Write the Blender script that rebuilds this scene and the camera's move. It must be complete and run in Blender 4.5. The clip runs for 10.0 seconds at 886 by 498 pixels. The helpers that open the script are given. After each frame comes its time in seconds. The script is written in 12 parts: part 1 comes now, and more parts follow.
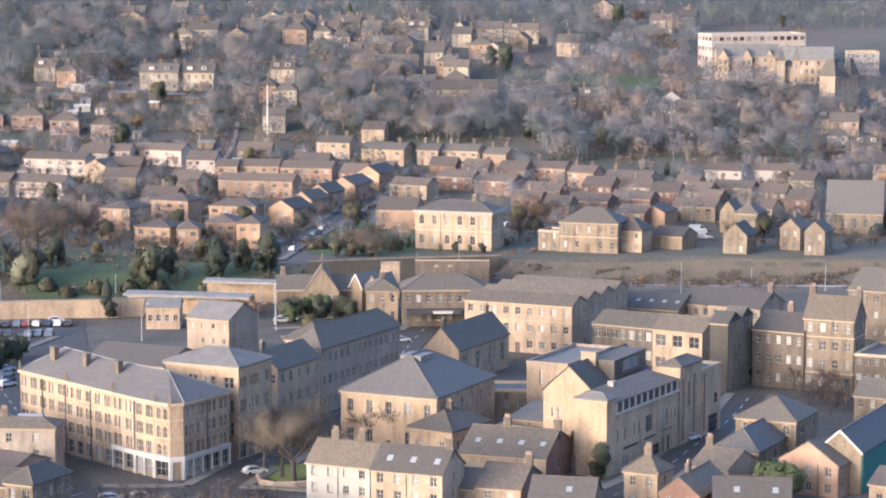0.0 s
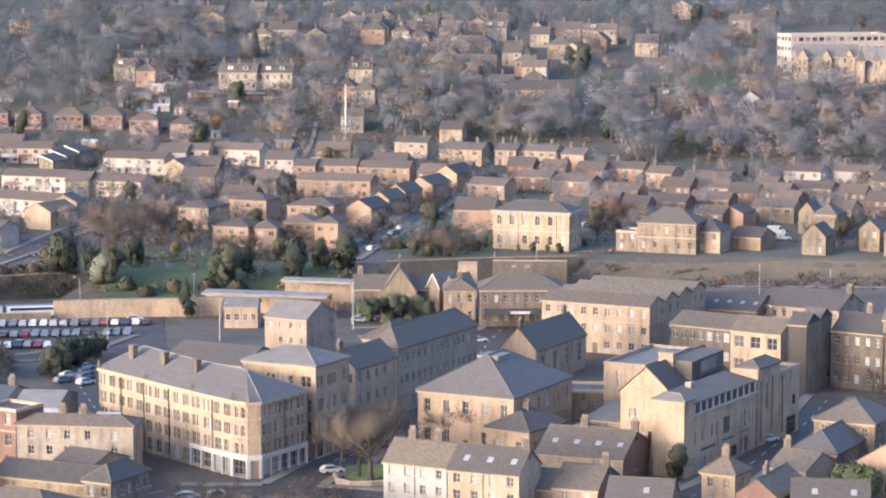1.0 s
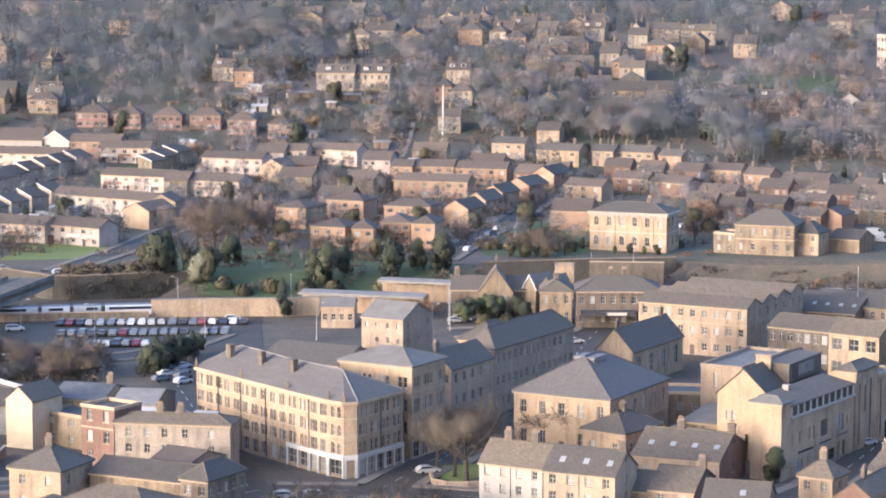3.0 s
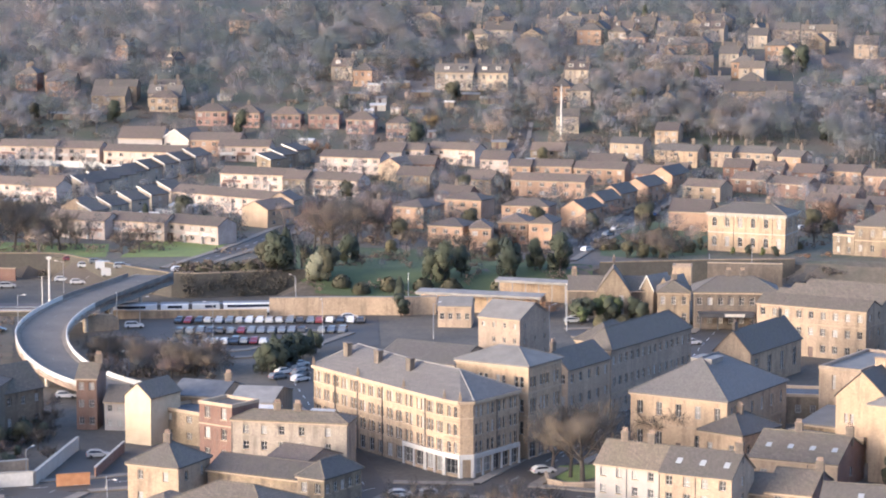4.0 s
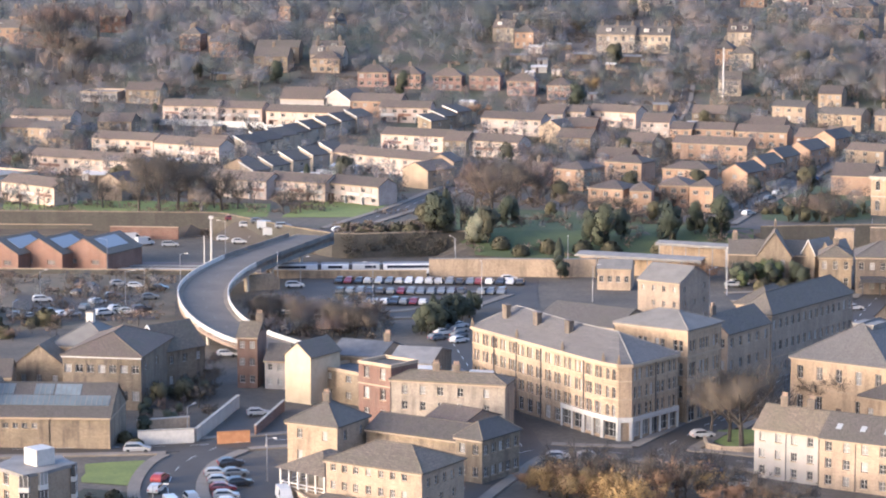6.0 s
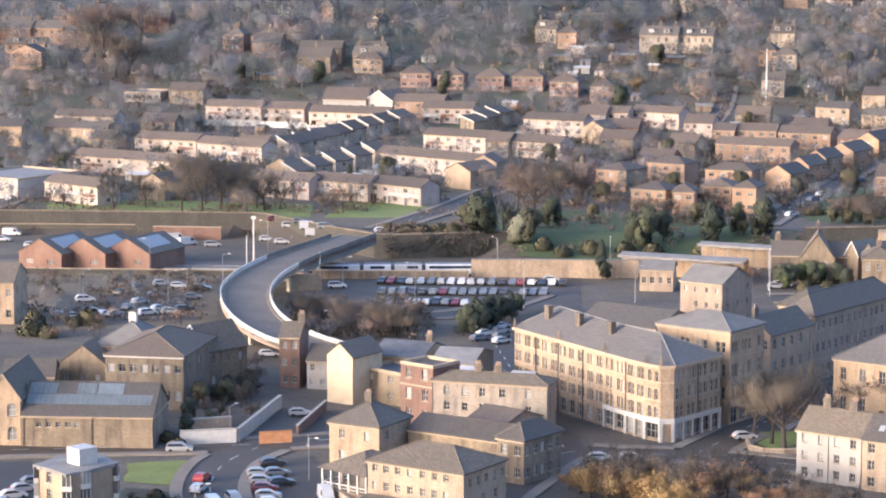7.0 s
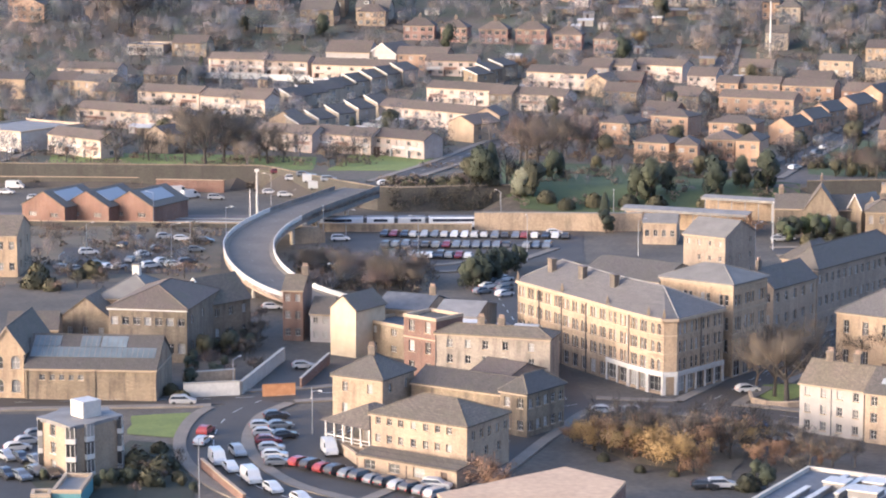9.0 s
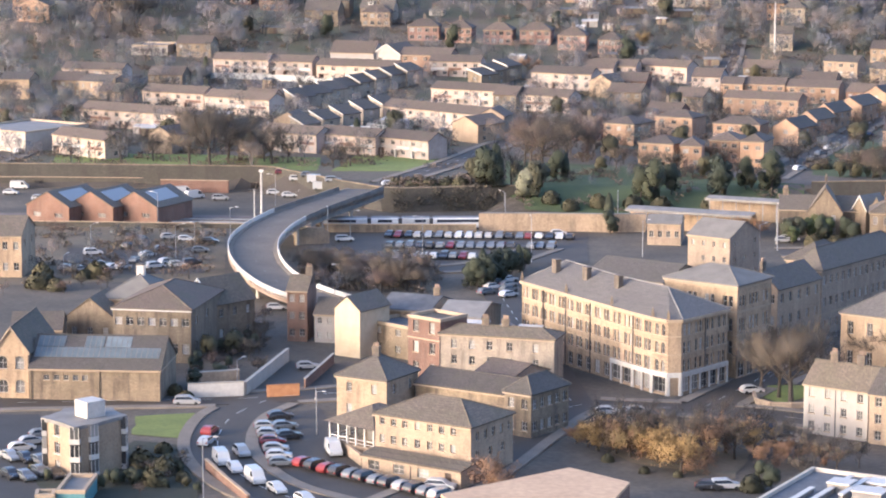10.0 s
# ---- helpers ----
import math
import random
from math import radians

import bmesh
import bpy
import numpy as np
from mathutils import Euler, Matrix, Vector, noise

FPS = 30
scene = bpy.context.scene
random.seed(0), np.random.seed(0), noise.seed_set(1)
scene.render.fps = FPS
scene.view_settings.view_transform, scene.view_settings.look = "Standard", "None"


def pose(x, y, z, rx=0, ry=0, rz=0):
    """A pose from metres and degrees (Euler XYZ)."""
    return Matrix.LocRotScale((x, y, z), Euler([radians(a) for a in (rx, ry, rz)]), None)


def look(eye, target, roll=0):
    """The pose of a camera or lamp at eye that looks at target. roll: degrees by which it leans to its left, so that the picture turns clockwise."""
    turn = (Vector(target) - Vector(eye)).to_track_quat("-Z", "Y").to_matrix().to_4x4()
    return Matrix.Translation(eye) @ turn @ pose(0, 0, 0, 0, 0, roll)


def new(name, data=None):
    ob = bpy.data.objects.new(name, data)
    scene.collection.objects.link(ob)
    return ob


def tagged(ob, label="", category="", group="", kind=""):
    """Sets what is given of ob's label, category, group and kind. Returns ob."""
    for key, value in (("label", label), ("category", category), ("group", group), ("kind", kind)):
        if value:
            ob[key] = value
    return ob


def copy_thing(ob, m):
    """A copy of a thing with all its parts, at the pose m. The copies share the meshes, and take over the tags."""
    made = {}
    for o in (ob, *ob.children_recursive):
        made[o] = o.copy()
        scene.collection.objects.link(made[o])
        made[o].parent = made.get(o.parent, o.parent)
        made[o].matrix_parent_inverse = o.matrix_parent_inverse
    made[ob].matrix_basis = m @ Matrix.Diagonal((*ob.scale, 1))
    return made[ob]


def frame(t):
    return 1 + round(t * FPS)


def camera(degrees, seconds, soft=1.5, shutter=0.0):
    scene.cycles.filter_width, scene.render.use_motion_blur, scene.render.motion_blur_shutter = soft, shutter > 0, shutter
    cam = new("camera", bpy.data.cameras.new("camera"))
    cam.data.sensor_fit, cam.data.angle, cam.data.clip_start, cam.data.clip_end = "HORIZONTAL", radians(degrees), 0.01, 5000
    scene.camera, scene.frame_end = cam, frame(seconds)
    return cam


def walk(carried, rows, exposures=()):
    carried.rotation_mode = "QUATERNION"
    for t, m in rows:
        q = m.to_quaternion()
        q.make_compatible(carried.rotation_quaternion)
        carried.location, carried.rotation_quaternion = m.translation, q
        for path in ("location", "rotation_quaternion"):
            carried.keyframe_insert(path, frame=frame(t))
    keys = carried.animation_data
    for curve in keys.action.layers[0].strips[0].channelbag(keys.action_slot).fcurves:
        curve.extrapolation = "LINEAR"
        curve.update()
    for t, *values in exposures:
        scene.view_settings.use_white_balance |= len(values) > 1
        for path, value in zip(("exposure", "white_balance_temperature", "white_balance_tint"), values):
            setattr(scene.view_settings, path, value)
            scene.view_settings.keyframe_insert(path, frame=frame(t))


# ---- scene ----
cam = camera(19.76, 10.0, soft=2.0)
PATH = [
    (0, pose(0, 0, 92, 82.733, -0.027, -6.772)),
    (0.5, pose(0, 0, 92, 82.735, 0.019, -5.784)),
    (1, pose(0, 0, 92, 82.734, 0.006, -5.016)),
    (1.5, pose(0, 0, 92, 82.742, -0.020, -4.462)),
    (2, pose(0, 0, 92, 82.749, -0.023, -3.858)),
    (3.3, pose(0, 0, 92, 82.742, 0.034, -2.239)),
    (3.5, pose(0, 0, 92, 82.736, 0.021, -1.677)),
    (4, pose(0, 0, 92, 82.747, 0.019, -0.159)),
    (4.5, pose(0, 0, 92, 82.245, -0.014, 0.002)),
    (5, pose(0, 0, 92, 81.894, -0.005, 0.029)),
    (5.1, pose(0, 0, 92, 81.892, 0, 0.127)),
    (5.2, pose(0, 0, 92, 81.889, 0.003, 0.396)),
    (5.5, pose(0, 0, 92, 81.882, 0.013, 1.491)),
    (6, pose(0, 0, 92, 81.890, 0.015, 3.471)),
    (6.2, pose(0, 0, 92, 81.892, -0.002, 4.104)),
    (6.4, pose(0, 0, 92, 81.896, 0.004, 4.372)),
    (6.8, pose(0, 0, 92, 81.902, 0.012, 4.428)),
    (7.3, pose(0, 0, 92, 81.909, 0.02, 4.440)),
    (7.5, pose(0, 0, 92, 81.910, 0.022, 4.442)),
    (8, pose(0, 0, 92, 81.314, -0.011, 4.466)),
    (8.5, pose(0, 0, 92, 80.866, 0.008, 4.487)),
    (9, pose(0, 0, 92, 80.846, 0.012, 4.506)),
    (9.5, pose(0, 0, 92, 80.857, -0.043, 4.574)),
    (10, pose(0, 0, 92, 80.860, -0.024, 4.609)),
]
EXPOSURES = [(0, 2.49, 4720, 16), (10, 2.51, 4890, 17.5)]
walk(cam, PATH, EXPOSURES)

# ---------------------------------------------------------------- world, sun, exposure
SUN_DIR = Vector((-0.84, -0.55, 0.135)).normalized()      # towards the sun
world = bpy.data.worlds.new("world")
scene.world = world
world.use_nodes = True
wn = world.node_tree.nodes
sky = wn.new("ShaderNodeTexSky")
sky.sky_type = 'NISHITA'
sky.sun_disc = False
sky.sun_elevation = math.asin(SUN_DIR.z)
sky.sun_rotation = math.atan2(SUN_DIR.x, SUN_DIR.y)
sky.air_density, sky.dust_density, sky.ozone_density = 0.75, 6.5, 0.35
wn["Background"].inputs[1].default_value = 0.15
world.node_tree.links.new(sky.outputs[0], wn["Background"].inputs[0])

sun_data = bpy.data.lights.new("sun", 'SUN')
sun_data.energy, sun_data.angle, sun_data.color = 0.365, radians(1.2), (1.0, 0.79, 0.61)
sun = new("sun", sun_data)
sun.matrix_world = look(SUN_DIR * 100, (0, 0, 0))


# ---------------------------------------------------------------- materials
def material(name, rough=0.8, metal=0.0):
    m = bpy.data.materials.new(name)
    m.use_nodes = True
    b = m.node_tree.nodes["Principled BSDF"]
    b.inputs["Roughness"].default_value = rough
    b.inputs["Metallic"].default_value = metal
    return m, m.node_tree, b


def node(nt, kind, **values):
    n = nt.nodes.new(kind)
    for key, v in values.items():
        n.inputs[key.replace("_", " ")].default_value = v
    return n


def ramp(nt, fac, stops):
    r = nt.nodes.new("ShaderNodeValToRGB")
    el = r.color_ramp.elements
    while len(el) < len(stops):
        el.new(0.5)
    for e, (p, c) in zip(el, stops):
        e.position, e.color = p, (*c, 1)
    nt.links.new(fac, r.inputs[0])
    return r.outputs[0]


def mixc(nt, fac, a, b, blend='MIX'):
    m = nt.nodes.new("ShaderNodeMix")
    m.data_type, m.blend_type = 'RGBA', blend
    for sock, v in ((m.inputs[0], fac), (m.inputs[6], a), (m.inputs[7], b)):
        if isinstance(v, (int, float)):
            sock.default_value = v
        elif isinstance(v, tuple):
            sock.default_value = (*v, 1)
        else:
            nt.links.new(v, sock)
    return m.outputs[2]


def noise_at(nt, scale, detail=4.0, coord="Object", rough=0.55, stretch=None):
    tc = nt.nodes.new("ShaderNodeTexCoord")
    src = tc.outputs[coord]
    if stretch:
        mp = nt.nodes.new("ShaderNodeMapping")
        mp.inputs["Scale"].default_value = stretch
        nt.links.new(src, mp.inputs[0])
        src = mp.outputs[0]
    n = node(nt, "ShaderNodeTexNoise", Scale=scale, Detail=detail, Roughness=rough)
    nt.links.new(src, n.inputs["Vector"])
    return n.outputs[0]


def random_of(nt):
    return nt.nodes.new("ShaderNodeObjectInfo").outputs["Random"]


def bump(nt, b, height, strength=0.4, dist=0.02):
    bp = node(nt, "ShaderNodeBump", Strength=strength, Distance=dist)
    nt.links.new(height, bp.inputs["Height"])
    nt.links.new(bp.outputs[0], b.inputs["Normal"])


def wall_coord(nt):
    """A vector (along the wall, height) for upright walls of any turn, in the thing's own metres."""
    tc = nt.nodes.new("ShaderNodeTexCoord")
    sep = nt.nodes.new("ShaderNodeSeparateXYZ")
    nt.links.new(tc.outputs["Object"], sep.inputs[0])
    add = nt.nodes.new("ShaderNodeMath")
    nt.links.new(sep.outputs[0], add.inputs[0])
    nt.links.new(sep.outputs[1], add.inputs[1])
    com = nt.nodes.new("ShaderNodeCombineXYZ")
    nt.links.new(add.outputs[0], com.inputs[0])
    nt.links.new(sep.outputs[2], com.inputs[1])
    return com.outputs[0]


def coursed(name, c1, c2, mortar, bw=0.55, bh=0.28, soot=(0.05, 0.04, 0.035), soot_amount=0.6, rough=0.88):
    """Coursed stone or brick: block pattern, tone from block to block, weathering stains."""
    m, nt, b = material(name, rough)
    br = node(nt, "ShaderNodeTexBrick", Scale=1.0, Mortar_Size=0.012, Bias=-0.1, Brick_Width=bw, Row_Height=bh)
    br.inputs["Color1"].default_value, br.inputs["Color2"].default_value, br.inputs["Mortar"].default_value = (*c1, 1), (*c2, 1), (*mortar, 1)
    nt.links.new(wall_coord(nt), br.inputs["Vector"])
    big = noise_at(nt, 0.22, 5.0)
    fine = noise_at(nt, 3.0, 6.0)
    streak = noise_at(nt, 0.5, 5.0, stretch=(1.6, 1.6, 0.25))
    col = mixc(nt, ramp(nt, big, [(0.35, (0, 0, 0)), (0.68, (0.6, 0.6, 0.6))]), br.outputs[0], tuple(x * 0.62 for x in c2))
    col = mixc(nt, ramp(nt, streak, [(0.47, (0, 0, 0)), (0.74, (soot_amount,) * 3)]), col, soot)
    col = mixc(nt, 0.30, col, ramp(nt, fine, [(0.3, (0.25, 0.25, 0.25)), (0.7, (0.75, 0.75, 0.75))]), 'OVERLAY')
    hue = mixc(nt, random_of(nt), (0.86, 0.86, 0.88), (1.1, 1.06, 1.0))
    nt.links.new(mixc(nt, 1.0, col, hue, 'MULTIPLY'), b.inputs["Base Color"])
    bump(nt, b, mixc(nt, 0.5, br.outputs[1], fine), 0.35, 0.03)
    return m


def roofing(name, c1, c2, row=0.28, width=0.3, rough=0.6, moss=(0.09, 0.085, 0.05), moss_amount=0.5):
    """Slates or tiles in rows, blotched, with moss and lichen."""
    m, nt, b = material(name, rough)
    tc = nt.nodes.new("ShaderNodeTexCoord")
    sep = nt.nodes.new("ShaderNodeSeparateXYZ")
    nt.links.new(tc.outputs["Object"], sep.inputs[0])
    add = nt.nodes.new("ShaderNodeMath")
    nt.links.new(sep.outputs[0], add.inputs[0])
    nt.links.new(sep.outputs[1], add.inputs[1])
    sub = nt.nodes.new("ShaderNodeMath")
    sub.operation = 'SUBTRACT'
    nt.links.new(sep.outputs[0], sub.inputs[0])
    nt.links.new(sep.outputs[1], sub.inputs[1])
    zz = nt.nodes.new("ShaderNodeMath")
    zz.operation = 'MULTIPLY'
    nt.links.new(sep.outputs[2], zz.inputs[0])
    zz.inputs[1].default_value = 1.7
    com = nt.nodes.new("ShaderNodeCombineXYZ")
    nt.links.new(add.outputs[0], com.inputs[0])
    nt.links.new(zz.outputs[0], com.inputs[1])
    br = node(nt, "ShaderNodeTexBrick", Scale=1.0, Mortar_Size=0.02, Bias=0.0, Brick_Width=width, Row_Height=row)
    br.inputs["Color1"].default_value, br.inputs["Color2"].default_value = (*c1, 1), (*c2, 1)
    br.inputs["Mortar"].default_value = (*[x * 0.45 for x in c1], 1)
    nt.links.new(com.outputs[0], br.inputs["Vector"])
    big = noise_at(nt, 0.3, 6.0)
    fine = noise_at(nt, 2.2, 6.0)
    col = mixc(nt, ramp(nt, big, [(0.4, (0, 0, 0)), (0.75, (moss_amount,) * 3)]), br.outputs[0], moss)
    col = mixc(nt, 0.28, col, ramp(nt, fine, [(0.3, (0.2, 0.2, 0.2)), (0.75, (0.8, 0.8, 0.8))]), 'OVERLAY')
    hue = mixc(nt, random_of(nt), (0.75, 0.75, 0.78), (1.25, 1.2, 1.15))
    nt.links.new(mixc(nt, 1.0, col, hue, 'MULTIPLY'), b.inputs["Base Color"])
    bump(nt, b, mixc(nt, 0.4, br.outputs[1], fine), 0.5, 0.03)
    return m


def blotched(name, c1, c2, scale=1.0, rough=0.8, metal=0.0, fine_scale=12.0, bumpy=0.2, vary=0.2, coord="Object"):
    """A plain surface with stains at two scales and a little tone from piece to piece."""
    m, nt, b = material(name, rough, metal)
    big = noise_at(nt, scale, 6.0, coord)
    fine = noise_at(nt, fine_scale, 4.0, coord)
    col = mixc(nt, ramp(nt, big, [(0.3, (0, 0, 0)), (0.7, (1, 1, 1))]), c1, c2)
    col = mixc(nt, 0.25, col, ramp(nt, fine, [(0.3, (0.25,) * 3), (0.7, (0.75,) * 3)]), 'OVERLAY')
    if vary:
        col = mixc(nt, 1.0, col, mixc(nt, random_of(nt), (1 - vary,) * 3, (1 + vary,) * 3), 'MULTIPLY')
    nt.links.new(col, b.inputs["Base Color"])
    bump(nt, b, fine, bumpy, 0.02)
    return m


SAND = coursed("sandstone", (0.43, 0.322, 0.21), (0.355, 0.262, 0.169), (0.283, 0.21, 0.136), soot_amount=0.45)
# soot-stained stone; its dark tone also stands for shade on some walls
SOOT_SHADE = coursed("sooty_shaded_sandstone", (0.27, 0.21, 0.14), (0.20, 0.157, 0.105), (0.155, 0.122, 0.082), soot_amount=0.7)
PALE = coursed("pale_stone", (0.385, 0.298, 0.212), (0.318, 0.244, 0.172), (0.283, 0.217, 0.15), soot_amount=0.3)
BRICK = coursed("red_brick", (0.215, 0.112, 0.072), (0.165, 0.082, 0.053), (0.24, 0.175, 0.135), 0.225, 0.075, soot_amount=0.35)
ORANGE = coursed("orange_brick", (0.385, 0.24, 0.142), (0.31, 0.185, 0.108), (0.36, 0.285, 0.215), 0.225, 0.075, soot_amount=0.2)
BROWNB = coursed("brown_brick", (0.225, 0.13, 0.088), (0.17, 0.096, 0.065), (0.2, 0.15, 0.115), 0.225, 0.075, soot_amount=0.4)
# sooty stone darkened further, to hold the shade of walls out of the sun
SHADE_STONE = coursed("shaded_sooty_stone", (0.165, 0.132, 0.097), (0.125, 0.10, 0.075), (0.095, 0.078, 0.06), soot_amount=0.7)
VILLA = coursed("weathered_villa_stone", (0.40, 0.335, 0.255), (0.325, 0.27, 0.205), (0.27, 0.222, 0.168), soot_amount=0.5)
SEMI_BRICK = coursed("rose_brick", (0.34, 0.2, 0.15), (0.27, 0.155, 0.115), (0.34, 0.26, 0.21), 0.225, 0.075, soot_amount=0.25)
BUFF = coursed("buff_brick", (0.38, 0.285, 0.185), (0.32, 0.235, 0.15), (0.36, 0.28, 0.2), 0.225, 0.075, soot_amount=0.2)
PINKB = coursed("pink_brick", (0.54, 0.43, 0.345), (0.45, 0.355, 0.28), (0.5, 0.43, 0.37), 0.225, 0.075, soot_amount=0.15)
RENDER = blotched("white_render", (0.385, 0.342, 0.298), (0.312, 0.277, 0.24), 0.5, 0.9, vary=0.08)
CREAM = blotched("cream_render", (0.52, 0.42, 0.28), (0.42, 0.335, 0.22), 0.5, 0.9, vary=0.08)
CONC = blotched("pale_concrete", (0.44, 0.39, 0.32), (0.35, 0.31, 0.255), 0.4, 0.9, vary=0.1)
SLATE = roofing("grey_slate", (0.124, 0.106, 0.087), (0.093, 0.08, 0.066), rough=0.8, moss_amount=0.35)
SLATE_BLUE = roofing("blue_grey_slate", (0.124, 0.114, 0.104), (0.096, 0.088, 0.081), moss_amount=0.12, rough=0.75)
STONE_SLATE = roofing("stone_slate", (0.142, 0.114, 0.084), (0.105, 0.085, 0.063), 0.4, 0.6, 0.85)
TILE = roofing("brown_concrete_tile", (0.132, 0.1, 0.078), (0.102, 0.078, 0.06), 0.33, 0.3, 0.85)
DARK_TILE = roofing("dark_concrete_tile", (0.1, 0.083, 0.068), (0.075, 0.063, 0.052), 0.33, 0.3, 0.8)
FELT = blotched("roof_felt", (0.12, 0.12, 0.125), (0.075, 0.075, 0.08), 0.6, 0.85)
GREY_SHEET = blotched("weathered_grey_roof", (0.178, 0.162, 0.14), (0.13, 0.118, 0.102), 0.4, 0.85, vary=0.08)
LEAD = blotched("pale_sheet_roof", (0.235, 0.215, 0.19), (0.16, 0.146, 0.13), 0.4, 0.75, vary=0.1)
WHITE = blotched("white_paint", (0.54, 0.505, 0.45), (0.435, 0.405, 0.36), 1.5, 0.5, vary=0.08)
TRIM = blotched("stone_trim", (0.39, 0.30, 0.20), (0.31, 0.235, 0.155), 0.8, 0.85, vary=0.1)
DARK = blotched("dark_paint", (0.03, 0.03, 0.035), (0.05, 0.05, 0.055), 1.0, 0.5)
IRON = blotched("galvanised_steel", (0.36, 0.36, 0.37), (0.26, 0.26, 0.27), 2.0, 0.45, 0.6)
POT = blotched("terracotta_pot", (0.36, 0.26, 0.18), (0.26, 0.18, 0.12), 3.0, 0.9)
GREEN_CLAD = blotched("green_cladding", (0.035, 0.16, 0.13), (0.025, 0.11, 0.09), 0.7, 0.6)
DOOR_M = blotched("door_paint", (0.09, 0.05, 0.035), (0.05, 0.03, 0.025), 1.0, 0.5, vary=0.5)
TIMBER = blotched("orange_timber", (0.42, 0.21, 0.09), (0.33, 0.15, 0.06), 1.0, 0.8)


def glass_pane(name):
    m, nt, b = material(name, 0.12)
    rnd = random_of(nt)
    col = ramp(nt, rnd, [(0.0, (0.03, 0.03, 0.031)), (0.4, (0.06, 0.058, 0.056)), (0.66, (0.135, 0.125, 0.112)), (0.88, (0.34, 0.32, 0.29))])
    nt.links.new(col, b.inputs["Base Color"])
    nt.links.new(ramp(nt, noise_at(nt, 1.2), [(0.3, (0.06,) * 3), (0.7, (0.25,) * 3)]), b.inputs["Roughness"])
    return m


GLASS = glass_pane("window_glass")
OLD_GLAZING = blotched("weathered_patent_glazing", (0.16, 0.185, 0.19), (0.11, 0.128, 0.133), 0.5, 0.45, vary=0.3)
ROOFLIGHT, _nt, _b = material("rooflight_glass", 0.55)
_b.inputs["Base Color"].default_value = (0.27, 0.275, 0.275, 1)


def ground_material():
    m, nt, b = material("ground_cover", 0.95)
    tc = nt.nodes.new("ShaderNodeTexCoord")
    big = noise_at(nt, 0.012, 6.0)
    mid = noise_at(nt, 0.07, 6.0)
    fine = noise_at(nt, 0.9, 6.0)
    sep = nt.nodes.new("ShaderNodeSeparateXYZ")
    nt.links.new(tc.outputs["Object"], sep.inputs[0])
    town = node(nt, "ShaderNodeMapRange", From_Min=4.2, From_Max=5.0)
    nt.links.new(sep.outputs[2], town.inputs[0])
    paved = ramp(nt, mid, [(0.35, (0.062, 0.053, 0.041)), (0.5, (0.085, 0.07, 0.052)), (0.68, (0.12, 0.095, 0.069))])
    field = ramp(nt, big, [(0.30, (0.092, 0.076, 0.058)), (0.48, (0.07, 0.073, 0.041)), (0.60, (0.105, 0.085, 0.065)), (0.8, (0.135, 0.108, 0.085))])
    field = mixc(nt, ramp(nt, mid, [(0.45, (0, 0, 0)), (0.6, (0.8,) * 3)]), field, (0.108, 0.084, 0.064))
    col = mixc(nt, town.outputs[0], paved, field)
    col = mixc(nt, 0.5, col, ramp(nt, fine, [(0.25, (0.2,) * 3), (0.75, (0.8,) * 3)]), 'OVERLAY')
    nt.links.new(col, b.inputs["Base Color"])
    bump(nt, b, fine, 0.6, 0.15)
    return m


GROUND = ground_material()
ASPHALT = blotched("asphalt", (0.066, 0.053, 0.04), (0.045, 0.036, 0.027), 0.12, 0.75, fine_scale=2.0, vary=0.05)
PAVING = blotched("paving", (0.21, 0.172, 0.13), (0.155, 0.128, 0.098), 0.3, 0.9, fine_scale=3.0, vary=0.05)
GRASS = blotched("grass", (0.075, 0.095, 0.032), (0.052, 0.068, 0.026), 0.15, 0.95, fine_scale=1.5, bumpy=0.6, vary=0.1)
# brighter, yellower copy of the grass, with sunlight put into its colour
GRASS_LIT = blotched("sunlit_grass", (0.165, 0.19, 0.04), (0.12, 0.14, 0.032), 0.2, 0.95, fine_scale=1.5, bumpy=0.6, vary=0.1)
SCRUB = blotched("dry_scrub", (0.155, 0.115, 0.075), (0.105, 0.09, 0.055), 0.25, 0.95, fine_scale=1.2, bumpy=0.8, vary=0.1)
BALLAST = blotched("track_ballast", (0.15, 0.12, 0.10), (0.10, 0.08, 0.07), 0.3, 0.95, fine_scale=4.0, bumpy=0.8)
LINE = blotched("road_paint", (0.62, 0.61, 0.58), (0.45, 0.44, 0.42), 1.0, 0.7)
WALLSTONE = coursed("dark_retaining_stone", (0.085, 0.076, 0.058), (0.064, 0.058, 0.045), (0.05, 0.045, 0.036), 0.7, 0.35, soot_amount=0.6)
BARK = blotched("bark", (0.066, 0.054, 0.042), (0.044, 0.036, 0.029), 2.0, 0.95, vary=0.3)


def leafy(name, c1, c2, c3, rough=0.85, alpha=1.0):
    m, nt, b = material(name, rough)
    geo = nt.nodes.new("ShaderNodeNewGeometry")
    col = ramp(nt, geo.outputs["Random Per Island"], [(0.0, c1), (0.5, c2), (1.0, c3)])
    col = mixc(nt, 1.0, col, mixc(nt, random_of(nt), (0.72, 0.75, 0.78), (1.3, 1.22, 1.12)), 'MULTIPLY')
    nt.links.new(col, b.inputs["Base Color"])
    b.inputs["Alpha"].default_value = alpha
    return m


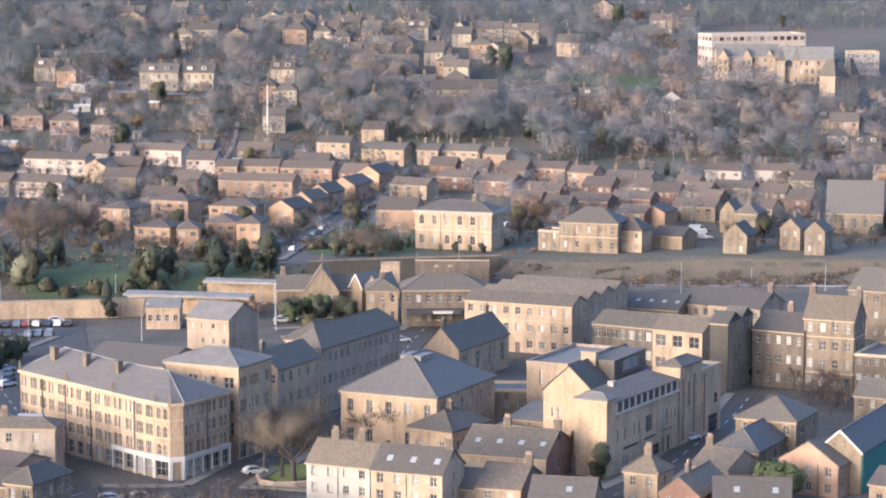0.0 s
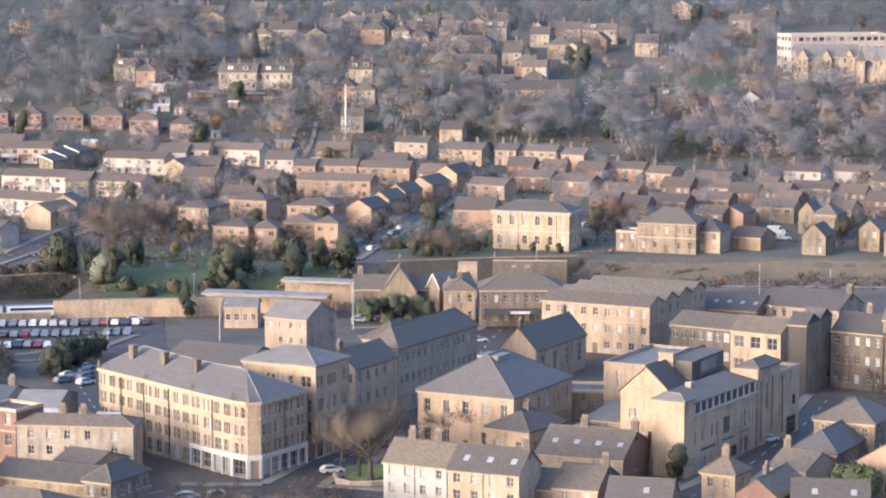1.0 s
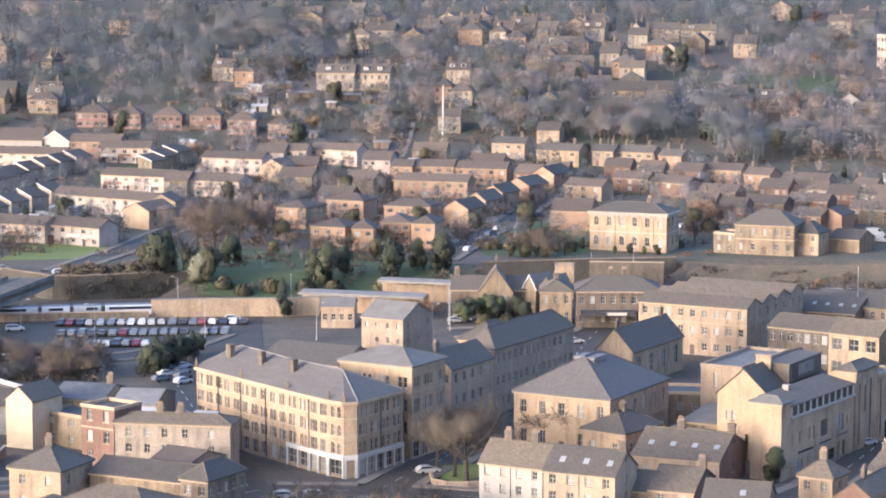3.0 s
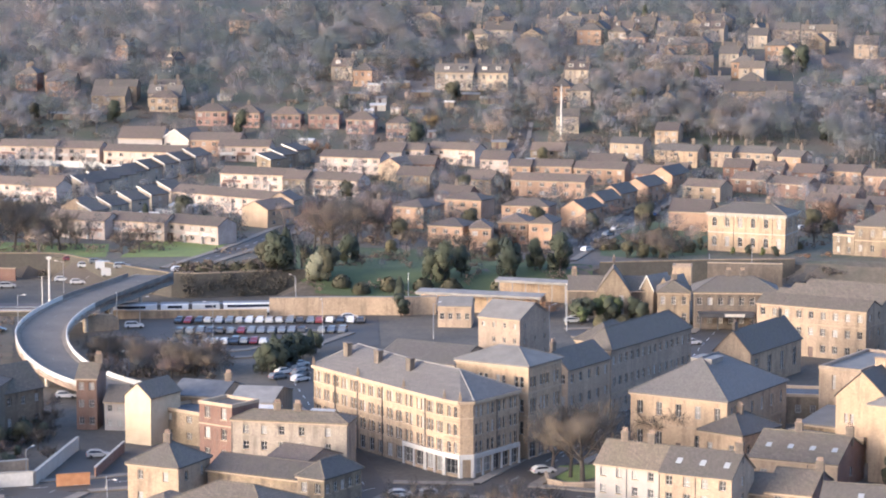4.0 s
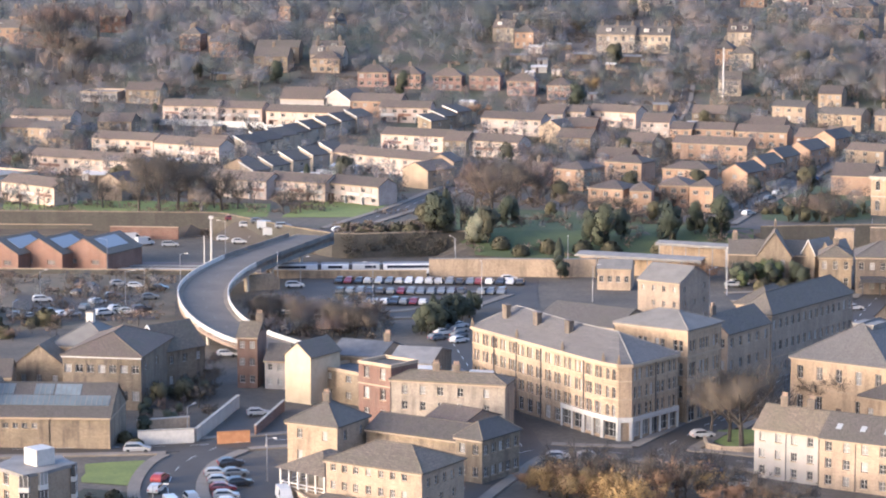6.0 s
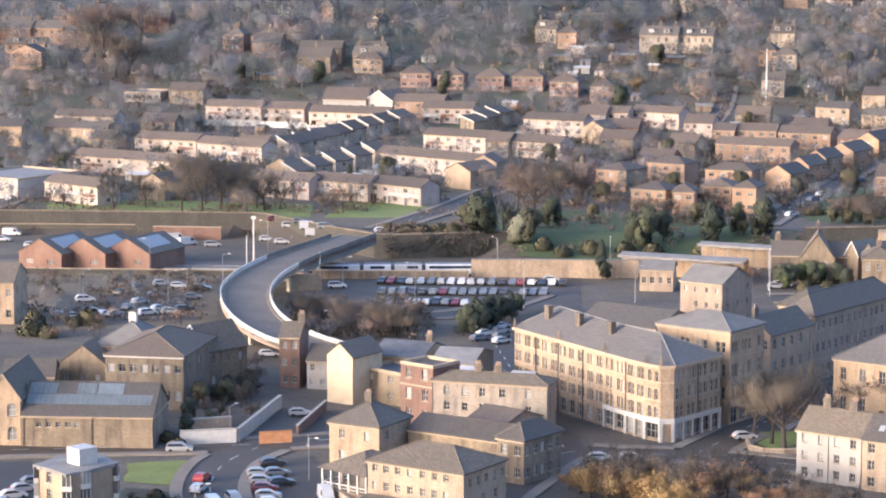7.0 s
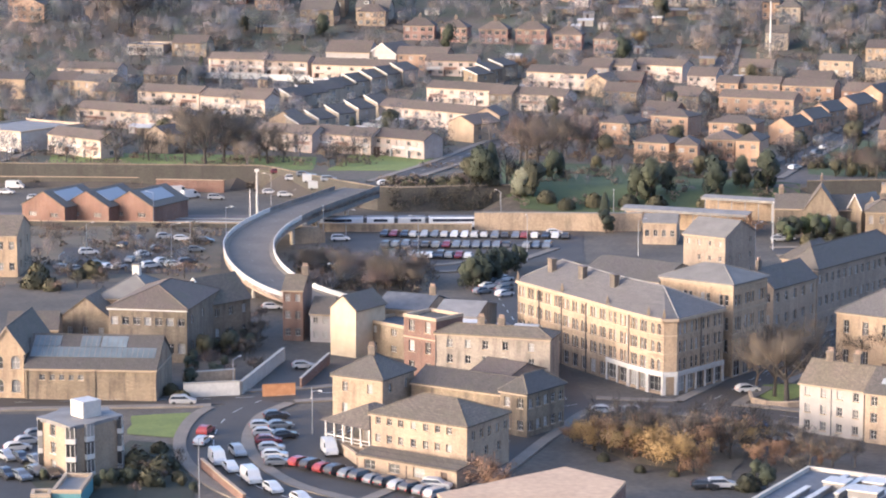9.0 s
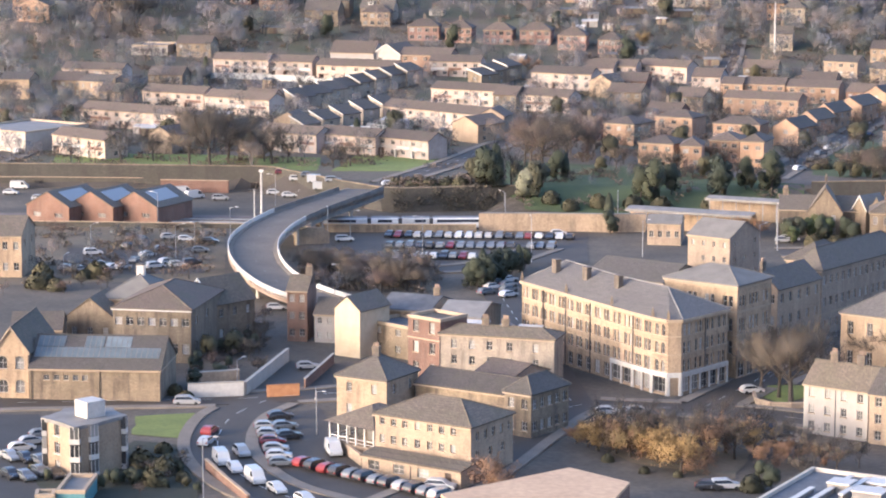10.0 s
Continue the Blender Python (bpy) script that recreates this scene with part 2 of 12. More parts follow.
TWIG = leafy("winter_twigs", (0.078, 0.064, 0.048), (0.105, 0.086, 0.064), (0.135, 0.112, 0.084), alpha=0.62)
TWIG_RED = leafy("reddish_winter_twigs", (0.115, 0.08, 0.063), (0.15, 0.105, 0.083), (0.185, 0.132, 0.104), alpha=0.55)
LEAF_GOLD = leafy("golden_leaves", (0.25, 0.168, 0.064), (0.3, 0.208, 0.08), (0.18, 0.13, 0.062))
LEAF_RUST = leafy("rust_leaves", (0.24, 0.135, 0.075), (0.29, 0.175, 0.10), (0.19, 0.13, 0.08))
LEAF_OLIVE = leafy("olive_leaves", (0.07, 0.066, 0.034), (0.088, 0.078, 0.041), (0.056, 0.056, 0.03))
LEAF_DARK = leafy("dark_evergreen_leaves", (0.042, 0.048, 0.028), (0.054, 0.061, 0.035), (0.067, 0.073, 0.043))


# ---------------------------------------------------------------- mesh helpers
def mesh_of(name, V, F, mats, slots=None):
    me = bpy.data.meshes.new(name)
    me.from_pydata([tuple(v) for v in V], [], F)
    for m in (mats if isinstance(mats, (list, tuple)) else [mats]):
        me.materials.append(m)
    if slots is not None:
        me.polygons.foreach_set("material_index", slots)
    me.update()
    return me


def soften(me, normals):
    """Gives a crown of twigs or leaves the rounded normals of its outline."""
    me.polygons.foreach_set("use_smooth", np.ones(len(me.polygons), dtype=bool))
    at = me.attributes.new("custom_normal", 'FLOAT_VECTOR', 'POINT')
    at.data.foreach_set("vector", np.asarray(normals, dtype=np.float32).ravel())
    me.update()


def crown_normals(V, F, centre, flat=0.25):
    """Faces turned outwards from the crown's middle, and the normal at each of their corners."""
    P = np.array([tuple(v) for v in V], dtype=float)
    out = (P - np.array(centre)) * np.array((1, 1, 0.9))
    out /= np.linalg.norm(out, axis=1)[:, None] + 1e-9
    turned = []
    for f in F:
        a, b, c = P[f[0]], P[f[1]], P[f[2]]
        g = np.cross(b - a, c - a)
        g /= np.linalg.norm(g) + 1e-12
        o = out[f[0]]
        k = g @ o
        turned.append(tuple(f) if k >= 0 else tuple(reversed(f)))
        for i in f:
            n = out[i] + g * (flat if k >= 0 else -flat)
            out[i] = n / (np.linalg.norm(n) + 1e-9)
    return turned, out


def part_mesh(name, me, parent, m=None, label=""):
    ob = new(name, me)
    ob.parent = parent
    if m is not None:
        ob.matrix_basis = m
    if label:
        ob["label"] = label
    return ob


class Geo:
    """Collects vertices and faces of one mesh."""

    def __init__(self):
        self.V, self.F, self.S = [], [], []

    def quad(self, a, b, c, d, slot=0):
        n = len(self.V)
        self.V += [a, b, c, d]
        self.F.append((n, n + 1, n + 2, n + 3))
        self.S.append(slot)

    def poly(self, pts, slot=0):
        n = len(self.V)
        self.V += list(pts)
        self.F.append(tuple(range(n, n + len(pts))))
        self.S.append(slot)

    def box(self, x0, y0, z0, x1, y1, z1, slot=0, m=None):
        p = [Vector((x, y, z)) for z in (z0, z1) for x, y in ((x0, y0), (x1, y0), (x1, y1), (x0, y1))]
        if m is not None:
            p = [m @ q for q in p]
        n = len(self.V)
        self.V += p
        for f in ((3, 2, 1, 0), (4, 5, 6, 7), (0, 1, 5, 4), (1, 2, 6, 5), (2, 3, 7, 6), (3, 0, 4, 7)):
            self.F.append(tuple(n + i for i in f))
            self.S.append(slot)

    def cyl(self, a, b, ra, rb, sides=8, slot=0, caps=True):
        a, b = Vector(a), Vector(b)
        q = (b - a).to_track_quat('Z', 'Y').to_matrix()
        n = len(self.V)
        for c, r in ((a, ra), (b, rb)):
            for i in range(sides):
                t = 2 * math.pi * i / sides
                self.V.append(c + q @ Vector((r * math.cos(t), r * math.sin(t), 0)))
        for i in range(sides):
            j = (i + 1) % sides
            self.F.append((n + i, n + j, n + sides + j, n + sides + i))
            self.S.append(slot)
        if caps:
            self.F.append(tuple(n + sides + i for i in range(sides)))
            self.F.append(tuple(n + sides - 1 - i for i in range(sides)))
            self.S += [slot, slot]

    def mesh(self, name, mats):
        return mesh_of(name, self.V, self.F, mats, self.S)


def top_thing(name, label, category, x, y, z, rot=0, group=""):
    root = new(name)
    root.empty_display_size = 0.5
    root.matrix_basis = pose(x, y, z, 0, 0, rot)
    return tagged(root, label, category, group)


# ---------------------------------------------------------------- buildings
MESHES = {}


def window_mesh(w, h, style):
    """Sash, casement, arched or gridded window: one frame with real bars, and the panes set back in it."""
    key = (round(w, 2), round(h, 2), style)
    if key in MESHES:
        return MESHES[key]
    t, dep = 0.065, 0.06
    nx, zs = 1, [0.5]
    if style in ("sash", "arch"):
        nx = 2 if w > 0.85 else 1
    elif style == "casement":
        nx, zs = max(2, round(w / 0.8)), [0.68]
    elif style == "grid":
        nx, nz = max(2, round(w / 1.2)), max(2, round(h / 1.3))
        zs = [i / nz for i in range(1, nz)]
    bx, bz = [], []
    for i in range(nx):
        lo, hi = -w / 2 + w * i / nx, -w / 2 + w * (i + 1) / nx
        bx.append((lo + (t if i == 0 else t * 0.4), hi - (t if i == nx - 1 else t * 0.4)))
    cuts = [0.0, *zs, 1.0]
    for i in range(len(cuts) - 1):
        lo, hi = h * cuts[i], h * cuts[i + 1]
        bz.append((lo + (t if i == 0 else t * 0.4), hi - (t if i == len(cuts) - 2 else t * 0.4)))
    xs = sorted({-w / 2, w / 2, *[v for p in bx for v in p]})
    zz = sorted({0.0, h, *[v for p in bz for v in p]})
    V, F, S, at = [], [], [], {}

    def vert(x, y, z):
        k = (round(x, 4), round(y, 4), round(z, 4))
        if k not in at:
            at[k] = len(V)
            V.append(Vector((x, y, z)))
        return at[k]

    def quad(pts, slot):
        F.append(tuple(vert(*p) for p in pts))
        S.append(slot)
    hole = lambda x, z: any(a < x < b for a, b in bx) and any(a < z < b for a, b in bz)
    for x0, x1 in zip(xs, xs[1:]):
        for z0, z1 in zip(zz, zz[1:]):
            if not hole((x0 + x1) / 2, (z0 + z1) / 2):
                quad([(x0, 0, z0), (x1, 0, z0), (x1, 0, z1), (x0, 0, z1)], 0)
    for x0, x1 in bx:
        for z0, z1 in bz:
            quad([(x0, 0, z0), (x1, 0, z0), (x1, dep, z0), (x0, dep, z0)], 0)
            quad([(x0, dep, z1), (x1, dep, z1), (x1, 0, z1), (x0, 0, z1)], 0)
            quad([(x0, dep, z0), (x0, dep, z1), (x0, 0, z1), (x0, 0, z0)], 0)
            quad([(x1, 0, z0), (x1, 0, z1), (x1, dep, z1), (x1, dep, z0)], 0)
            quad([(x0, dep, z0), (x1, dep, z0), (x1, dep, z1), (x0, dep, z1)], 1)
    both = (V, F, S)
    pane = Geo()
    pane.box(-w / 2 + t * 0.5, dep * 0.9, t * 0.5, w / 2 - t * 0.5, dep * 1.4, h - t * 0.5)
    sill = Geo()
    sill.box(-w / 2 - 0.12, -0.30, -0.14, w / 2 + 0.12, 0.0, 0.0)
    lintel = Geo()
    if style == "arch":
        n, r0, r1 = 8, w / 2, w / 2 + 0.24
        ring = [(r * math.cos(math.pi * i / n), h - w / 2 + r * math.sin(math.pi * i / n)) for r in (r0, r1) for i in range(n + 1)]
        for y in (-0.24, -0.15):
            lintel.V += [Vector((x, y, z)) for x, z in ring]
            lintel.V += [Vector((w / 2, y, h)), Vector((-w / 2, y, h))]
        m = n + 1
        for i in range(n):
            lintel.F.append((i, m + i, m + i + 1, i + 1))
            lintel.S.append(0)
            c = 2 * m if i < n / 2 else 2 * m + 1
            lintel.F.append((i, i + 1, c))
            lintel.S.append(0)
        lintel.V = lintel.V[:2 * m + 2]
    else:
        lintel.box(-w / 2 - 0.15, -0.235, h, w / 2 + 0.15, -0.15, h + 0.26)
    MESHES[key] = (both, pane, sill, lintel)
    return MESHES[key]


def window_parts(root, m, w, h, style, fine, frame_m, trim_m):
    key = (round(w, 2), round(h, 2), style, fine, frame_m.name, trim_m.name)
    if key not in MESHES:
        (V, F, S), pane, sill, lintel = window_mesh(w, h, style)
        if fine:
            fr = [f for f, s in zip(F, S) if s == 0]
            MESHES[key] = (mesh_of("window", V, fr, frame_m), pane.mesh("pane", GLASS), sill.mesh("sill", trim_m), lintel.mesh("lintel", trim_m))
        else:
            MESHES[key] = (mesh_of("window", V, F, [frame_m, GLASS], S),)
    made = MESHES[key]
    win = part_mesh("window", made[0], root, m)
    if fine:
        part_mesh("pane", made[1], win)
        part_mesh("sill", made[2], win)
        if style == "arch":
            part_mesh("arch_surround", made[3], win)
    return win


REVEAL = 0.20


def wall_face(g, o, a, w, z0, h, rects, slot=0):
    """An upright wall from o along the turn a (radians), with openings and their reveals."""
    u, n = Vector((math.cos(a), math.sin(a), 0)), Vector((math.sin(a), -math.cos(a), 0))
    o = Vector((o[0], o[1], 0))
    xs = sorted({0.0, w} | {round(v, 3) for r in rects for v in (r[0], r[0] + r[2])})
    zs = sorted({z0, h} | {round(v, 3) for r in rects for v in (r[1], r[1] + r[3])})
    P = lambda x, z, k=0.0: o + u * x + Vector((0, 0, z)) - n * k
    for x0, x1 in zip(xs, xs[1:]):
        for za, zb in zip(zs, zs[1:]):
            cx, cz = (x0 + x1) / 2, (za + zb) / 2
            if not any(r[0] < cx < r[0] + r[2] and r[1] < cz < r[1] + r[3] for r in rects):
                g.quad(P(x0, za), P(x1, za), P(x1, zb), P(x0, zb), slot)
    for x, z, rw, rh in (r[:4] for r in rects):
        k = REVEAL
        g.quad(P(x, z), P(x + rw, z), P(x + rw, z, k), P(x, z, k), slot)
        g.quad(P(x, z + rh, k), P(x + rw, z + rh, k), P(x + rw, z + rh), P(x, z + rh), slot)
        g.quad(P(x, z, k), P(x, z + rh, k), P(x, z + rh), P(x, z), slot)
        g.quad(P(x + rw, z), P(x + rw, z + rh), P(x + rw, z + rh, k), P(x + rw, z, k), slot)


def layout(w, h, bays, storeys, ww, wh, ground=0.0, door=None, top_h=None, skip=0.0, seed=0):
    """Rectangles of the openings in a face: storeys of bays; door: bays that hold a door at ground level."""
    if not bays or not storeys:
        return []
    rnd = random.Random(seed)
    out, sh = [], (h - ground) / storeys
    pitch = w / bays
    ww = min(ww, pitch * 0.7)
    for s in range(storeys):
        hh = min(wh if (s < storeys - 1 or not top_h) else top_h, sh * 0.72)
        for i in range(bays):
            if rnd.random() < skip:
                continue
            x = pitch * (i + 0.5) - ww / 2
            if door and s == 0 and i in door:
                dw = min(1.1, pitch * 0.6)
                out.append((round(pitch * (i + 0.5) - dw / 2, 3), 0.02, round(dw, 3), min(2.2, sh * 0.8), "door"))
            else:
                out.append((round(x, 3), round(ground + sh * s + sh * 0.5 - hh * 0.44, 3), round(ww, 3), round(hh, 3), "win"))
    return out


def door_parts(root, m, w, h):
    key = ("door", round(w, 2), round(h, 2))
    if key not in MESHES:
        g = Geo()
        g.box(-w / 2, 0, 0, w / 2, 0.06, h)
        for z in (0.15, h * 0.52):
            g.box(-w / 2 + 0.12, -0.02, z, w / 2 - 0.12, 0, z + h * 0.36)
        MESHES[key] = g.mesh("door", DOOR_M)
    return part_mesh("door", MESHES[key], root, m)


def put_openings(root, o, a, rects, style, fine, frame_m, trim_m):
    u, n = Vector((math.cos(a), math.sin(a), 0)), Vector((math.sin(a), -math.cos(a), 0))
    for r in rects:
        p = Vector((o[0], o[1], 0)) + u * (r[0] + r[2] / 2) - n * (REVEAL - 0.01) + Vector((0, 0, r[1]))
        m = Matrix.Translation(p) @ Matrix.Rotation(a, 4, 'Z')
        if r[4] == "door":
            door_parts(root, m, r[2], r[3])
        else:
            window_parts(root, m, r[2], r[3], style, fine, frame_m, trim_m)


def roof_prism(profile, length, axis, mat, name, overhang=0.2, thick=0.18, ridge_m=None):
    """A pitched roof: a bent slab (profile across, in y and z) drawn along x, or along y if axis is 'y'."""
    g = Geo()
    a, b = -overhang, length + overhang
    T = (lambda p, q, z: Vector((p, q, z))) if axis == 'x' else (lambda p, q, z: Vector((q, p, z)))
    for (y0, z0), (y1, z1) in zip(profile, profile[1:]):
        for dz in (0, -thick):
            g.quad(T(a, y0, z0 + dz), T(b, y0, z0 + dz), T(b, y1, z1 + dz), T(a, y1, z1 + dz))
        for x in (a, b):
            g.quad(T(x, y0, z0), T(x, y1, z1), T(x, y1, z1 - thick), T(x, y0, z0 - thick))
    for y, z in (profile[0], profile[-1]):
        g.quad(T(a, y, z), T(b, y, z), T(b, y, z - thick), T(a, y, z - thick))
    return g.mesh(name, mat)


STACK = coursed("sooty_chimney_stone", (0.20, 0.16, 0.12), (0.14, 0.115, 0.088), (0.11, 0.09, 0.07), 0.45, 0.22, soot_amount=0.8)


def chimney(root, x, y, z, h=1.6, pots=3, along='x'):
    key = ("chimney", round(h, 1), pots, along)
    small = pots < 3
    if key not in MESHES:
        g = Geo()
        L = 0.32 * pots + 0.3
        lx, ly = (L, 0.6) if along == 'x' else (0.6, L)
        g.box(-lx / 2, -ly / 2, -1.5, lx / 2, ly / 2, h)
        g.box(-lx / 2 - 0.09, -ly / 2 - 0.09, h - 0.32, lx / 2 + 0.09, ly / 2 + 0.09, h - 0.16)
        g.box(-lx / 2 - 0.07, -ly / 2 - 0.07, h, lx / 2 + 0.07, ly / 2 + 0.07, h + 0.1)
        if small:
            for i in range(pots):
                k = (i - (pots - 1) / 2) * 0.34
                q = (k, 0) if along == 'x' else (0, k)
                g.cyl((*q, h + 0.1), (*q, h + 0.65), 0.14, 0.11, 6)
        p = Geo()
        p.cyl((0, 0, 0), (0, 0, 0.5), 0.14, 0.11, 8)
        p.cyl((0, 0, 0.5), (0, 0, 0.58), 0.15, 0.15, 8)
        MESHES[key] = (g.mesh("chimney", STACK), p.mesh("chimney_pot", POT))
    ch = part_mesh("chimney", MESHES[key][0], root, Matrix.Translation((x, y, z)))
    for i in range(0 if small else pots):
        k = (i - (pots - 1) / 2) * 0.34
        part_mesh("chimney_pot", MESHES[key][1], ch, Matrix.Translation((k if along == 'x' else 0, 0 if along == 'x' else k, h + 0.1)))


COUNT = [0]
BUILT = []


def building(name, label, x, y, z, rot, w, d, h, roof="gable", rise=3.0, wall=None, cover=None, storeys=2, front=4, side=2, left=0,
             style="sash", ww=1.0, wh=1.5, fine=True, chims=(), door=(), trim=None, frame_m=None, group="", category="building",
             ground=0.0, base=1.5, saw=1, lights=0, bands=(), top_h=None, gutter=True, verge=None, skip=0.0, side_ww=None, side_storeys=None, extra_front=(), extra_side=(), glazed=(), side_mat=None, panels=0, glaze_m=None, dormers=()):
    """A building with its near left corner at x, y; rot turns its front; roofs: gable, gable_x (gable to the front), hip, flat, mono, mono_x, saw."""
    COUNT[0] += 1
    seed = COUNT[0]
    BUILT.append((x, y, math.cos(radians(rot)), math.sin(radians(rot)), w, d))
    wall, cover, trim, frame_m = wall or SAND, cover or SLATE, trim or TRIM, frame_m or WHITE
    root = top_thing(name, label, category, x, y, z, rot, group)
    g = Geo()
    ss = storeys if side_storeys is None else side_storeys
    faces = [((0, 0), 0.0, w, layout(w, h, front, storeys, ww, wh, ground, door, top_h, skip, seed)),
             ((w, 0), math.pi / 2, d, layout(d, h, side, ss, side_ww or ww, wh, ground, None, top_h, skip, seed + 1)),
             ((w, d), math.pi, w, []),
             ((0, d), -math.pi / 2, d, layout(d, h, left, storeys, ww, wh, ground, None, top_h, skip, seed + 2))]
    faces[0][3].extend((*r, "win") for r in extra_front)
    faces[1][3].extend((*r, "win") for r in extra_side)
    for k, (o, a, L, rects) in enumerate(faces):
        wall_face(g, o, a, L, -base, h, rects, 1 if k == 1 and side_mat else 0)
        put_openings(root, o, a, rects, style, fine, frame_m, trim)
    V3 = Vector
    e = 0.35
    if roof == "gable":
        for xx in (0, w):
            g.poly([V3((xx, 0, h)), V3((xx, d, h)), V3((xx, d / 2, h + rise))], 1 if xx and side_mat else 0)
        s = rise / (d / 2)
        part_mesh("roof", roof_prism([(-e, h - e * s + 0.2), (d / 2, h + rise + 0.2), (d + e, h - e * s + 0.2)], w, 'x', cover, "roof"), root)
        for k in chims:
            chimney(root, w * k, d / 2, h + rise, pots=3 if fine or y < 640 else 2)
        if verge is not None:
            for xx in (-0.24, w + 0.12):
                gg = Geo()
                for y0, z0, y1, z1 in ((-e, h - e * s, d / 2, h + rise), (d / 2, h + rise, d + e, h - e * s)):
                    gg.poly([V3((xx, y0, z0 - 0.05)), V3((xx, y1, z1 - 0.05)), V3((xx, y1, z1 + 0.32)), V3((xx, y0, z0 + 0.32))])
                    gg.poly([V3((xx + 0.12, y0, z0 - 0.05)), V3((xx + 0.12, y1, z1 - 0.05)), V3((xx + 0.12, y1, z1 + 0.32)), V3((xx + 0.12, y0, z0 + 0.32))])
                    gg.quad(V3((xx, y0, z0 + 0.32)), V3((xx, y1, z1 + 0.32)), V3((xx + 0.12, y1, z1 + 0.32)), V3((xx + 0.12, y0, z0 + 0.32)))
                part_mesh("bargeboard", gg.mesh("bargeboard", verge), root)
        if fine:
            ridge = Geo()
            ridge.box(-0.2, d / 2 - 0.14, h + rise + 0.14, w + 0.2, d / 2 + 0.14, h + rise + 0.27)
            part_mesh("ridge_tiles", ridge.mesh("ridge_tiles", cover), root)
    elif roof == "gable_x":
        for yy in (0, d):
            g.poly([V3((0, yy, h)), V3((w, yy, h)), V3((w / 2, yy, h + rise))])
        s = rise / (w / 2)
        part_mesh("roof", roof_prism([(-e, h - e * s + 0.2), (w / 2, h + rise + 0.2), (w + e, h - e * s + 0.2)], d, 'y', cover, "roof"), root)
        for k in chims:
            chimney(root, w / 2, d * k, h + rise, pots=3 if fine or y < 640 else 2, along='y')
        if verge is not None:
            gg = Geo()
            for x0, z0, x1, z1 in ((-e, h - e * s, w / 2, h + rise), (w / 2, h + rise, w + e, h - e * s)):
                for yy in (-0.36, -0.22):
                    gg.poly([V3((x0, yy, z0 - 0.1)), V3((x1, yy, z1 - 0.1)), V3((x1, yy, z1 + 0.34)), V3((x0, yy, z0 + 0.34))])
                gg.quad(V3((x0, -0.36, z0 + 0.34)), V3((x1, -0.36, z1 + 0.34)), V3((x1, -0.22, z1 + 0.34)), V3((x0, -0.22, z0 + 0.34)))
            part_mesh("bargeboard", gg.mesh("bargeboard", verge), root)
        if fine:
            ridge = Geo()
            ridge.box(w / 2 - 0.14, -0.2, h + rise + 0.14, w / 2 + 0.14, d + 0.2, h + rise + 0.27)
            part_mesh("ridge_tiles", ridge.mesh("ridge_tiles", cover), root)
    elif roof == "hip":
        r = Geo()
        E = [V3((-e, -e, h)), V3((w + e, -e, h)), V3((w + e, d + e, h)), V3((-e, d + e, h))]
        if w >= d:
            k = d / 2 * 0.95
            A, B = V3((k, d / 2, h + rise)), V3((max(w - k, k + 0.3), d / 2, h + rise))
            tops = [(E[0], E[1], B, A), (E[1], E[2], B), (E[2], E[3], A, B), (E[3], E[0], A)]
        else:
            k = w / 2 * 0.95
            A, B = V3((w / 2, k, h + rise)), V3((w / 2, max(d - k, k + 0.3), h + rise))
            tops = [(E[0], E[1], A), (E[1], E[2], B, A), (E[2], E[3], B), (E[3], E[0], A, B)]
        up = V3((0, 0, 0.12))
        for f in tops:
            r.poly([p + up for p in f])
        for i in range(4):
            j = (i + 1) % 4
            r.quad(E[i] - up, E[j] - up, E[j] + up, E[i] + up)
        r.poly([p - up for p in reversed(E)])
        part_mesh("roof", r.mesh("roof", cover), root)
        rid = Geo()
        for a_, b_ in ((A, B), (E[0], A), (E[1], A if w < d else B), (E[2], B), (E[3], B if w < d else A)):
            rid.cyl(a_ + up, b_ + up, 0.13, 0.13, 6)
        if fine or y < 600:
            part_mesh("ridge_tiles", rid.mesh("ridge_tiles", cover), root)
        for k in chims:
            chimney(root, A.x + (B.x - A.x) * k, A.y + (B.y - A.y) * k, h + rise - 0.3, pots=3 if fine or y < 640 else 2)
    elif roof == "flat":
        r = Geo()
        r.box(0.02, 0.02, h - 0.55, w - 0.02, d - 0.02, h - 0.4)
        part_mesh("roof", r.mesh("roof", cover), root)
        c = Geo()
        for bx in ((-0.08, -0.08, w + 0.08, 0.4), (-0.08, d - 0.4, w + 0.08, d + 0.08), (-0.08, 0.4, 0.4, d - 0.4), (w - 0.4, 0.4, w + 0.08, d - 0.4)):
            c.box(bx[0], bx[1], h - 0.4, bx[2], bx[3], h + 0.14)
        part_mesh("coping", c.mesh("coping", trim), root)
    elif roof == "mono":
        for xx in (0, w):
            g.poly([V3((xx, 0, h)), V3((xx, d, h)), V3((xx, d, h + rise))])
        g.quad(V3((0, d, h)), V3((w, d, h)), V3((w, d, h + rise)), V3((0, d, h + rise)))
        s = rise / d
        part_mesh("roof", roof_prism([(-e, h - e * s + 0.2), (d + 0.2, h + rise + 0.2)], w, 'x', cover, "roof"), root)
    elif roof == "mono_x":
        for yy in (0, d):
            g.poly([V3((0, yy, h)), V3((w, yy, h)), V3((0, yy, h + rise))])
        g.quad(V3((0, 0, h)), V3((0, d, h)), V3((0, d, h + rise)), V3((0, 0, h + rise)))
        s = rise / w
        part_mesh("roof", roof_prism([(-0.2, h + rise + 0.2), (w + e, h - e * s + 0.2)], d, 'y', cover, "roof"), root)
        gg = Geo()
        lo, hi = (w + e, -0.12, h - e * s), (-0.2, -0.12, h + rise)
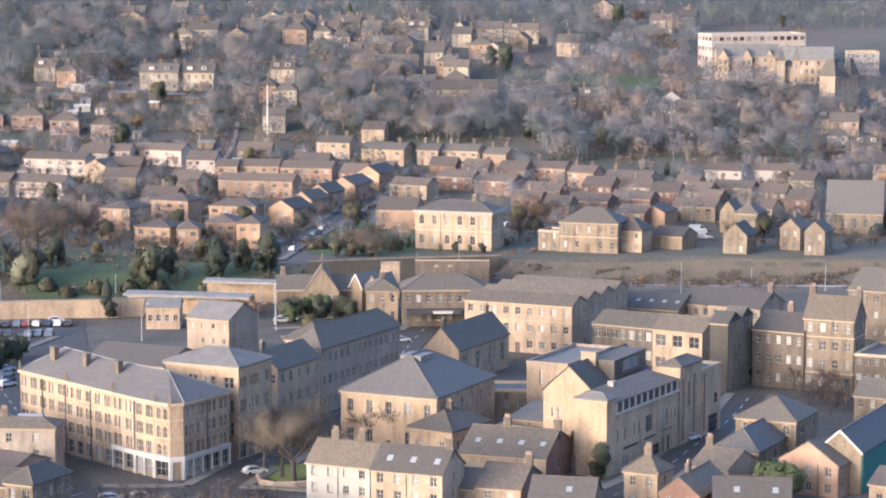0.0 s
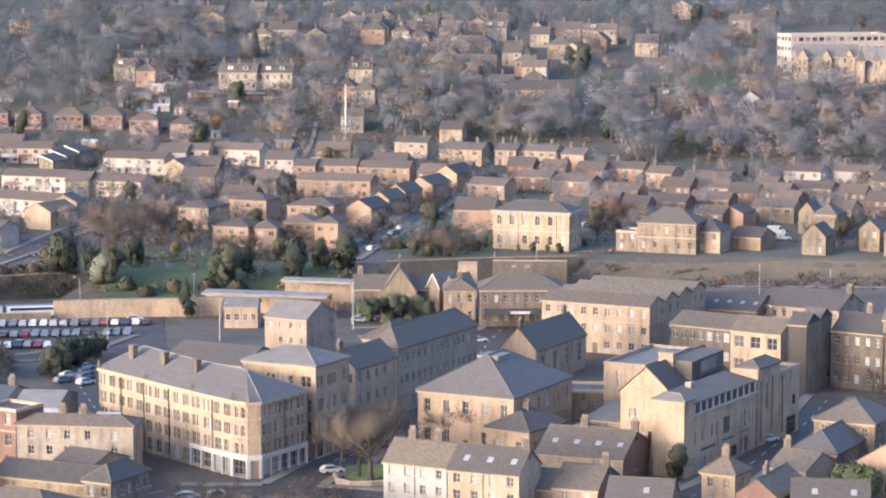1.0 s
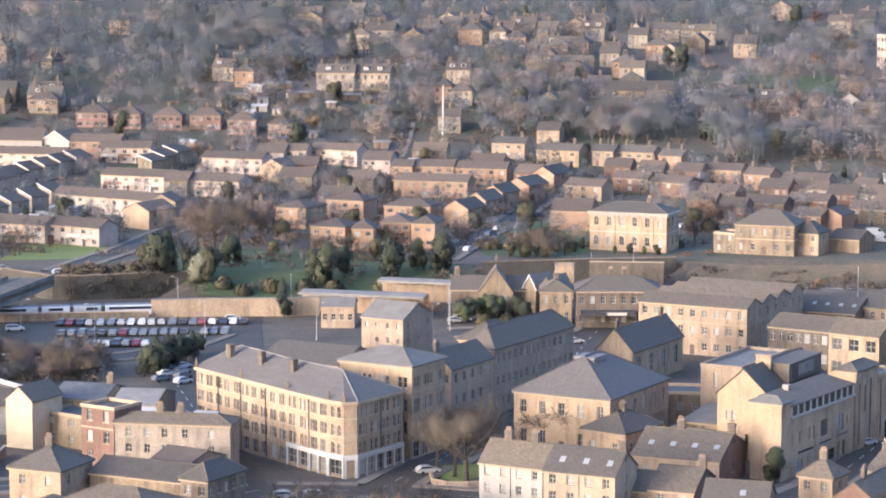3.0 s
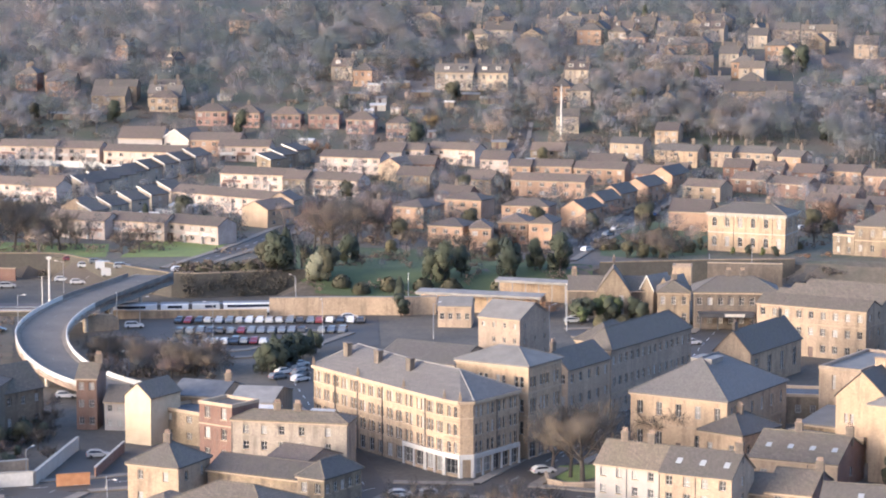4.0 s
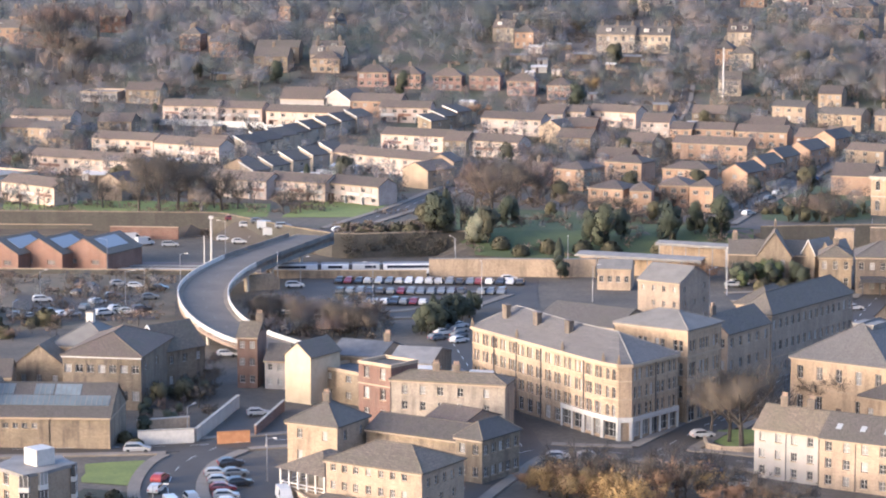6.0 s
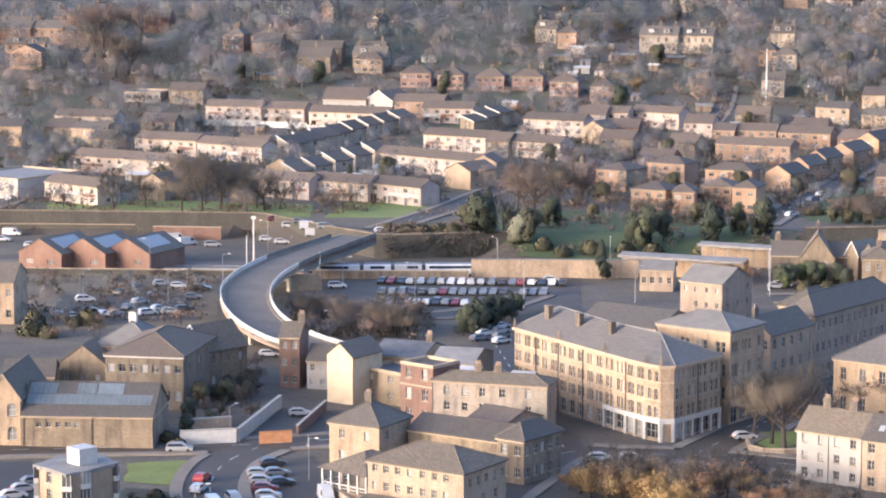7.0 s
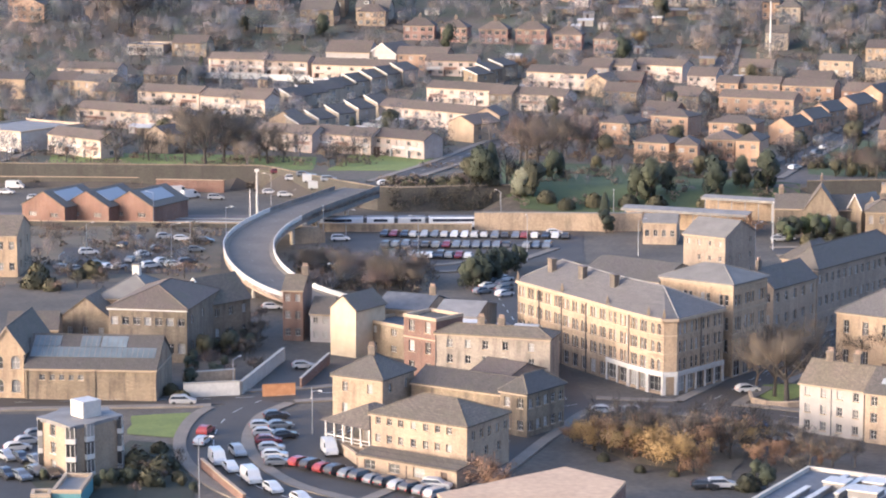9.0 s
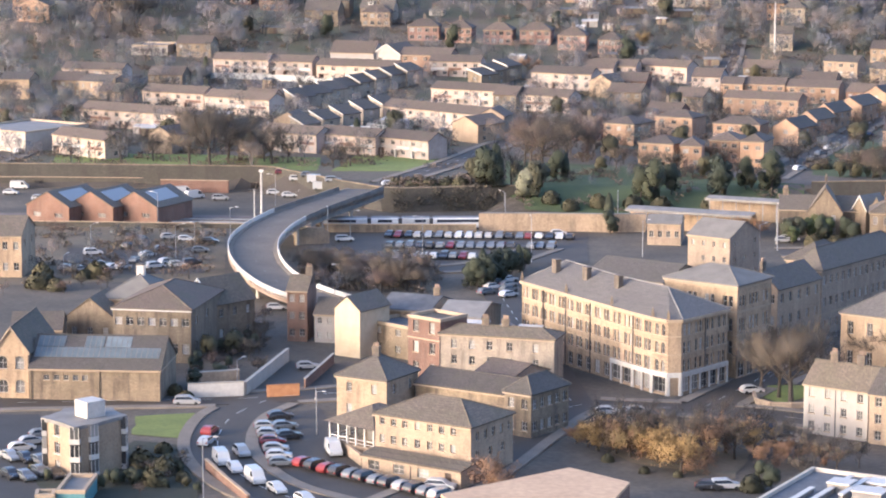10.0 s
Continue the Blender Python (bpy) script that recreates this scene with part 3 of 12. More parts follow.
        for yy in (-0.5, -0.38):
            gg.poly([V3((lo[0], yy, lo[2])), V3((hi[0], yy, hi[2])), V3((hi[0], yy, hi[2] + 0.4)), V3((lo[0], yy, lo[2] + 0.4))])
        gg.quad(V3((lo[0], -0.5, lo[2] + 0.4)), V3((hi[0], -0.5, hi[2] + 0.4)), V3((hi[0], -0.38, hi[2] + 0.4)), V3((lo[0], -0.38, lo[2] + 0.4)))
        part_mesh("bargeboard", gg.mesh("bargeboard", verge or WHITE), root)
    elif roof == "saw":
        dd = d / saw
        for i in range(saw):
            y0 = dd * i
            for xx in (0, w):
                g.poly([V3((xx, y0, h)), V3((xx, y0 + dd, h)), V3((xx, y0 + dd / 2, h + rise))])
            s = rise / (dd / 2)
            part_mesh("roof", roof_prism([(y0 - (e if i == 0 else 0), h + 0.2 - (e * s if i == 0 else 0)), (y0 + dd / 2, h + rise + 0.2), (y0 + dd, h + 0.2)], w, 'x', cover, "roof"), root)
    part_mesh("wall", g.mesh("wall", [wall, side_mat] if side_mat else wall), root)
    rp = random.Random(seed)
    for i in range(panels):
        # tile-hung or boarded panels and door hoods of the estate houses
        pw = w / panels
        mt = rp.choice((WHITE, RENDER, WHITE, BRICK, CONC))
        p = Geo()
        p.box(pw * (i + 0.12), -0.06, 2.3, pw * (i + 0.88), -0.004, 3.1)
        part_mesh("panel", p.mesh("panel", mt), root)
        p = Geo()
        p.box(pw * (i + 0.1), -1.0, 2.1, pw * (i + 0.45), -0.005, 2.22)
        p.box(pw * (i + 0.12), -0.9, -0.3, pw * (i + 0.17), -0.1, 2.1)
        part_mesh("porch", p.mesh("porch", rp.choice((WHITE, BRICK, RENDER))), root)
    if gutter and roof in ("gable", "hip", "mono", "saw"):
        gt = Geo()
        gt.box(-0.2, -0.45, h - 0.32, w + 0.2, -0.02, h - 0.1)
        part_mesh("cornice" if fine else "gutter", gt.mesh("gutter", trim), root)
    if fine and gutter and w > 6:
        for k in range(2, max(3, front), 3):
            dp = Geo()
            xx = w * min(k, front) / max(front, 1)
            if xx < w - 0.5:
                dp.cyl((xx, -0.08, -0.2), (xx, -0.08, h - 0.2), 0.06, 0.06, 6)
                part_mesh("downpipe", dp.mesh("downpipe", DARK), root)
    for zb in bands:
        bd = Geo()
        bd.box(-0.08, -0.09, zb, w + 0.08, -0.003, zb + 0.25)
        bd.box(w + 0.003, -0.003, zb, w + 0.09, d, zb + 0.25)
        part_mesh("string_course", bd.mesh("string_course", trim), root)
    for x0, x1, k0, k1 in glazed:
        # patent glazing let into the front slope of a gabled roof
        if roof == "gable_x":
            m = Matrix.Translation((w, 0, h + 0.22)) @ Matrix.Rotation(math.atan(rise / (w / 2)), 4, 'Y')
            sl = math.hypot(w / 2, rise)
            gl = Geo()
            gl.box(-sl * k1, x0, 0, -sl * k0, x1, 0.06)
            part_mesh("roof_glazing", gl.mesh("roof_glazing", ROOFLIGHT), root, m, "grey patent roof glazing")
            continue
        s = rise / (d / 2)
        ang = math.atan(s)
        m = Matrix.Translation((0, 0, h + 0.22)) @ Matrix.Rotation(ang, 4, 'X')
        sl = math.hypot(d / 2, rise)
        gl = Geo()
        gl.box(x0, sl * k0, 0, x1, sl * k1, 0.06)
        strip = part_mesh("roof_glazing", gl.mesh("roof_glazing", glaze_m or ROOFLIGHT), root, m, "grey patent roof glazing")
        for i in range(int((x1 - x0) / 0.9) + 1):
            bar = Geo()
            bar.box(x0 + i * 0.9 - 0.04, sl * k0, 0.06, x0 + i * 0.9 + 0.04, sl * k1, 0.12)
            part_mesh("glazing_bar", bar.mesh("glazing_bar", LEAD), strip)
    for k in dormers:
        # small white-fronted roof dormers
        s = rise / (d / 2)
        y0, z0 = d * 0.14, h + d * 0.14 * s
        dm = Geo()
        dm.box(w * k - 0.9, y0, z0 - 0.3, w * k + 0.9, d * 0.45, z0 + 1.35, 0)
        dm.box(w * k - 1.05, y0 - 0.15, z0 + 1.35, w * k + 1.05, d * 0.5, z0 + 1.5, 1)
        dm.box(w * k - 0.65, y0 - 0.03, z0 + 0.35, w * k + 0.65, y0 - 0.005, z0 + 1.15, 2)
        part_mesh("dormer", dm.mesh("dormer", [WHITE, cover, GLASS]), root)
    for i in range(lights):
        if roof == "gable":
            s = rise / (d / 2)
            ang = math.atan(s)
            yy = d * 0.22
            m = Matrix.Translation((w * (i + 0.6) / lights, yy, h + yy * s + 0.24)) @ Matrix.Rotation(ang, 4, 'X')
            gl = Geo()
            gl.box(-0.45, -0.6, 0, 0.45, 0.6, 0.07)
            part_mesh("rooflight", gl.mesh("rooflight", ROOFLIGHT), root, m)
    return root


def roof_box(root, name, x0, y0, z0, x1, y1, z1, mat, cap=None, label=""):
    """A plain housing on a roof, with an overhanging lid."""
    g = Geo()
    g.box(x0, y0, z0, x1, y1, z1)
    g.box(x0 - 0.15, y0 - 0.15, z1, x1 + 0.15, y1 + 0.15, z1 + 0.18, 1)
    return part_mesh(name, g.mesh(name, [mat, cap or mat]), root, None, label)


# ---------------------------------------------------------------- the lie of the land
def wall_line(x):
    """Where the retaining wall behind the railway stands, as y over x."""
    return float(np.interp(x, [-400, -100, -78, -66, -59, -35, 71, 110, 140, 193, 500], [668, 666, 640, 628, 627, 634, 652, 654, 651, 642, 600]))


def bank(x):
    """How far the step at the railway is drawn out: a wall, or the grassy bank."""
    return float(np.interp(x, [-36, -30, 36, 44, 90, 98], [0.6, 26, 26, 0.6, 0.6, 14]))


def land(x, y):
    """The ground's height: flat in the town, a step of five metres at the railway, then the hillside."""
    run = bank(x)
    t = y - wall_line(x) - 0.3 + max(0.0, run - 0.6) * 0.75
    if t <= 0:
        return 0.0
    hill = float(np.interp(y, [600, 704, 780, 820, 860, 900, 960, 1010, 1200, 1500, 2600, 6000], [5, 5.3, 6.5, 8, 12, 18, 30, 37, 57, 92, 190, 420]))
    k = min(1.0, t / run)
    return hill * (k if run < 2 else k * k * (3 - 2 * k))

TURQ = blotched("turquoise_paint", (0.09, 0.2, 0.21), (0.06, 0.145, 0.155), 0.8, 0.6)
M_BROWN = blotched("brown_roof_sheet", (0.52, 0.35, 0.205), (0.45, 0.3, 0.175), 0.15, 0.8, fine_scale=1.0)


PLANTED = blotched("dark_planting", (0.026, 0.032, 0.018), (0.042, 0.039, 0.024), 0.3, 0.95, fine_scale=1.5, bumpy=0.8)
ASPHALT_DARK = blotched("dark_asphalt", (0.045, 0.043, 0.042), (0.033, 0.032, 0.031), 0.2, 0.8, fine_scale=2.0)


def ground_sheet():
    xs = np.concatenate([np.linspace(-4000, -420, 14), np.arange(-400, 401, 8.0), np.linspace(420, 4000, 14)])
    ys = np.concatenate([np.linspace(-600, 300, 12), np.arange(312, 590, 12.0)])
    steps = np.array([-28, -24, -20, -16, -12, -8, -4, -1.0, 0.25, 0.95, 3, 6, 9, 12])
    far = np.concatenate([np.arange(690, 1300, 10.0), np.linspace(1320, 6000, 30)])
    V, n = [], 0
    for x in xs:
        wl = wall_line(x)
        col = [*[y for y in ys if y < wl - 30], *(wl + steps), *[max(y, wl + 14 + i * 0.1) for i, y in enumerate(far)]]
        want = len(ys) + len(steps) + len(far)
        near = col[:len(col) - len(steps) - len(far)]
        near += [near[-1] + (wl - 29 - near[-1]) * (i + 1) / (len(ys) - len(near) + 1) for i in range(len(ys) - len(near))]
        col = near + col[len(col) - len(steps) - len(far):]
        n = len(col)
        for y in col:
            V.append((x, y, land(x, y)))
    F = [(i * n + j, (i + 1) * n + j, (i + 1) * n + j + 1, i * n + j + 1) for i in range(len(xs) - 1) for j in range(n - 1)]
    ob = new("ground", mesh_of("ground", V, F, GROUND))
    return tagged(ob, "town ground rising to a wooded hillside", "ground", kind="structure")


ground_sheet()


# ---------------------------------------------------------------- ground cover, roads, walls
def smooth_line(pts, step=4.0):
    """Points at even steps along a rounded line through pts (x, y, ...)."""
    P = [np.array(p, float) for p in pts]
    out = []
    for i in range(len(P) - 1):
        p0, p1, p2, p3 = P[max(i - 1, 0)], P[i], P[i + 1], P[min(i + 2, len(P) - 1)]
        n = max(2, int(np.linalg.norm(p2[:2] - p1[:2]) / step))
        for k in range(n):
            t = k / n
            out.append(0.5 * (2 * p1 + (p2 - p0) * t + (2 * p0 - 5 * p1 + 4 * p2 - p3) * t * t + (3 * p1 - p0 - 3 * p2 + p3) * t ** 3))
    return out + [P[-1]]


def sides(line, width):
    L, R = [], []
    for i, p in enumerate(line):
        d = line[min(i + 1, len(line) - 1)] - line[max(i - 1, 0)]
        n = np.array([-d[1], d[0]]) / (np.hypot(d[0], d[1]) + 1e-9)
        L.append(p[:2] + n * width / 2)
        R.append(p[:2] - n * width / 2)
    return L, R


def ribbon_mesh(name, pts, width, mat, dz, thick=0.3, z=None, offset=0.0):
    line = smooth_line(pts)
    if offset:
        line = [np.append(q, 0) for q in sides(line, offset * 2)[0]]
    L, R = sides(line, width)
    g = Geo()
    n = len(L)
    zl = [(land(*p) if z is None else z) + dz for p in L]
    zr = [(land(*p) if z is None else z) + dz for p in R]
    for i in range(n - 1):
        a, b, c, d = (Vector((*R[i], zr[i])), Vector((*R[i + 1], zr[i + 1])), Vector((*L[i + 1], zl[i + 1])), Vector((*L[i], zl[i])))
        k = Vector((0, 0, -thick))
        g.quad(a, b, c, d)
        g.quad(a + k, b + k, b, a)
        g.quad(c, c + k, d + k, d)
    return g.mesh(name, mat)


ROADS, PATCHES = [], [0]


def road(label, pts, width, pavement=2.0, z=None, marks=True):
    dz = 0.10 + 0.006 * len(ROADS)
    ROADS.append((smooth_line(pts, 2.0), width, pavement, pts))
    ob = tagged(new("road", ribbon_mesh("road", pts, width, ASPHALT, dz, z=z)), label, "road", kind="structure")
    if marks:
        line = smooth_line(pts, 1.0)
        g = Geo()
        for i in range(0, len(line) - 4, 7):
            L, R = sides(line[i:i + 4], 0.14)
            zz = [land(*p) + dz + 0.09 for p in L]
            for j in range(len(L) - 1):
                g.quad(Vector((*R[j], zz[j])), Vector((*R[j + 1], zz[j + 1])), Vector((*L[j + 1], zz[j + 1])), Vector((*L[j], zz[j])))
        m = new("road_marking", g.mesh("road_marking", LINE))
        m.parent = ob
    return ob


def lay_pavements():
    """Raised pavements along the roads, left open where roads meet."""
    k = 0
    for me_line, width, pavement, pts in ROADS:
        if not pavement:
            continue
        for s in (1, -1):
            mid = sides(me_line, width + pavement)[0 if s > 0 else 1]
            L, R = sides([np.append(q, 0) for q in mid], pavement)
            g = Geo()
            k += 1
            dz = 0.26 + 0.004 * k
            for i in range(len(mid) - 1):
                c = (np.array(mid[i]) + np.array(mid[i + 1])) / 2
                if any(min(np.hypot(q[0] - c[0], q[1] - c[1]) for q in ln) < w / 2 + 1.4 for ln, w, _, _ in ROADS if ln is not me_line) or inside_any(c[0], c[1], 0.2):
                    continue
                P = [Vector((*p, land(*p) + dz)) for p in (R[i], R[i + 1], L[i + 1], L[i])]
                D = Vector((0, 0, -0.3))
                g.quad(*P)
                g.quad(P[0] + D, P[1] + D, P[1], P[0])
                g.quad(P[2] + D, P[3] + D, P[3], P[2])
            if g.V:
                tagged(new("pavement", g.mesh("pavement", PAVING)), "worn grey flagged pavement with a raised kerb", "pavement", kind="structure")


def patch(name, label, mat, pts, dz=0.06, category="ground"):
    """A sheet of ground cover with an irregular edge, lying on the land."""
    rnd = random.Random(len(pts) * 7 + int(abs(pts[0][0]) * 13))
    PATCHES[0] += 1
    dz = dz + 0.003 * PATCHES[0] - 0.03
    line = []
    for (x0, y0), (x1, y1) in zip(pts, pts[1:] + pts[:1]):
        n = max(2, int(math.hypot(x1 - x0, y1 - y0) / 3))
        for k in range(n):
            t = k / n
            line.append((x0 + (x1 - x0) * t + rnd.uniform(-.4, .4), y0 + (y1 - y0) * t + rnd.uniform(-.4, .4)))
    bm = bmesh.new()
    vs = [bm.verts.new((x, y, 0)) for x, y in line]
    f = bm.faces.new(vs)
    bmesh.ops.triangulate(bm, faces=[f])
    for _ in range(3):
        long = [e for e in bm.edges if e.calc_length() > 9]
        if long:
            bmesh.ops.subdivide_edges(bm, edges=long, cuts=1)
            bmesh.ops.triangulate(bm, faces=bm.faces[:])
    for v in bm.verts:
        v.co.z = land(v.co.x, v.co.y) + dz
    me = bpy.data.meshes.new(name)
    bm.to_mesh(me)
    bm.free()
    if me.polygons and me.polygons[0].normal.z < 0:
        me.flip_normals()
    me.materials.append(mat)
    return tagged(new(name, me), label, category, kind="structure")


def wall_run(name, label, pts, height, thick, mat, z=None, coping=None, kind="", category="wall", cope_h=0.18):
    """A free-standing wall along a line, with a coping."""
    root = new(name)
    tagged(root, label, category, kind=kind)
    g, c = Geo(), Geo()
    for (x0, y0), (x1, y1) in zip(pts, pts[1:]):
        a = math.atan2(y1 - y0, x1 - x0)
        L = math.hypot(x1 - x0, y1 - y0)
        z0 = land((x0 + x1) / 2, (y0 + y1) / 2) if z is None else z
        m = Matrix.Translation((x0, y0, z0)) @ Matrix.Rotation(a, 4, 'Z')
        g.box(0, -thick / 2, -0.5, L, thick / 2, height, 0, m)
        c.box(-0.02, -thick / 2 - 0.06, height, L + 0.02, thick / 2 + 0.06, height + cope_h, 0, m)
    part_mesh("wall", g.mesh("wall", mat), root)
    part_mesh("coping", c.mesh("coping", coping or TRIM), root)
    return root


def retaining_wall():
    xs = np.arange(-330, 331, 3.0)
    line = [(x, wall_line(x)) for x in xs]
    g, c = Geo(), Geo()
    for (x0, y0), (x1, y1) in zip(line, line[1:]):
        if -36 < x0 < 42 or x0 > 91:
            continue
        z0, z1 = land(x0, y0 + 3) + 0.9, land(x1, y1 + 3) + 0.9
        a, b = Vector((x0, y0 - 0.25, -0.3)), Vector((x1, y1 - 0.25, -0.3))
        t = Vector((0, 0.95, 0))
        A, B = Vector((x0, y0 - 0.05, z0)), Vector((x1, y1 - 0.05, z1))
        g.quad(a, b, B, A)
        g.quad(A, B, B + t, A + t)
        g.quad(B + t, b + t * 1.2, a + t * 1.2, A + t)
        u = Vector((0, 0, 0.22))
        k = Vector((0, -0.1, 0))
        c.quad(A + k, B + k, B + k + u, A + k + u)
        c.quad(A + k + u, B + k + u, B + t + u, A + t + u)
        c.quad(B + t, A + t, A + t + u, B + t + u)
    root = tagged(new("retaining_wall"), "dark soot-stained stone retaining wall behind the railway", "wall", kind="structure")
    part_mesh("wall", g.mesh("wall", WALLSTONE), root)
    part_mesh("coping", c.mesh("coping", SOOT_SHADE), root)


retaining_wall()


# ---------------------------------------------------------------- viaduct
def viaduct():
    """The curved road ramp that climbs round to the bridge over the railway."""
    outer = smooth_line([(-74, 621.5, 6.6), (-80, 603, 6.4), (-86, 586, 6.0), (-90, 565, 5.6), (-90.8, 545, 5.2), (-88, 527, 4.8), (-83.5, 511.5, 4.3), (-77, 497, 3.7), (-69, 486, 3.1), (-58, 477, 2.4), (-44, 471, 1.5)], 3.0)
    inner = smooth_line([(-64.5, 619, 6.6), (-70, 600, 6.4), (-75.5, 582, 6.0), (-79, 563, 5.6), (-79.6, 545, 5.2), (-77.5, 529, 4.8), (-73.5, 514, 4.3), (-68, 501.5, 3.7), (-61, 492, 3.1), (-52, 485, 2.4), (-40, 480.5, 1.5)], 3.0)
    n = min(len(outer), len(inner))
    o = [Vector(outer[int(i * (len(outer) - 1) / (n - 1))]) for i in range(n)]
    q = [Vector(inner[int(i * (len(inner) - 1) / (n - 1))]) for i in range(n)]
    root = tagged(new("viaduct"), "curved concrete road viaduct with white parapets", "viaduct")
    deck, top, kerbs = Geo(), Geo(), Geo()
    D = Vector((0, 0, -1.0))
    for i in range(n - 1):
        deck.quad(o[i] + D, o[i + 1] + D, o[i + 1], o[i])
        deck.quad(q[i + 1] + D, q[i] + D, q[i], q[i + 1])
        deck.quad(q[i] + D, q[i + 1] + D, o[i + 1] + D, o[i] + D)
        up = Vector((0, 0, 0.01))
        deck.quad(o[i], o[i + 1], q[i + 1], q[i])
        ia, ib = o[i].lerp(q[i], 0.1) + up, o[i + 1].lerp(q[i + 1], 0.1) + up
        ja, jb = o[i].lerp(q[i], 0.9) + up, o[i + 1].lerp(q[i + 1], 0.9) + up
        top.quad(ia, ib, jb, ja)
        for e0, e1, f0, f1 in ((o[i], o[i + 1], ia, ib), (ja, jb, q[i], q[i + 1])):
            h = Vector((0, 0, 0.13))
            kerbs.quad(e0 + h, e1 + h, f1 + h, f0 + h)
            kerbs.quad(f0, f0 + h, f1 + h, f1)
            kerbs.quad(e0, e1, e1 + h, e0 + h)
    part_mesh("deck", deck.mesh("deck", CONC_WARM), root, label="pale weathered concrete deck")
    part_mesh("carriageway", top.mesh("carriageway", DECK_ASPHALT), root)
    part_mesh("footway", kerbs.mesh("footway", PAVING), root)
    marks = Geo()
    for i in range(0, n - 1, 3):
        a, b = o[i].lerp(q[i], 0.5), o[i].lerp(q[i], 0.5).lerp(o[i + 1].lerp(q[i + 1], 0.5), 0.6)
        s = (q[i] - o[i]).normalized() * 0.05
        up = Vector((0, 0, 0.03))
        marks.quad(a - s + up, b - s + up, b + s + up, a + s + up)
    part_mesh("road_marking", marks.mesh("road_marking", LINE_WORN), root)
    for edge, sgn in ((o, 1), (q, -1)):
        for i in range(n - 1):
            if edge is o and i < 2:
                continue
            a, b = edge[i], edge[i + 1]
            g = Geo()
            other = q if edge is o else o
            s = (other[i] - edge[i]).normalized() * 0.22
            s2 = (other[i + 1] - edge[i + 1]).normalized() * 0.22
            lo, hi = Vector((0, 0, -0.35)), Vector((0, 0, 1.05))
            b2 = a.lerp(b, 0.955)
            g.quad(a + lo, b2 + lo, b2 + hi, a + hi)
            g.quad(a + s + lo, b2 + s2 + lo, b2 + s2 + hi, a + s + hi)
            g.quad(a + hi, b2 + hi, b2 + s2 + hi, a + s + hi)
            g.quad(a + lo, a + s + lo, a + s + hi, a + hi)
            g.quad(b2 + lo, b2 + s2 + lo, b2 + s2 + hi, b2 + hi)
            part_mesh("parapet", g.mesh("parapet", WHITE if i > n * (0.24 if edge is o else 0.3) else BRIDGE_GREY), root)
    for i in range(5, n - 3, 5):
        for k in (0.2, 0.8):
            p = o[i].lerp(q[i], k)
            g = Geo()
            g.cyl((p.x, p.y, -0.3), (p.x, p.y, p.z - 0.95), 0.45, 0.45, 12)
            part_mesh("pier", g.mesh("pier", CONC), root)
        a, b = o[i].lerp(q[i], 0.06), o[i].lerp(q[i], 0.94)
        g = Geo()
        m = Matrix.Translation((a.x, a.y, a.z - 1.5)) @ Matrix.Rotation(math.atan2(b.y - a.y, b.x - a.x), 4, 'Z')
        g.box(0, -0.45, 0, (b - a).length, 0.45, 0.55, 0, m)
        part_mesh("crosshead", g.mesh("crosshead", CONC), root)
    ab = Geo()
    m = Matrix.Translation((-80.6, 573.2, 0)) @ Matrix.Rotation(radians(24), 4, 'Z')
    top = [(0.2, 0), (8.4, 0), (8.4, 2.6), (7.0, 3.7), (3.6, 3.9), (0.2, 3.2)]
    for yy in (-0.5, 0.5):
        ab.poly([m @ Vector((px, yy, pz)) for px, pz in top])
    for (ax, az), (bx, bz) in zip(top, top[1:] + top[:1]):
        ab.quad(*[m @ Vector(v) for v in ((ax, -0.5, az), (bx, -0.5, bz), (bx, 0.5, bz), (ax, 0.5, az))])
    part_mesh("abutment", ab.mesh("abutment", SAND), root, label="sunlit sandstone abutment wall")
    # deep girders of the span over the railway
    for edge in (o, q):
        gd = Geo()
        for i in range(int(n * 0.3)):
            a, b, k = edge[i], edge[i + 1], Vector((0, 0.25, 0))
            lo, hi = Vector((0, 0, -2.0)), Vector((0, 0, -0.36))
            gd.quad(a + lo, b + lo, b + hi, a + hi)
            gd.quad(a + lo + k, b + lo + k, b + hi + k, a + hi + k)
            gd.quad(a + lo, b + lo, b + lo + k, a + lo + k)
        part_mesh("girder", gd.mesh("girder", BRIDGE_GREY), root)


DECK_ASPHALT = blotched("worn_deck_asphalt", (0.14, 0.115, 0.09), (0.1, 0.083, 0.066), 0.15, 0.85, fine_scale=1.5, vary=0.05)
BRIDGE_GREY = blotched("grey_bridge_concrete", (0.21, 0.185, 0.155), (0.15, 0.132, 0.112), 0.5, 0.9)
LINE_WORN = blotched("worn_road_paint", (0.24, 0.22, 0.19), (0.17, 0.155, 0.135), 1.0, 0.8)
CONC_WARM = blotched("warm_concrete", (0.36, 0.255, 0.18), (0.27, 0.19, 0.135), 0.5, 0.9)
viaduct()


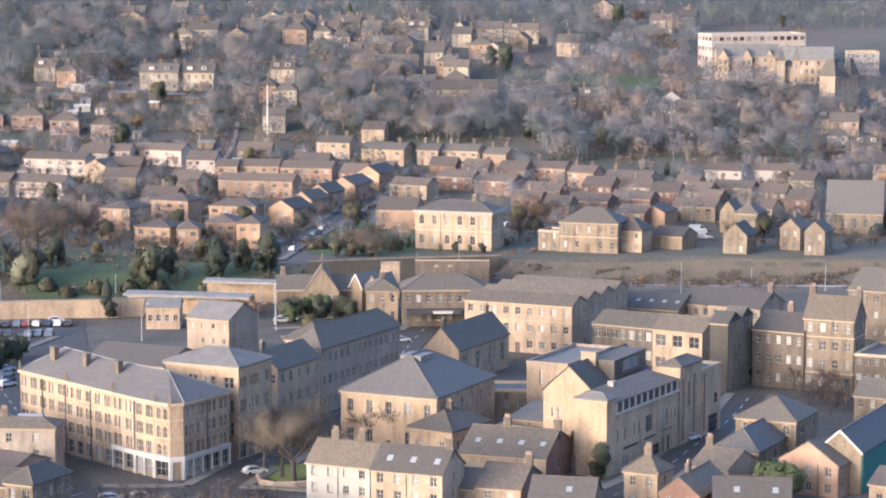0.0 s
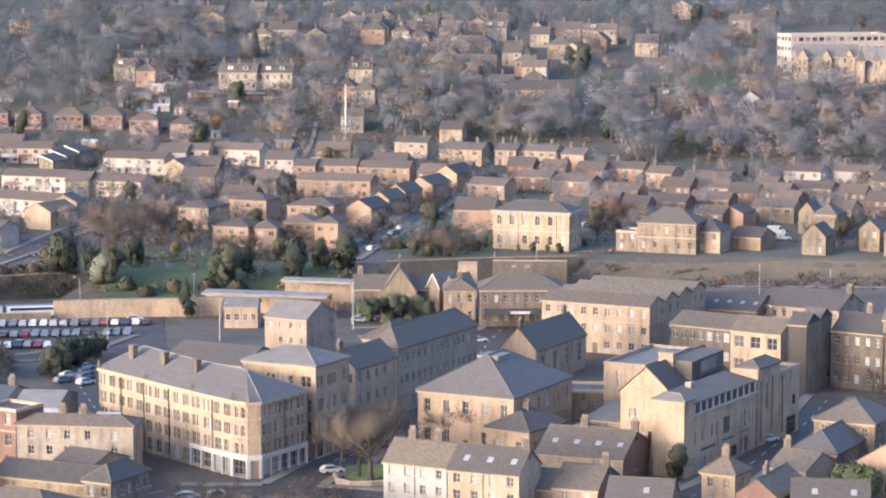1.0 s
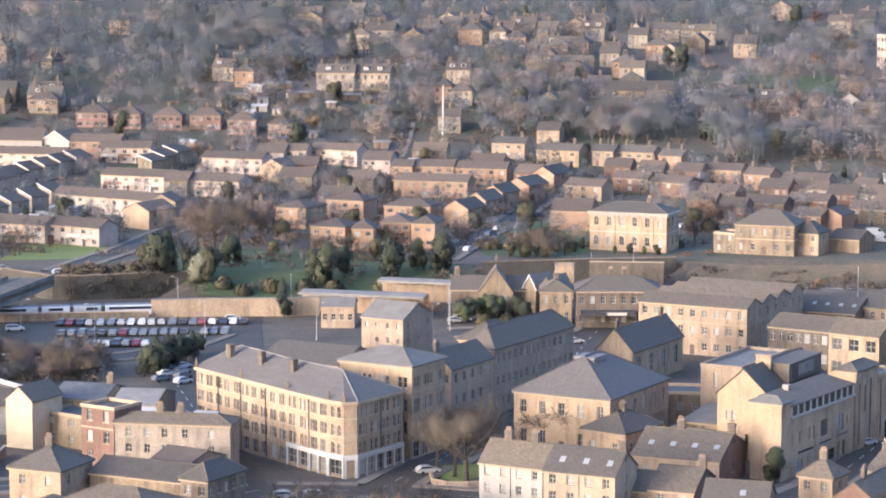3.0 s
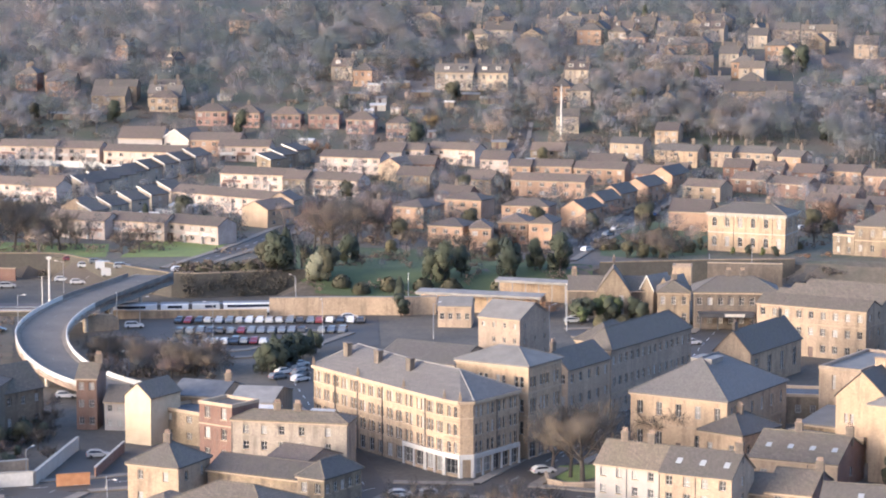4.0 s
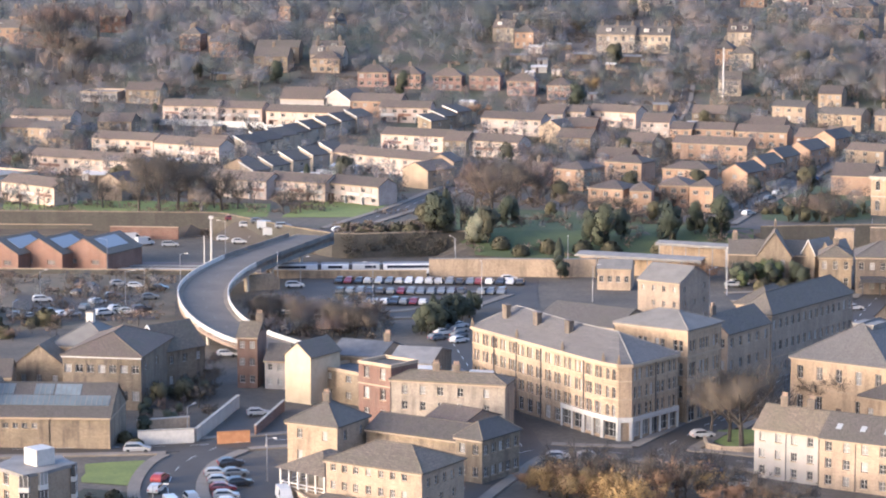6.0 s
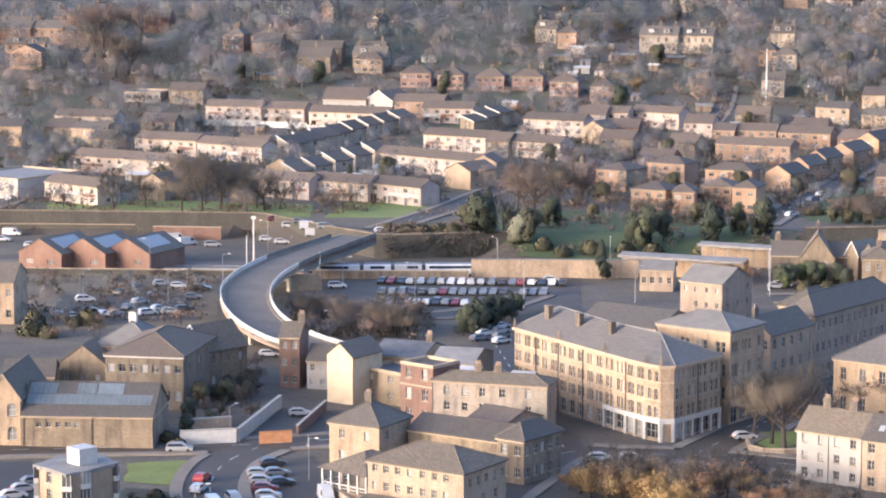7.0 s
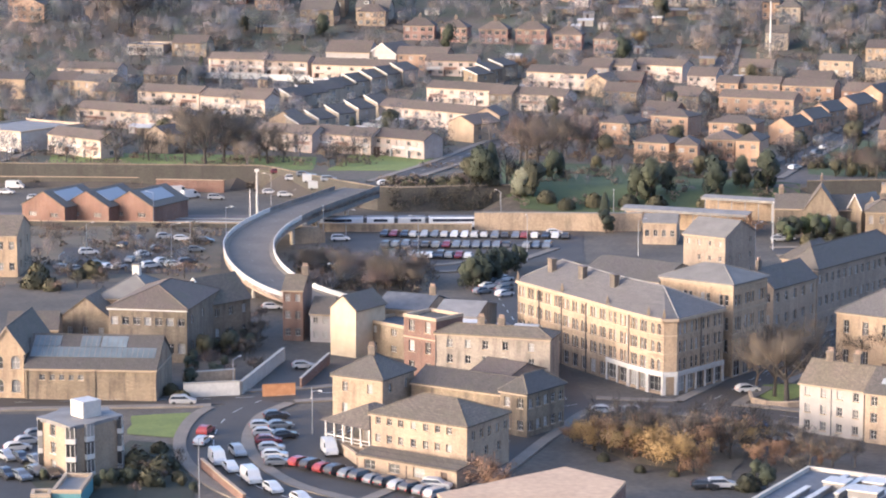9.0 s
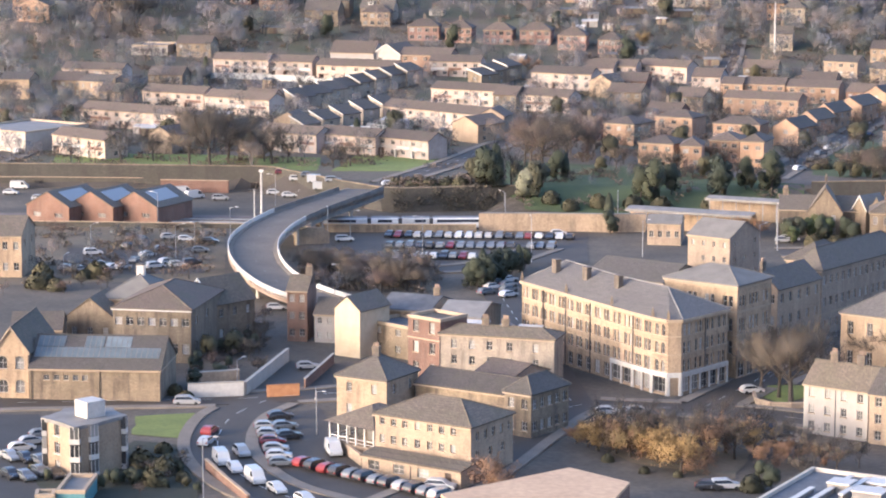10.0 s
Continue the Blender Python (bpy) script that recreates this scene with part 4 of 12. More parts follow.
# ---------------------------------------------------------------- railway
def railway():
    def track_line(off):
        return [(x, float(np.interp(x, [-330, -100, -60, -35, 71, 110, 193, 330], [606, 606, 606, 607.5, 634, 640, 627, 610])) + off) for x in range(-330, 331, 10)]
    bed = tagged(new("trackbed", ribbon_mesh("trackbed", track_line(3), 17, BALLAST, 0.08, 0.3, 0.0)), "brown ballasted railway trackbed", "railway", kind="structure")
    for off in (-1, 4):
        sl = Geo()
        line = smooth_line(track_line(off), 0.7)
        L, R = sides(line, 2.6)
        for i in range(0, len(L) - 1, 1):
            a, b = Vector((*L[i], 0.16)), Vector((*R[i], 0.16))
            d = Vector((*(np.array(L[i + 1]) - np.array(L[i])), 0)) * 0.35
            sl.quad(a, a + d, b + d, b)
        s = new("sleepers", sl.mesh("sleepers", CONC))
        s.parent = bed
        s["kind"] = "stuff"
        for k in (-0.72, 0.72):
            r = new("rail", ribbon_mesh("rail", [(x, y + k) for x, y in track_line(off)], 0.09, IRON, 0.32, 0.16, 0.0))
            r.parent = bed


railway()


def train():
    """A short articulated train of pale carriages with dark window bands."""
    root = top_thing("train", "pale grey passenger train with dark window bands", "train", -76.5, 596.4, 0.0, 6)
    pale = blotched("train_pale_paint", (0.46, 0.47, 0.49), (0.36, 0.37, 0.39), 0.5, 0.4)
    roofing_m = blotched("train_roof", (0.16, 0.16, 0.165), (0.11, 0.11, 0.115), 0.5, 0.6)
    x = 0
    prof = [(-1.3, 0.6), (-1.4, 1.0), (-1.4, 2.75), (-1.22, 3.0)]
    for L, w0, w1 in ((11.2, 0.9, 7.6), (7.4, 1.6, 5.0), (7.4, 3.0, 5.6), (12.5, 0.9, 11.2)):
        car = part_mesh("carriage", None, root, Matrix.Translation((x, 0, 0)))
        g = Geo()
        ring = prof + [(-y, z) for y, z in reversed(prof)]
        for (y0, z0), (y1, z1) in zip(ring, ring[1:] + ring[:1]):
            g.quad(Vector((0, y0, z0)), Vector((L - 0.9, y0, z0)), Vector((L - 0.9, y1, z1)), Vector((0, y1, z1)))
        for xx in (0, L - 0.9):
            g.poly([Vector((xx, y, z)) for y, z in ring])
        part_mesh("body", g.mesh("body", pale), car)
        r = Geo()
        arc = [(-1.22, 3.004), (-0.8, 3.18), (0.8, 3.18), (1.22, 3.004)]
        for (y0, z0), (y1, z1) in zip(arc, arc[1:]):
            r.quad(Vector((0.05, y0, z0)), Vector((L - 0.95, y0, z0)), Vector((L - 0.95, y1, z1)), Vector((0.05, y1, z1)))
        for xx in (0.05, L - 0.95):
            r.poly([Vector((xx, y, z)) for y, z in arc])
        part_mesh("roof", r.mesh("roof", roofing_m), car)
        b = Geo()
        b.box(L - 0.9, -1.1, 0.8, L, 1.1, 2.85)
        part_mesh("gangway", b.mesh("gangway", DARK), car)
        w = Geo()
        w.box(w0, -1.45, 1.95, w1, -1.405, 2.6)
        part_mesh("window_band", w.mesh("window_band", CAR_GLASS_TRAIN), car)
        for xx in (1.2, L - 2.6):
            bg = Geo()
            bg.box(xx, -1.1, 0.3, xx + 1.2, 1.1, 0.62)
            part_mesh("bogie", bg.mesh("bogie", DARK), car)
        x += L


CAR_GLASS_TRAIN = blotched("train_glass", (0.015, 0.018, 0.03), (0.03, 0.035, 0.05), 0.3, 0.15)
train()
wall_run("platform_wall", "sunlit golden sandstone wall beside the railway", [(-39.6, 597.5), (-24, 598.5), (-8, 598.5), (0, 599.5)], 4.3, 0.8, SAND, 0.0, LEAD, "structure")
wall_run("boundary_wall", "low dark brick boundary wall below the railway", [(-78, 592.4), (-40, 594.8)], 1.9, 0.4, SOOT_SHADE, 0.0, None, "structure")
wall_run("boundary_wall", "low dark stone wall below the railway", [(-330, 597), (-92, 597), (-78.2, 592.4)], 1.1, 0.4, WALLSTONE, 0.0, None, "structure")


def canopy(label, x0, y0, x1, y1, z, depth, posts=8):
    a, L = math.degrees(math.atan2(y1 - y0, x1 - x0)), math.hypot(x1 - x0, y1 - y0)
    root = top_thing("platform_canopy", label, "canopy", x0, y0, 0.0, a)
    g = Geo()
    for k in range(2):
        yy = depth / 2 * k
        zz = (z, z + 0.45) if k == 0 else (z + 0.45, z)
        g.quad(Vector((0, yy, zz[0])), Vector((L, yy, zz[0])), Vector((L, yy + depth / 2, zz[1])), Vector((0, yy + depth / 2, zz[1])))
        g.quad(Vector((0, yy, zz[0] - .15)), Vector((L, yy, zz[0] - .15)), Vector((L, yy + depth / 2, zz[1] - .15)), Vector((0, yy + depth / 2, zz[1] - .15)))
    part_mesh("roof", g.mesh("roof", LEAD), root)
    f = Geo()
    f.box(-0.05, -0.06, z - 0.55, L + 0.05, 0.0, z + 0.05)
    part_mesh("fascia", f.mesh("fascia", LEAD), root)
    for i in range(posts):
        p = Geo()
        xx = 0.8 + (L - 1.6) * i / (posts - 1)
        p.cyl((xx, 0.9, -0.1), (xx, 0.9, z), 0.12, 0.12, 8)
        part_mesh("post", p.mesh("post", IRON), root)
    b = Geo()
    b.box(0, depth * 0.55, -0.1, L, depth * 0.6, z - 0.1)
    part_mesh("back_wall", b.mesh("back_wall", SAND), root)


# ---------------------------------------------------------------- the corner block
def corner_block():
    """The long four-storey stone block with a rounded corner and a white shopfront."""
    P = [(-22.2, 454.4), (-13.8, 442.4), (-5.6, 430.8), (-1.8, 425.2), (1.4, 421.0), (4.0, 418.4), (6.2, 418.8), (14.2, 429.6), (2.5, 443.5), (-9.5, 461.0)]
    H = 13.0
    root = top_thing("corner_block", "golden sandstone corner block with slate roof and white shopfront", "building", 0, 0, 0)
    g = Geo()
    spec = {0: (5, 1), 1: (5, 1), 2: (2, 0), 3: (2, 0), 4: (1, 0), 5: (0, 0), 6: (4, 0)}
    shop = {2, 3, 4, 6}
    n = len(P)
    for i in range(n):
        (x0, y0), (x1, y1) = P[i], P[(i + 1) % n]
        a, L = math.atan2(y1 - y0, x1 - x0), math.hypot(x1 - x0, y1 - y0)
        bays = spec.get(i, (0, 0))[0]
        rects = layout(L, H - 0.5, bays * 2, 4, 0.82, 2.0, 0.3, skip=0.0, seed=i) if bays else []
        # pairs of lights stand close together
        pr = []
        for k, r in enumerate(rects):
            shift = 0.18 if k % 2 == 0 else -0.18
            if r[1] > 3.5:
                pr.append((round(r[0] + shift, 3), r[1], r[2], r[3], "win"))
        if i in (0, 1):
            for b in range(bays):
                pr.append((round(L * (b + 0.5) / bays - 0.8, 3), 0.5, 1.6, 2.3, "win"))
        elif i in shop:
            nb = max(1, round(L / 2.8))
            for b in range(nb):
                pr.append((round(L * b / nb + 0.3, 3), 0.5, round(L / nb - 0.6, 3), 2.5, "win"))
        wall_face(g, (x0, y0), a, L, -0.8, H, pr)
        up = [r for r in pr if r[1] > 3]
        put_openings(root, (x0, y0), a, up, "arch" if i in (1, 4) else "sash", True, WHITE, TRIM)
        put_openings(root, (x0, y0), a, [r for r in pr if r[1] < 3], "grid", False, WHITE, TRIM)
        m = Matrix.Translation((x0, y0, 0)) @ Matrix.Rotation(a, 4, 'Z')
        if i < 7:
            c = Geo()
            c.box(-0.1, -0.5, H - 0.45, L + 0.1, -0.003, H + 0.05, 0, m)
            part_mesh("cornice", c.mesh("cornice", TRIM), root)
            for zz in (6.9, 10.0):
                c = Geo()
                c.box(0, -0.1, zz, L, -0.003, zz + 0.22, 0, m)
                part_mesh("string_course", c.mesh("string_course", TRIM), root)
        if i in shop or i == 5:
            f = Geo()
            f.box(-0.05, -0.3, 3.15, L + 0.05, -0.004, 3.95, 0, m)
            part_mesh("shop_fascia", f.mesh("shop_fascia", WHITE), root, label="white painted shop fascia")
            nb = max(1, round(L / 2.8))
            for b in range(nb + 1):
                xx = min(max(L * b / nb, 0.15), L - 0.15)
                f = Geo()
                f.box(xx - 0.22, -0.22, 0, xx + 0.22, -0.004, 3.15, 0, m)
                part_mesh("pilaster", f.mesh("pilaster", WHITE), root)
    part_mesh("wall", g.mesh("wall", SAND), root)
    # pitched roof round a ridge line
    r = Geo()
    e = 0.45
    c = np.mean(np.array(P), axis=0)
    def out(p):
        v = np.array(p) - c
        return p[0] + v[0] / np.linalg.norm(v) * e, p[1] + v[1] / np.linalg.norm(v) * e
    E = [Vector((*out(p), H)) for p in P]
    A, B_, C_ = Vector((-14.2, 456.3, H + 3.5)), Vector((-4.5, 440.5, H + 3.5)), Vector((4.0, 429.6, H + 3.5))
    up = Vector((0, 0, 0.1))
    for f in ((E[9], E[0], A), (E[0], E[1], B_, A), (E[1], E[2], B_), (E[2], E[3], C_, B_), (E[3], E[4], C_), (E[4], E[5], C_), (E[5], E[6], C_), (E[6], E[7], C_), (E[7], E[8], C_), (E[8], B_, C_), (E[8], E[9], A, B_)):
        r.poly([p + up for p in f])
    for i in range(n):
        j = (i + 1) % n
        r.quad(E[i] - up, E[j] - up, E[j] + up, E[i] + up)
    r.poly([p - up for p in E])
    part_mesh("roof", r.mesh("roof", SLATE_BLUE), root)
    rid = Geo()
    for a_, b_ in ((A, B_), (B_, C_), (C_, E[6]), (C_, E[7]), (A, E[0])):
        rid.cyl(a_ + up, b_ + up, 0.14, 0.14, 6)
    part_mesh("ridge_tiles", rid.mesh("ridge_tiles", LEAD), root)
    for t in (0.14, 0.42, 0.7):
        p = Vector((-22.2, 454.4, 0)).lerp(Vector((-1.8, 425.2, 0)), t) + Vector((3.4, 2.4, 0))
        d = Geo()
        m = Matrix.Translation((p.x, p.y, H + 1.6)) @ Matrix.Rotation(radians(-55), 4, 'Z')
        d.box(-0.7, -0.5, 0, 0.7, 0.5, 2.6, 0, m)
        d.box(-0.8, -0.6, 2.6, 0.8, 0.6, 2.8, 0, m)
        part_mesh("chimney", d.mesh("chimney", STACK), root, label="broad dark chimney stack")
    for k in (0, 1, 2, 4, 5):
        f = Geo()
        x, y = P[k]
        f.box(x - 0.25, y - 0.25, H, x + 0.25, y + 0.25, H + 0.9)
        f.cyl((x, y, H + 0.9), (x, y, H + 1.7), 0.24, 0.05, 6)
        part_mesh("finial", f.mesh("finial", SOOT_SHADE), root)
    for i, k in ((0, 0.5), (1, 0.0), (1, 0.55), (3, 0.0), (6, 0.5)):
        (x0, y0), (x1, y1) = P[i], P[i + 1]
        a = math.atan2(y1 - y0, x1 - x0)
        x, y = x0 + (x1 - x0) * k + math.sin(a) * 0.15, y0 + (y1 - y0) * k - math.cos(a) * 0.15
        d = Geo()
        d.cyl((x, y, 0), (x, y, H - 0.4), 0.09, 0.09, 6)
        part_mesh("downpipe", d.mesh("downpipe", DARK), root)


corner_block()


# ---------------------------------------------------------------- the angular office tower with window bays
def angular_block(x, y, rot):
    root = top_thing("angular_block", "three-storey buff brick office block with white window bays and flat roof", "building", x, y, 0, rot)
    H = 7.5
    P = [(0, 6.5), (4.4, 0.0), (7.0, 1.4), (11.6, 6.2), (9.6, 11.4), (3.4, 11.8)]
    n = len(P)
    g = Geo()
    for i in range(n):
        (x0, y0), (x1, y1) = P[i], P[(i + 1) % n]
        L = math.hypot(x1 - x0, y1 - y0)
        wall_face(g, (x0, y0), math.atan2(y1 - y0, x1 - x0), L, -0.5, H, [(2.6, z, 1.3, 1.7) for z in (0.5, 3.15, 5.8)] if i == 0 else [])
    part_mesh("wall", g.mesh("wall", BUFF), root)
    a0 = math.atan2(-6.5, 4.4)
    put_openings(root, (0, 6.5), a0, [(2.6, z, 1.3, 1.7, "win") for z in (0.5, 3.15, 5.8)], "casement", True, WHITE, WHITE)
    r = Geo()
    cx, cy = 6.0, 6.3
    ring = []
    for i in range(n):
        (px, py), (qx, qy) = P[i], P[(i + 1) % n]
        ring.append((cx + (px - cx) * 1.09, cy + (py - cy) * 1.09))
        for t, k in ((0.2, 1.07), (0.23, 1.03), (0.77, 1.03), (0.8, 1.07)):
            ring.append((cx + (px + (qx - px) * t - cx) * k, cy + (py + (qy - py) * t - cy) * k))
    r.poly([Vector((*p, H + 0.55)) for p in ring])
    r.poly([Vector((*p, H)) for p in reversed(ring)])
    for i in range(len(ring)):
        a, b = ring[i], ring[(i + 1) % len(ring)]
        r.quad(Vector((*a, H)), Vector((*b, H)), Vector((*b, H + 0.55)), Vector((*a, H + 0.55)))
    part_mesh("roof", r.mesh("roof", LEAD), root, label="pale jagged-edged flat roof")
    t = Geo()
    m = Matrix.Translation((6.7, 6.6, 0)) @ Matrix.Rotation(a0, 4, 'Z')
    t.box(-1.6, -1.6, H + 0.55, 1.6, 1.6, H + 3.0, 0, m)
    part_mesh("plant_room", t.mesh("plant_room", WHITE), root)
    for i in range(n):
        (px, py), (x0, y0), (x1, y1) = P[i - 1], P[i], P[(i + 1) % n]
        u = Vector((x1 - x0, y1 - y0, 0)).normalized() + Vector((x0 - px, y0 - py, 0)).normalized()
        a = math.atan2(u.y, u.x)
        for s in range(3):
            m = Matrix.Translation((x0, y0, 0.1 + s * 2.65)) @ Matrix.Rotation(a, 4, 'Z')
            b = Geo()
            b.box(-0.75, -0.45, 0, 0.75, 0.3, 0.75, 0, m)
            bay = part_mesh("window_bay", b.mesh("window_bay", WHITE), root)
            w = Geo()
            w.box(-0.7, -0.38, 0.75, 0.7, 0.3, 2.6 if s < 2 else 2.45, 0, m)
            part_mesh("pane", w.mesh("pane", GLASS), bay)
            for k in (-0.7, -0.04, 0.63):
                f = Geo()
                f.box(k, -0.43, 0.75, k + 0.08, -0.385, 2.45, 0, m)
                part_mesh("mullion", f.mesh("mullion", WHITE), bay)


# ---------------------------------------------------------------- poles, lamps
def street_lamp(x, y, h, z=None, kind="street_lamp", label="tall grey steel street lamp with a single arm", arm=1.6, rot=0):
    key = ("lamp", round(h, 0), kind)
    if key not in MESHES:
        p = Geo()
        p.cyl((0, 0, -0.2), (0, 0, 1.2), 0.12, 0.11, 8)
        p.cyl((0, 0, 1.2), (0, 0, round(h, 0)), 0.09, 0.06, 8)
        a = Geo()
        a.cyl((0, 0, round(h, 0) - 0.1), (arm, 0, round(h, 0) + 0.25), 0.045, 0.04, 6)
        l = Geo()
        l.box(arm - 0.1, -0.14, round(h, 0) + 0.17, arm + 0.6, 0.14, round(h, 0) + 0.33)
        MESHES[key] = (p.mesh("pole", IRON), a.mesh("arm", IRON), l.mesh("lamp_head", WHITE))
    z = land(x, y) if z is None else z
    root = top_thing(kind, label, "lamp", x, y, z, rot, "street lamps")
    for nm, me in zip(("pole", "arm", "lamp_head"), MESHES[key]):
        part_mesh(nm, me, root)


def pole(x, y, h, r=0.1, label="slender grey steel pole", name="pole", category="pole", mat=None, box=None, z=None):
    z = land(x, y) if z is None else z
    root = top_thing(name, label, category, x, y, z)
    g = Geo()
    g.cyl((0, 0, -0.3), (0, 0, h), r, r * 0.6, 10)
    part_mesh("shaft", g.mesh("shaft", mat or IRON), root)
    b = Geo()
    b.cyl((0, 0, -0.2), (0, 0, 0.5), r * 2.2, r * 2.2, 10)
    part_mesh("base", b.mesh("base", CONC), root)
    if box:
        c = Geo()
        for k in range(box):
            c.box(-0.55, -0.3, h - 0.7 - k * 1.2, 0.55, 0.3, h - 0.1 - k * 1.2)
        part_mesh("head", c.mesh("head", WHITE), root)
    return root


# ---------------------------------------------------------------- vehicles
def paint(name, c):
    m, nt, b = material(name, 0.3)
    b.inputs["Base Color"].default_value = (*c, 1)
    b.inputs["Coat Weight"].default_value = 0.6
    nt.links.new(ramp(nt, noise_at(nt, 3.0), [(0.3, (0.25,) * 3), (0.7, (0.4,) * 3)]), b.inputs["Roughness"])
    return m


CAR_COLOURS = {"white": (0.47, 0.455, 0.43), "silver": (0.28, 0.275, 0.265), "black": (0.025, 0.025, 0.028), "grey": (0.12, 0.125, 0.13),
               "blue": (0.03, 0.06, 0.15), "red": (0.24, 0.035, 0.03), "wine": (0.12, 0.02, 0.025)}
CAR_GLASS, _nt, _b = material("car_glass", 0.08)
_b.inputs["Base Color"].default_value = (0.015, 0.017, 0.02, 1)
TYRE, _nt, _b = material("tyre_rubber", 0.9)
_b.inputs["Base Color"].default_value = (0.018, 0.018, 0.019, 1)
LAMP_RED, _nt, _b = material("tail_lamp_red", 0.3)
_b.inputs["Base Color"].default_value = (0.3, 0.015, 0.01, 1)
CAR_BASE = {}


def car_base(colour, shape, far):
    if shape == "van":
        prof = [(-2.4, 0.35), (-2.45, 0.9), (-2.4, 2.05), (-2.2, 2.2), (0.9, 2.2), (1.25, 2.0), (1.75, 1.25), (2.35, 1.0), (2.45, 0.6), (2.4, 0.35)]
        win = [(0.55, 1.25), (0.55, 1.95), (1.05, 1.95), (1.5, 1.25)]
        W, roof = 0.95, 2.2
    elif shape == "estate":
        prof = [(-2.2, 0.35), (-2.25, 0.75), (-2.15, 1.1), (-1.85, 1.5), (-1.5, 1.6), (0.2, 1.6), (0.5, 1.5), (1.15, 1.02), (2.0, 0.85), (2.2, 0.65), (2.2, 0.35)]
        win = [(-1.95, 1.05), (-1.6, 1.48), (0.25, 1.5), (0.95, 1.05)]
        W, roof = 0.9, 1.6
    else:
        prof = [(-2.0, 0.35), (-2.05, 0.7), (-1.95, 1.0), (-1.45, 1.4), (-1.0, 1.48), (0.0, 1.47), (0.35, 1.36), (1.0, 0.98), (1.8, 0.82), (2.02, 0.62), (2.0, 0.35)]
        win = [(-1.6, 1.02), (-1.2, 1.36), (0.05, 1.37), (0.75, 1.02)]
        W, roof = 0.86, 1.48
    root = new("van" if shape == "van" else "car")
    g = Geo()
    def wid(z):
        return W * (1.0 if z < 1.0 else 1.0 - 0.24 * (z - 1.0) / (roof - 1.0) * (0.5 if shape == "van" else 1.0))
    for (x0, z0), (x1, z1) in zip(prof, prof[1:] + prof[:1]):
        g.quad(Vector((x0, -wid(z0), z0)), Vector((x1, -wid(z1), z1)), Vector((x1, wid(z1), z1)), Vector((x0, wid(z0), z0)))
    for s in (-1, 1):
        low = [p for p in prof if p[1] <= 1.12]
        high = [p for p in prof if p[1] >= 0.98]
        g.poly([Vector((x, s * wid(z), z)) for x, z in prof])
    part_mesh("body", g.mesh("body", paint("car_paint_" + colour, CAR_COLOURS[colour]) if ("paint", colour) not in MESHES else MESHES[("paint", colour)]), root)
    MESHES[("paint", colour)] = root.children[0].data.materials[0]
    # one band of glass round the cabin
    g = Geo()
    x0, x1 = win[0][0] - 0.1, win[3][0] + 0.16
    u0, u1 = win[1][0] - 0.1, win[2][0] + 0.08
    z0, z1 = win[0][1], win[1][1]
    a0, a1 = wid(z0) + 0.012, wid(z1) + 0.012
    lo = [Vector((x0, -a0, z0)), Vector((x1, -a0, z0)), Vector((x1, a0, z0)), Vector((x0, a0, z0))]
    hi = [Vector((u0, -a1, z1)), Vector((u1, -a1, z1)), Vector((u1, a1, z1)), Vector((u0, a1, z1))]
    if shape == "van":
        lo[0].x = lo[3].x = hi[0].x = hi[3].x = win[0][0]
    g.V, g.F, g.S = lo + hi, [(i, (i + 1) % 4, 4 + (i + 1) % 4, 4 + i) for i in range(3 if shape == "van" else 4)], [0] * (3 if shape == "van" else 4)
    part_mesh("glazing", g.mesh("glazing", CAR_GLASS), root)
    if not far:
        xe = prof[0][0]
        for nm, xx, mt in (("tail_lamp", xe - 0.06, LAMP_RED), ("headlamp", -xe - 0.02, IRON)):
            for sd in (-1, 1):
                q = Geo()
                q.box(xx - 0.05, sd * (W - 0.16) - 0.14, 0.66, xx + 0.09, sd * (W - 0.16) + 0.14, 0.82)
                part_mesh(nm, q.mesh(nm, mt), root)
    wl = Geo()
    wl.cyl((0, -0.1, 0), (0, 0.1, 0), 0.32, 0.32, 12)
    wm = wl.mesh("wheel", TYRE)
    for x in (prof[0][0] + 0.75, -prof[0][0] - 0.75):
        for s in (-1, 1):
            part_mesh("wheel", wm, root, Matrix.Translation((x, s * (W - 0.08), 0.32)))
    return tagged(root, "parked %s %s on the tarmac" % (colour, {"van": "panel van", "estate": "estate car", "hatch": "hatchback car"}[shape]), "van" if shape == "van" else "car", "parked vehicles")


def park(x, y, rot, colour="silver", shape="hatch", z=None):
    z = (land(x, y) if z is None else z) + 0.06
    key = (colour, shape, y > 540)
    if key not in CAR_BASE:
        CAR_BASE[key] = car_base(*key)
        CAR_BASE[key].matrix_basis = pose(x, y, z, 0, 0, rot)
        return CAR_BASE[key]
    return copy_thing(CAR_BASE[key], pose(x, y, z, 0, 0, rot))


def car_row(x0, y0, x1, y1, n, rot, seed, gaps=0.08):
    rnd = random.Random(seed)
    for i in range(n):
        if rnd.random() < gaps:
            continue
        t = (i + 0.5) / n
        park(x0 + (x1 - x0) * t + rnd.uniform(-.15, .15), y0 + (y1 - y0) * t + rnd.uniform(-.25, .25), rot + rnd.choice((0, 180)) + rnd.uniform(-3, 3),
             rnd.choice(("white", "silver", "black", "grey", "grey", "black", "black", "grey", "silver", "grey", "white", "silver", "black", "wine")), rnd.choice(("hatch", "hatch", "estate")))


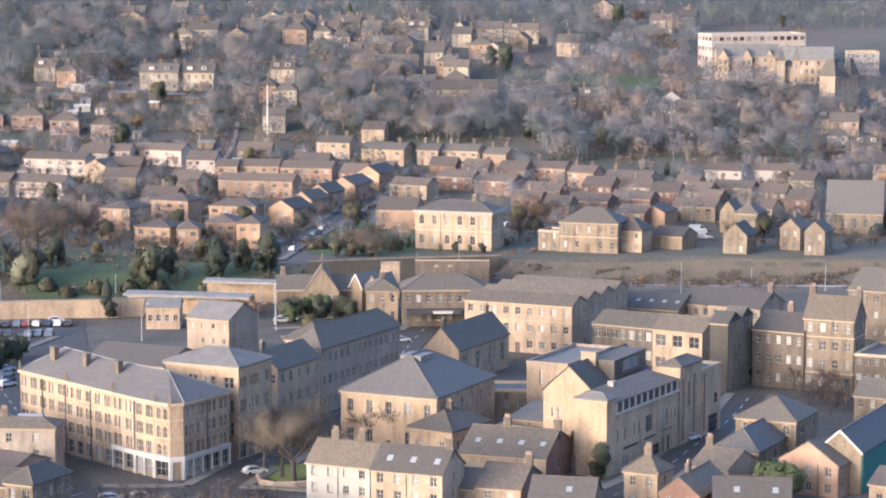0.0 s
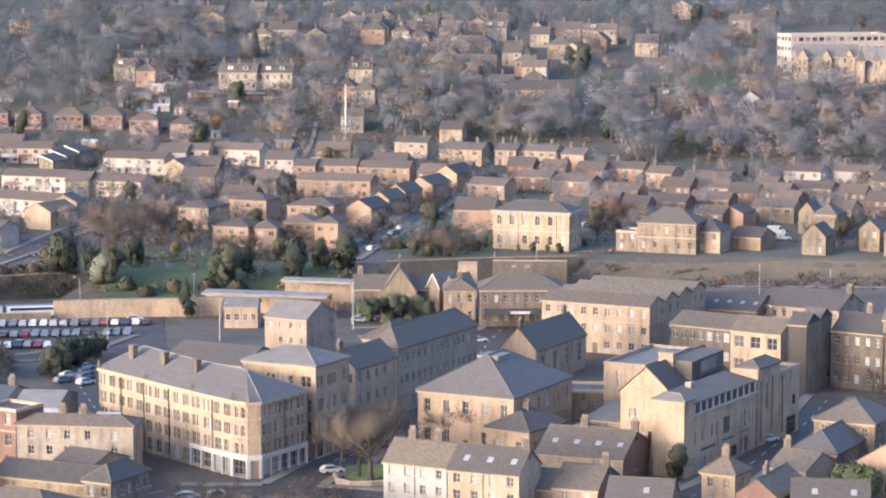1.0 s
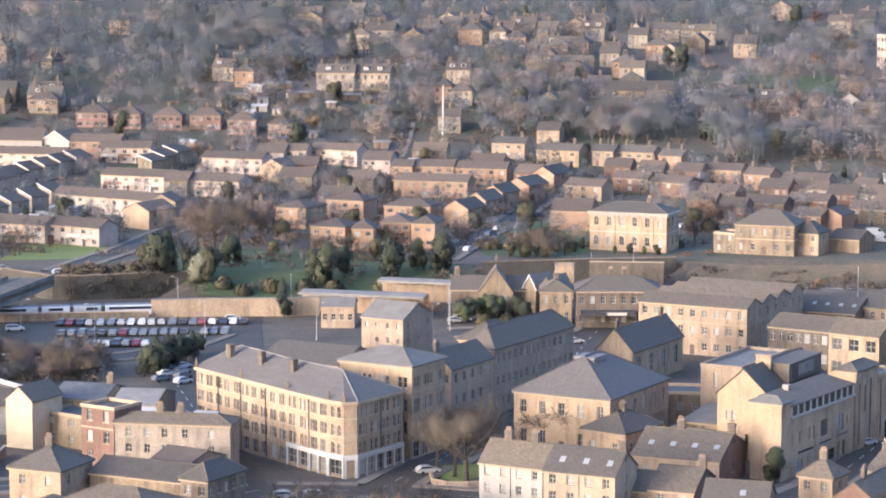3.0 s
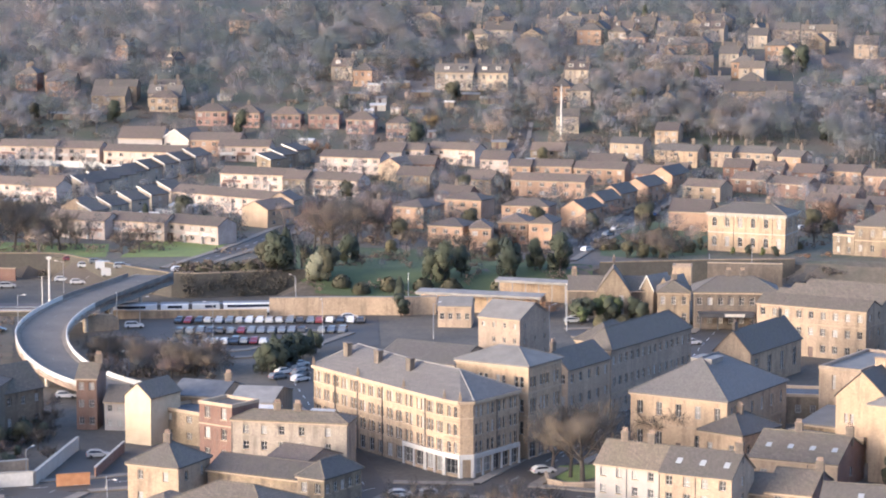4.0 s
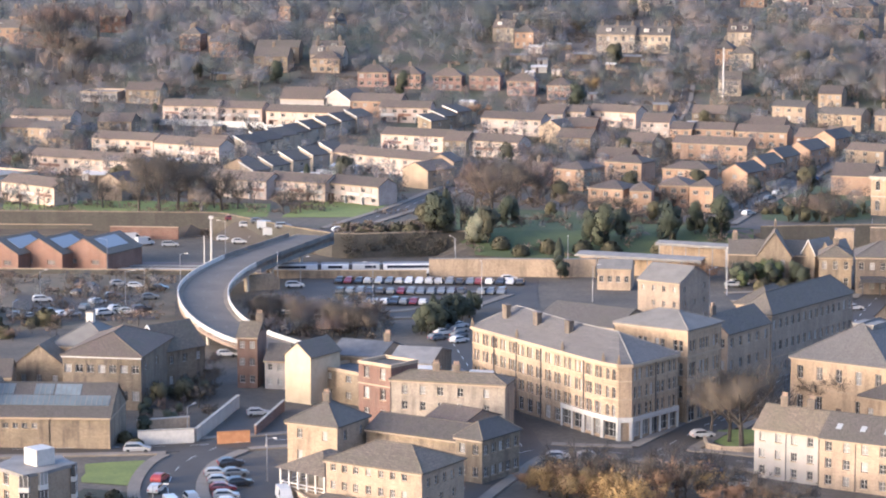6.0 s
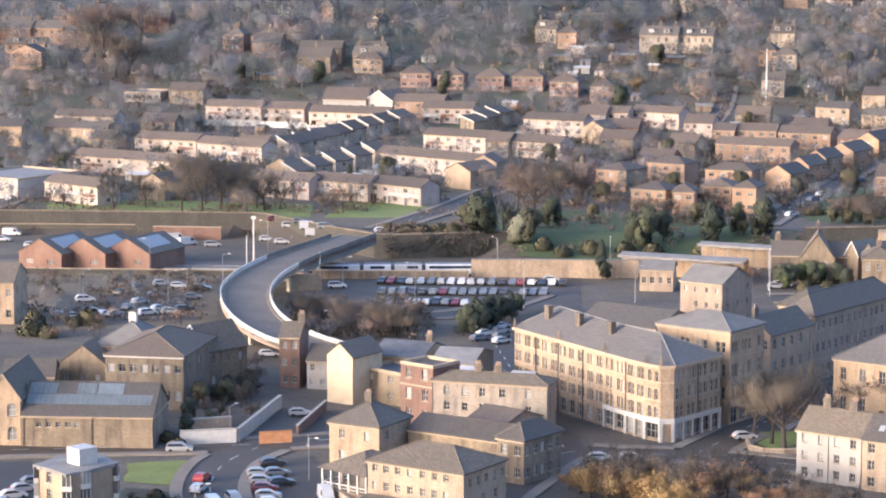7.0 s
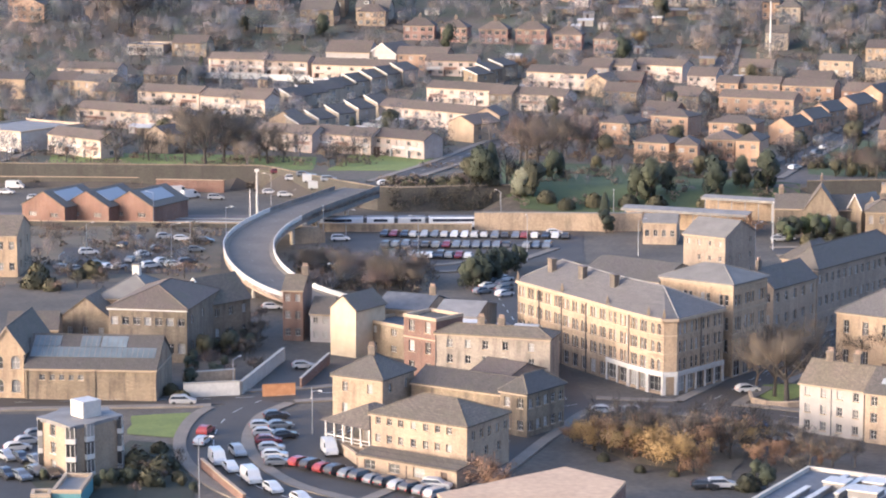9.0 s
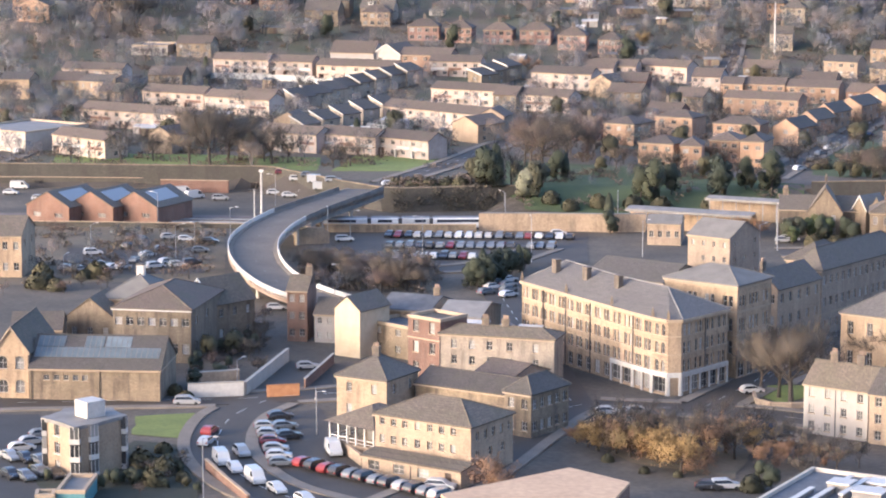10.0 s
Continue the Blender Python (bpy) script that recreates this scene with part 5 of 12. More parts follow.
# ---------------------------------------------------------------- trees
def add_prism(V, F, a, b, ra, rb, sides=4):
    q = (b - a).to_track_quat('Z', 'Y').to_matrix()
    n = len(V)
    for c, r in ((a, ra), (b, rb)):
        for i in range(sides):
            t = 2 * math.pi * i / sides
            V.append(c + q @ Vector((r * math.cos(t), r * math.sin(t), 0)))
    for i in range(sides):
        j = (i + 1) % sides
        F.append((n + i, n + j, n + sides + j, n + sides + i))


def tree_mesh(seed, kind, h=10.0):
    """Trunk with limbs, and a crown of twigs or leaves; all sizes for a tree h metres high."""
    rnd = random.Random(seed)
    TV, TF, V, F = [], [], [], []
    rv = lambda s: Vector((rnd.gauss(0, s), rnd.gauss(0, s), rnd.gauss(0, s)))
    top = Vector((rnd.uniform(-.4, .4), rnd.uniform(-.4, .4), h * {"far": 0.26, "gold": 0.2, "rust": 0.2, "bare": 0.3}.get(kind, 0.36)))
    add_prism(TV, TF, Vector((0, 0, -0.4)), top * 0.5, 0.30, 0.22, 7)
    add_prism(TV, TF, top * 0.5, top, 0.22, 0.17, 7)
    tips = []
    nl = 8 if kind in ("bare", "thin") else 6 if kind == "far" else 7
    for i in range(nl):
        az = 2 * math.pi * i / nl + rnd.uniform(-.3, .3)
        el = rnd.uniform(0.5, 1.5) if kind == "bare" else rnd.uniform(0.25, 1.4)
        L = h * (rnd.uniform(0.34, 0.56) if kind == "bare" else rnd.uniform(0.3, 0.48))
        s = top * rnd.uniform(0.7, 1.0)
        d = Vector((math.cos(az) * math.cos(el), math.sin(az) * math.cos(el), math.sin(el)))
        e = s + d * L
        add_prism(TV, TF, s, e, 0.09, 0.035, 4)
        for j in range(5 if kind == "far" else 6):
            k = rnd.uniform(0.35, 1.0)
            s2 = s.lerp(e, k)
            d2 = (d + rv(0.55) + Vector((0, 0, 0.25))).normalized()
            e2 = s2 + d2 * h * rnd.uniform(0.12, 0.24)
            add_prism(TV, TF, s2, e2, 0.03, 0.012, 3)
            tips.append((s2, e2, d2))
    sliver = lambda a, b, w: (V.extend([a, b, a + Vector((rnd.uniform(-1, 1), rnd.uniform(-1, 1), rnd.uniform(-.3, .3))).normalized() * w]), F.append((len(V) - 3, len(V) - 2, len(V) - 1)))
    if kind == "far":
        lumps = [(Vector((0, 0, h * 0.6)), h * 0.24)]
        for i in range(10):
            az, ring = i * 2.4 + rnd.uniform(-.4, .4), rnd.uniform(0.14, 0.27) * h
            lumps.append((Vector((math.cos(az) * ring, math.sin(az) * ring, h * rnd.uniform(0.36, 0.84))), h * rnd.uniform(0.11, 0.17)))
        for c, r in lumps:
            for _ in range(52):
                d = rv(1).normalized()
                a = c + d * r * rnd.uniform(0.45, 1.0)
                sliver(a, a + (d + rv(0.5) + Vector((0, 0, 0.3))).normalized() * h * rnd.uniform(0.045, 0.09), 0.4)
    if kind in ("bare", "thin", "gold", "rust"):
        per = {"bare": 17, "thin": 11, "gold": 6, "rust": 6}[kind]
        for s2, e2, d2 in tips:
            for _ in range(per):
                a = s2.lerp(e2, rnd.uniform(0.2, 1.0))
                d3 = (d2 + rv(0.6)).normalized()
                b = a + d3 * h * rnd.uniform(0.07, 0.14)
                sliver(a, b, 0.075)
                for _ in range(6):
                    c = a.lerp(b, rnd.uniform(0.3, 1.0))
                    d4 = (d3 + rv(0.7)).normalized()
                    sliver(c, c + d4 * h * rnd.uniform(0.04, 0.10), 0.06)
    if kind in ("gold", "rust"):
        for s2, e2, d2 in tips:
            if rnd.random() < 0.15:
                continue
            for _ in range(44):
                p = s2.lerp(e2, rnd.uniform(0.0, 1.2)) + rv(0.55)
                a, b = rv(1).normalized() * 0.17, rv(1).normalized() * 0.17
                n = len(V)
                V.extend([p - a, p + b, p + a, p - b])
                F.append((n, n + 1, n + 2, n + 3))
    if kind == "ever":
        lumps = [(Vector((rnd.uniform(-.19, .19) * h, rnd.uniform(-.19, .19) * h, h * rnd.uniform(0.2, 0.84))), h * rnd.uniform(0.11, 0.19)) for _ in range(18)]
        for c, r in lumps:
            for _ in range(150):
                d = rv(1).normalized()
                p = c + d * r * rnd.uniform(0.75, 1.08)
                u = d.cross(rv(1)).normalized() * 0.3
                v = (d.cross(u).normalized() + d * rnd.uniform(-.5, .5)) * 0.3
                n = len(V)
                V.extend([p - u, p + v, p + u, p - v])
                F.append((n, n + 1, n + 2, n + 3))
    if kind == "conifer":
        for _ in range(1800):
            t = rnd.random() ** 0.8
            z = h * (0.08 + 0.92 * t)
            r = h * 0.19 * (1 - t) ** 0.55 * rnd.uniform(0.6, 1.2) + 0.05
            az = rnd.uniform(0, 2 * math.pi)
            p = Vector((math.cos(az) * r, math.sin(az) * r, z))
            u = Vector((-math.sin(az), math.cos(az), rnd.uniform(-.3, .3))) * 0.28
            v = Vector((math.cos(az) * 0.35, math.sin(az) * 0.35, -0.3 + rnd.uniform(-.2, .2)))
            n = len(V)
            V.extend([p - u, p + v, p + u, p - v * 0.6])
            F.append((n, n + 1, n + 2, n + 3))
    if kind == "bush":
        TV, TF = [], []
        for k in range(5):
            add_prism(TV, TF, Vector((0, 0, -.2)), Vector((rnd.uniform(-.2, .2) * h, rnd.uniform(-.2, .2) * h, h * 0.6)), 0.06, 0.03, 4)
        for _ in range(900):
            d = rv(1).normalized()
            d.z = abs(d.z)
            p = Vector((d.x * h * 0.75, d.y * h * 0.75, d.z * h * 0.95 + 0.05)) * rnd.uniform(0.6, 1.05)
            u, v = rv(1).normalized() * 0.2, rv(1).normalized() * 0.2
            n = len(V)
            V.extend([p - u, p + v, p + u, p - v])
            F.append((n, n + 1, n + 2, n + 3))
    return TV, TF, V, F


LEAF_YEW = leafy("yellow_green_leaves", (0.07, 0.09, 0.03), (0.10, 0.118, 0.042), (0.135, 0.14, 0.052))
LEAF_WILLOW = leafy("grey_green_leaves", (0.13, 0.135, 0.085), (0.18, 0.18, 0.12), (0.22, 0.215, 0.15))
TREE_KINDS = {
    "bare": ("bare_tree", "bare winter tree with a haze of brown twigs", TWIG, 5),
    "thin": ("bare_tree", "slender bare tree with reddish twigs", TWIG_RED, 3),
    "gold": ("autumn_tree", "autumn tree with thinning golden leaves", LEAF_GOLD, 2),
    "rust": ("autumn_tree", "autumn tree with rust-brown leaves", LEAF_RUST, 2),
    "olive": ("autumn_tree", "dull olive-green leafy tree", LEAF_OLIVE, 2),
    "willow": ("evergreen_tree", "pale grey-green leafy tree on the bank", LEAF_WILLOW, 2),
    "yew": ("evergreen_tree", "yellow-green leafy shrub beside the houses", LEAF_YEW, 2),
    "ever": ("evergreen_tree", "dense dark green evergreen tree", LEAF_DARK, 3),
    "conifer": ("conifer", "narrow dark green pointed conifer", LEAF_DARK, 2),
    "bush": ("bush", "low straggling brown-green garden bush", LEAF_OLIVE, 2),
}
TREE_BASE = {}


def tree(kind, x, y, h, rot=None, z=None):
    name, label, mat, variants = TREE_KINDS[kind]
    rnd = random.Random(int(x * 31 + y * 17 + h * 101))
    v = rnd.randrange(variants)
    base_h = 2.0 if kind == "bush" else 10.0
    key = (kind, v)
    if key not in TREE_BASE:
        TV, TF, V, F = tree_mesh(hash_seed(kind) + v, {"olive": "ever", "willow": "ever", "yew": "ever"}.get(kind, kind), base_h)
        F, N = crown_normals(V, F, (0, 0, base_h * (0.3 if kind == "bush" else 0.5)))
        TREE_BASE[key] = (mesh_of("trunk", TV, TF, BARK), mesh_of("crown", V, F, mat))
        soften(TREE_BASE[key][1], N)
    s = h / base_h
    wide = 0.8 if kind == "ever" and h > 6 else 1.0
    root = new(name)
    root.matrix_basis = Matrix.LocRotScale((x, y, land(x, y) if z is None else z), Euler((0, 0, rnd.uniform(0, 6.28) if rot is None else rot)), (s * wide * rnd.uniform(0.9, 1.15), s * wide * rnd.uniform(0.9, 1.15), s))
    tagged(root, label, "bush" if kind == "bush" else "tree")
    part_mesh("trunk" if kind != "bush" else "stems", TREE_BASE[key][0], root)
    part_mesh("crown", TREE_BASE[key][1], root)


def hash_seed(s):
    return sum(ord(c) * (i + 3) for i, c in enumerate(s))


def inside_any(x, y, pad=1.5):
    for bx, by, c, s, w, d in BUILT:
        u, v = (x - bx) * c + (y - by) * s, -(x - bx) * s + (y - by) * c
        if -pad < u < w + pad and -pad < v < d + pad:
            return True
    return False


def scatter(kinds, n, poly, hmin, hmax, seed):
    """Trees of the given kinds over a four-cornered stretch of land, clear of the buildings."""
    rnd = random.Random(seed)
    (ax, ay), (bx, by), (cx, cy), (dx, dy) = poly
    for _ in range(n):
        for _try in range(6):
            u, v = rnd.random(), rnd.random()
            x = (ax * (1 - u) + bx * u) * (1 - v) + (dx * (1 - u) + cx * u) * v
            y = (ay * (1 - u) + by * u) * (1 - v) + (dy * (1 - u) + cy * u) * v
            if not inside_any(x, y):
                tree(rnd.choice(kinds), x, y, rnd.uniform(hmin, hmax))
                break


def far_wood(regions, seed=5):
    """The woods of the hillside: bare trees past counting, in one object."""
    rnd = random.Random(seed)
    protos = []
    for k in range(6):
        TV, TF, V, F = tree_mesh(900 + k, "far", 10.0)
        F, N = crown_normals(V, F, (0, 0, 4.6), 0.2)
        v = np.array([tuple(q) for q in TV] + [tuple(q) for q in V])
        tn = np.array([tuple(q) for q in TV]) * np.array((1, 1, 0.02))
        N = np.concatenate([tn / (np.linalg.norm(tn, axis=1)[:, None] + 1e-9), N])
        f = [tuple(i for i in q) for q in TF] + [tuple(i + len(TV) for i in q) for q in F]
        protos.append((v, np.array([len(q) for q in f]), np.array([i for q in f for i in q]), N))
    AV, AL, AI, AM, AN, base = [], [], [], [], [], 0
    for n, poly, hmin, hmax, *kinds in regions:
        (ax, ay), (bx, by), (cx, cy), (dx, dy) = poly
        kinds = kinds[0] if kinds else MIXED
        for _ in range(n):
            u, v = rnd.random(), rnd.random()
            x = (ax * (1 - u) + bx * u) * (1 - v) + (dx * (1 - u) + cx * u) * v
            y = (ay * (1 - u) + by * u) * (1 - v) + (dy * (1 - u) + cy * u) * v
            if inside_any(x, y, 0.7):
                continue
            P, L, I, N = protos[rnd.randrange(6)]
            s, a = rnd.uniform(hmin, hmax) / 10, rnd.uniform(0, 6.28)
            w = s * (rnd.uniform(1.05, 1.5) if hmin >= 6 else rnd.uniform(0.85, 1.2))
            q = np.stack([(P[:, 0] * math.cos(a) - P[:, 1] * math.sin(a)) * w + x, (P[:, 0] * math.sin(a) + P[:, 1] * math.cos(a)) * w + y, P[:, 2] * s + land(x, y)], 1)
            AV.append(q)
            AN.append(np.stack([N[:, 0] * math.cos(a) - N[:, 1] * math.sin(a), N[:, 0] * math.sin(a) + N[:, 1] * math.cos(a), N[:, 2]], 1))
            AL.append(L)
            AI.append(I + base)
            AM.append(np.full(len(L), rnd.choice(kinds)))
            base += len(P)
    V, L, I = np.concatenate(AV), np.concatenate(AL), np.concatenate(AI)
    me = bpy.data.meshes.new("far_wood")
    me.vertices.add(len(V))
    me.vertices.foreach_set("co", V.astype(np.float32).ravel())
    me.loops.add(len(I))
    me.loops.foreach_set("vertex_index", I.astype(np.int32))
    me.polygons.add(len(L))
    me.polygons.foreach_set("loop_start", np.concatenate([[0], np.cumsum(L)[:-1]]).astype(np.int32))
    me.update(calc_edges=True)
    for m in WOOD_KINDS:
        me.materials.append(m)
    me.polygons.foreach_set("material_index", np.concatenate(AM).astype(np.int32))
    soften(me, np.concatenate(AN))
    tagged(new("far_wood", me), "bare grey-brown winter woods covering the hillside", "woods", kind="stuff")


# the second mix leans to dark trees, standing in for shade on the hill
MIXED, HILL_SHADE = (0, 0, 0, 0, 1, 1, 1, 2, 2, 3, 4, 4, 5), (0, 1, 1, 1, 2, 4, 4, 4)


def hazy_twigs(name, tint):
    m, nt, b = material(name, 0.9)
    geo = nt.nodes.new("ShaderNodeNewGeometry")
    # grey-blue base tone: the distance haze is mixed into the twig colour
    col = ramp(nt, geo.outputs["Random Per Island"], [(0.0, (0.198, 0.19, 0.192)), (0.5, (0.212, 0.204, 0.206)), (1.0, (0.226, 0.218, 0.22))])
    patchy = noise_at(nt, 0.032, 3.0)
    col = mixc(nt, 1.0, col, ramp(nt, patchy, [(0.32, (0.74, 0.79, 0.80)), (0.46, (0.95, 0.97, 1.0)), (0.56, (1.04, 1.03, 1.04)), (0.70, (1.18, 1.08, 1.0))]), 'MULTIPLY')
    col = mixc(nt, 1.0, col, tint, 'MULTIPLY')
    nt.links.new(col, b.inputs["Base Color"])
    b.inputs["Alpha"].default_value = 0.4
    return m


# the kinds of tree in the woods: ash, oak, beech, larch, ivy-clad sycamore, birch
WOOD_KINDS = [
    hazy_twigs("far_winter_twigs", (1.0, 0.985, 0.99)),
    hazy_twigs("far_olive_twigs", (0.74, 0.77, 0.70)),
    hazy_twigs("far_brown_twigs", (1.24, 1.04, 0.88)),
    hazy_twigs("far_larch_needles", (1.42, 1.09, 0.76)),
    hazy_twigs("far_ivy_leaves", (0.52, 0.61, 0.55)),
    hazy_twigs("far_birch_twigs", (1.08, 1.02, 0.98)),
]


def shrubs(regions, seed=8):
    """Hedges and garden shrubs past counting, in one object."""
    rnd = random.Random(seed)
    V, F = [], []
    for n, poly in regions:
        (ax, ay), (bx, by), (cx, cy), (dx, dy) = poly
        for _ in range(n):
            u, v = rnd.random(), rnd.random()
            x = (ax * (1 - u) + bx * u) * (1 - v) + (dx * (1 - u) + cx * u) * v
            y = (ay * (1 - u) + by * u) * (1 - v) + (dy * (1 - u) + cy * u) * v
            if inside_any(x, y, 0.8):
                continue
            r, hh, L, a = rnd.uniform(0.5, 1.2), rnd.uniform(0.7, 2.2), rnd.choice((0.5, 1, 3, 5)), rnd.uniform(-0.6, 0.1)
            for _k in range(int(30 + 16 * L)):
                t = rnd.uniform(-L, L)
                px, py = x + math.cos(a) * t + rnd.gauss(0, r * 0.5), y + math.sin(a) * t + rnd.gauss(0, r * 0.5)
                p = Vector((px, py, land(px, py) + rnd.uniform(0.05, hh)))
                q, w = Vector((rnd.gauss(0, 1), rnd.gauss(0, 1), rnd.gauss(0, 1))).normalized() * 0.28, Vector((rnd.gauss(0, 1), rnd.gauss(0, 1), rnd.gauss(0, 1))).normalized() * 0.28
                m = len(V)
                V.extend([p - q, p + w, p + q, p - w])
                F.append((m, m + 1, m + 2, m + 3))
    tagged(new("garden_shrubs", mesh_of("garden_shrubs", V, F, LEAF_HEDGE)), "brown and green hedges and garden shrubs", "shrubs", kind="stuff")


LEAF_HEDGE = leafy("hedge_leaves", (0.06, 0.058, 0.034), (0.12, 0.088, 0.062), (0.15, 0.112, 0.085))


def wall_growth(x0, x1, seed=3):
    """Ivy and brambles that hang over and lean against the retaining wall, past counting."""
    rnd = random.Random(seed)
    V, F = [], []
    for _ in range(30):
        x, z, r = rnd.uniform(x0, x1), 6.0 * rnd.random() ** 1.4 + 0.2, rnd.uniform(0.5, 1.6)
        for _k in range(46):
            px, pz = x + rnd.gauss(0, r), z + rnd.gauss(0, r * 0.6)
            if pz < 0:
                continue
            p = Vector((px, wall_line(px) - 0.3 - abs(rnd.gauss(0, 0.35)) - max(0.0, 2.0 - pz) * 0.5, min(pz, 6.9)))
            q, w = Vector((rnd.gauss(0, 1), rnd.gauss(0, 0.6), rnd.gauss(0, 1))).normalized() * 0.26, Vector((rnd.gauss(0, 1), rnd.gauss(0, 0.6), rnd.gauss(0, 1))).normalized() * 0.26
            m = len(V)
            V.extend([p - q, p + w, p + q, p - w])
            F.append((m, m + 1, m + 2, m + 3))
    tagged(new("wall_ivy", mesh_of("wall_ivy", V, F, LEAF_IVY)), "dark ivy and brown brambles over the railway wall", "ivy", kind="stuff")


LEAF_IVY = leafy("ivy_leaves", (0.06, 0.054, 0.036), (0.082, 0.07, 0.048), (0.105, 0.086, 0.06))


def shed(x, y, rot, w, d, h, wall, cover):
    root = top_thing("garden_shed", "small garden shed or garage with a pale sheet roof", "shed", x, y, land(x, y), rot, "garden sheds")
    g = Geo()
    g.box(0, 0, -0.4, w, d, h)
    part_mesh("wall", g.mesh("wall", wall), root)
    part_mesh("roof", roof_prism([(-0.2, h - 0.02), (d / 2, h + 0.6), (d + 0.2, h - 0.02)], w, 'x', cover, "roof", 0.15, 0.1), root)
    q = Geo()
    q.box(w * 0.3, -0.05, 0, w * 0.3 + 0.9, -0.01, min(1.9, h - 0.1))
    part_mesh("door", q.mesh("door", DOOR_M), root)


def scatter_sheds(n, poly, seed):
    rnd = random.Random(seed)
    (ax, ay), (bx, by), (cx, cy), (dx, dy) = poly
    for _ in range(n):
        u, v = rnd.random(), rnd.random()
        x = (ax * (1 - u) + bx * u) * (1 - v) + (dx * (1 - u) + cx * u) * v
        y = (ay * (1 - u) + by * u) * (1 - v) + (dy * (1 - u) + cy * u) * v
        if not inside_any(x, y, 5):
            w, d = rnd.uniform(2.5, 6), rnd.uniform(2, 4)
            BUILT.append((x, y, 1.0, 0.0, w, d))
            shed(x, y, rnd.uniform(-35, 10), w, d, rnd.uniform(1.8, 2.4), rnd.choice((SOOT_SHADE, CONC, RENDER, SOOT_SHADE)), rnd.choice((LEAD, WHITE, FELT, LEAD)))


def theatre_flank():
    """The theatre's long side: a plain wall with a ledge, a clerestory of framed panes, and a lean-to slate roof."""
    root = top_thing("theatre_flank", "long buff stone theatre side with a glazed clerestory and slate roof", "building", 73.75, 418.3, 0.0, -36.0)
    W, D, H, T = 6.0, 25.7, 10.1, 12.2
    rects = [(0.6, 5.2, 0.5, 2.2), (3.4, 5.4, 0.55, 2.0), (7.2, 5.4, 0.55, 2.2), (9.0, 5.4, 0.55, 2.2), (12.0, 5.0, 2.7, 2.9), (19.0, 4.9, 2.3, 2.9), (22.6, 5.4, 0.5, 2.0), (24.0, 5.4, 0.5, 2.0),
             (2.4, 0.1, 2.6, 2.4), (14.4, 0.3, 3.6, 2.0), (19.0, 0.1, 1.1, 2.8), (21.0, 0.1, 1.3, 2.8), (3.0, 3.5, 6.2, 0.5), (11.4, 3.7, 5.0, 0.4), (18.6, 3.9, 4.4, 0.4)]
    g = Geo()
    wall_face(g, (W, 0), math.pi / 2, D, -1.0, H, rects)
    wall_face(g, (0, 0), 0.0, W, -1.0, H, [])
    g.quad(Vector((0, 0, H)), Vector((W, 0, H)), Vector((W, 0, T)), Vector((0, 0, T + 1.2)))
    wall_face(g, (W, D), math.pi, W, -1.0, H, [])
    g.quad(Vector((0, D, H)), Vector((W, D, H)), Vector((W, D, T)), Vector((0, D, T + 1.2)))
    part_mesh("wall", g.mesh("wall", SAND), root)
    put_openings(root, (W, 0), math.pi / 2, [(*r, "win") for r in rects], "grid", False, DARK, TRIM)
    c = Geo()
    c.box(W - 0.3, -0.1, H, W + 0.35, D, H + 0.3)
    part_mesh("ledge", c.mesh("ledge", CONC), root, label="pale concrete ledge")
    c = Geo()
    c.box(W - 0.3, 0.05, H + 0.3, W - 0.1, D - 0.05, T)
    part_mesh("clerestory_glass", c.mesh("clerestory_glass", GLASS), root)
    for i in range(11):
        c = Geo()
        c.box(W - 0.4, 0.1 + i * 2.5, H + 0.3, W + 0.05, 0.6 + i * 2.5, T)
        part_mesh("mullion", c.mesh("mullion", CONC), root)
    part_mesh("roof", roof_prism([(-0.1, T + 1.3), (W + 0.1, T + 0.1)], D, 'y', SLATE, "roof", 0.1), root)
    for k in (6.2, 6.9):
        c = Geo()
        c.box(0.4, k + 2.0, T + 0.9, 1.6, k + 2.5, T + 2.0)
        part_mesh("roof_plant", c.mesh("roof_plant", LEAD), root)


def brown_store():
    """A store with a broad flat roof of skewed outline."""
    P = [(-10.2, 348.1), (-27.0, 332.0), (-22.0, 318.0), (-5.6, 322.0), (-1.7, 340.5)]
    root = top_thing("brown_roof_store", "flat-roofed brick store with a broad plain brown roof", "shop", 0, 0, 0)
    g, r = Geo(), Geo()
    for (x0, y0), (x1, y1) in zip(P, P[1:] + P[:1]):
        g.quad(Vector((x0, y0, -0.5)), Vector((x1, y1, -0.5)), Vector((x1, y1, 4.6)), Vector((x0, y0, 4.6)))
        r.quad(Vector((x0, y0, 4.6)), Vector((x1, y1, 4.6)), Vector((x1, y1, 5.0)), Vector((x0, y0, 5.0)))
    r.poly([Vector((x, y, 5.0)) for x, y in reversed(P)])
    part_mesh("wall", g.mesh("wall", BRICK), root)
    part_mesh("roof", r.mesh("roof", M_BROWN), root)
    BUILT.append((-26, 320, 1.0, 0.0, 24, 26))


hall = building("assembly_hall", "golden sandstone hall with a slate pyramid roof", 34.3, 441.7, 0.0, -32.3, 18.8, 24.4, 10.4, roof="hip", rise=5.6, cover=SLATE_BLUE, storeys=2, front=5, side=6, style="arch", ww=1.15, wh=2.3, bands=(5.0,), category="hall", door=(2,), fine=False)
building("hall_annexe", "low sandstone annexe with a hipped slate roof beside the hall", 45.4, 431.6, 0.0, -40.5, 8.9, 11.7, 5.6, roof="hip", rise=2.6, storeys=1, front=2, side=3, ww=1.1, wh=1.6, chims=(0.5,), category="building")
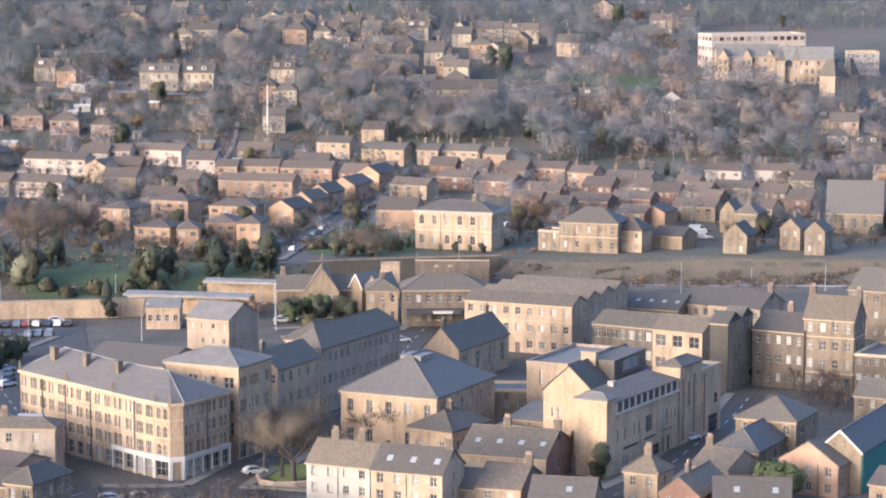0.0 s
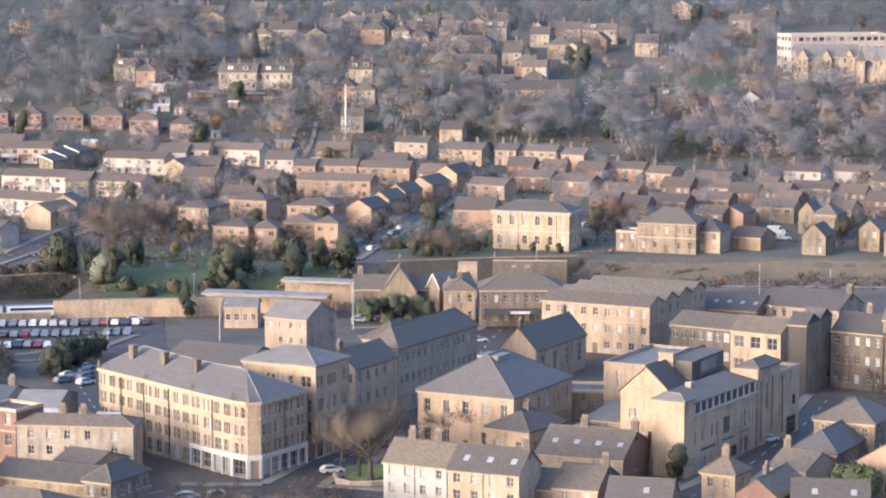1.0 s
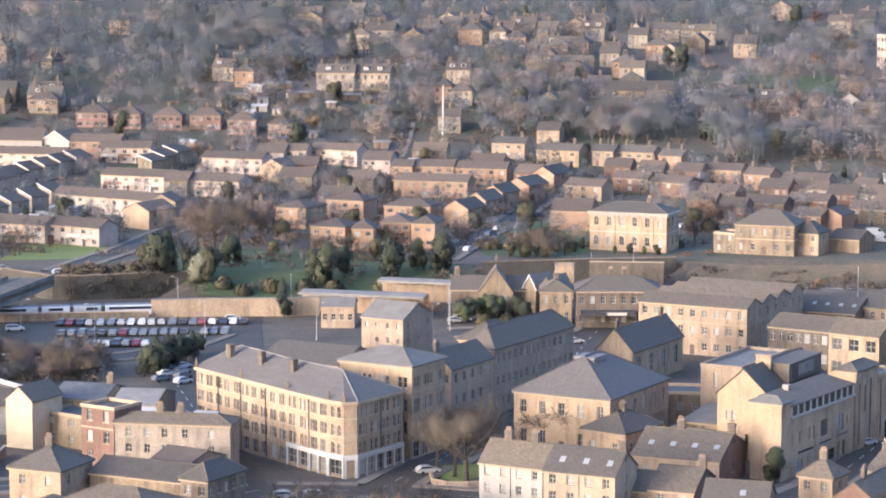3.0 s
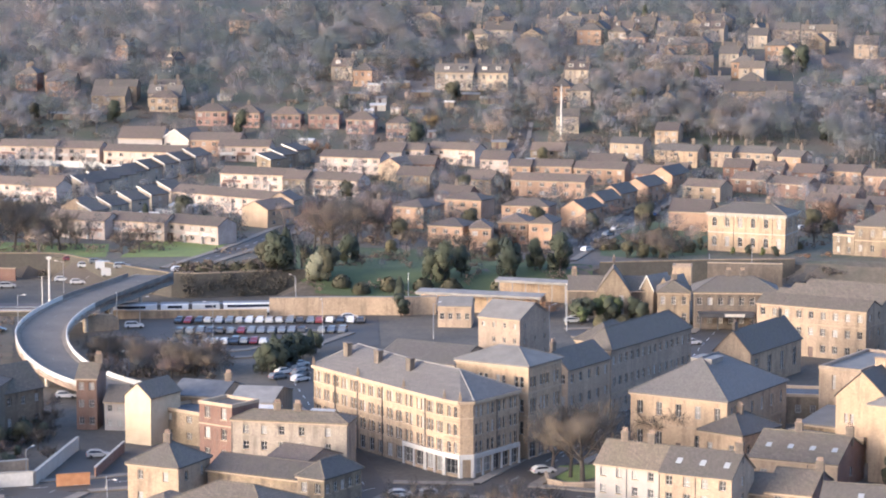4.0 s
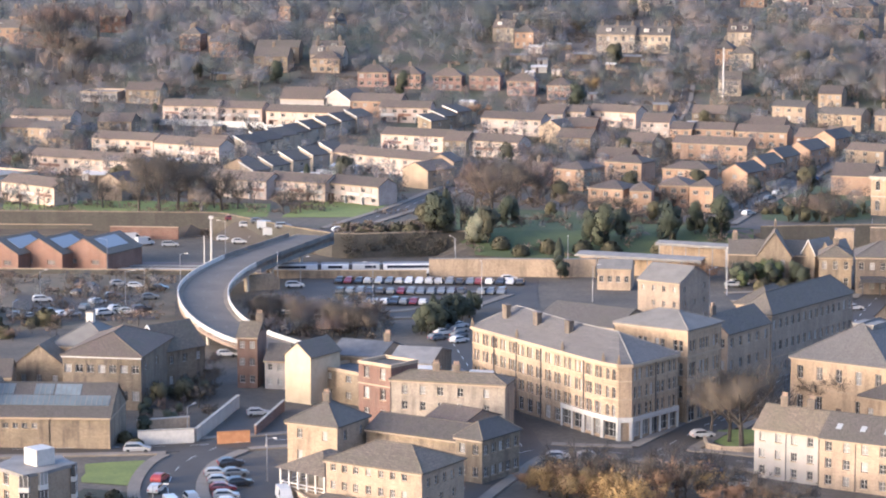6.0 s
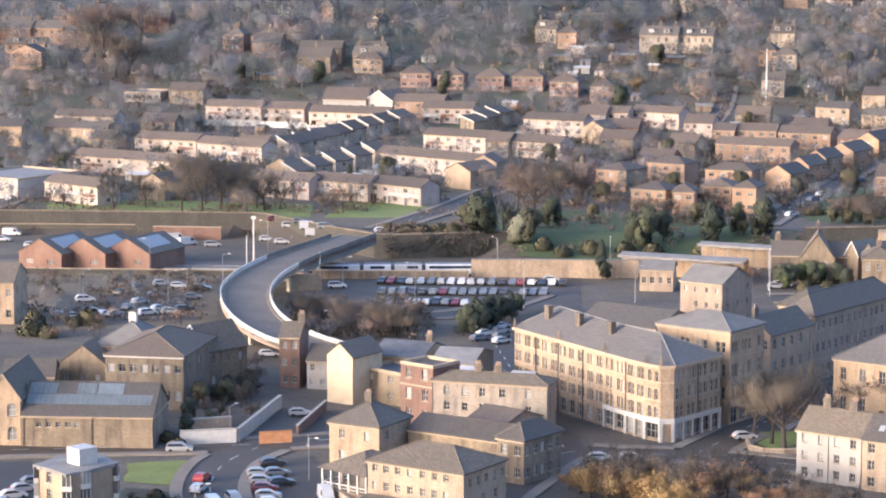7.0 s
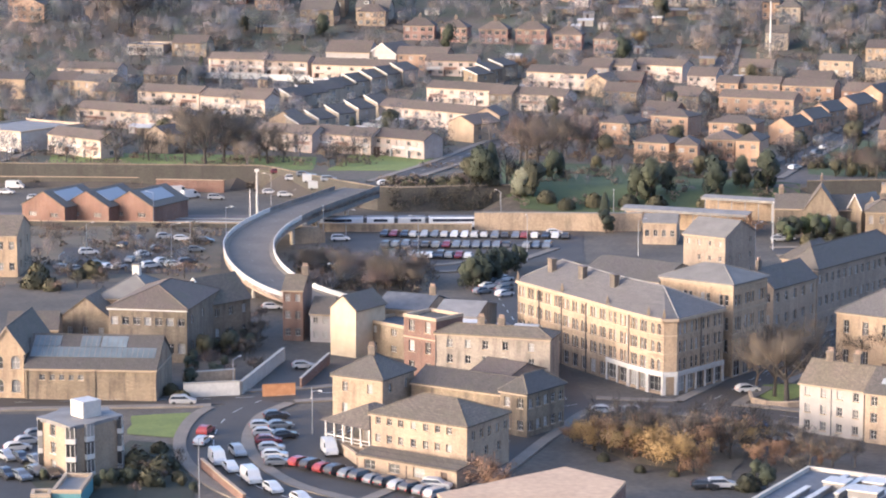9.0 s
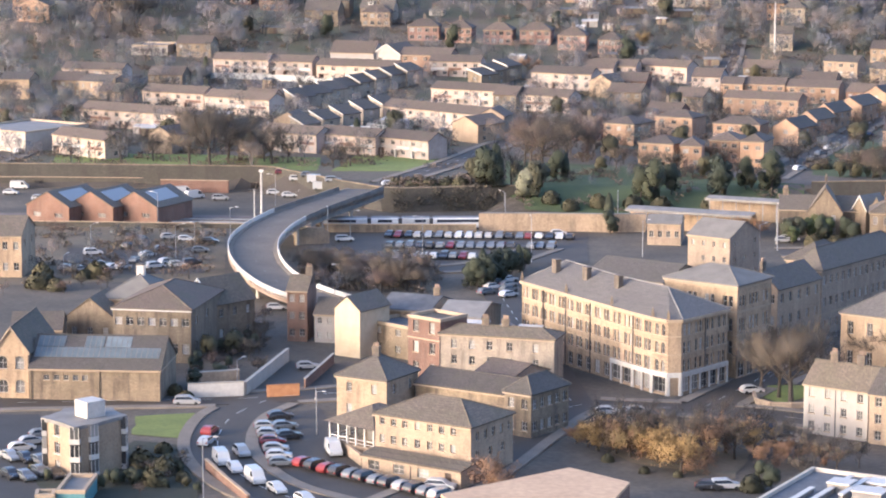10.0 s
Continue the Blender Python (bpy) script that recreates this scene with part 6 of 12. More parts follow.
building("terraced_house", "pale rendered three-storey terrace under stone slates", 25.1, 393.7, 0.0, -31.1, 11.1, 8.5, 7.9, roof="gable", rise=3, wall=RENDER, cover=STONE_SLATE, storeys=3, front=4, side=0, ww=0.95, wh=1.35, chims=(0.28, 0.7), category="house", group="houses by the lane")
building("terraced_house", "pale sandstone terrace with a slate roof and rooflights", 34.7, 387.0, 0.0, -28.1, 11.9, 9.5, 7.9, roof="gable", rise=3.1, wall=PALE, cover=SLATE, storeys=3, front=4, side=1, ww=1.1, wh=1.5, lights=3, chims=(0.95,), category="house", group="houses by the lane")
building("terrace_wing", "pale stone projecting wing of the terrace with white windows", 41.4, 386.8, 0.0, -27.0, 3.7, 4.0, 7.4, roof="hip", rise=1.6, wall=PALE, cover=SLATE, storeys=3, front=2, side=1, ww=1, wh=1.5, category="house", group="houses by the lane")
building("workshop", "stone workshop with a red brick gable and stone slate roof", 51.5, 410.8, 0.0, -25.6, 15.0, 15.6, 5.2, roof="gable", rise=3.2, wall=PALE, side_mat=BRICK, cover=STONE_SLATE, storeys=1, front=3, side=1, ww=1.2, wh=1.5, lights=4, chims=(0.4, 0.98))
building("cottage", "small stone cottage with a mossy stone slate roof", 51.2, 386.6, 0.0, -24.1, 7.2, 12.2, 4.8, roof="gable", rise=2.6, wall=PALE, side_mat=BRICK, cover=STONE_SLATE, storeys=2, front=2, side=1, ww=1.2, wh=1.2, category="house", chims=(0.95,))
building("outbuilding", "dark slate-roofed stone outbuilding behind the terrace", 45.6, 389.3, 0.0, -25.2, 6.4, 8.0, 4.4, roof="gable", rise=2.3, wall=SOOT_SHADE, cover=SLATE, storeys=1, front=2, side=0)
building("outbuilding", "stone outbuilding with a slate roof and white rooflight", 58.0, 377.1, 0.0, -18.1, 10.0, 9.0, 4.8, roof="gable", rise=2.6, wall=SOOT_SHADE, cover=SLATE, storeys=1, front=2, side=0, lights=1)
building("house", "small pale stone house with a hipped stone slate roof", 75.2, 389.3, 0.0, -36.8, 5.8, 5.7, 6.2, roof="hip", rise=2.4, wall=SAND, cover=STONE_SLATE, storeys=2, front=2, side=1, chims=(0.5,), category="house")
building("house", "stone house with a brown slate roof and brick chimney", 78.5, 378.3, 0.0, -33.0, 6.7, 13.2, 5, roof="gable_x", rise=2.6, wall=BRICK, cover=STONE_SLATE, storeys=2, front=2, side=2, chims=(0.3,), category="house")
building("outbuilding", "low stone building with a weathered brown roof", 88.7, 401.8, 0.0, -42.8, 7.0, 10.0, 4.2, roof="gable", rise=2.2, wall=PALE, cover=STONE_SLATE, storeys=1, front=3, side=0, chims=(0.1,))
building("house", "stone house under a wide grey slate roof", 85.4, 370.8, 0.0, -13.9, 11.7, 9.0, 5.2, roof="gable", rise=2.8, wall=SOOT_SHADE, cover=SLATE, storeys=2, front=4, side=0, lights=2, category="house")
building("chapel_hall", "low sandstone hall with a hipped slate roof", 95.6, 415.9, 0.0, -33.0, 8.1, 17.9, 3.8, roof="hip", rise=3, wall=SOOT_SHADE, cover=SLATE_BLUE, storeys=1, front=4, side=3, category="hall")
building("stone_villa", "sandstone villa with arched windows and hipped roof", 102.5, 428.5, 0.0, -33.0, 11.0, 12.3, 6.6, roof="hip", rise=3.4, wall=SOOT_SHADE, cover=SLATE, storeys=2, front=3, side=2, style="arch", ww=1.3, wh=1.7, category="house")
building("brick_hall", "orange brick hall with its gable to the yard", 102.7, 399.0, 0.0, -40.1, 10.6, 10.1, 5.4, roof="gable_x", rise=3.4, wall=ORANGE, cover=SLATE, storeys=2, front=3, side=3, category="hall")
market_shed = building("market_shed", "large shed with a blue-grey slate roof and white gable boards", 109.3, 398.4, 0.0, -33.0, 7.1, 30.0, 7, roof="gable_x", rise=3.2, wall=SOOT_SHADE, cover=SLATE_BLUE, storeys=0, front=0, side=0, verge=WHITE, category="shed")
building("outbuilding", "small stone building beside the market shed", 113.3, 383.1, 0.0, -42.3, 7.0, 8.0, 4.5, roof="gable", rise=2, wall=PALE, cover=SLATE, storeys=1, front=2, side=0)
building("shop_building", "flat-roofed sandstone shop building with white ground floor", 137.5, 476.7, 0.0, -33.0, 11.1, 16.0, 9, roof="flat", wall=SHADE_STONE, storeys=3, front=6, side=0, ww=1.1, wh=1.3, fine=False)
building("house", "stone house with a slate roof beside the shop building", 129.8, 449.6, 0.0, -35.1, 9.5, 9.0, 6, roof="gable", rise=2.6, wall=SOOT_SHADE, storeys=2, front=4, side=0, category="house", fine=False)
building("warehouse", "tall four-storey sandstone warehouse with a stone slate roof", 130.3, 488.0, 0.0, -33.0, 10.3, 7.5, 14.5, roof="gable", rise=4.2, wall=SOOT_SHADE, cover=STONE_SLATE, storeys=4, front=4, side=3, ww=1.2, wh=1.8, chims=(0.05, 0.97), bands=(3.6, 10.8), fine=False)
building("warehouse", "shaded sooty three-storey stone block with slate roof", 121.5, 494.3, 0.0, -38.4, 11.1, 12.0, 11.5, roof="gable", rise=3, wall=SHADE_STONE, storeys=3, front=5, side=0, ww=1.1, wh=1.7, chims=(0.5,), fine=False)
building("warehouse", "stone warehouse with a broad slate roof near the railway", 157.0, 550.0, 0.0, -38.8, 13.2, 16.0, 11, roof="gable", rise=4, wall=SHADE_STONE, storeys=3, front=5, side=0, fine=False)
building("office_block", "sandstone office block with large upper windows", 104.1, 509.5, 0.0, -38.3, 11.3, 10.0, 9.4, roof="gable", rise=2.4, wall=SAND, cover=STONE_SLATE, storeys=2, front=3, side=0, ww=2.2, wh=2.4, style="grid", fine=False)
building("office_block", "tall stone block with a dark glazed end and narrow windows", 111.1, 487.2, 0.0, -33.0, 3.7, 14.7, 14, roof="saw", saw=2, rise=1.8, wall=WALLSTONE, side_mat=SOOT_SHADE, cover=SLATE, storeys=4, front=0, side=4, ww=0.8, wh=2, fine=False)
building("office_block", "two-storey stone range with white window frames", 94.8, 527.0, 0.0, -38.3, 14.1, 11.0, 8, roof="gable", rise=2.2, wall=SHADE_STONE, cover=STONE_SLATE, storeys=2, front=7, side=0, ww=1.5, wh=1.9, style="casement", fine=False)
building("warehouse", "long low warehouse with a slate roof by the railway", 105.9, 563.6, 0.0, -31.9, 15.7, 14.0, 6, roof="gable", rise=2.6, wall=SOOT_SHADE, cover=SLATE, storeys=1, front=6, side=0, lights=5, fine=False)
building("warehouse", "long warehouse with a lit stone front and slate roof", 121.0, 560.6, 0.0, -38.7, 19.6, 13.0, 7, roof="gable", rise=3, wall=PALE, cover=SLATE, storeys=2, front=8, side=2, chims=(0.98,), fine=False)
theatre = building("theatre", "large buff stone theatre with a gabled slate roof", 69.2, 433.3, 0.0, -33.0, 9.7, 26.0, 11.4, roof="gable_x", rise=4.4, wall=SAND, cover=SLATE, storeys=0, front=0, side=0, style="grid", extra_front=((1.6, 6.6, 0.7, 1.7), (2.7, 6.6, 0.7, 1.7)), fine=False)
building("theatre_block", "flat-roofed sandstone block with slit windows", 69.9, 457.5, 0.0, -33.0, 8.2, 22.0, 12.2, roof="flat", wall=SAND, cover=GREY_SHEET, storeys=0, front=0, side=0, extra_front=((2.6, 8.2, 0.7, 2.6), (7.0, 8.6, 0.7, 2.2)), trim=PALE, fine=False)
building("stair_tower", "plain buff stone stair tower of the theatre", 71.9, 415.3, 0.0, -36.0, 5.7, 3.6, 13.1, roof="hip", rise=0.9, wall=SAND, cover=GREY_SHEET, storeys=0, front=0, side=0, category="tower")
theatre_flank()
building("theatre_wing", "rear stone wing of the theatre with tall narrow strip windows", 90.9, 438.4, 0.0, -36.0, 4.0, 9.4, 14.2, roof="hip", rise=1.2, wall=SAND, cover=SLATE, storeys=0, front=0, side=0, extra_side=((1.2, 0.8, 0.8, 11.0), (3.6, 6.6, 0.7, 4.6), (5.9, 0.8, 0.9, 11.4)), style="grid", frame_m=DARK, fine=False)
building("theatre_wing", "flat-roofed end of the theatre above its loading bay", 96.4, 446.0, 0.0, -36.0, 4.2, 8.6, 12.4, roof="flat", wall=SAND, cover=FELT, storeys=0, front=0, side=0, extra_side=((0.8, 1.0, 0.7, 10.4), (3.0, 0.1, 4.4, 3.4), (5.6, 5.4, 1.6, 1.8)), style="grid", frame_m=DARK, fine=False)
building("foyer", "low glazed foyer with a grey sheet roof", 64.0, 440.2, 0.0, -33.0, 13.1, 12.0, 5, roof="mono", rise=1.2, wall=SOOT_SHADE, cover=GREY_SHEET, storeys=1, front=6, side=0, fine=False)
building("foyer", "low flat-roofed extension with rooflights", 61.7, 437.7, 0.0, -35.6, 14.4, 8.0, 4.4, roof="flat", wall=SOOT_SHADE, cover=FELT, storeys=1, front=5, side=0, fine=False)
building("railway_warehouse", "three-storey golden sandstone warehouse with four roof ridges", 69.6, 545.6, 0.0, -31.8, 25.3, 33.2, 10.8, roof="saw", saw=4, rise=1.7, wall=SAND, cover=STONE_SLATE, storeys=3, front=9, side=7, ww=1.15, wh=1.6, bands=(7.0,), door=(4,), fine=False)
building("gabled_office", "sandstone gabled building with tall mullioned windows", 55.9, 505.0, 0.0, -33.0, 8.1, 23.9, 7.2, roof="gable_x", rise=4.2, wall=SAND, cover=SLATE, storeys=1, front=1, side=4, ww=1.9, wh=3.8, style="grid", chims=(0.05, 0.9), fine=False)
building("store", "low dark stone store between the hall and theatre", 63.2, 465.7, 0.0, -10.0, 8.2, 9.0, 5.5, roof="flat", rise=2, wall=SOOT_SHADE, cover=FELT, storeys=1, front=3, side=0, fine=False)
station = building("station_building", "stone railway station with a hipped slate roof", 59.1, 576.5, 0.0, -4.0, 19.3, 12.0, 8.6, roof="hip", rise=3, wall=SHADE_STONE, cover=SLATE, storeys=2, front=8, side=2, ww=1.1, wh=1.7, chims=(0.3, 0.7), category="station", fine=False)
building("station_range", "long stone station range with a dark slate roof", 31.4, 598.6, 0.0, -5.0, 21.0, 9.0, 6.0, roof="gable", rise=2.8, wall=SHADE_STONE, cover=SLATE, storeys=1, front=8, side=0, chims=(0.06,), category="station", fine=False)
building("station_wing", "hipped stone wing of the station with arched windows", 51.2, 582.3, 0.0, -6.0, 7.4, 10.0, 7.7, roof="hip", rise=2.2, wall=SOOT_SHADE, cover=STONE_SLATE, storeys=2, front=3, side=0, style="arch", ww=1, wh=1.9, chims=(0.8,), category="station", fine=False)
building("station_wing", "narrow station wing with a white bargeboard gable", 48.6, 597.4, 0.0, -40.0, 3.6, 8.0, 6.6, roof="gable_x", rise=3.0, wall=SOOT_SHADE, cover=GREY_SHEET, storeys=0, front=0, side=0, verge=WHITE, category="station", fine=False)
building("station_wing", "narrow station wing with a weathered sheet roof", 52.4, 596.2, 0.0, -40.0, 3.6, 8.0, 6.6, roof="gable_x", rise=2.8, wall=SOOT_SHADE, cover=GREY_SHEET, storeys=0, front=0, side=0, category="station", fine=False)
building("station_pier", "squat sunlit stone pier of the station wall", 58.4, 622.0, 0.0, -8.0, 4.6, 4.0, 8.6, roof="flat", wall=SAND, cover=PALE, trim=PALE, storeys=0, front=0, side=0, category="station", fine=False)
building("station_house", "gothic stone gable with a finial above the platform", 37.8, 594.8, 0.0, -5.0, 8.0, 9.0, 6, roof="gable_x", rise=5.6, wall=SOOT_SHADE, cover=STONE_SLATE, storeys=2, front=2, side=0, style="arch", chims=(0.95,), category="station", fine=False)
building("white_house", "tall white rendered house with a sunlit gable", -55.7, 448.0, 0.0, -30.0, 5.7, 9.0, 8.7, roof="gable_x", rise=2.3, wall=CREAM, cover=SLATE, storeys=0, front=0, side=2, category="house", fine=False)
building("commercial_block", "four-storey golden sandstone commercial block with a pale hipped roof", 3.5, 440.7, 0.0, -33.0, 14.8, 11.4, 16.4, roof="hip", rise=2.2, wall=SAND, cover=GREY_SHEET, storeys=0, front=0, side=0, style="arch", bands=(3.7, 7.6, 11.6, 15.7), fine=False,
         extra_front=tuple((x, z, 0.85, h) for z, h in ((4.4, 2.3), (8.3, 2.3), (12.6, 1.9)) for x in (1.0, 2.1, 4.6, 5.7, 8.2, 9.3, 11.9, 13.0)),
         extra_side=tuple((x, z, 0.85, h) for z, h in ((4.4, 2.3), (8.3, 2.3), (12.6, 1.9)) for x in (0.7, 1.8, 4.0, 5.1, 6.2, 8.6, 9.7)) + ((0.6, 0.3, 2.2, 2.8), (3.6, 0.3, 2.2, 2.8), (6.4, 0.3, 1.2, 2.8), (8.3, 0.3, 2.2, 2.8)))
building("street_block", "soot-darkened stone street block with hipped roof", 27.0, 486.2, 0.0, -32.0, 7.8, 12.0, 12.5, roof="hip", rise=3, wall=SAND, cover=SLATE, storeys=3, front=3, side=3, ww=1.1, wh=1.8, fine=False)
building("street_range", "long soot-darkened stone range along the street", 27.3, 476.6, 0.0, -33.0, 6.8, 32.7, 12.5, roof="hip", rise=3.6, wall=PALE, cover=SLATE, storeys=3, front=3, side=14, ww=1.1, wh=1.7, bands=(4.0,), fine=False)
building("street_range", "stone street range with a dark hipped slate roof", 17.8, 458.9, 0.0, -33.0, 7.3, 15.6, 12, roof="gable_x", rise=3, wall=PALE, cover=SLATE, storeys=3, front=3, side=5, ww=1.1, wh=1.7, chims=(0.05,), fine=False)
building("goods_office", "three-storey cream stone office with a plain slate roof", 9.0, 535.3, 0.0, -33.0, 10.3, 12.2, 9.5, roof="gable", rise=2.8, wall=PALE, cover=GREY_SHEET, storeys=3, front=4, side=3, ww=0.7, wh=1.1, skip=0.35, fine=False)
building("outbuilding", "low dark slate-roofed sheds behind the corner block", -12.1, 513.3, 0.0, -33.0, 18.9, 16.0, 4.5, roof="gable", rise=2.6, wall=SOOT_SHADE, cover=SLATE, storeys=0, front=0, side=0, fine=False)
building("platform_building", "small buff platform building beside the car park", 0.4, 580.0, 0.0, -6.0, 7.7, 8.0, 5, roof="gable", rise=1.5, wall=PALE, cover=GREY_SHEET, storeys=1, front=4, side=0, fine=False)
building("cream_terrace", "three-storey cream-fronted terrace with a low brown slate roof", -34.8, 425.6, 0.0, -12.4, 20.2, 6.2, 8.7, roof="hip", rise=1.2, wall=VILLA, cover=STONE_SLATE, storeys=0, front=0, side=0, chims=(0.3, 0.55), category="house",
         extra_front=tuple((x, z, 1.0, 1.5) for z in (0.9, 3.6, 6.3) for x in (2.0, 5.2, 8.3, 11.8, 16.4)))
building("rear_extension", "low white sheet-roofed extension behind the cream terrace", -34.2, 437.0, 0.0, -12.4, 5.4, 7.0, 6.4, roof="mono", rise=1.2, wall=RENDER, cover=WHITE, storeys=0, front=0, side=0, fine=False)
building("rear_extension", "low white glass-roofed extension behind the cream terrace", -28.4, 435.6, 0.0, -12.4, 5.0, 8.0, 6.2, roof="gable_x", rise=1.4, wall=RENDER, cover=LEAD, storeys=0, front=0, side=0, verge=WHITE, fine=False)
building("rear_extension", "small white-roofed extension behind the cream terrace", -23.0, 434.0, 0.0, -12.4, 4.0, 6.0, 6.6, roof="mono", rise=1.0, wall=RENDER, cover=WHITE, storeys=0, front=0, side=0, fine=False)
building("brick_house", "tall red brick house joined to the cream terrace", -40.8, 431.1, 0.0, -37.0, 7.5, 7.0, 10.8, roof="flat", wall=BRICK, cover=STONE_SLATE, bands=(6.9,), storeys=3, front=2, side=0, ww=1.25, wh=1.9, category="house")
building("outbuilding", "grey-roofed workshop range behind the brick house", -37.0, 448.0, 0.0, -12.0, 7.9, 14.0, 7.5, roof="gable", rise=1.6, wall=SOOT_SHADE, cover=LEAD, storeys=0, front=0, side=0, fine=False)
building("workshop", "stone workshop with flat roof and chimney", -49.9, 451.2, 0.0, -40.6, 10.3, 8.0, 6, roof="flat", wall=SOOT_SHADE, cover=FELT, storeys=2, front=2, side=0, ww=1.4, wh=1.2, fine=False)
building("workshop", "stone workshop range with grey roofs and a brick stack", -48.6, 457.9, 0.0, -18.2, 10.0, 12.0, 7, roof="gable", rise=1.8, wall=SAND, cover=FELT, storeys=2, front=4, side=0, chims=(0.9,), fine=False)
building("public_house", "three-storey cream stone public house with a wide slate roof", -39.8, 367.8, 0.0, -28.8, 17.0, 11.6, 7.7, roof="hip", rise=2.5, wall=PALE, cover=STONE_SLATE, storeys=0, front=0, side=0, category="pub", extra_front=((0.88, 6.2, 0.9, 1.2), (2.9, 6.2, 0.9, 1.2), (4.93, 6.2, 0.9, 1.2), (7.16, 6.2, 0.9, 1.2), (9.38, 6.2, 0.9, 1.2), (11.44, 6.2, 0.9, 1.2), (13.48, 6.2, 0.9, 1.2), (0.88, 3.5, 0.9, 1.2), (2.9, 3.5, 0.9, 1.2), (4.93, 3.5, 0.9, 1.2), (7.16, 3.5, 0.9, 1.2), (9.38, 3.5, 0.9, 1.2), (11.44, 3.5, 0.9, 1.2), (13.48, 3.5, 0.9, 1.2)), extra_side=((1.4, 5.4, 0.8, 1.3), (3.6, 5.4, 0.8, 1.3), (5.8, 5.4, 0.8, 1.3), (8.0, 5.4, 0.8, 1.3), (10.2, 5.4, 0.8, 1.3), (1.4, 2.6, 0.8, 1.3), (5.0, 2.6, 0.8, 1.3), (8.4, 2.6, 0.8, 1.3)))
building("bar_extension", "single-storey stone bar front with a lean-to slate roof", -41.2, 362.7, 0.0, -30.8, 17.8, 3.3, 2.6, roof="mono", rise=0.45, wall=PALE, cover=STONE_SLATE, storeys=1, front=4, side=0, ww=2, wh=1.4, style="grid", category="pub", door=(3,))


def pub_pavilion():
    """A raised verandah under a hipped roof, with a bar room behind it."""
    W, D = 9.4, 11.0
    root = top_thing("pub_pavilion", "stone-slated pavilion with an open timber verandah", "pub", -47.7, 375.5, 0.0, -36.9)
    BUILT.append((-47.7, 375.5, math.cos(radians(-36.9)), math.sin(radians(-36.9)), W, D))
    g = Geo()
    g.box(0, 0, -1.2, W, D, 1.7)
    part_mesh("plinth", g.mesh("plinth", PALE), root)
    g = Geo()
    g.box(2.6, 3.2, 1.71, W, D, 4.7)
    part_mesh("bar_room", g.mesh("bar_room", SOOT_SHADE), root)
    for i in range(3):
        q = Geo()
        q.box(3.0 + i * 2.2, 3.1, 2.0, 4.8 + i * 2.2, 3.19, 4.1)
        part_mesh("window", q.mesh("window", GLASS), root)
    spots = [(0.15 + (W - 0.3) * i / 5, 0.15) for i in range(6)] + [(0.15, 0.15 + (D - 0.3) * i / 5) for i in range(1, 6)]
    for px, py in spots:
        p = Geo()
        p.box(px - 0.13, py - 0.13, 1.7, px + 0.13, py + 0.13, 4.7)
        part_mesh("post", p.mesh("post", WHITE), root)
    for z0, z1, m in ((2.55, 2.7, WHITE), (2.05, 2.15, WHITE), (4.45, 4.75, DARK)):
        r = Geo()
        r.box(0.1, 0.08, z0, W - 0.1, 0.2, z1)
        r.box(0.08, 0.2, z0, 0.2, D - 0.1, z1)
        part_mesh("rail" if z1 < 4 else "beam", r.mesh("rail", m), root)
    e, z, t = 0.55, 4.75, 7.2
    a, b, c, d = Vector((-e, -e, z)), Vector((W + e, -e, z)), Vector((W + e, D + e, z)), Vector((-e, D + e, z))
    r0, r1 = Vector((W / 2, W / 2, t)), Vector((W / 2, D - W / 2, t))
    r = Geo()
    r.poly([a, b, r0])
    r.quad(b, c, r1, r0)
    r.poly([c, d, r1])
    r.quad(d, a, r0, r1)
    r.quad(a, d, c, b)
    part_mesh("roof", r.mesh("roof", STONE_SLATE), root)


pub_pavilion()
building("pale_house", "cream rendered house with a hipped slate roof and chimney", -49.2, 398.0, 0.0, -25.7, 9.4, 9.8, 7, roof="hip", rise=3, wall=SAND, cover=SLATE, storeys=2, front=2, side=2, chims=(0.1,), category="house")
building("outbuilding", "low dark-roofed stone range behind the public house", -36.7, 400.3, 0.0, -28.4, 17.7, 9.0, 5.5, roof="gable", rise=1.8, wall=SOOT_SHADE, cover=DARK_TILE, storeys=0, front=0, side=0)
building("corner_shop", "two-storey stone corner building with hipped slate roof", -21.6, 388.4, 0.0, -33.1, 5.1, 10.1, 7, roof="hip", rise=2.2, wall=SOOT_SHADE, cover=SLATE, storeys=2, front=2, side=5, ww=1.1, wh=1.5)
building("outbuilding", "low building with a terracotta painted gable", -28.0, 411.0, 0.0, -35.3, 8.0, 10.0, 5, roof="gable", rise=1.6, wall=ORANGE, cover=TILE, storeys=0, front=0, side=0)
building("tower_house", "tall narrow dark brick house at the viaduct foot", -66.1, 460.3, 0.0, -6.0, 3.8, 7.6, 9.6, roof="gable", rise=2.2, wall=BROWNB, cover=STONE_SLATE, storeys=3, front=2, side=0, ww=1, wh=1.4, chims=(0.9,), category="house", fine=False)
building("white_cottage", "white cottage with a dark slate roof", -60.9, 459.5, 0.0, -8.0, 3.9, 7.5, 5.4, roof="gable", rise=2.4, wall=RENDER, cover=SLATE, storeys=2, front=2, side=0, ww=0.9, wh=1.2, category="house", fine=False)
building("school_building", "two-storey brown stone school with a stone slate roof", -94.5, 440.0, 0.0, -6.0, 14.4, 21.2, 9.6, roof="hip", rise=3, wall=SOOT_SHADE, cover=TILE, storeys=2, front=7, side=3, ww=1.3, style="casement", trim=WHITE, wh=1.8, top_h=1.4, category="school", fine=False)
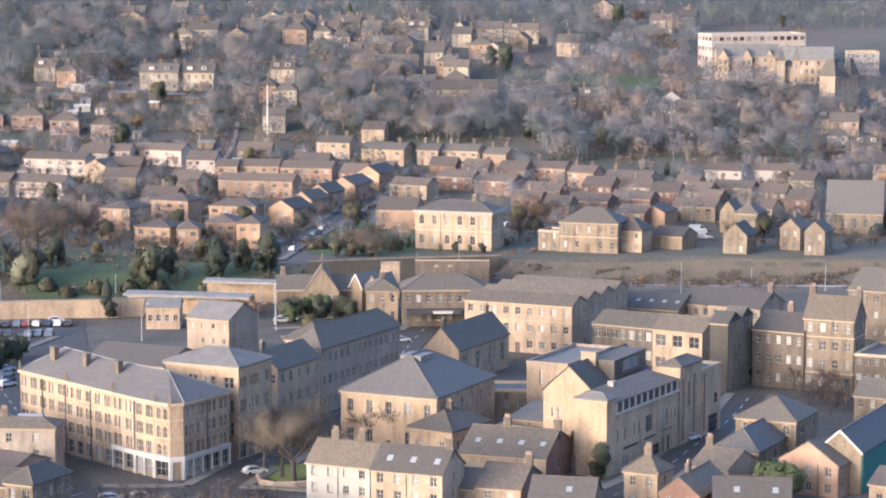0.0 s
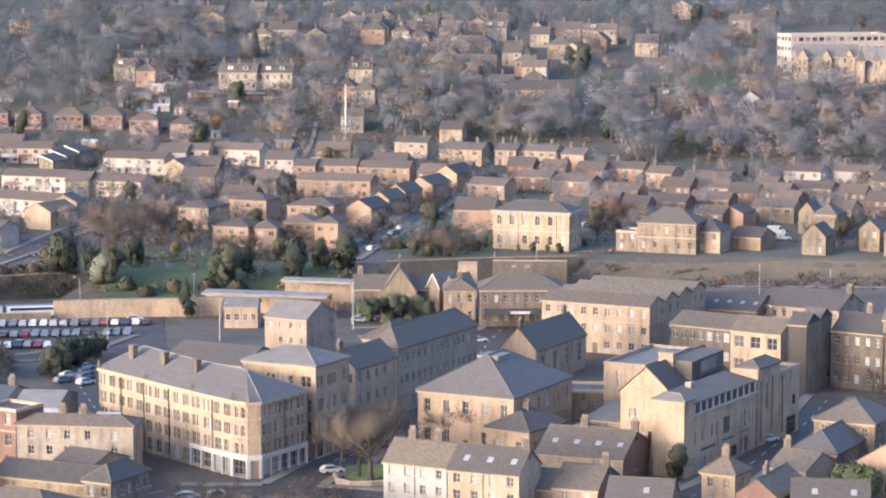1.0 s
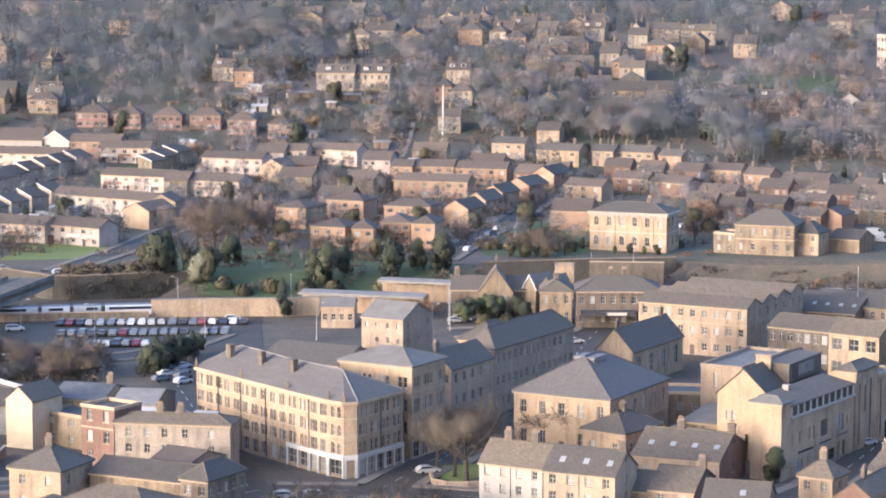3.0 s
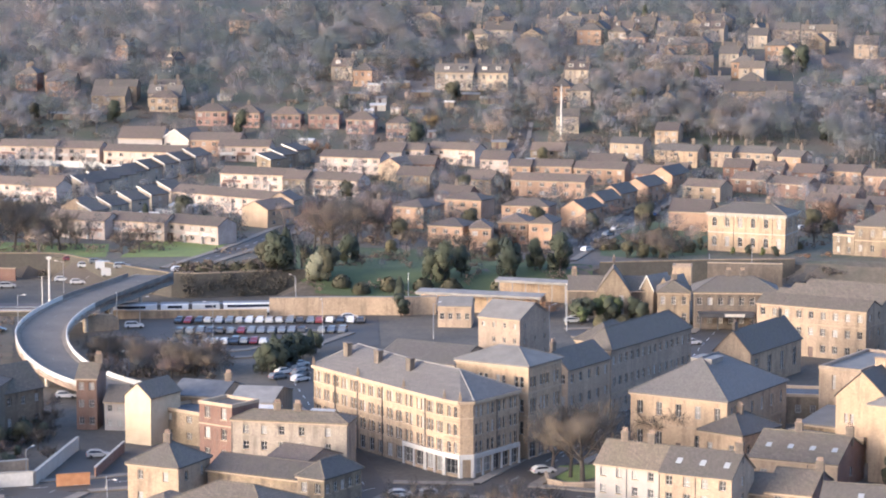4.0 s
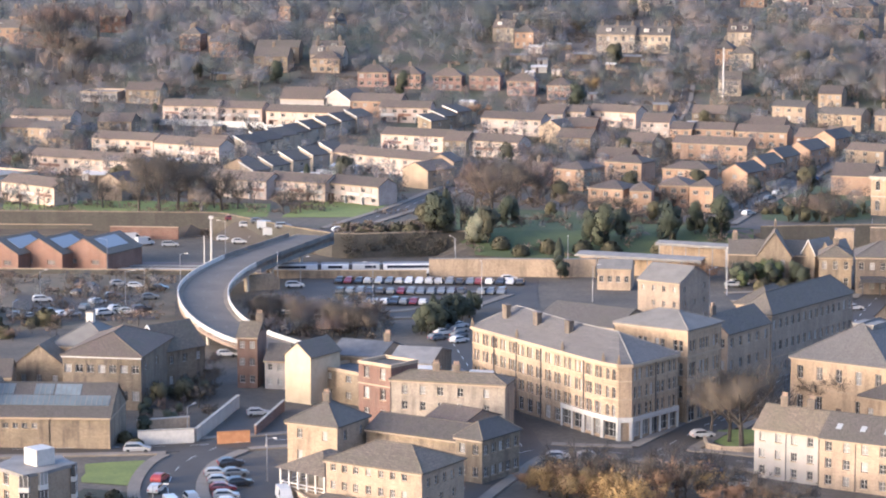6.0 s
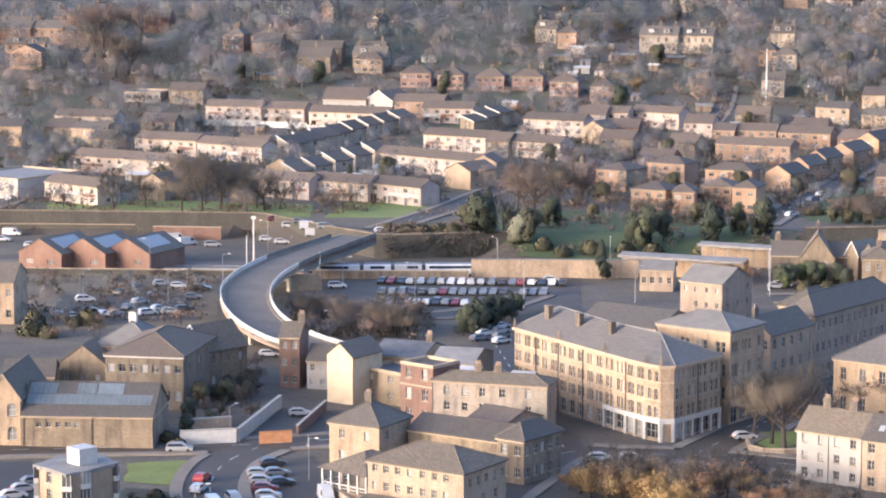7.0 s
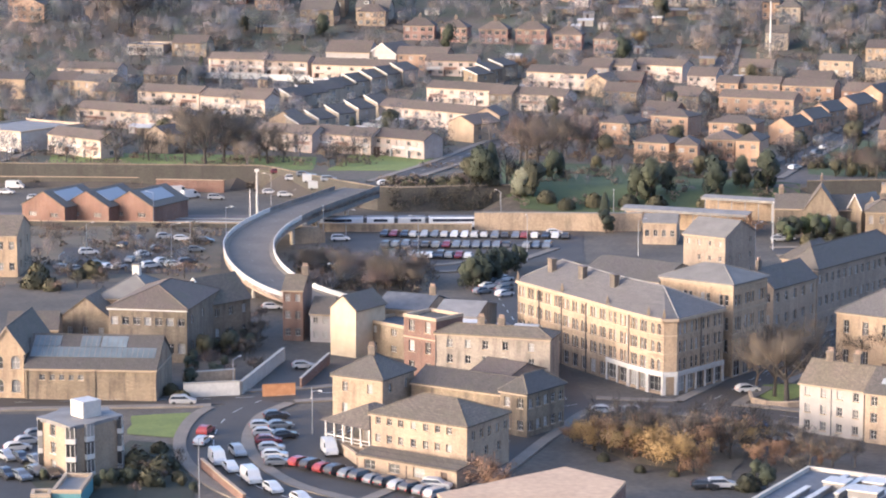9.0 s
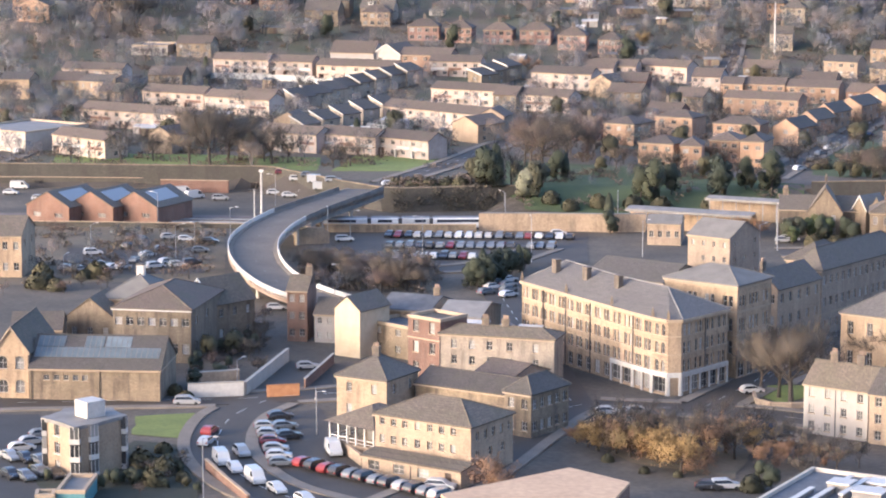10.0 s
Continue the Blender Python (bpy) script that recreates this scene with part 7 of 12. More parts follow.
school_wing = building("school_wing", "stone school wing with a white-trimmed roof and bell turret", -100.5, 458.1, 0.0, -6.0, 11.5, 13.0, 8, roof="hip", rise=3.6, wall=SAND, cover=GREY_SHEET, storeys=2, front=4, side=0, category="school", fine=False)
roof_box(school_wing, "bell_turret", 5.0, 5.8, 11.2, 6.4, 7.2, 13.4, WHITE, SLATE, "small white bell turret")
school_wing = building("school_wing", "rear stone school wing with steep gables", -85.6, 460.6, 0.0, -38.5, 8.7, 10.0, 7.6, roof="gable_x", rise=4.2, wall=SOOT_SHADE, cover=STONE_SLATE, storeys=2, front=2, side=3, category="school", verge=WHITE, fine=False)
school_wing = building("school_wing", "low stone school wing with a stone slate roof", -105.8, 452.3, 0.0, -6.0, 8.9, 11.0, 5.6, roof="gable_x", rise=3.4, wall=SOOT_SHADE, cover=STONE_SLATE, storeys=1, front=3, side=0, category="school", fine=False)
baths = building("baths_hall", "long buff stone hall with a glazed roof light", -101.7, 407.0, 0.0, 0.0, 22.0, 14.2, 5.4, roof="gable", rise=4.2, wall=SOOT_SHADE, cover=SLATE, storeys=0, front=0, side=0, category="hall", bands=(4.9,), extra_front=((2.4, 3.4, 0.9, 0.9), (4.1, 3.4, 0.9, 0.9), (5.7, 3.4, 0.9, 0.9), (7.3, 3.4, 0.9, 0.9), (8.9, 3.4, 0.9, 0.9)), glazed=((0.4, 21.4, 0.30, 0.60), (0.4, 5.0, 0.62, 0.94), (8.4, 11.6, 0.62, 0.94), (11.9, 16.2, 0.62, 0.94)), glaze_m=OLD_GLAZING)
building("chapel", "ornate sandstone chapel front with a gable and arched door", -107.7, 407.5, 0.0, 0.0, 5.7, 18.0, 8, roof="gable_x", rise=4, wall=SAND, cover=STONE_SLATE, storeys=2, front=2, side=0, style="arch", ww=1.5, wh=2.2, category="chapel", verge=TRIM)
building("outbuilding", "long low building with a dark slate roof by the lane", -113.4, 441.2, 0.0, 8.0, 9.1, 9.0, 5, roof="gable", rise=2.4, wall=SOOT_SHADE, cover=DARK_TILE, storeys=0, front=0, side=0, fine=False)
building("stone_house", "stone house with a stone slate roof beside the railway", -139.0, 523.9, 0.0, 2.1, 7.0, 14.5, 9, roof="gable", rise=3.2, wall=SAND, cover=STONE_SLATE, storeys=2, front=3, side=2, ww=1.1, wh=1.7, category="house", fine=False)
building("brick_shed", "red brick workshop bay with a glazed slate roof", -150.2, 602.6, 0.0, -23.0, 12.6, 16.0, 4.4, roof="gable_x", rise=3.4, wall=BRICK, cover=SLATE, storeys=1, front=2, side=0, glazed=((3.0, 12.5, 0.25, 0.85),), ww=2.2, wh=1, style="grid", category="shed", group="workshop bays", fine=False)
building("brick_shed", "red brick workshop bay with a glazed slate roof", -140.0, 603.5, 0.0, -21.0, 12.7, 16.0, 4.4, roof="gable_x", rise=3.4, wall=BRICK, cover=SLATE, storeys=1, front=2, side=0, glazed=((3.0, 12.5, 0.25, 0.85),), ww=2.2, wh=1, style="grid", category="shed", group="workshop bays", fine=False)
building("brick_shed", "red brick workshop bay with a glazed slate roof", -129.3, 604.3, 0.0, -21.9, 12.7, 16.0, 4.4, roof="gable_x", rise=3.4, wall=BRICK, cover=SLATE, storeys=1, front=2, side=0, glazed=((3.0, 12.5, 0.25, 0.85),), ww=2.2, wh=1, style="grid", category="shed", group="workshop bays", fine=False)
building("kiosk", "small flat-roofed building with a turquoise side wall", -81.2, 338.4, 0.0, 2.0, 4.0, 9.5, 2.6, roof="flat", wall=TURQ, cover=LEAD, storeys=0, front=0, side=0)
building("kiosk", "low turquoise shelter beside the car park", -83.9, 337.2, 0.0, 10.0, 2.6, 3.0, 2.2, roof="flat", wall=TURQ, cover=TURQ, storeys=0, front=0, side=0)
mansion = building("mansion", "grand cream stone mansion with a balustraded cornice", 73.1, 678.6, 5.2, -24.6, 21.5, 11.7, 10.4, roof="hip", rise=2.3, wall=SAND, cover=SLATE, storeys=2, front=6, side=3, fine=True, style="arch", trim=CONC, ww=1.25, wh=2.5, bands=(5.0, 9.5), chims=(0.9,), category="house")
building("mansion_wing", "orange brick wing of the mansion with tiled roof", 66.3, 721.0, 5.5, -18.2, 11.6, 12.0, 5.6, roof="gable", rise=3, wall=ORANGE, cover=TILE, storeys=0, front=0, side=0, fine=False)
building("stone_villa", "two-storey cream stone villa with a hipped slate roof", 110.7, 667.4, 5.2, -24.5, 16.0, 12.0, 8, roof="hip", rise=3.6, wall=SOOT_SHADE, cover=SLATE, storeys=2, front=5, side=0, ww=1, wh=1.8, door=(2,), bands=(4.0,), category="house", fine=False)
building("coach_house", "small stone coach house with a flat roof", 105.5, 670.7, 5.2, -33.2, 6.1, 8.0, 5.4, roof="flat", wall=SOOT_SHADE, cover=FELT, storeys=2, front=2, side=0, fine=False)
building("lodge", "small stone lodge with a hipped dark roof", 126.2, 665.3, 5.2, -30.0, 6.7, 9.0, 5.8, roof="hip", rise=2.8, wall=SAND, cover=DARK_TILE, storeys=2, front=2, side=1, category="house", fine=False)
building("garage", "long dark-roofed stone garage", 136.9, 671.7, 5.2, -38.7, 8.9, 9.0, 3.6, roof="gable", rise=2, wall=SOOT_SHADE, cover=DARK_TILE, storeys=0, front=0, side=0, fine=False)
building("house", "small stone house with its lit gable to the yard", 153.4, 658.7, 5.2, -30.0, 6.5, 9.0, 5, roof="gable_x", rise=3, wall=SOOT_SHADE, cover=DARK_TILE, storeys=2, front=2, side=2, category="house", group="railside houses", fine=False)
building("house", "tall stone house with twin chimneys", 164.2, 691.6, 5.3, -30.0, 6.5, 9.0, 6.8, roof="hip", rise=2.6, wall=SOOT_SHADE, cover=SLATE, storeys=2, front=2, side=2, chims=(0.2, 0.8), category="house", group="railside houses", fine=False)
building("house", "stone house with a steep front gable", 162.7, 703.3, 5.3, -30.0, 4.7, 8.0, 6, roof="gable_x", rise=3, wall=SOOT_SHADE, cover=SLATE, storeys=2, front=1, side=0, category="house", group="railside houses", fine=False)
building("house", "soot-stained stone house with a chimney", 170.3, 664.5, 5.2, -30.0, 5.6, 8.0, 5.8, roof="gable_x", rise=2.6, wall=SOOT_SHADE, cover=SLATE, storeys=2, front=2, side=2, chims=(0.6,), category="house", group="railside houses", fine=False)
building("house", "narrow sandstone house beside the railway", 174.2, 653.6, 5.2, -30.0, 5.5, 8.0, 6.2, roof="gable_x", rise=2.6, wall=SOOT_SHADE, cover=SLATE, storeys=2, front=2, side=1, chims=(0.5,), category="house", group="railside houses", fine=False)
building("church", "stone church with a tall blue-grey slate roof", 192.5, 699.0, 5.3, -17.8, 15.8, 16.0, 5.6, roof="gable", rise=8.6, wall=SOOT_SHADE, cover=SLATE_BLUE, storeys=1, front=5, side=0, style="arch", ww=1.2, wh=2.8, category="church", fine=False)
building("terraced_house", "pink brick terrace with white panels and tiled roof", -108.8, 710.2, 5.3, -27.5, 18.9, 8.0, 5.2, wall=PINKB, panels=3, roof="gable", rise=1.9, cover=TILE, storeys=2, side=0, ww=1.5, wh=1.2, style="casement", fine=False, category="house", group="estate houses", door=(0,), front=5)
building("terraced_house", "pink brick terrace with white panels and tiled roof", -92.2, 706.5, 5.3, -27.8, 19.4, 8.0, 5.2, wall=PINKB, panels=3, roof="gable", rise=1.9, cover=TILE, storeys=2, side=0, ww=1.5, wh=1.2, style="casement", fine=False, category="house", group="estate houses", door=(0,), front=5)
building("terraced_house", "pink brick terrace with white panels and tiled roof", -74.7, 700.0, 5.3, -35.0, 18.5, 8.0, 5.2, wall=PINKB, panels=3, roof="gable", rise=1.9, cover=TILE, storeys=2, side=0, ww=1.5, wh=1.2, style="casement", fine=False, category="house", group="estate houses", door=(0,), front=5)
building("terraced_house", "pink brick terrace with white panels and tiled roof", -166.1, 698.0, 5.3, -38.6, 23.0, 8.0, 5.2, wall=PINKB, panels=3, roof="gable", rise=1.9, cover=TILE, storeys=2, side=1, ww=1.5, wh=1.2, style="casement", fine=False, category="house", group="estate houses", door=(0,), front=5)
building("terraced_house", "long pale pink brick terrace with tiled roof", -69.6, 816.5, 7.7, -25.2, 25.6, 8.0, 5.2, wall=PINKB, panels=3, roof="gable", rise=1.9, cover=TILE, storeys=2, side=0, ww=1.5, wh=1.2, style="casement", fine=False, category="house", group="estate houses", door=(0,), front=7)
building("terraced_house", "long pale pink brick terrace with tiled roof", -46.5, 805.7, 7.2, -27.7, 24.8, 8.0, 5.2, wall=PINKB, panels=3, roof="gable", rise=1.9, cover=TILE, storeys=2, side=1, ww=1.5, wh=1.2, style="casement", fine=False, category="house", group="estate houses", door=(0,), front=6)
building("terraced_house", "long pale pink brick terrace with tiled roof", -80.7, 773.3, 6.2, -37.4, 40.9, 8.0, 5.2, wall=PINKB, panels=3, roof="gable", rise=1.9, cover=TILE, storeys=2, side=0, ww=1.5, wh=1.2, style="casement", fine=False, category="house", group="estate houses", door=(0,), front=9)
building("terraced_house", "long pale pink brick terrace with tiled roof", -38.7, 847.1, 10.3, -22.4, 21.8, 8.0, 5.2, wall=PINKB, panels=3, roof="gable", rise=1.9, cover=TILE, storeys=2, side=0, ww=1.5, wh=1.2, style="casement", fine=False, category="house", group="estate houses", door=(0,), front=6)
building("terraced_house", "long pale pink brick terrace with tiled roof", -149.0, 864.8, 12.4, -12.5, 20.3, 8.0, 5.2, wall=PINKB, panels=3, roof="gable", rise=1.9, cover=TILE, storeys=2, side=0, ww=1.5, wh=1.2, style="casement", fine=False, category="house", group="estate houses", door=(0,), front=6)
building("terraced_house", "long pale pink brick terrace with tiled roof", -129.5, 862.3, 12.0, -15.6, 16.2, 8.0, 5.2, wall=PINKB, panels=3, roof="gable", rise=1.9, cover=TILE, storeys=2, side=0, ww=1.5, wh=1.2, style="casement", fine=False, category="house", group="estate houses", door=(0,), front=4)
building("terraced_house", "long pale pink brick terrace with tiled roof", -112.2, 857.2, 11.3, -15.8, 28.9, 8.0, 5.2, wall=PINKB, panels=3, roof="gable", rise=1.9, cover=TILE, storeys=2, side=0, ww=1.5, wh=1.2, style="casement", fine=False, category="house", group="estate houses", door=(0,), front=7)
building("terraced_house", "long pale pink brick terrace with tiled roof", -172.2, 760.7, 6.0, -27.6, 40.4, 8.0, 5.2, wall=PINKB, panels=3, roof="gable", rise=1.9, cover=TILE, storeys=2, side=0, ww=1.5, wh=1.2, style="casement", fine=False, category="house", group="estate houses", door=(0,), front=10)
building("terraced_house", "long pale pink brick terrace with tiled roof", -161.6, 803.9, 7.2, -23.2, 23.3, 8.0, 5.2, wall=PINKB, panels=3, roof="gable", rise=1.9, cover=TILE, storeys=2, side=0, ww=1.5, wh=1.2, style="casement", fine=False, category="house", group="estate houses", door=(0,), front=6)
building("terraced_house", "long pale pink brick terrace with tiled roof", -139.6, 793.3, 6.8, -29.2, 25.7, 8.0, 5.2, wall=PINKB, panels=3, roof="gable", rise=1.9, cover=TILE, storeys=2, side=0, ww=1.5, wh=1.2, style="casement", fine=False, category="house", group="estate houses", door=(0,), front=6)
building("terraced_house", "long pale pink brick terrace with tiled roof", -74.2, 863.3, 12.3, -8.7, 17.8, 8.0, 5.2, wall=PINKB, panels=3, roof="gable", rise=1.9, cover=TILE, storeys=2, side=0, ww=1.5, wh=1.2, style="casement", fine=False, category="house", group="estate houses", door=(0,), front=5)
building("terraced_house", "long pale pink brick terrace with tiled roof", -3.1, 862.0, 11.7, -29.5, 18.5, 8.0, 5.2, wall=PINKB, panels=3, roof="gable", rise=1.9, cover=TILE, storeys=2, side=0, ww=1.5, wh=1.2, style="casement", fine=False, category="house", group="estate houses", door=(0,), front=5)
building("terraced_house", "long pale pink brick terrace with tiled roof", -197.6, 846.7, 10.4, -14.3, 22.2, 8.0, 5.2, wall=PINKB, panels=3, roof="gable", rise=1.9, cover=TILE, storeys=2, side=0, ww=1.5, wh=1.2, style="casement", fine=False, category="house", group="estate houses", door=(0,), front=6)
building("terraced_house", "long pale pink brick terrace with tiled roof", -19.2, 858.8, 11.7, -15.7, 15.8, 8.0, 5.2, wall=PINKB, panels=3, roof="gable", rise=1.9, cover=TILE, storeys=2, side=0, ww=1.5, wh=1.2, style="casement", fine=False, category="house", group="estate houses", door=(0,), front=4)
building("terraced_house", "gable-ended pale brick house with dark tiled roof", -56.3, 731.8, 5.7, -36.8, 9.9, 12.0, 5.2, wall=BUFF, panels=0, roof="gable_x", rise=2.2, cover=TILE, storeys=2, side=2, ww=1.5, wh=1.2, style="casement", fine=False, category="house", group="estate houses", door=(), front=0)
building("terraced_house", "gable-ended pale brick house with dark tiled roof", -139.4, 700.3, 5.3, -26.2, 8.3, 9.0, 5.2, wall=BUFF, panels=0, roof="gable_x", rise=2.2, cover=TILE, storeys=2, side=1, ww=1.5, wh=1.2, style="casement", fine=False, category="house", group="estate houses", door=(), front=0)
building("terraced_house", "gable-ended pale brick house with dark tiled roof", -18.9, 831.3, 8.9, -30.4, 8.6, 9.0, 5.2, wall=BUFF, panels=0, roof="gable_x", rise=2.2, cover=TILE, storeys=2, side=3, ww=1.5, wh=1.2, style="casement", fine=False, category="house", group="estate houses", door=(), front=0)
building("terraced_house", "gable-ended pale brick house with dark tiled roof", -50.2, 749.8, 6.0, -14.1, 8.3, 9.0, 5.2, wall=BUFF, panels=0, roof="gable_x", rise=2.2, cover=TILE, storeys=2, side=0, ww=1.5, wh=1.2, style="casement", fine=False, category="house", group="estate houses", door=(), front=0)
building("terraced_house", "gable-ended pale brick house with dark tiled roof", -109.2, 735.9, 5.8, -11.5, 8.9, 9.0, 5.2, wall=BUFF, panels=0, roof="gable_x", rise=2.2, cover=TILE, storeys=2, side=0, ww=1.5, wh=1.2, style="casement", fine=False, category="house", group="estate houses", door=(), front=0)
building("stepped_house", "grey stepped estate house with a sloping white bargeboard", -114.2, 794.2, 7.0, -35.9, 5.2, 9.0, 4.9, panels=0, roof="mono_x", rise=2.2, cover=DARK_TILE, storeys=2, side=1, ww=1.5, wh=1.2, style="casement", fine=False, category="house", group="stepped houses", door=(0,), front=1, verge=WHITE, wall=VILLA)
building("stepped_house", "grey stepped estate house with a sloping white bargeboard", -110.3, 803.1, 7.3, -38.4, 5.5, 9.0, 4.9, panels=0, roof="mono_x", rise=2.2, cover=DARK_TILE, storeys=2, side=1, ww=1.5, wh=1.2, style="casement", fine=False, category="house", group="stepped houses", door=(0,), front=1, verge=WHITE, wall=VILLA)
building("stepped_house", "grey stepped estate house with a sloping white bargeboard", -106.4, 812.3, 7.7, -38.5, 5.5, 9.0, 4.9, panels=0, roof="mono_x", rise=2.2, cover=DARK_TILE, storeys=2, side=1, ww=1.5, wh=1.2, style="casement", fine=False, category="house", group="stepped houses", door=(0,), front=1, verge=WHITE, wall=VILLA)
building("stepped_house", "grey stepped estate house with a sloping white bargeboard", -102.4, 820.8, 8.0, -33.3, 5.1, 9.0, 4.9, panels=0, roof="mono_x", rise=2.2, cover=DARK_TILE, storeys=2, side=1, ww=1.5, wh=1.2, style="casement", fine=False, category="house", group="stepped houses", door=(0,), front=1, verge=WHITE, wall=VILLA)
building("stepped_house", "grey stepped estate house with a sloping white bargeboard", -97.9, 827.5, 8.7, -30.5, 4.9, 9.0, 4.9, panels=0, roof="mono_x", rise=2.2, cover=DARK_TILE, storeys=2, side=1, ww=1.5, wh=1.2, style="casement", fine=False, category="house", group="stepped houses", door=(0,), front=1, verge=WHITE, wall=VILLA)
building("stepped_house", "grey stepped estate house with a sloping white bargeboard", -93.4, 834.0, 9.4, -30.7, 5.0, 9.0, 4.9, panels=0, roof="mono_x", rise=2.2, cover=DARK_TILE, storeys=2, side=1, ww=1.5, wh=1.2, style="casement", fine=False, category="house", group="stepped houses", door=(0,), front=1, verge=WHITE, wall=VILLA)
building("stepped_house", "grey stepped estate house with a sloping white bargeboard", -88.9, 840.6, 10.0, -30.8, 5.0, 9.0, 4.9, panels=0, roof="mono_x", rise=2.2, cover=DARK_TILE, storeys=2, side=1, ww=1.5, wh=1.2, style="casement", fine=False, category="house", group="stepped houses", door=(0,), front=1, verge=WHITE, wall=VILLA)
building("stepped_house", "grey stepped estate house with a sloping white bargeboard", -84.3, 847.1, 10.7, -31.0, 5.0, 9.0, 4.9, panels=0, roof="mono_x", rise=2.2, cover=DARK_TILE, storeys=2, side=1, ww=1.5, wh=1.2, style="casement", fine=False, category="house", group="stepped houses", door=(0,), front=1, verge=WHITE, wall=VILLA)
building("stepped_house", "grey stepped estate house with a sloping white bargeboard", -103.3, 729.1, 5.7, -35.0, 5.3, 7.5, 4.9, panels=0, roof="mono_x", rise=2.2, cover=DARK_TILE, storeys=2, side=1, ww=1.5, wh=1.2, style="casement", fine=False, category="house", group="stepped houses", door=(0,), front=1, verge=WHITE, wall=VILLA)
building("stepped_house", "grey stepped estate house with a sloping white bargeboard", -99.1, 741.3, 5.9, -35.0, 5.3, 7.5, 4.9, panels=0, roof="mono_x", rise=2.2, cover=DARK_TILE, storeys=2, side=1, ww=1.5, wh=1.2, style="casement", fine=False, category="house", group="stepped houses", door=(0,), front=1, verge=WHITE, wall=VILLA)
building("stepped_house", "grey stepped estate house with a sloping white bargeboard", -94.8, 754.3, 6.1, -37.5, 5.6, 7.5, 4.9, panels=0, roof="mono_x", rise=2.2, cover=DARK_TILE, storeys=2, side=1, ww=1.5, wh=1.2, style="casement", fine=False, category="house", group="stepped houses", door=(0,), front=1, verge=WHITE, wall=VILLA)
building("stepped_house", "grey stepped estate house with a sloping white bargeboard", -90.4, 767.4, 6.3, -37.5, 5.7, 7.5, 4.9, panels=0, roof="mono_x", rise=2.2, cover=DARK_TILE, storeys=2, side=1, ww=1.5, wh=1.2, style="casement", fine=False, category="house", group="stepped houses", door=(0,), front=1, verge=WHITE, wall=VILLA)
building("stepped_house", "grey stepped estate house with a sloping white bargeboard", -85.8, 780.5, 6.5, -37.4, 5.7, 7.5, 4.9, panels=0, roof="mono_x", rise=2.2, cover=DARK_TILE, storeys=2, side=1, ww=1.5, wh=1.2, style="casement", fine=False, category="house", group="stepped houses", door=(0,), front=1, verge=WHITE, wall=VILLA)
building("stepped_house", "grey stepped estate house with a sloping white bargeboard", -59.4, 840.4, 9.9, -34.0, 5.7, 9.0, 5.2, panels=0, roof="mono_x", rise=1.8, cover=DARK_TILE, storeys=2, side=1, ww=1.5, wh=1.2, style="casement", fine=False, category="house", group="stepped houses", door=(0,), front=1, verge=WHITE, wall=SOOT_SHADE)
building("stepped_house", "grey stepped estate house with a sloping white bargeboard", -55.6, 848.2, 10.7, -29.9, 5.4, 9.0, 5.2, panels=0, roof="mono_x", rise=1.8, cover=DARK_TILE, storeys=2, side=1, ww=1.5, wh=1.2, style="casement", fine=False, category="house", group="stepped houses", door=(0,), front=1, verge=WHITE, wall=SOOT_SHADE)
building("stepped_house", "grey stepped estate house with a sloping white bargeboard", -51.8, 856.4, 11.5, -30.0, 5.5, 9.0, 5.2, panels=0, roof="mono_x", rise=1.8, cover=DARK_TILE, storeys=2, side=1, ww=1.5, wh=1.2, style="casement", fine=False, category="house", group="stepped houses", door=(0,), front=1, verge=WHITE, wall=SOOT_SHADE)
building("brick_house", "orange brick house with a lit gable", 36.0, 730.3, 5.7, -30.0, 8.1, 12.0, 5.2, panels=0, roof="gable_x", rise=2.4, cover=DARK_TILE, storeys=2, side=3, ww=1.5, wh=1.2, style="casement", fine=False, category="house", group="orange brick houses", door=(0,), wall=ORANGE, front=1)
building("brick_house", "orange brick house with a lit gable", 43.8, 749.7, 6.0, -30.0, 6.6, 12.0, 5.2, panels=0, roof="gable_x", rise=2.4, cover=DARK_TILE, storeys=2, side=3, ww=1.5, wh=1.2, style="casement", fine=False, category="house", group="orange brick houses", door=(0,), wall=ORANGE, front=1)
building("brick_house", "orange brick house with a lit gable", 49.9, 767.8, 6.3, -30.0, 6.7, 12.0, 5.2, panels=0, roof="gable_x", rise=2.4, cover=DARK_TILE, storeys=2, side=3, ww=1.5, wh=1.2, style="casement", fine=False, category="house", group="orange brick houses", door=(0,), wall=ORANGE, front=1)
building("brick_house", "orange brick house with a lit gable", 57.9, 786.1, 6.6, -30.0, 8.6, 14.0, 5.2, panels=0, roof="gable_x", rise=2.4, cover=DARK_TILE, storeys=2, side=3, ww=1.5, wh=1.2, style="casement", fine=False, category="house", group="orange brick houses", door=(0,), wall=ORANGE, front=1)
building("brick_house", "orange brick house with a lit gable", 68.6, 811.9, 7.6, -30.0, 7.8, 14.0, 5.2, panels=0, roof="gable_x", rise=2.4, cover=DARK_TILE, storeys=2, side=3, ww=1.5, wh=1.2, style="casement", fine=False, category="house", group="orange brick houses", door=(0,), wall=ORANGE, front=1)
building("terraced_house", "sunlit orange brick terrace with tiled roof", 23.8, 799.6, 7.1, -21.6, 24.4, 9.0, 5.2, panels=0, roof="gable", rise=1.9, cover=TILE, storeys=2, side=0, ww=1.5, wh=1.2, style="casement", fine=False, category="house", group="brick flats", door=(0,), wall=ORANGE, front=6)
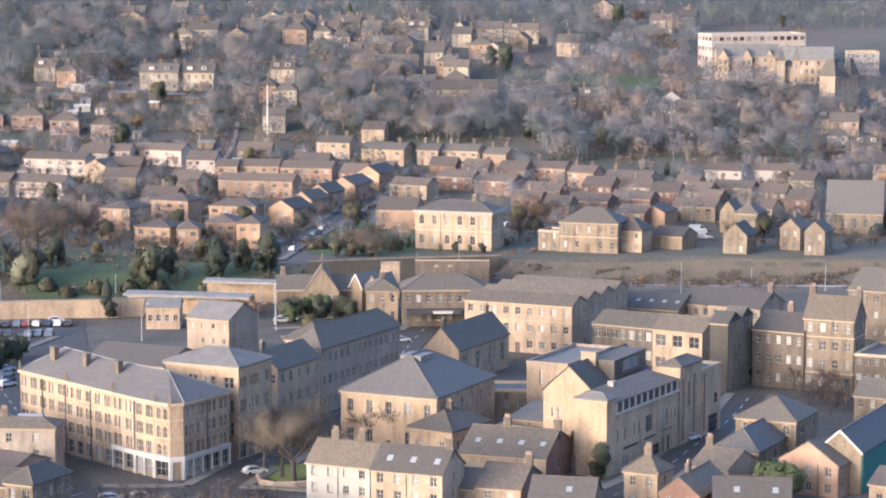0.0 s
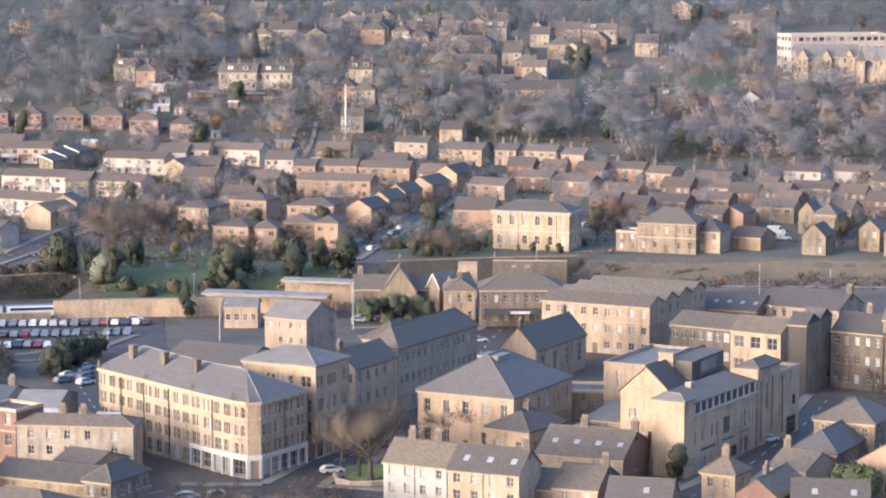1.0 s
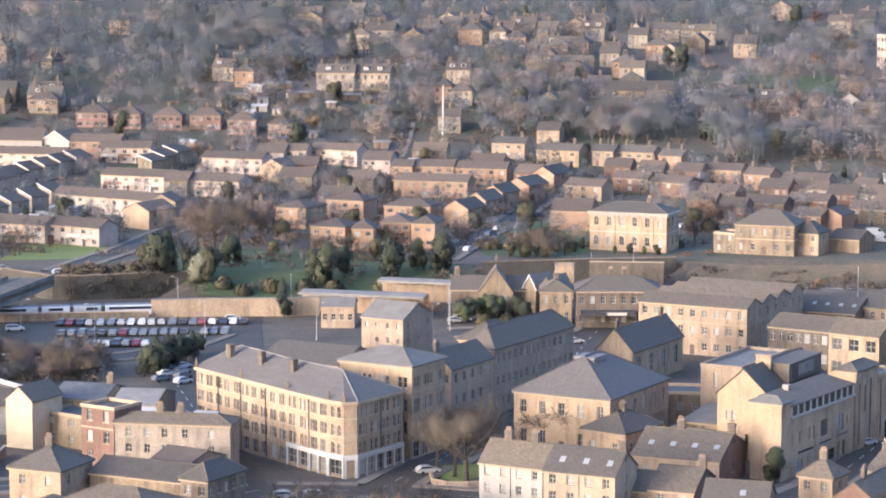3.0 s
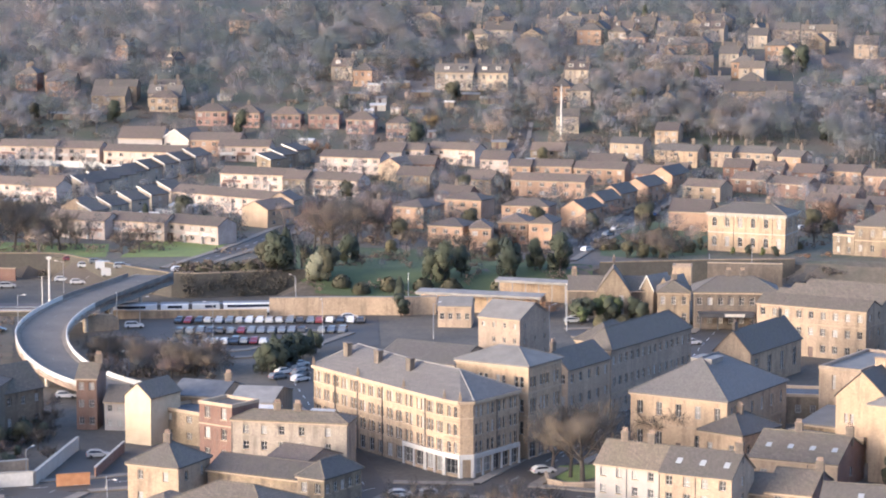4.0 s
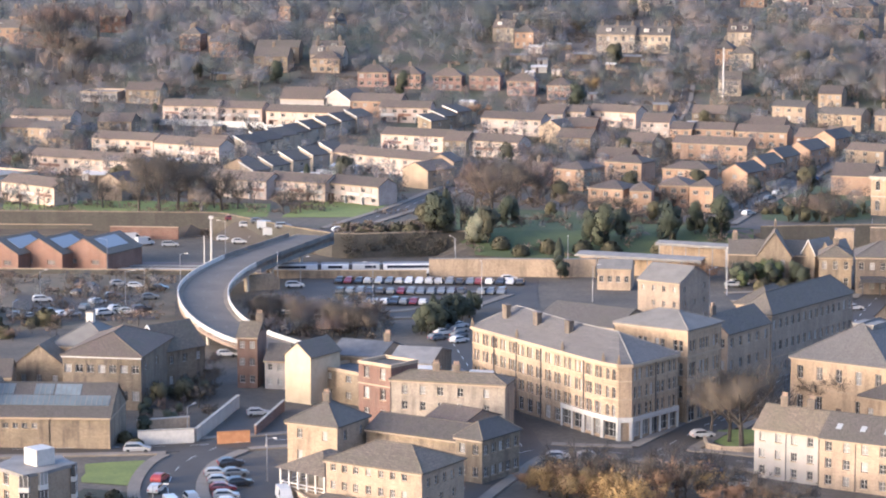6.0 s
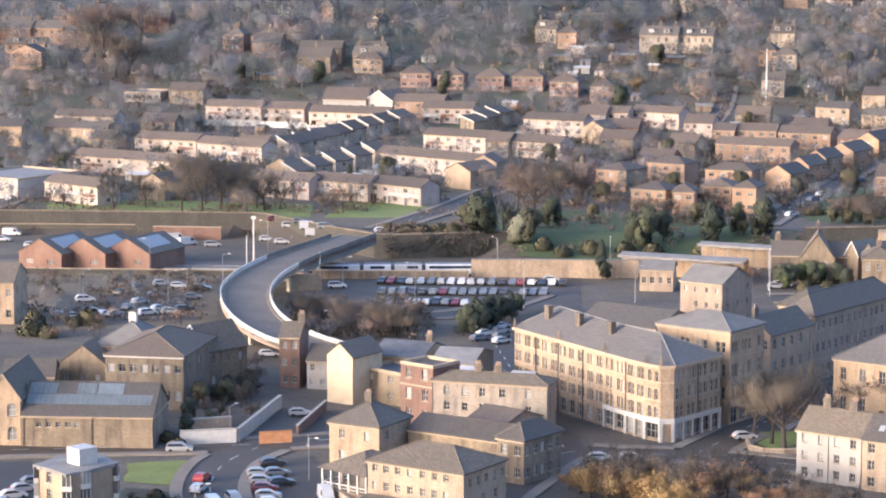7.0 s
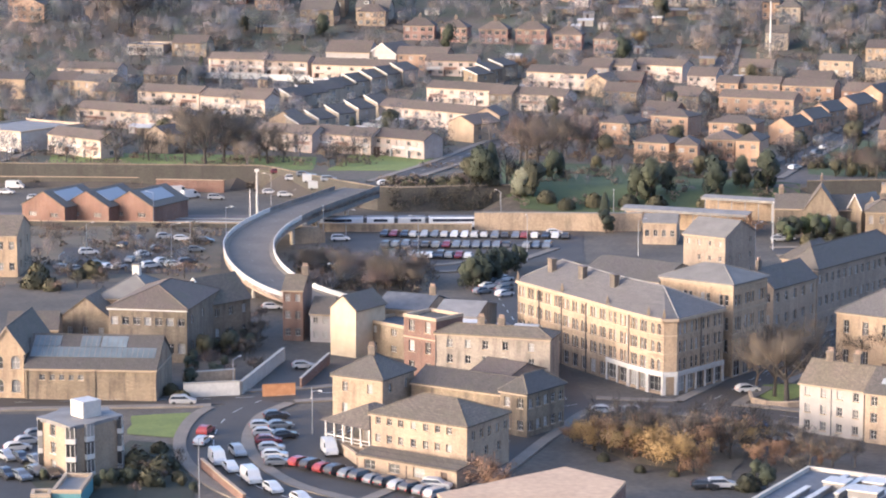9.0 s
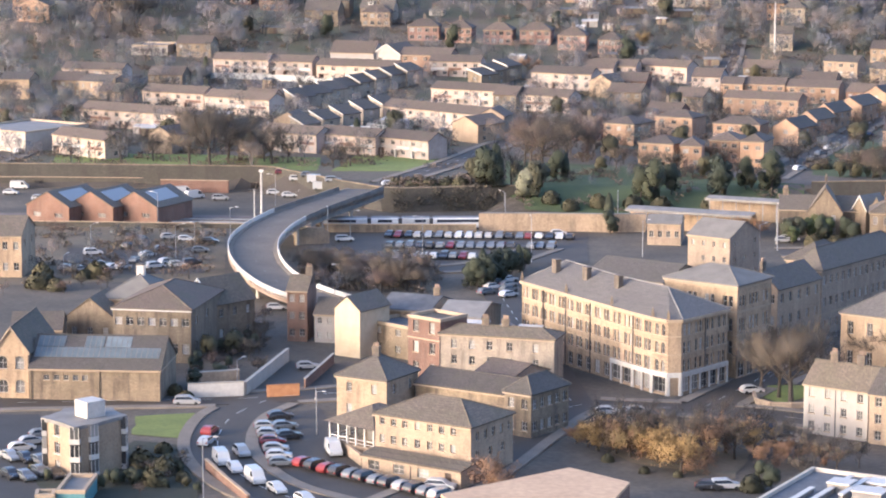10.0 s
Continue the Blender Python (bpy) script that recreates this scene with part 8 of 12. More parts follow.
building("terraced_house", "sunlit orange brick terrace with tiled roof", 23.8, 828.2, 8.7, -14.1, 7.1, 9.0, 5.2, panels=0, roof="gable", rise=1.9, cover=TILE, storeys=2, side=0, ww=1.5, wh=1.2, style="casement", fine=False, category="house", group="brick flats", door=(0,), wall=ORANGE, front=2)
building("terraced_house", "sunlit orange brick terrace with tiled roof", 31.5, 828.4, 8.7, -13.7, 13.0, 9.0, 5.2, panels=0, roof="gable", rise=1.9, cover=TILE, storeys=2, side=0, ww=1.5, wh=1.2, style="casement", fine=False, category="house", group="brick flats", door=(0,), wall=ORANGE, front=4)
building("terraced_house", "sunlit orange brick terrace with tiled roof", 44.8, 825.3, 8.3, -17.3, 17.0, 9.0, 5.2, panels=0, roof="gable", rise=1.9, cover=TILE, storeys=2, side=0, ww=1.5, wh=1.2, style="casement", fine=False, category="house", group="brick flats", door=(0,), wall=ORANGE, front=5)
building("terraced_house", "brick flats with a low brown tiled roof", -12.5, 729.6, 5.7, -30.0, 10.2, 12.0, 6, panels=0, roof="hip", rise=1.8, cover=TILE, storeys=2, side=2, ww=1.5, wh=1.2, style="casement", fine=False, category="house", group="brick flats", door=(0,), wall=ORANGE, front=3)
building("terraced_house", "brick flats with a low brown tiled roof", -2.2, 686.5, 5.2, -25.7, 10.4, 10.0, 6, panels=0, roof="hip", rise=1.8, cover=TILE, storeys=2, side=0, ww=1.5, wh=1.2, style="casement", fine=False, category="house", group="brick flats", door=(0,), wall=ORANGE, front=3)
building("terraced_house", "brick flats with a low brown tiled roof", 9.0, 679.4, 5.2, -6.0, 5.7, 10.0, 6, panels=0, roof="hip", rise=1.8, cover=TILE, storeys=2, side=0, ww=1.5, wh=1.2, style="casement", fine=False, category="house", group="brick flats", door=(0,), wall=ORANGE, front=2)
building("terraced_house", "brick flats with a low brown tiled roof", 17.1, 692.8, 5.3, -12.4, 8.1, 11.0, 6, panels=0, roof="hip", rise=1.8, cover=TILE, storeys=2, side=0, ww=1.5, wh=1.2, style="casement", fine=False, category="house", group="brick flats", door=(0,), wall=ORANGE, front=3)
building("terraced_house", "brick flats with a low brown tiled roof", 25.0, 682.5, 5.2, -15.7, 6.5, 11.0, 7, panels=0, roof="hip", rise=1.8, cover=TILE, storeys=2, side=0, ww=1.5, wh=1.2, style="casement", fine=False, category="house", group="brick flats", door=(0,), wall=ORANGE, front=2)
building("terraced_house", "brick flats with a low brown tiled roof", 19.0, 731.3, 5.7, -18.7, 13.9, 9.0, 6, panels=0, roof="hip", rise=1.8, cover=TILE, storeys=2, side=0, ww=1.5, wh=1.2, style="casement", fine=False, category="house", group="brick flats", door=(0,), wall=ORANGE, front=4)
building("terraced_house", "brick flats with a low brown tiled roof", 2.5, 747.0, 5.9, -27.8, 12.0, 9.0, 6, panels=0, roof="hip", rise=1.8, cover=TILE, storeys=2, side=0, ww=1.5, wh=1.2, style="casement", fine=False, category="house", group="brick flats", door=(0,), wall=ORANGE, front=3)
building("terraced_house", "stone-fronted house with tall chimneys", 74.0, 857.3, 11.4, -26.4, 15.3, 9.0, 5.2, chims=(0.2, 0.8), panels=0, roof="gable", rise=1.9, cover=SLATE, storeys=2, side=0, ww=1.5, wh=1.2, style="casement", fine=False, category="house", group="hillside houses", door=(0,), wall=SAND, front=3)
building("terraced_house", "stone-fronted house with tall chimneys", 92.5, 853.5, 11.2, -25.9, 7.5, 9.0, 5.2, chims=(0.2, 0.8), panels=0, roof="gable", rise=1.9, cover=SLATE, storeys=2, side=0, ww=1.5, wh=1.2, style="casement", fine=False, category="house", group="hillside houses", door=(0,), wall=PALE, front=2)
building("terraced_house", "stone-fronted house with tall chimneys", 100.2, 853.1, 11.0, -26.5, 13.6, 9.0, 5.2, chims=(0.2, 0.8), panels=0, roof="gable", rise=1.9, cover=SLATE, storeys=2, side=0, ww=1.5, wh=1.2, style="casement", fine=False, category="house", group="hillside houses", door=(0,), wall=PALE, front=4)
building("terraced_house", "stone-fronted house with tall chimneys", 114.0, 845.3, 10.3, -32.7, 8.4, 9.0, 5.2, chims=(0.2, 0.8), panels=0, roof="gable", rise=1.9, cover=SLATE, storeys=2, side=0, ww=1.5, wh=1.2, style="casement", fine=False, category="house", group="hillside houses", door=(0,), wall=ORANGE, front=2)
building("terraced_house", "stone-fronted house with tall chimneys", 59.5, 868.5, 12.9, -26.2, 12.1, 8.0, 5.2, chims=(0.2, 0.8), panels=0, roof="gable", rise=1.9, cover=SLATE, storeys=2, side=0, ww=1.5, wh=1.2, style="casement", fine=False, category="house", group="hillside houses", door=(0,), wall=PALE, front=3)
building("terraced_house", "brick house with chimneys below the wood", 126.4, 819.8, 7.9, -26.7, 11.6, 9.0, 5.2, chims=(0.15,), panels=0, roof="gable", rise=1.9, cover=TILE, storeys=2, side=0, ww=1.5, wh=1.2, style="casement", fine=False, category="house", group="brick flats", door=(0,), wall=ORANGE, front=3)
building("terraced_house", "brick house with chimneys below the wood", 136.6, 808.0, 7.5, -33.0, 8.9, 9.0, 5.2, chims=(0.15,), panels=0, roof="gable", rise=1.9, cover=TILE, storeys=2, side=0, ww=1.5, wh=1.2, style="casement", fine=False, category="house", group="brick flats", door=(0,), wall=ORANGE, front=2)
building("terraced_house", "brick house with chimneys below the wood", 146.5, 796.1, 7.0, -30.0, 15.2, 9.0, 5.2, chims=(0.15,), panels=0, roof="gable", rise=1.9, cover=TILE, storeys=2, side=0, ww=1.5, wh=1.2, style="casement", fine=False, category="house", group="brick flats", door=(0,), wall=PALE, front=4)
building("terraced_house", "brick house with chimneys below the wood", 182.6, 811.2, 7.5, -31.9, 12.4, 9.0, 5.2, chims=(0.15,), panels=0, roof="gable", rise=1.9, cover=TILE, storeys=2, side=0, ww=1.5, wh=1.2, style="casement", fine=False, category="house", group="brick flats", door=(0,), wall=RENDER, front=3)
building("terraced_house", "brick house with chimneys below the wood", 175.1, 767.9, 6.3, -30.0, 12.7, 9.0, 5.2, chims=(0.15,), panels=0, roof="gable", rise=1.9, cover=TILE, storeys=2, side=0, ww=1.5, wh=1.2, style="casement", fine=False, category="house", group="brick flats", door=(0,), wall=SOOT_SHADE, front=3)
building("terraced_house", "brick house with chimneys below the wood", 166.4, 781.7, 6.5, -30.0, 7.4, 8.0, 5.2, chims=(0.15,), panels=0, roof="gable", rise=1.9, cover=TILE, storeys=2, side=0, ww=1.5, wh=1.2, style="casement", fine=False, category="house", group="brick flats", door=(0,), wall=ORANGE, front=2)
building("terraced_house", "brick house with chimneys below the wood", 198.6, 809.5, 7.4, -37.9, 14.9, 8.0, 5.2, chims=(0.15,), panels=0, roof="gable", rise=1.9, cover=TILE, storeys=2, side=0, ww=1.5, wh=1.2, style="casement", fine=False, category="house", group="brick flats", door=(0,), wall=RENDER, front=3)
building("terraced_house", "low brick house with a brown tiled roof", 77.3, 792.2, 6.8, -35.5, 13.2, 8.0, 4.4, panels=0, roof="gable", rise=1.9, cover=TILE, storeys=2, side=0, ww=1.5, wh=1.2, style="casement", fine=False, category="house", group="brick flats", door=(0,), wall=BUFF, front=3)
building("terraced_house", "low brick house with a brown tiled roof", 142.0, 717.1, 5.5, -30.0, 7.9, 11.0, 4.4, panels=0, roof="gable_x", rise=1.9, cover=TILE, storeys=2, side=0, ww=1.5, wh=1.2, style="casement", fine=False, category="house", group="brick flats", door=(0,), wall=ORANGE, front=0)
building("terraced_house", "low brick house with a brown tiled roof", 126.3, 746.7, 5.9, -30.0, 12.5, 9.0, 4.4, panels=0, roof="gable", rise=1.9, cover=TILE, storeys=2, side=0, ww=1.5, wh=1.2, style="casement", fine=False, category="house", group="brick flats", door=(0,), wall=BROWNB, front=3)
building("terraced_house", "low brick house with a brown tiled roof", 140.0, 751.1, 6.0, -30.0, 12.6, 9.0, 4.4, panels=0, roof="gable", rise=1.9, cover=TILE, storeys=2, side=0, ww=1.5, wh=1.2, style="casement", fine=False, category="house", group="brick flats", door=(0,), wall=BROWNB, front=3)
building("terraced_house", "low brick house with a brown tiled roof", 117.0, 775.6, 6.4, -30.0, 12.2, 9.0, 4.4, panels=0, roof="gable", rise=1.9, cover=TILE, storeys=2, side=0, ww=1.5, wh=1.2, style="casement", fine=False, category="house", group="brick flats", door=(0,), wall=BROWNB, front=3)
building("terraced_house", "low brick house with a brown tiled roof", 105.0, 798.6, 7.0, -38.9, 13.6, 9.0, 4.4, panels=0, roof="gable", rise=1.9, cover=TILE, storeys=2, side=0, ww=1.5, wh=1.2, style="casement", fine=False, category="house", group="brick flats", door=(0,), wall=BROWNB, front=3)
building("terraced_house", "low brick house with a brown tiled roof", 135.3, 716.8, 5.5, -37.3, 9.0, 9.0, 4.4, panels=0, roof="gable", rise=1.9, cover=TILE, storeys=2, side=0, ww=1.5, wh=1.2, style="casement", fine=False, category="house", group="brick flats", door=(0,), wall=BROWNB, front=2)
building("terraced_house", "low brick house with a brown tiled roof", 154.8, 730.7, 5.7, -30.0, 13.0, 9.0, 4.4, panels=0, roof="gable", rise=1.9, cover=TILE, storeys=2, side=0, ww=1.5, wh=1.2, style="casement", fine=False, category="house", group="brick flats", door=(0,), wall=SOOT_SHADE, front=3)
building("terraced_house", "low brick house with a brown tiled roof", 94.3, 807.6, 7.4, -30.0, 11.8, 9.0, 4.4, panels=0, roof="gable", rise=1.9, cover=TILE, storeys=2, side=0, ww=1.5, wh=1.2, style="casement", fine=False, category="house", group="brick flats", door=(0,), wall=BROWNB, front=3)
building("community_hall", "brick hall with a white gable porch", -109.8, 876.2, 14.2, -10.0, 15.7, 12.0, 5, roof="gable", rise=3.6, wall=RENDER, cover=TILE, storeys=1, front=4, side=0, ww=1.4, wh=1.2, fine=False, category="hall")
building("community_hall", "white-gabled hall front with two doors", -94.8, 874.9, 13.9, -24.6, 10.9, 14.0, 5, roof="gable_x", rise=3.4, wall=RENDER, cover=TILE, storeys=1, front=2, side=0, ww=1.8, wh=2.4, fine=False, verge=WHITE, category="hall")
building("community_hall", "two-storey brick hall wing", -85.0, 870.9, 13.4, -11.1, 18.0, 10.0, 5.6, roof="gable", rise=2.2, wall=ORANGE, cover=TILE, storeys=2, front=5, side=0, ww=1.4, wh=1.2, fine=False, category="hall")
building("clinic", "low flat-roofed white building", -182.6, 890.5, 16.5, -6.3, 13.3, 14.0, 3.6, roof="flat", wall=RENDER, cover=LEAD, storeys=1, front=5, side=0, ww=1.6, wh=1.4, fine=False)
building("flats", "buff brick flats with dark roof", -212.0, 819.0, 7.9, -6.0, 10.1, 10.0, 6.5, roof="gable", rise=1.8, wall=BUFF, cover=DARK_TILE, storeys=2, front=0, side=2, fine=False)
building("flats", "buff brick flats with a brown tiled roof", -185.9, 820.2, 7.9, -23.3, 12.8, 10.0, 6, roof="gable", rise=1.8, wall=BUFF, cover=DARK_TILE, storeys=2, front=4, side=1, fine=False)
building("warehouse", "white sheet-roofed industrial unit", -192.9, 706.3, 5.3, -30.0, 22.9, 26.0, 6, roof="flat", wall=CONC, cover=LEAD, storeys=1, front=5, side=0, fine=False)
building("semi_detached_house", "red brick semi-detached pair with central chimney", -86.2, 912.9, 20.5, -2.7, 11.1, 8.0, 5.2, roof="hip", rise=2.6, wall=SEMI_BRICK, cover=TILE, storeys=2, front=4, side=2, ww=1.6, wh=1.4, style="casement", fine=False, chims=(0.5,), category="house", group="red brick semis")
building("semi_detached_house", "red brick semi-detached pair with central chimney", -72.6, 911.1, 20.1, -7.8, 9.5, 8.0, 5.2, roof="hip", rise=2.6, wall=SEMI_BRICK, cover=TILE, storeys=2, front=4, side=2, ww=1.6, wh=1.4, style="casement", fine=False, chims=(0.5,), category="house", group="red brick semis")
building("semi_detached_house", "red brick semi-detached pair with central chimney", -58.7, 909.1, 19.7, -7.8, 10.3, 8.0, 5.2, roof="hip", rise=2.6, wall=SEMI_BRICK, cover=TILE, storeys=2, front=4, side=2, ww=1.6, wh=1.4, style="casement", fine=False, chims=(0.5,), category="house", group="red brick semis")
building("semi_detached_house", "red brick semi-detached pair with central chimney", -45.7, 909.4, 19.7, -7.9, 11.1, 8.0, 5.2, roof="hip", rise=2.6, wall=SEMI_BRICK, cover=TILE, storeys=2, front=4, side=2, ww=1.6, wh=1.4, style="casement", fine=False, chims=(0.5,), category="house", group="red brick semis")
building("semi_detached_house", "red brick semi-detached pair with central chimney", -31.9, 902.4, 18.4, -6.8, 10.1, 8.0, 5.2, roof="hip", rise=2.6, wall=SEMI_BRICK, cover=TILE, storeys=2, front=4, side=2, ww=1.6, wh=1.4, style="casement", fine=False, chims=(0.5,), category="house", group="red brick semis")
building("semi_detached_house", "red brick semi-detached pair with central chimney", -17.6, 896.8, 17.4, -9.3, 8.5, 8.0, 5.2, roof="hip", rise=2.6, wall=SEMI_BRICK, cover=TILE, storeys=2, front=4, side=2, ww=1.6, wh=1.4, style="casement", fine=False, chims=(0.5,), category="house", group="red brick semis")
building("semi_detached_house", "red brick semi-detached pair with central chimney", -105.1, 931.6, 24.2, -7.4, 10.7, 8.0, 5.2, roof="hip", rise=2.6, wall=SAND, cover=TILE, storeys=2, front=4, side=2, ww=1.6, wh=1.4, style="casement", fine=False, chims=(0.5,), category="house", group="red brick semis")
building("stone_villa", "Victorian stone semi-detached villas with gabled bays", -0.4, 962.0, 30.1, -8.3, 14.5, 10.0, 6.8, roof="gable", rise=3, wall=VILLA, cover=SLATE, storeys=2, front=5, side=0, ww=1.2, wh=1.7, fine=False, chims=(0.1, 0.5, 0.9), category="house", dormers=(0.3, 0.7))
building("stone_villa", "Victorian stone semi-detached villas with slate roof", 14.1, 961.9, 30.0, -14.1, 13.4, 10.0, 6.8, roof="gable", rise=3, wall=VILLA, cover=SLATE, storeys=2, front=5, side=0, ww=1.2, wh=1.7, fine=False, chims=(0.1, 0.5, 0.9), category="house", dormers=(0.3, 0.7))
building("college_block", "long pink-grey concrete college block with ribbon windows", 224.3, 988.0, 33.6, 10.0, 40.5, 14.0, 15.4, roof="flat", wall=PINKB, cover=FELT, storeys=4, front=14, side=0, left=4, ww=2.5, wh=1.5, style="casement", frame_m=DARK, trim=CONC, fine=False, category="college", base=4.0)
building("college_tower", "sunlit gothic stone tower with a steep pyramid roof", 256.3, 922.0, 22.4, 40.0, 4.2, 7.0, 13.8, roof="hip", rise=6.2, wall=PALE, cover=SLATE, storeys=3, front=1, side=0, left=0, ww=0.9, wh=2.2, style="arch", fine=False, category="tower", base=4.0)
building("entrance_range", "shaded gothic stone entrance range between two towers", 259.5, 924.7, 22.4, 40.0, 6.0, 6.0, 12.6, roof="gable", rise=2.4, wall=PALE, cover=SLATE, storeys=3, front=2, side=0, ww=1.1, wh=2.2, style="arch", fine=False, category="college", base=4.0)
building("college_tower", "slender gothic stone tower with a steep pyramid roof", 264.1, 928.6, 22.4, 40.0, 5.0, 3.2, 13.8, roof="hip", rise=6.2, wall=PALE, cover=SLATE, storeys=3, front=1, side=0, left=0, ww=0.9, wh=2.2, style="arch", fine=False, category="tower", base=4.0)
building("old_college", "gothic sandstone college range with steep gables", 222.9, 972.8, 31.6, -7.8, 24.6, 12.0, 9.5, roof="gable", rise=4.5, wall=PALE, cover=GREY_SHEET, storeys=3, front=11, side=0, ww=1.1, wh=1.8, style="arch", fine=False, category="college")
building("old_college", "gothic sandstone college wing with steep gables", 246.8, 967.5, 30.7, -14.9, 20.6, 12.0, 9.5, roof="gable", rise=4.5, wall=PALE, cover=GREY_SHEET, storeys=3, front=9, side=0, ww=1.1, wh=1.8, style="arch", fine=False, category="college")
building("college_tower", "gothic sandstone tower block with a steep roof", 240.0, 942.4, 26.3, -14.5, 7.2, 9.0, 12, roof="hip", rise=3, wall=PALE, cover=GREY_SHEET, storeys=3, front=3, side=0, ww=1, wh=2.2, style="arch", fine=False, category="tower")
building("stair_turret", "slender gothic stone turret with a steep cap", 239.0, 940.6, 26.1, -14.3, 2.8, 3.6, 15, roof="hip", rise=5, wall=PALE, cover=SLATE_BLUE, storeys=3, front=1, side=0, ww=0.8, wh=2.2, style="arch", fine=False, category="tower")
building("stair_turret", "slender gothic stone turret with a steep cap", 244.9, 940.6, 26.1, -14.7, 2.8, 3.6, 15, roof="hip", rise=5, wall=PALE, cover=SLATE_BLUE, storeys=3, front=1, side=0, ww=0.8, wh=2.2, style="arch", fine=False, category="tower")
building("college_block", "white modern college block", 278.1, 982.9, 33.0, -11.5, 12.4, 14.0, 9, roof="flat", wall=RENDER, cover=FELT, storeys=3, front=8, side=0, ww=1.6, wh=1.3, fine=False, category="college")
building("college_gable", "gothic sandstone gabled bay of the college", 223.0, 971.2, 31.5, -18.5, 4.2, 5.0, 9.0, roof="gable_x", rise=3.4, wall=PALE, cover=GREY_SHEET, storeys=3, front=2, side=0, ww=1, wh=1.9, style="arch", fine=False, category="college")
building("college_gable", "gothic sandstone gabled bay of the college", 232.3, 971.1, 31.4, -19.1, 4.2, 5.0, 9.0, roof="gable_x", rise=3.4, wall=PALE, cover=GREY_SHEET, storeys=3, front=2, side=0, ww=1, wh=1.9, style="arch", fine=False, category="college")
building("college_gable", "gothic sandstone gabled bay of the college", 241.3, 971.0, 31.4, -19.6, 4.2, 5.0, 9.0, roof="gable_x", rise=3.4, wall=PALE, cover=GREY_SHEET, storeys=3, front=2, side=0, ww=1, wh=1.9, style="arch", fine=False, category="college")
building("college_gable", "gothic sandstone gabled bay of the college", 248.9, 970.6, 31.4, -20.0, 4.2, 5.0, 9.0, roof="gable_x", rise=3.4, wall=PALE, cover=GREY_SHEET, storeys=3, front=2, side=0, ww=1, wh=1.9, style="arch", fine=False, category="college")
building("college_gable", "gothic sandstone gabled bay of the college", 257.6, 970.4, 31.3, -20.5, 4.2, 5.0, 9.0, roof="gable_x", rise=3.4, wall=PALE, cover=GREY_SHEET, storeys=3, front=2, side=0, ww=1, wh=1.9, style="arch", fine=False, category="college")
building("estate_house", "low red-brown brick house with tiled roof", 110.2, 753.0, 6.0, -28.1, 9.0, 8.0, 4.2, wall=BRICK, front=4, chims=(0.5,), roof="gable", rise=2.4, cover=TILE, storeys=2, side=1, ww=1.3, wh=1.2, style="casement", fine=False, category="house", group="estate houses", gutter=False)
building("estate_house", "low red-brown brick house with tiled roof", 116.6, 733.8, 5.7, -27.5, 8.0, 9.0, 4.8, wall=BRICK, front=3, chims=(), roof="gable", rise=2.4, cover=TILE, storeys=2, side=1, ww=1.3, wh=1.2, style="casement", fine=False, category="house", group="estate houses", gutter=False)
building("estate_house", "low red-brown brick house with tiled roof", 136.2, 778.7, 6.4, -28.4, 9.6, 10.0, 5, wall=BRICK, front=4, chims=(), roof="gable", rise=2.4, cover=TILE, storeys=2, side=1, ww=1.3, wh=1.2, style="casement", fine=False, category="house", group="estate houses", gutter=False)
building("estate_house", "pale pink brick house with tiled roof", 147.4, 781.2, 6.5, -24.4, 10.9, 8.0, 4.2, wall=PINKB, front=4, chims=(0.5,), roof="gable", rise=2.4, cover=TILE, storeys=2, side=1, ww=1.3, wh=1.2, style="casement", fine=False, category="house", group="estate houses", gutter=False)
building("estate_house", "low red-brown brick house with tiled roof", 154.6, 763.5, 6.2, -27.9, 9.0, 9.0, 4.8, wall=BRICK, front=4, chims=(), roof="gable", rise=2.4, cover=TILE, storeys=2, side=1, ww=1.3, wh=1.2, style="casement", fine=False, category="house", group="estate houses", gutter=False)
building("estate_house", "dark brick house with a low tiled roof", 164.7, 760.9, 6.2, -30.8, 8.0, 10.0, 5, wall=SOOT_SHADE, front=3, chims=(), roof="gable", rise=2.4, cover=TILE, storeys=2, side=1, ww=1.3, wh=1.2, style="casement", fine=False, category="house", group="estate houses", gutter=False)
building("estate_house", "dark brick house with a low tiled roof", 188.1, 762.6, 6.2, -30.3, 9.0, 8.0, 4.2, wall=SOOT_SHADE, front=4, chims=(0.5,), roof="gable", rise=2.4, cover=TILE, storeys=2, side=1, ww=1.3, wh=1.2, style="casement", fine=False, category="house", group="estate houses", gutter=False)
building("estate_house", "low red-brown brick house with tiled roof", 191.2, 740.2, 5.8, -33.5, 7.8, 9.0, 4.8, wall=BRICK, front=3, chims=(), roof="gable", rise=2.4, cover=TILE, storeys=2, side=1, ww=1.3, wh=1.2, style="casement", fine=False, category="house", group="estate houses", gutter=False)
building("estate_house", "dark brick house with a low tiled roof", 204.9, 786.2, 6.7, -30.6, 7.4, 10.0, 5, wall=SOOT_SHADE, front=3, chims=(), roof="gable", rise=2.4, cover=TILE, storeys=2, side=1, ww=1.3, wh=1.2, style="casement", fine=False, category="house", group="estate houses", gutter=False)
building("estate_house", "sandstone house with tiled roof", 177.1, 724.7, 5.6, -36.9, 6.4, 8.0, 4.2, wall=SAND, front=3, chims=(0.5,), roof="gable", rise=2.4, cover=TILE, storeys=2, side=1, ww=1.3, wh=1.2, style="casement", fine=False, category="house", group="estate houses", gutter=False)
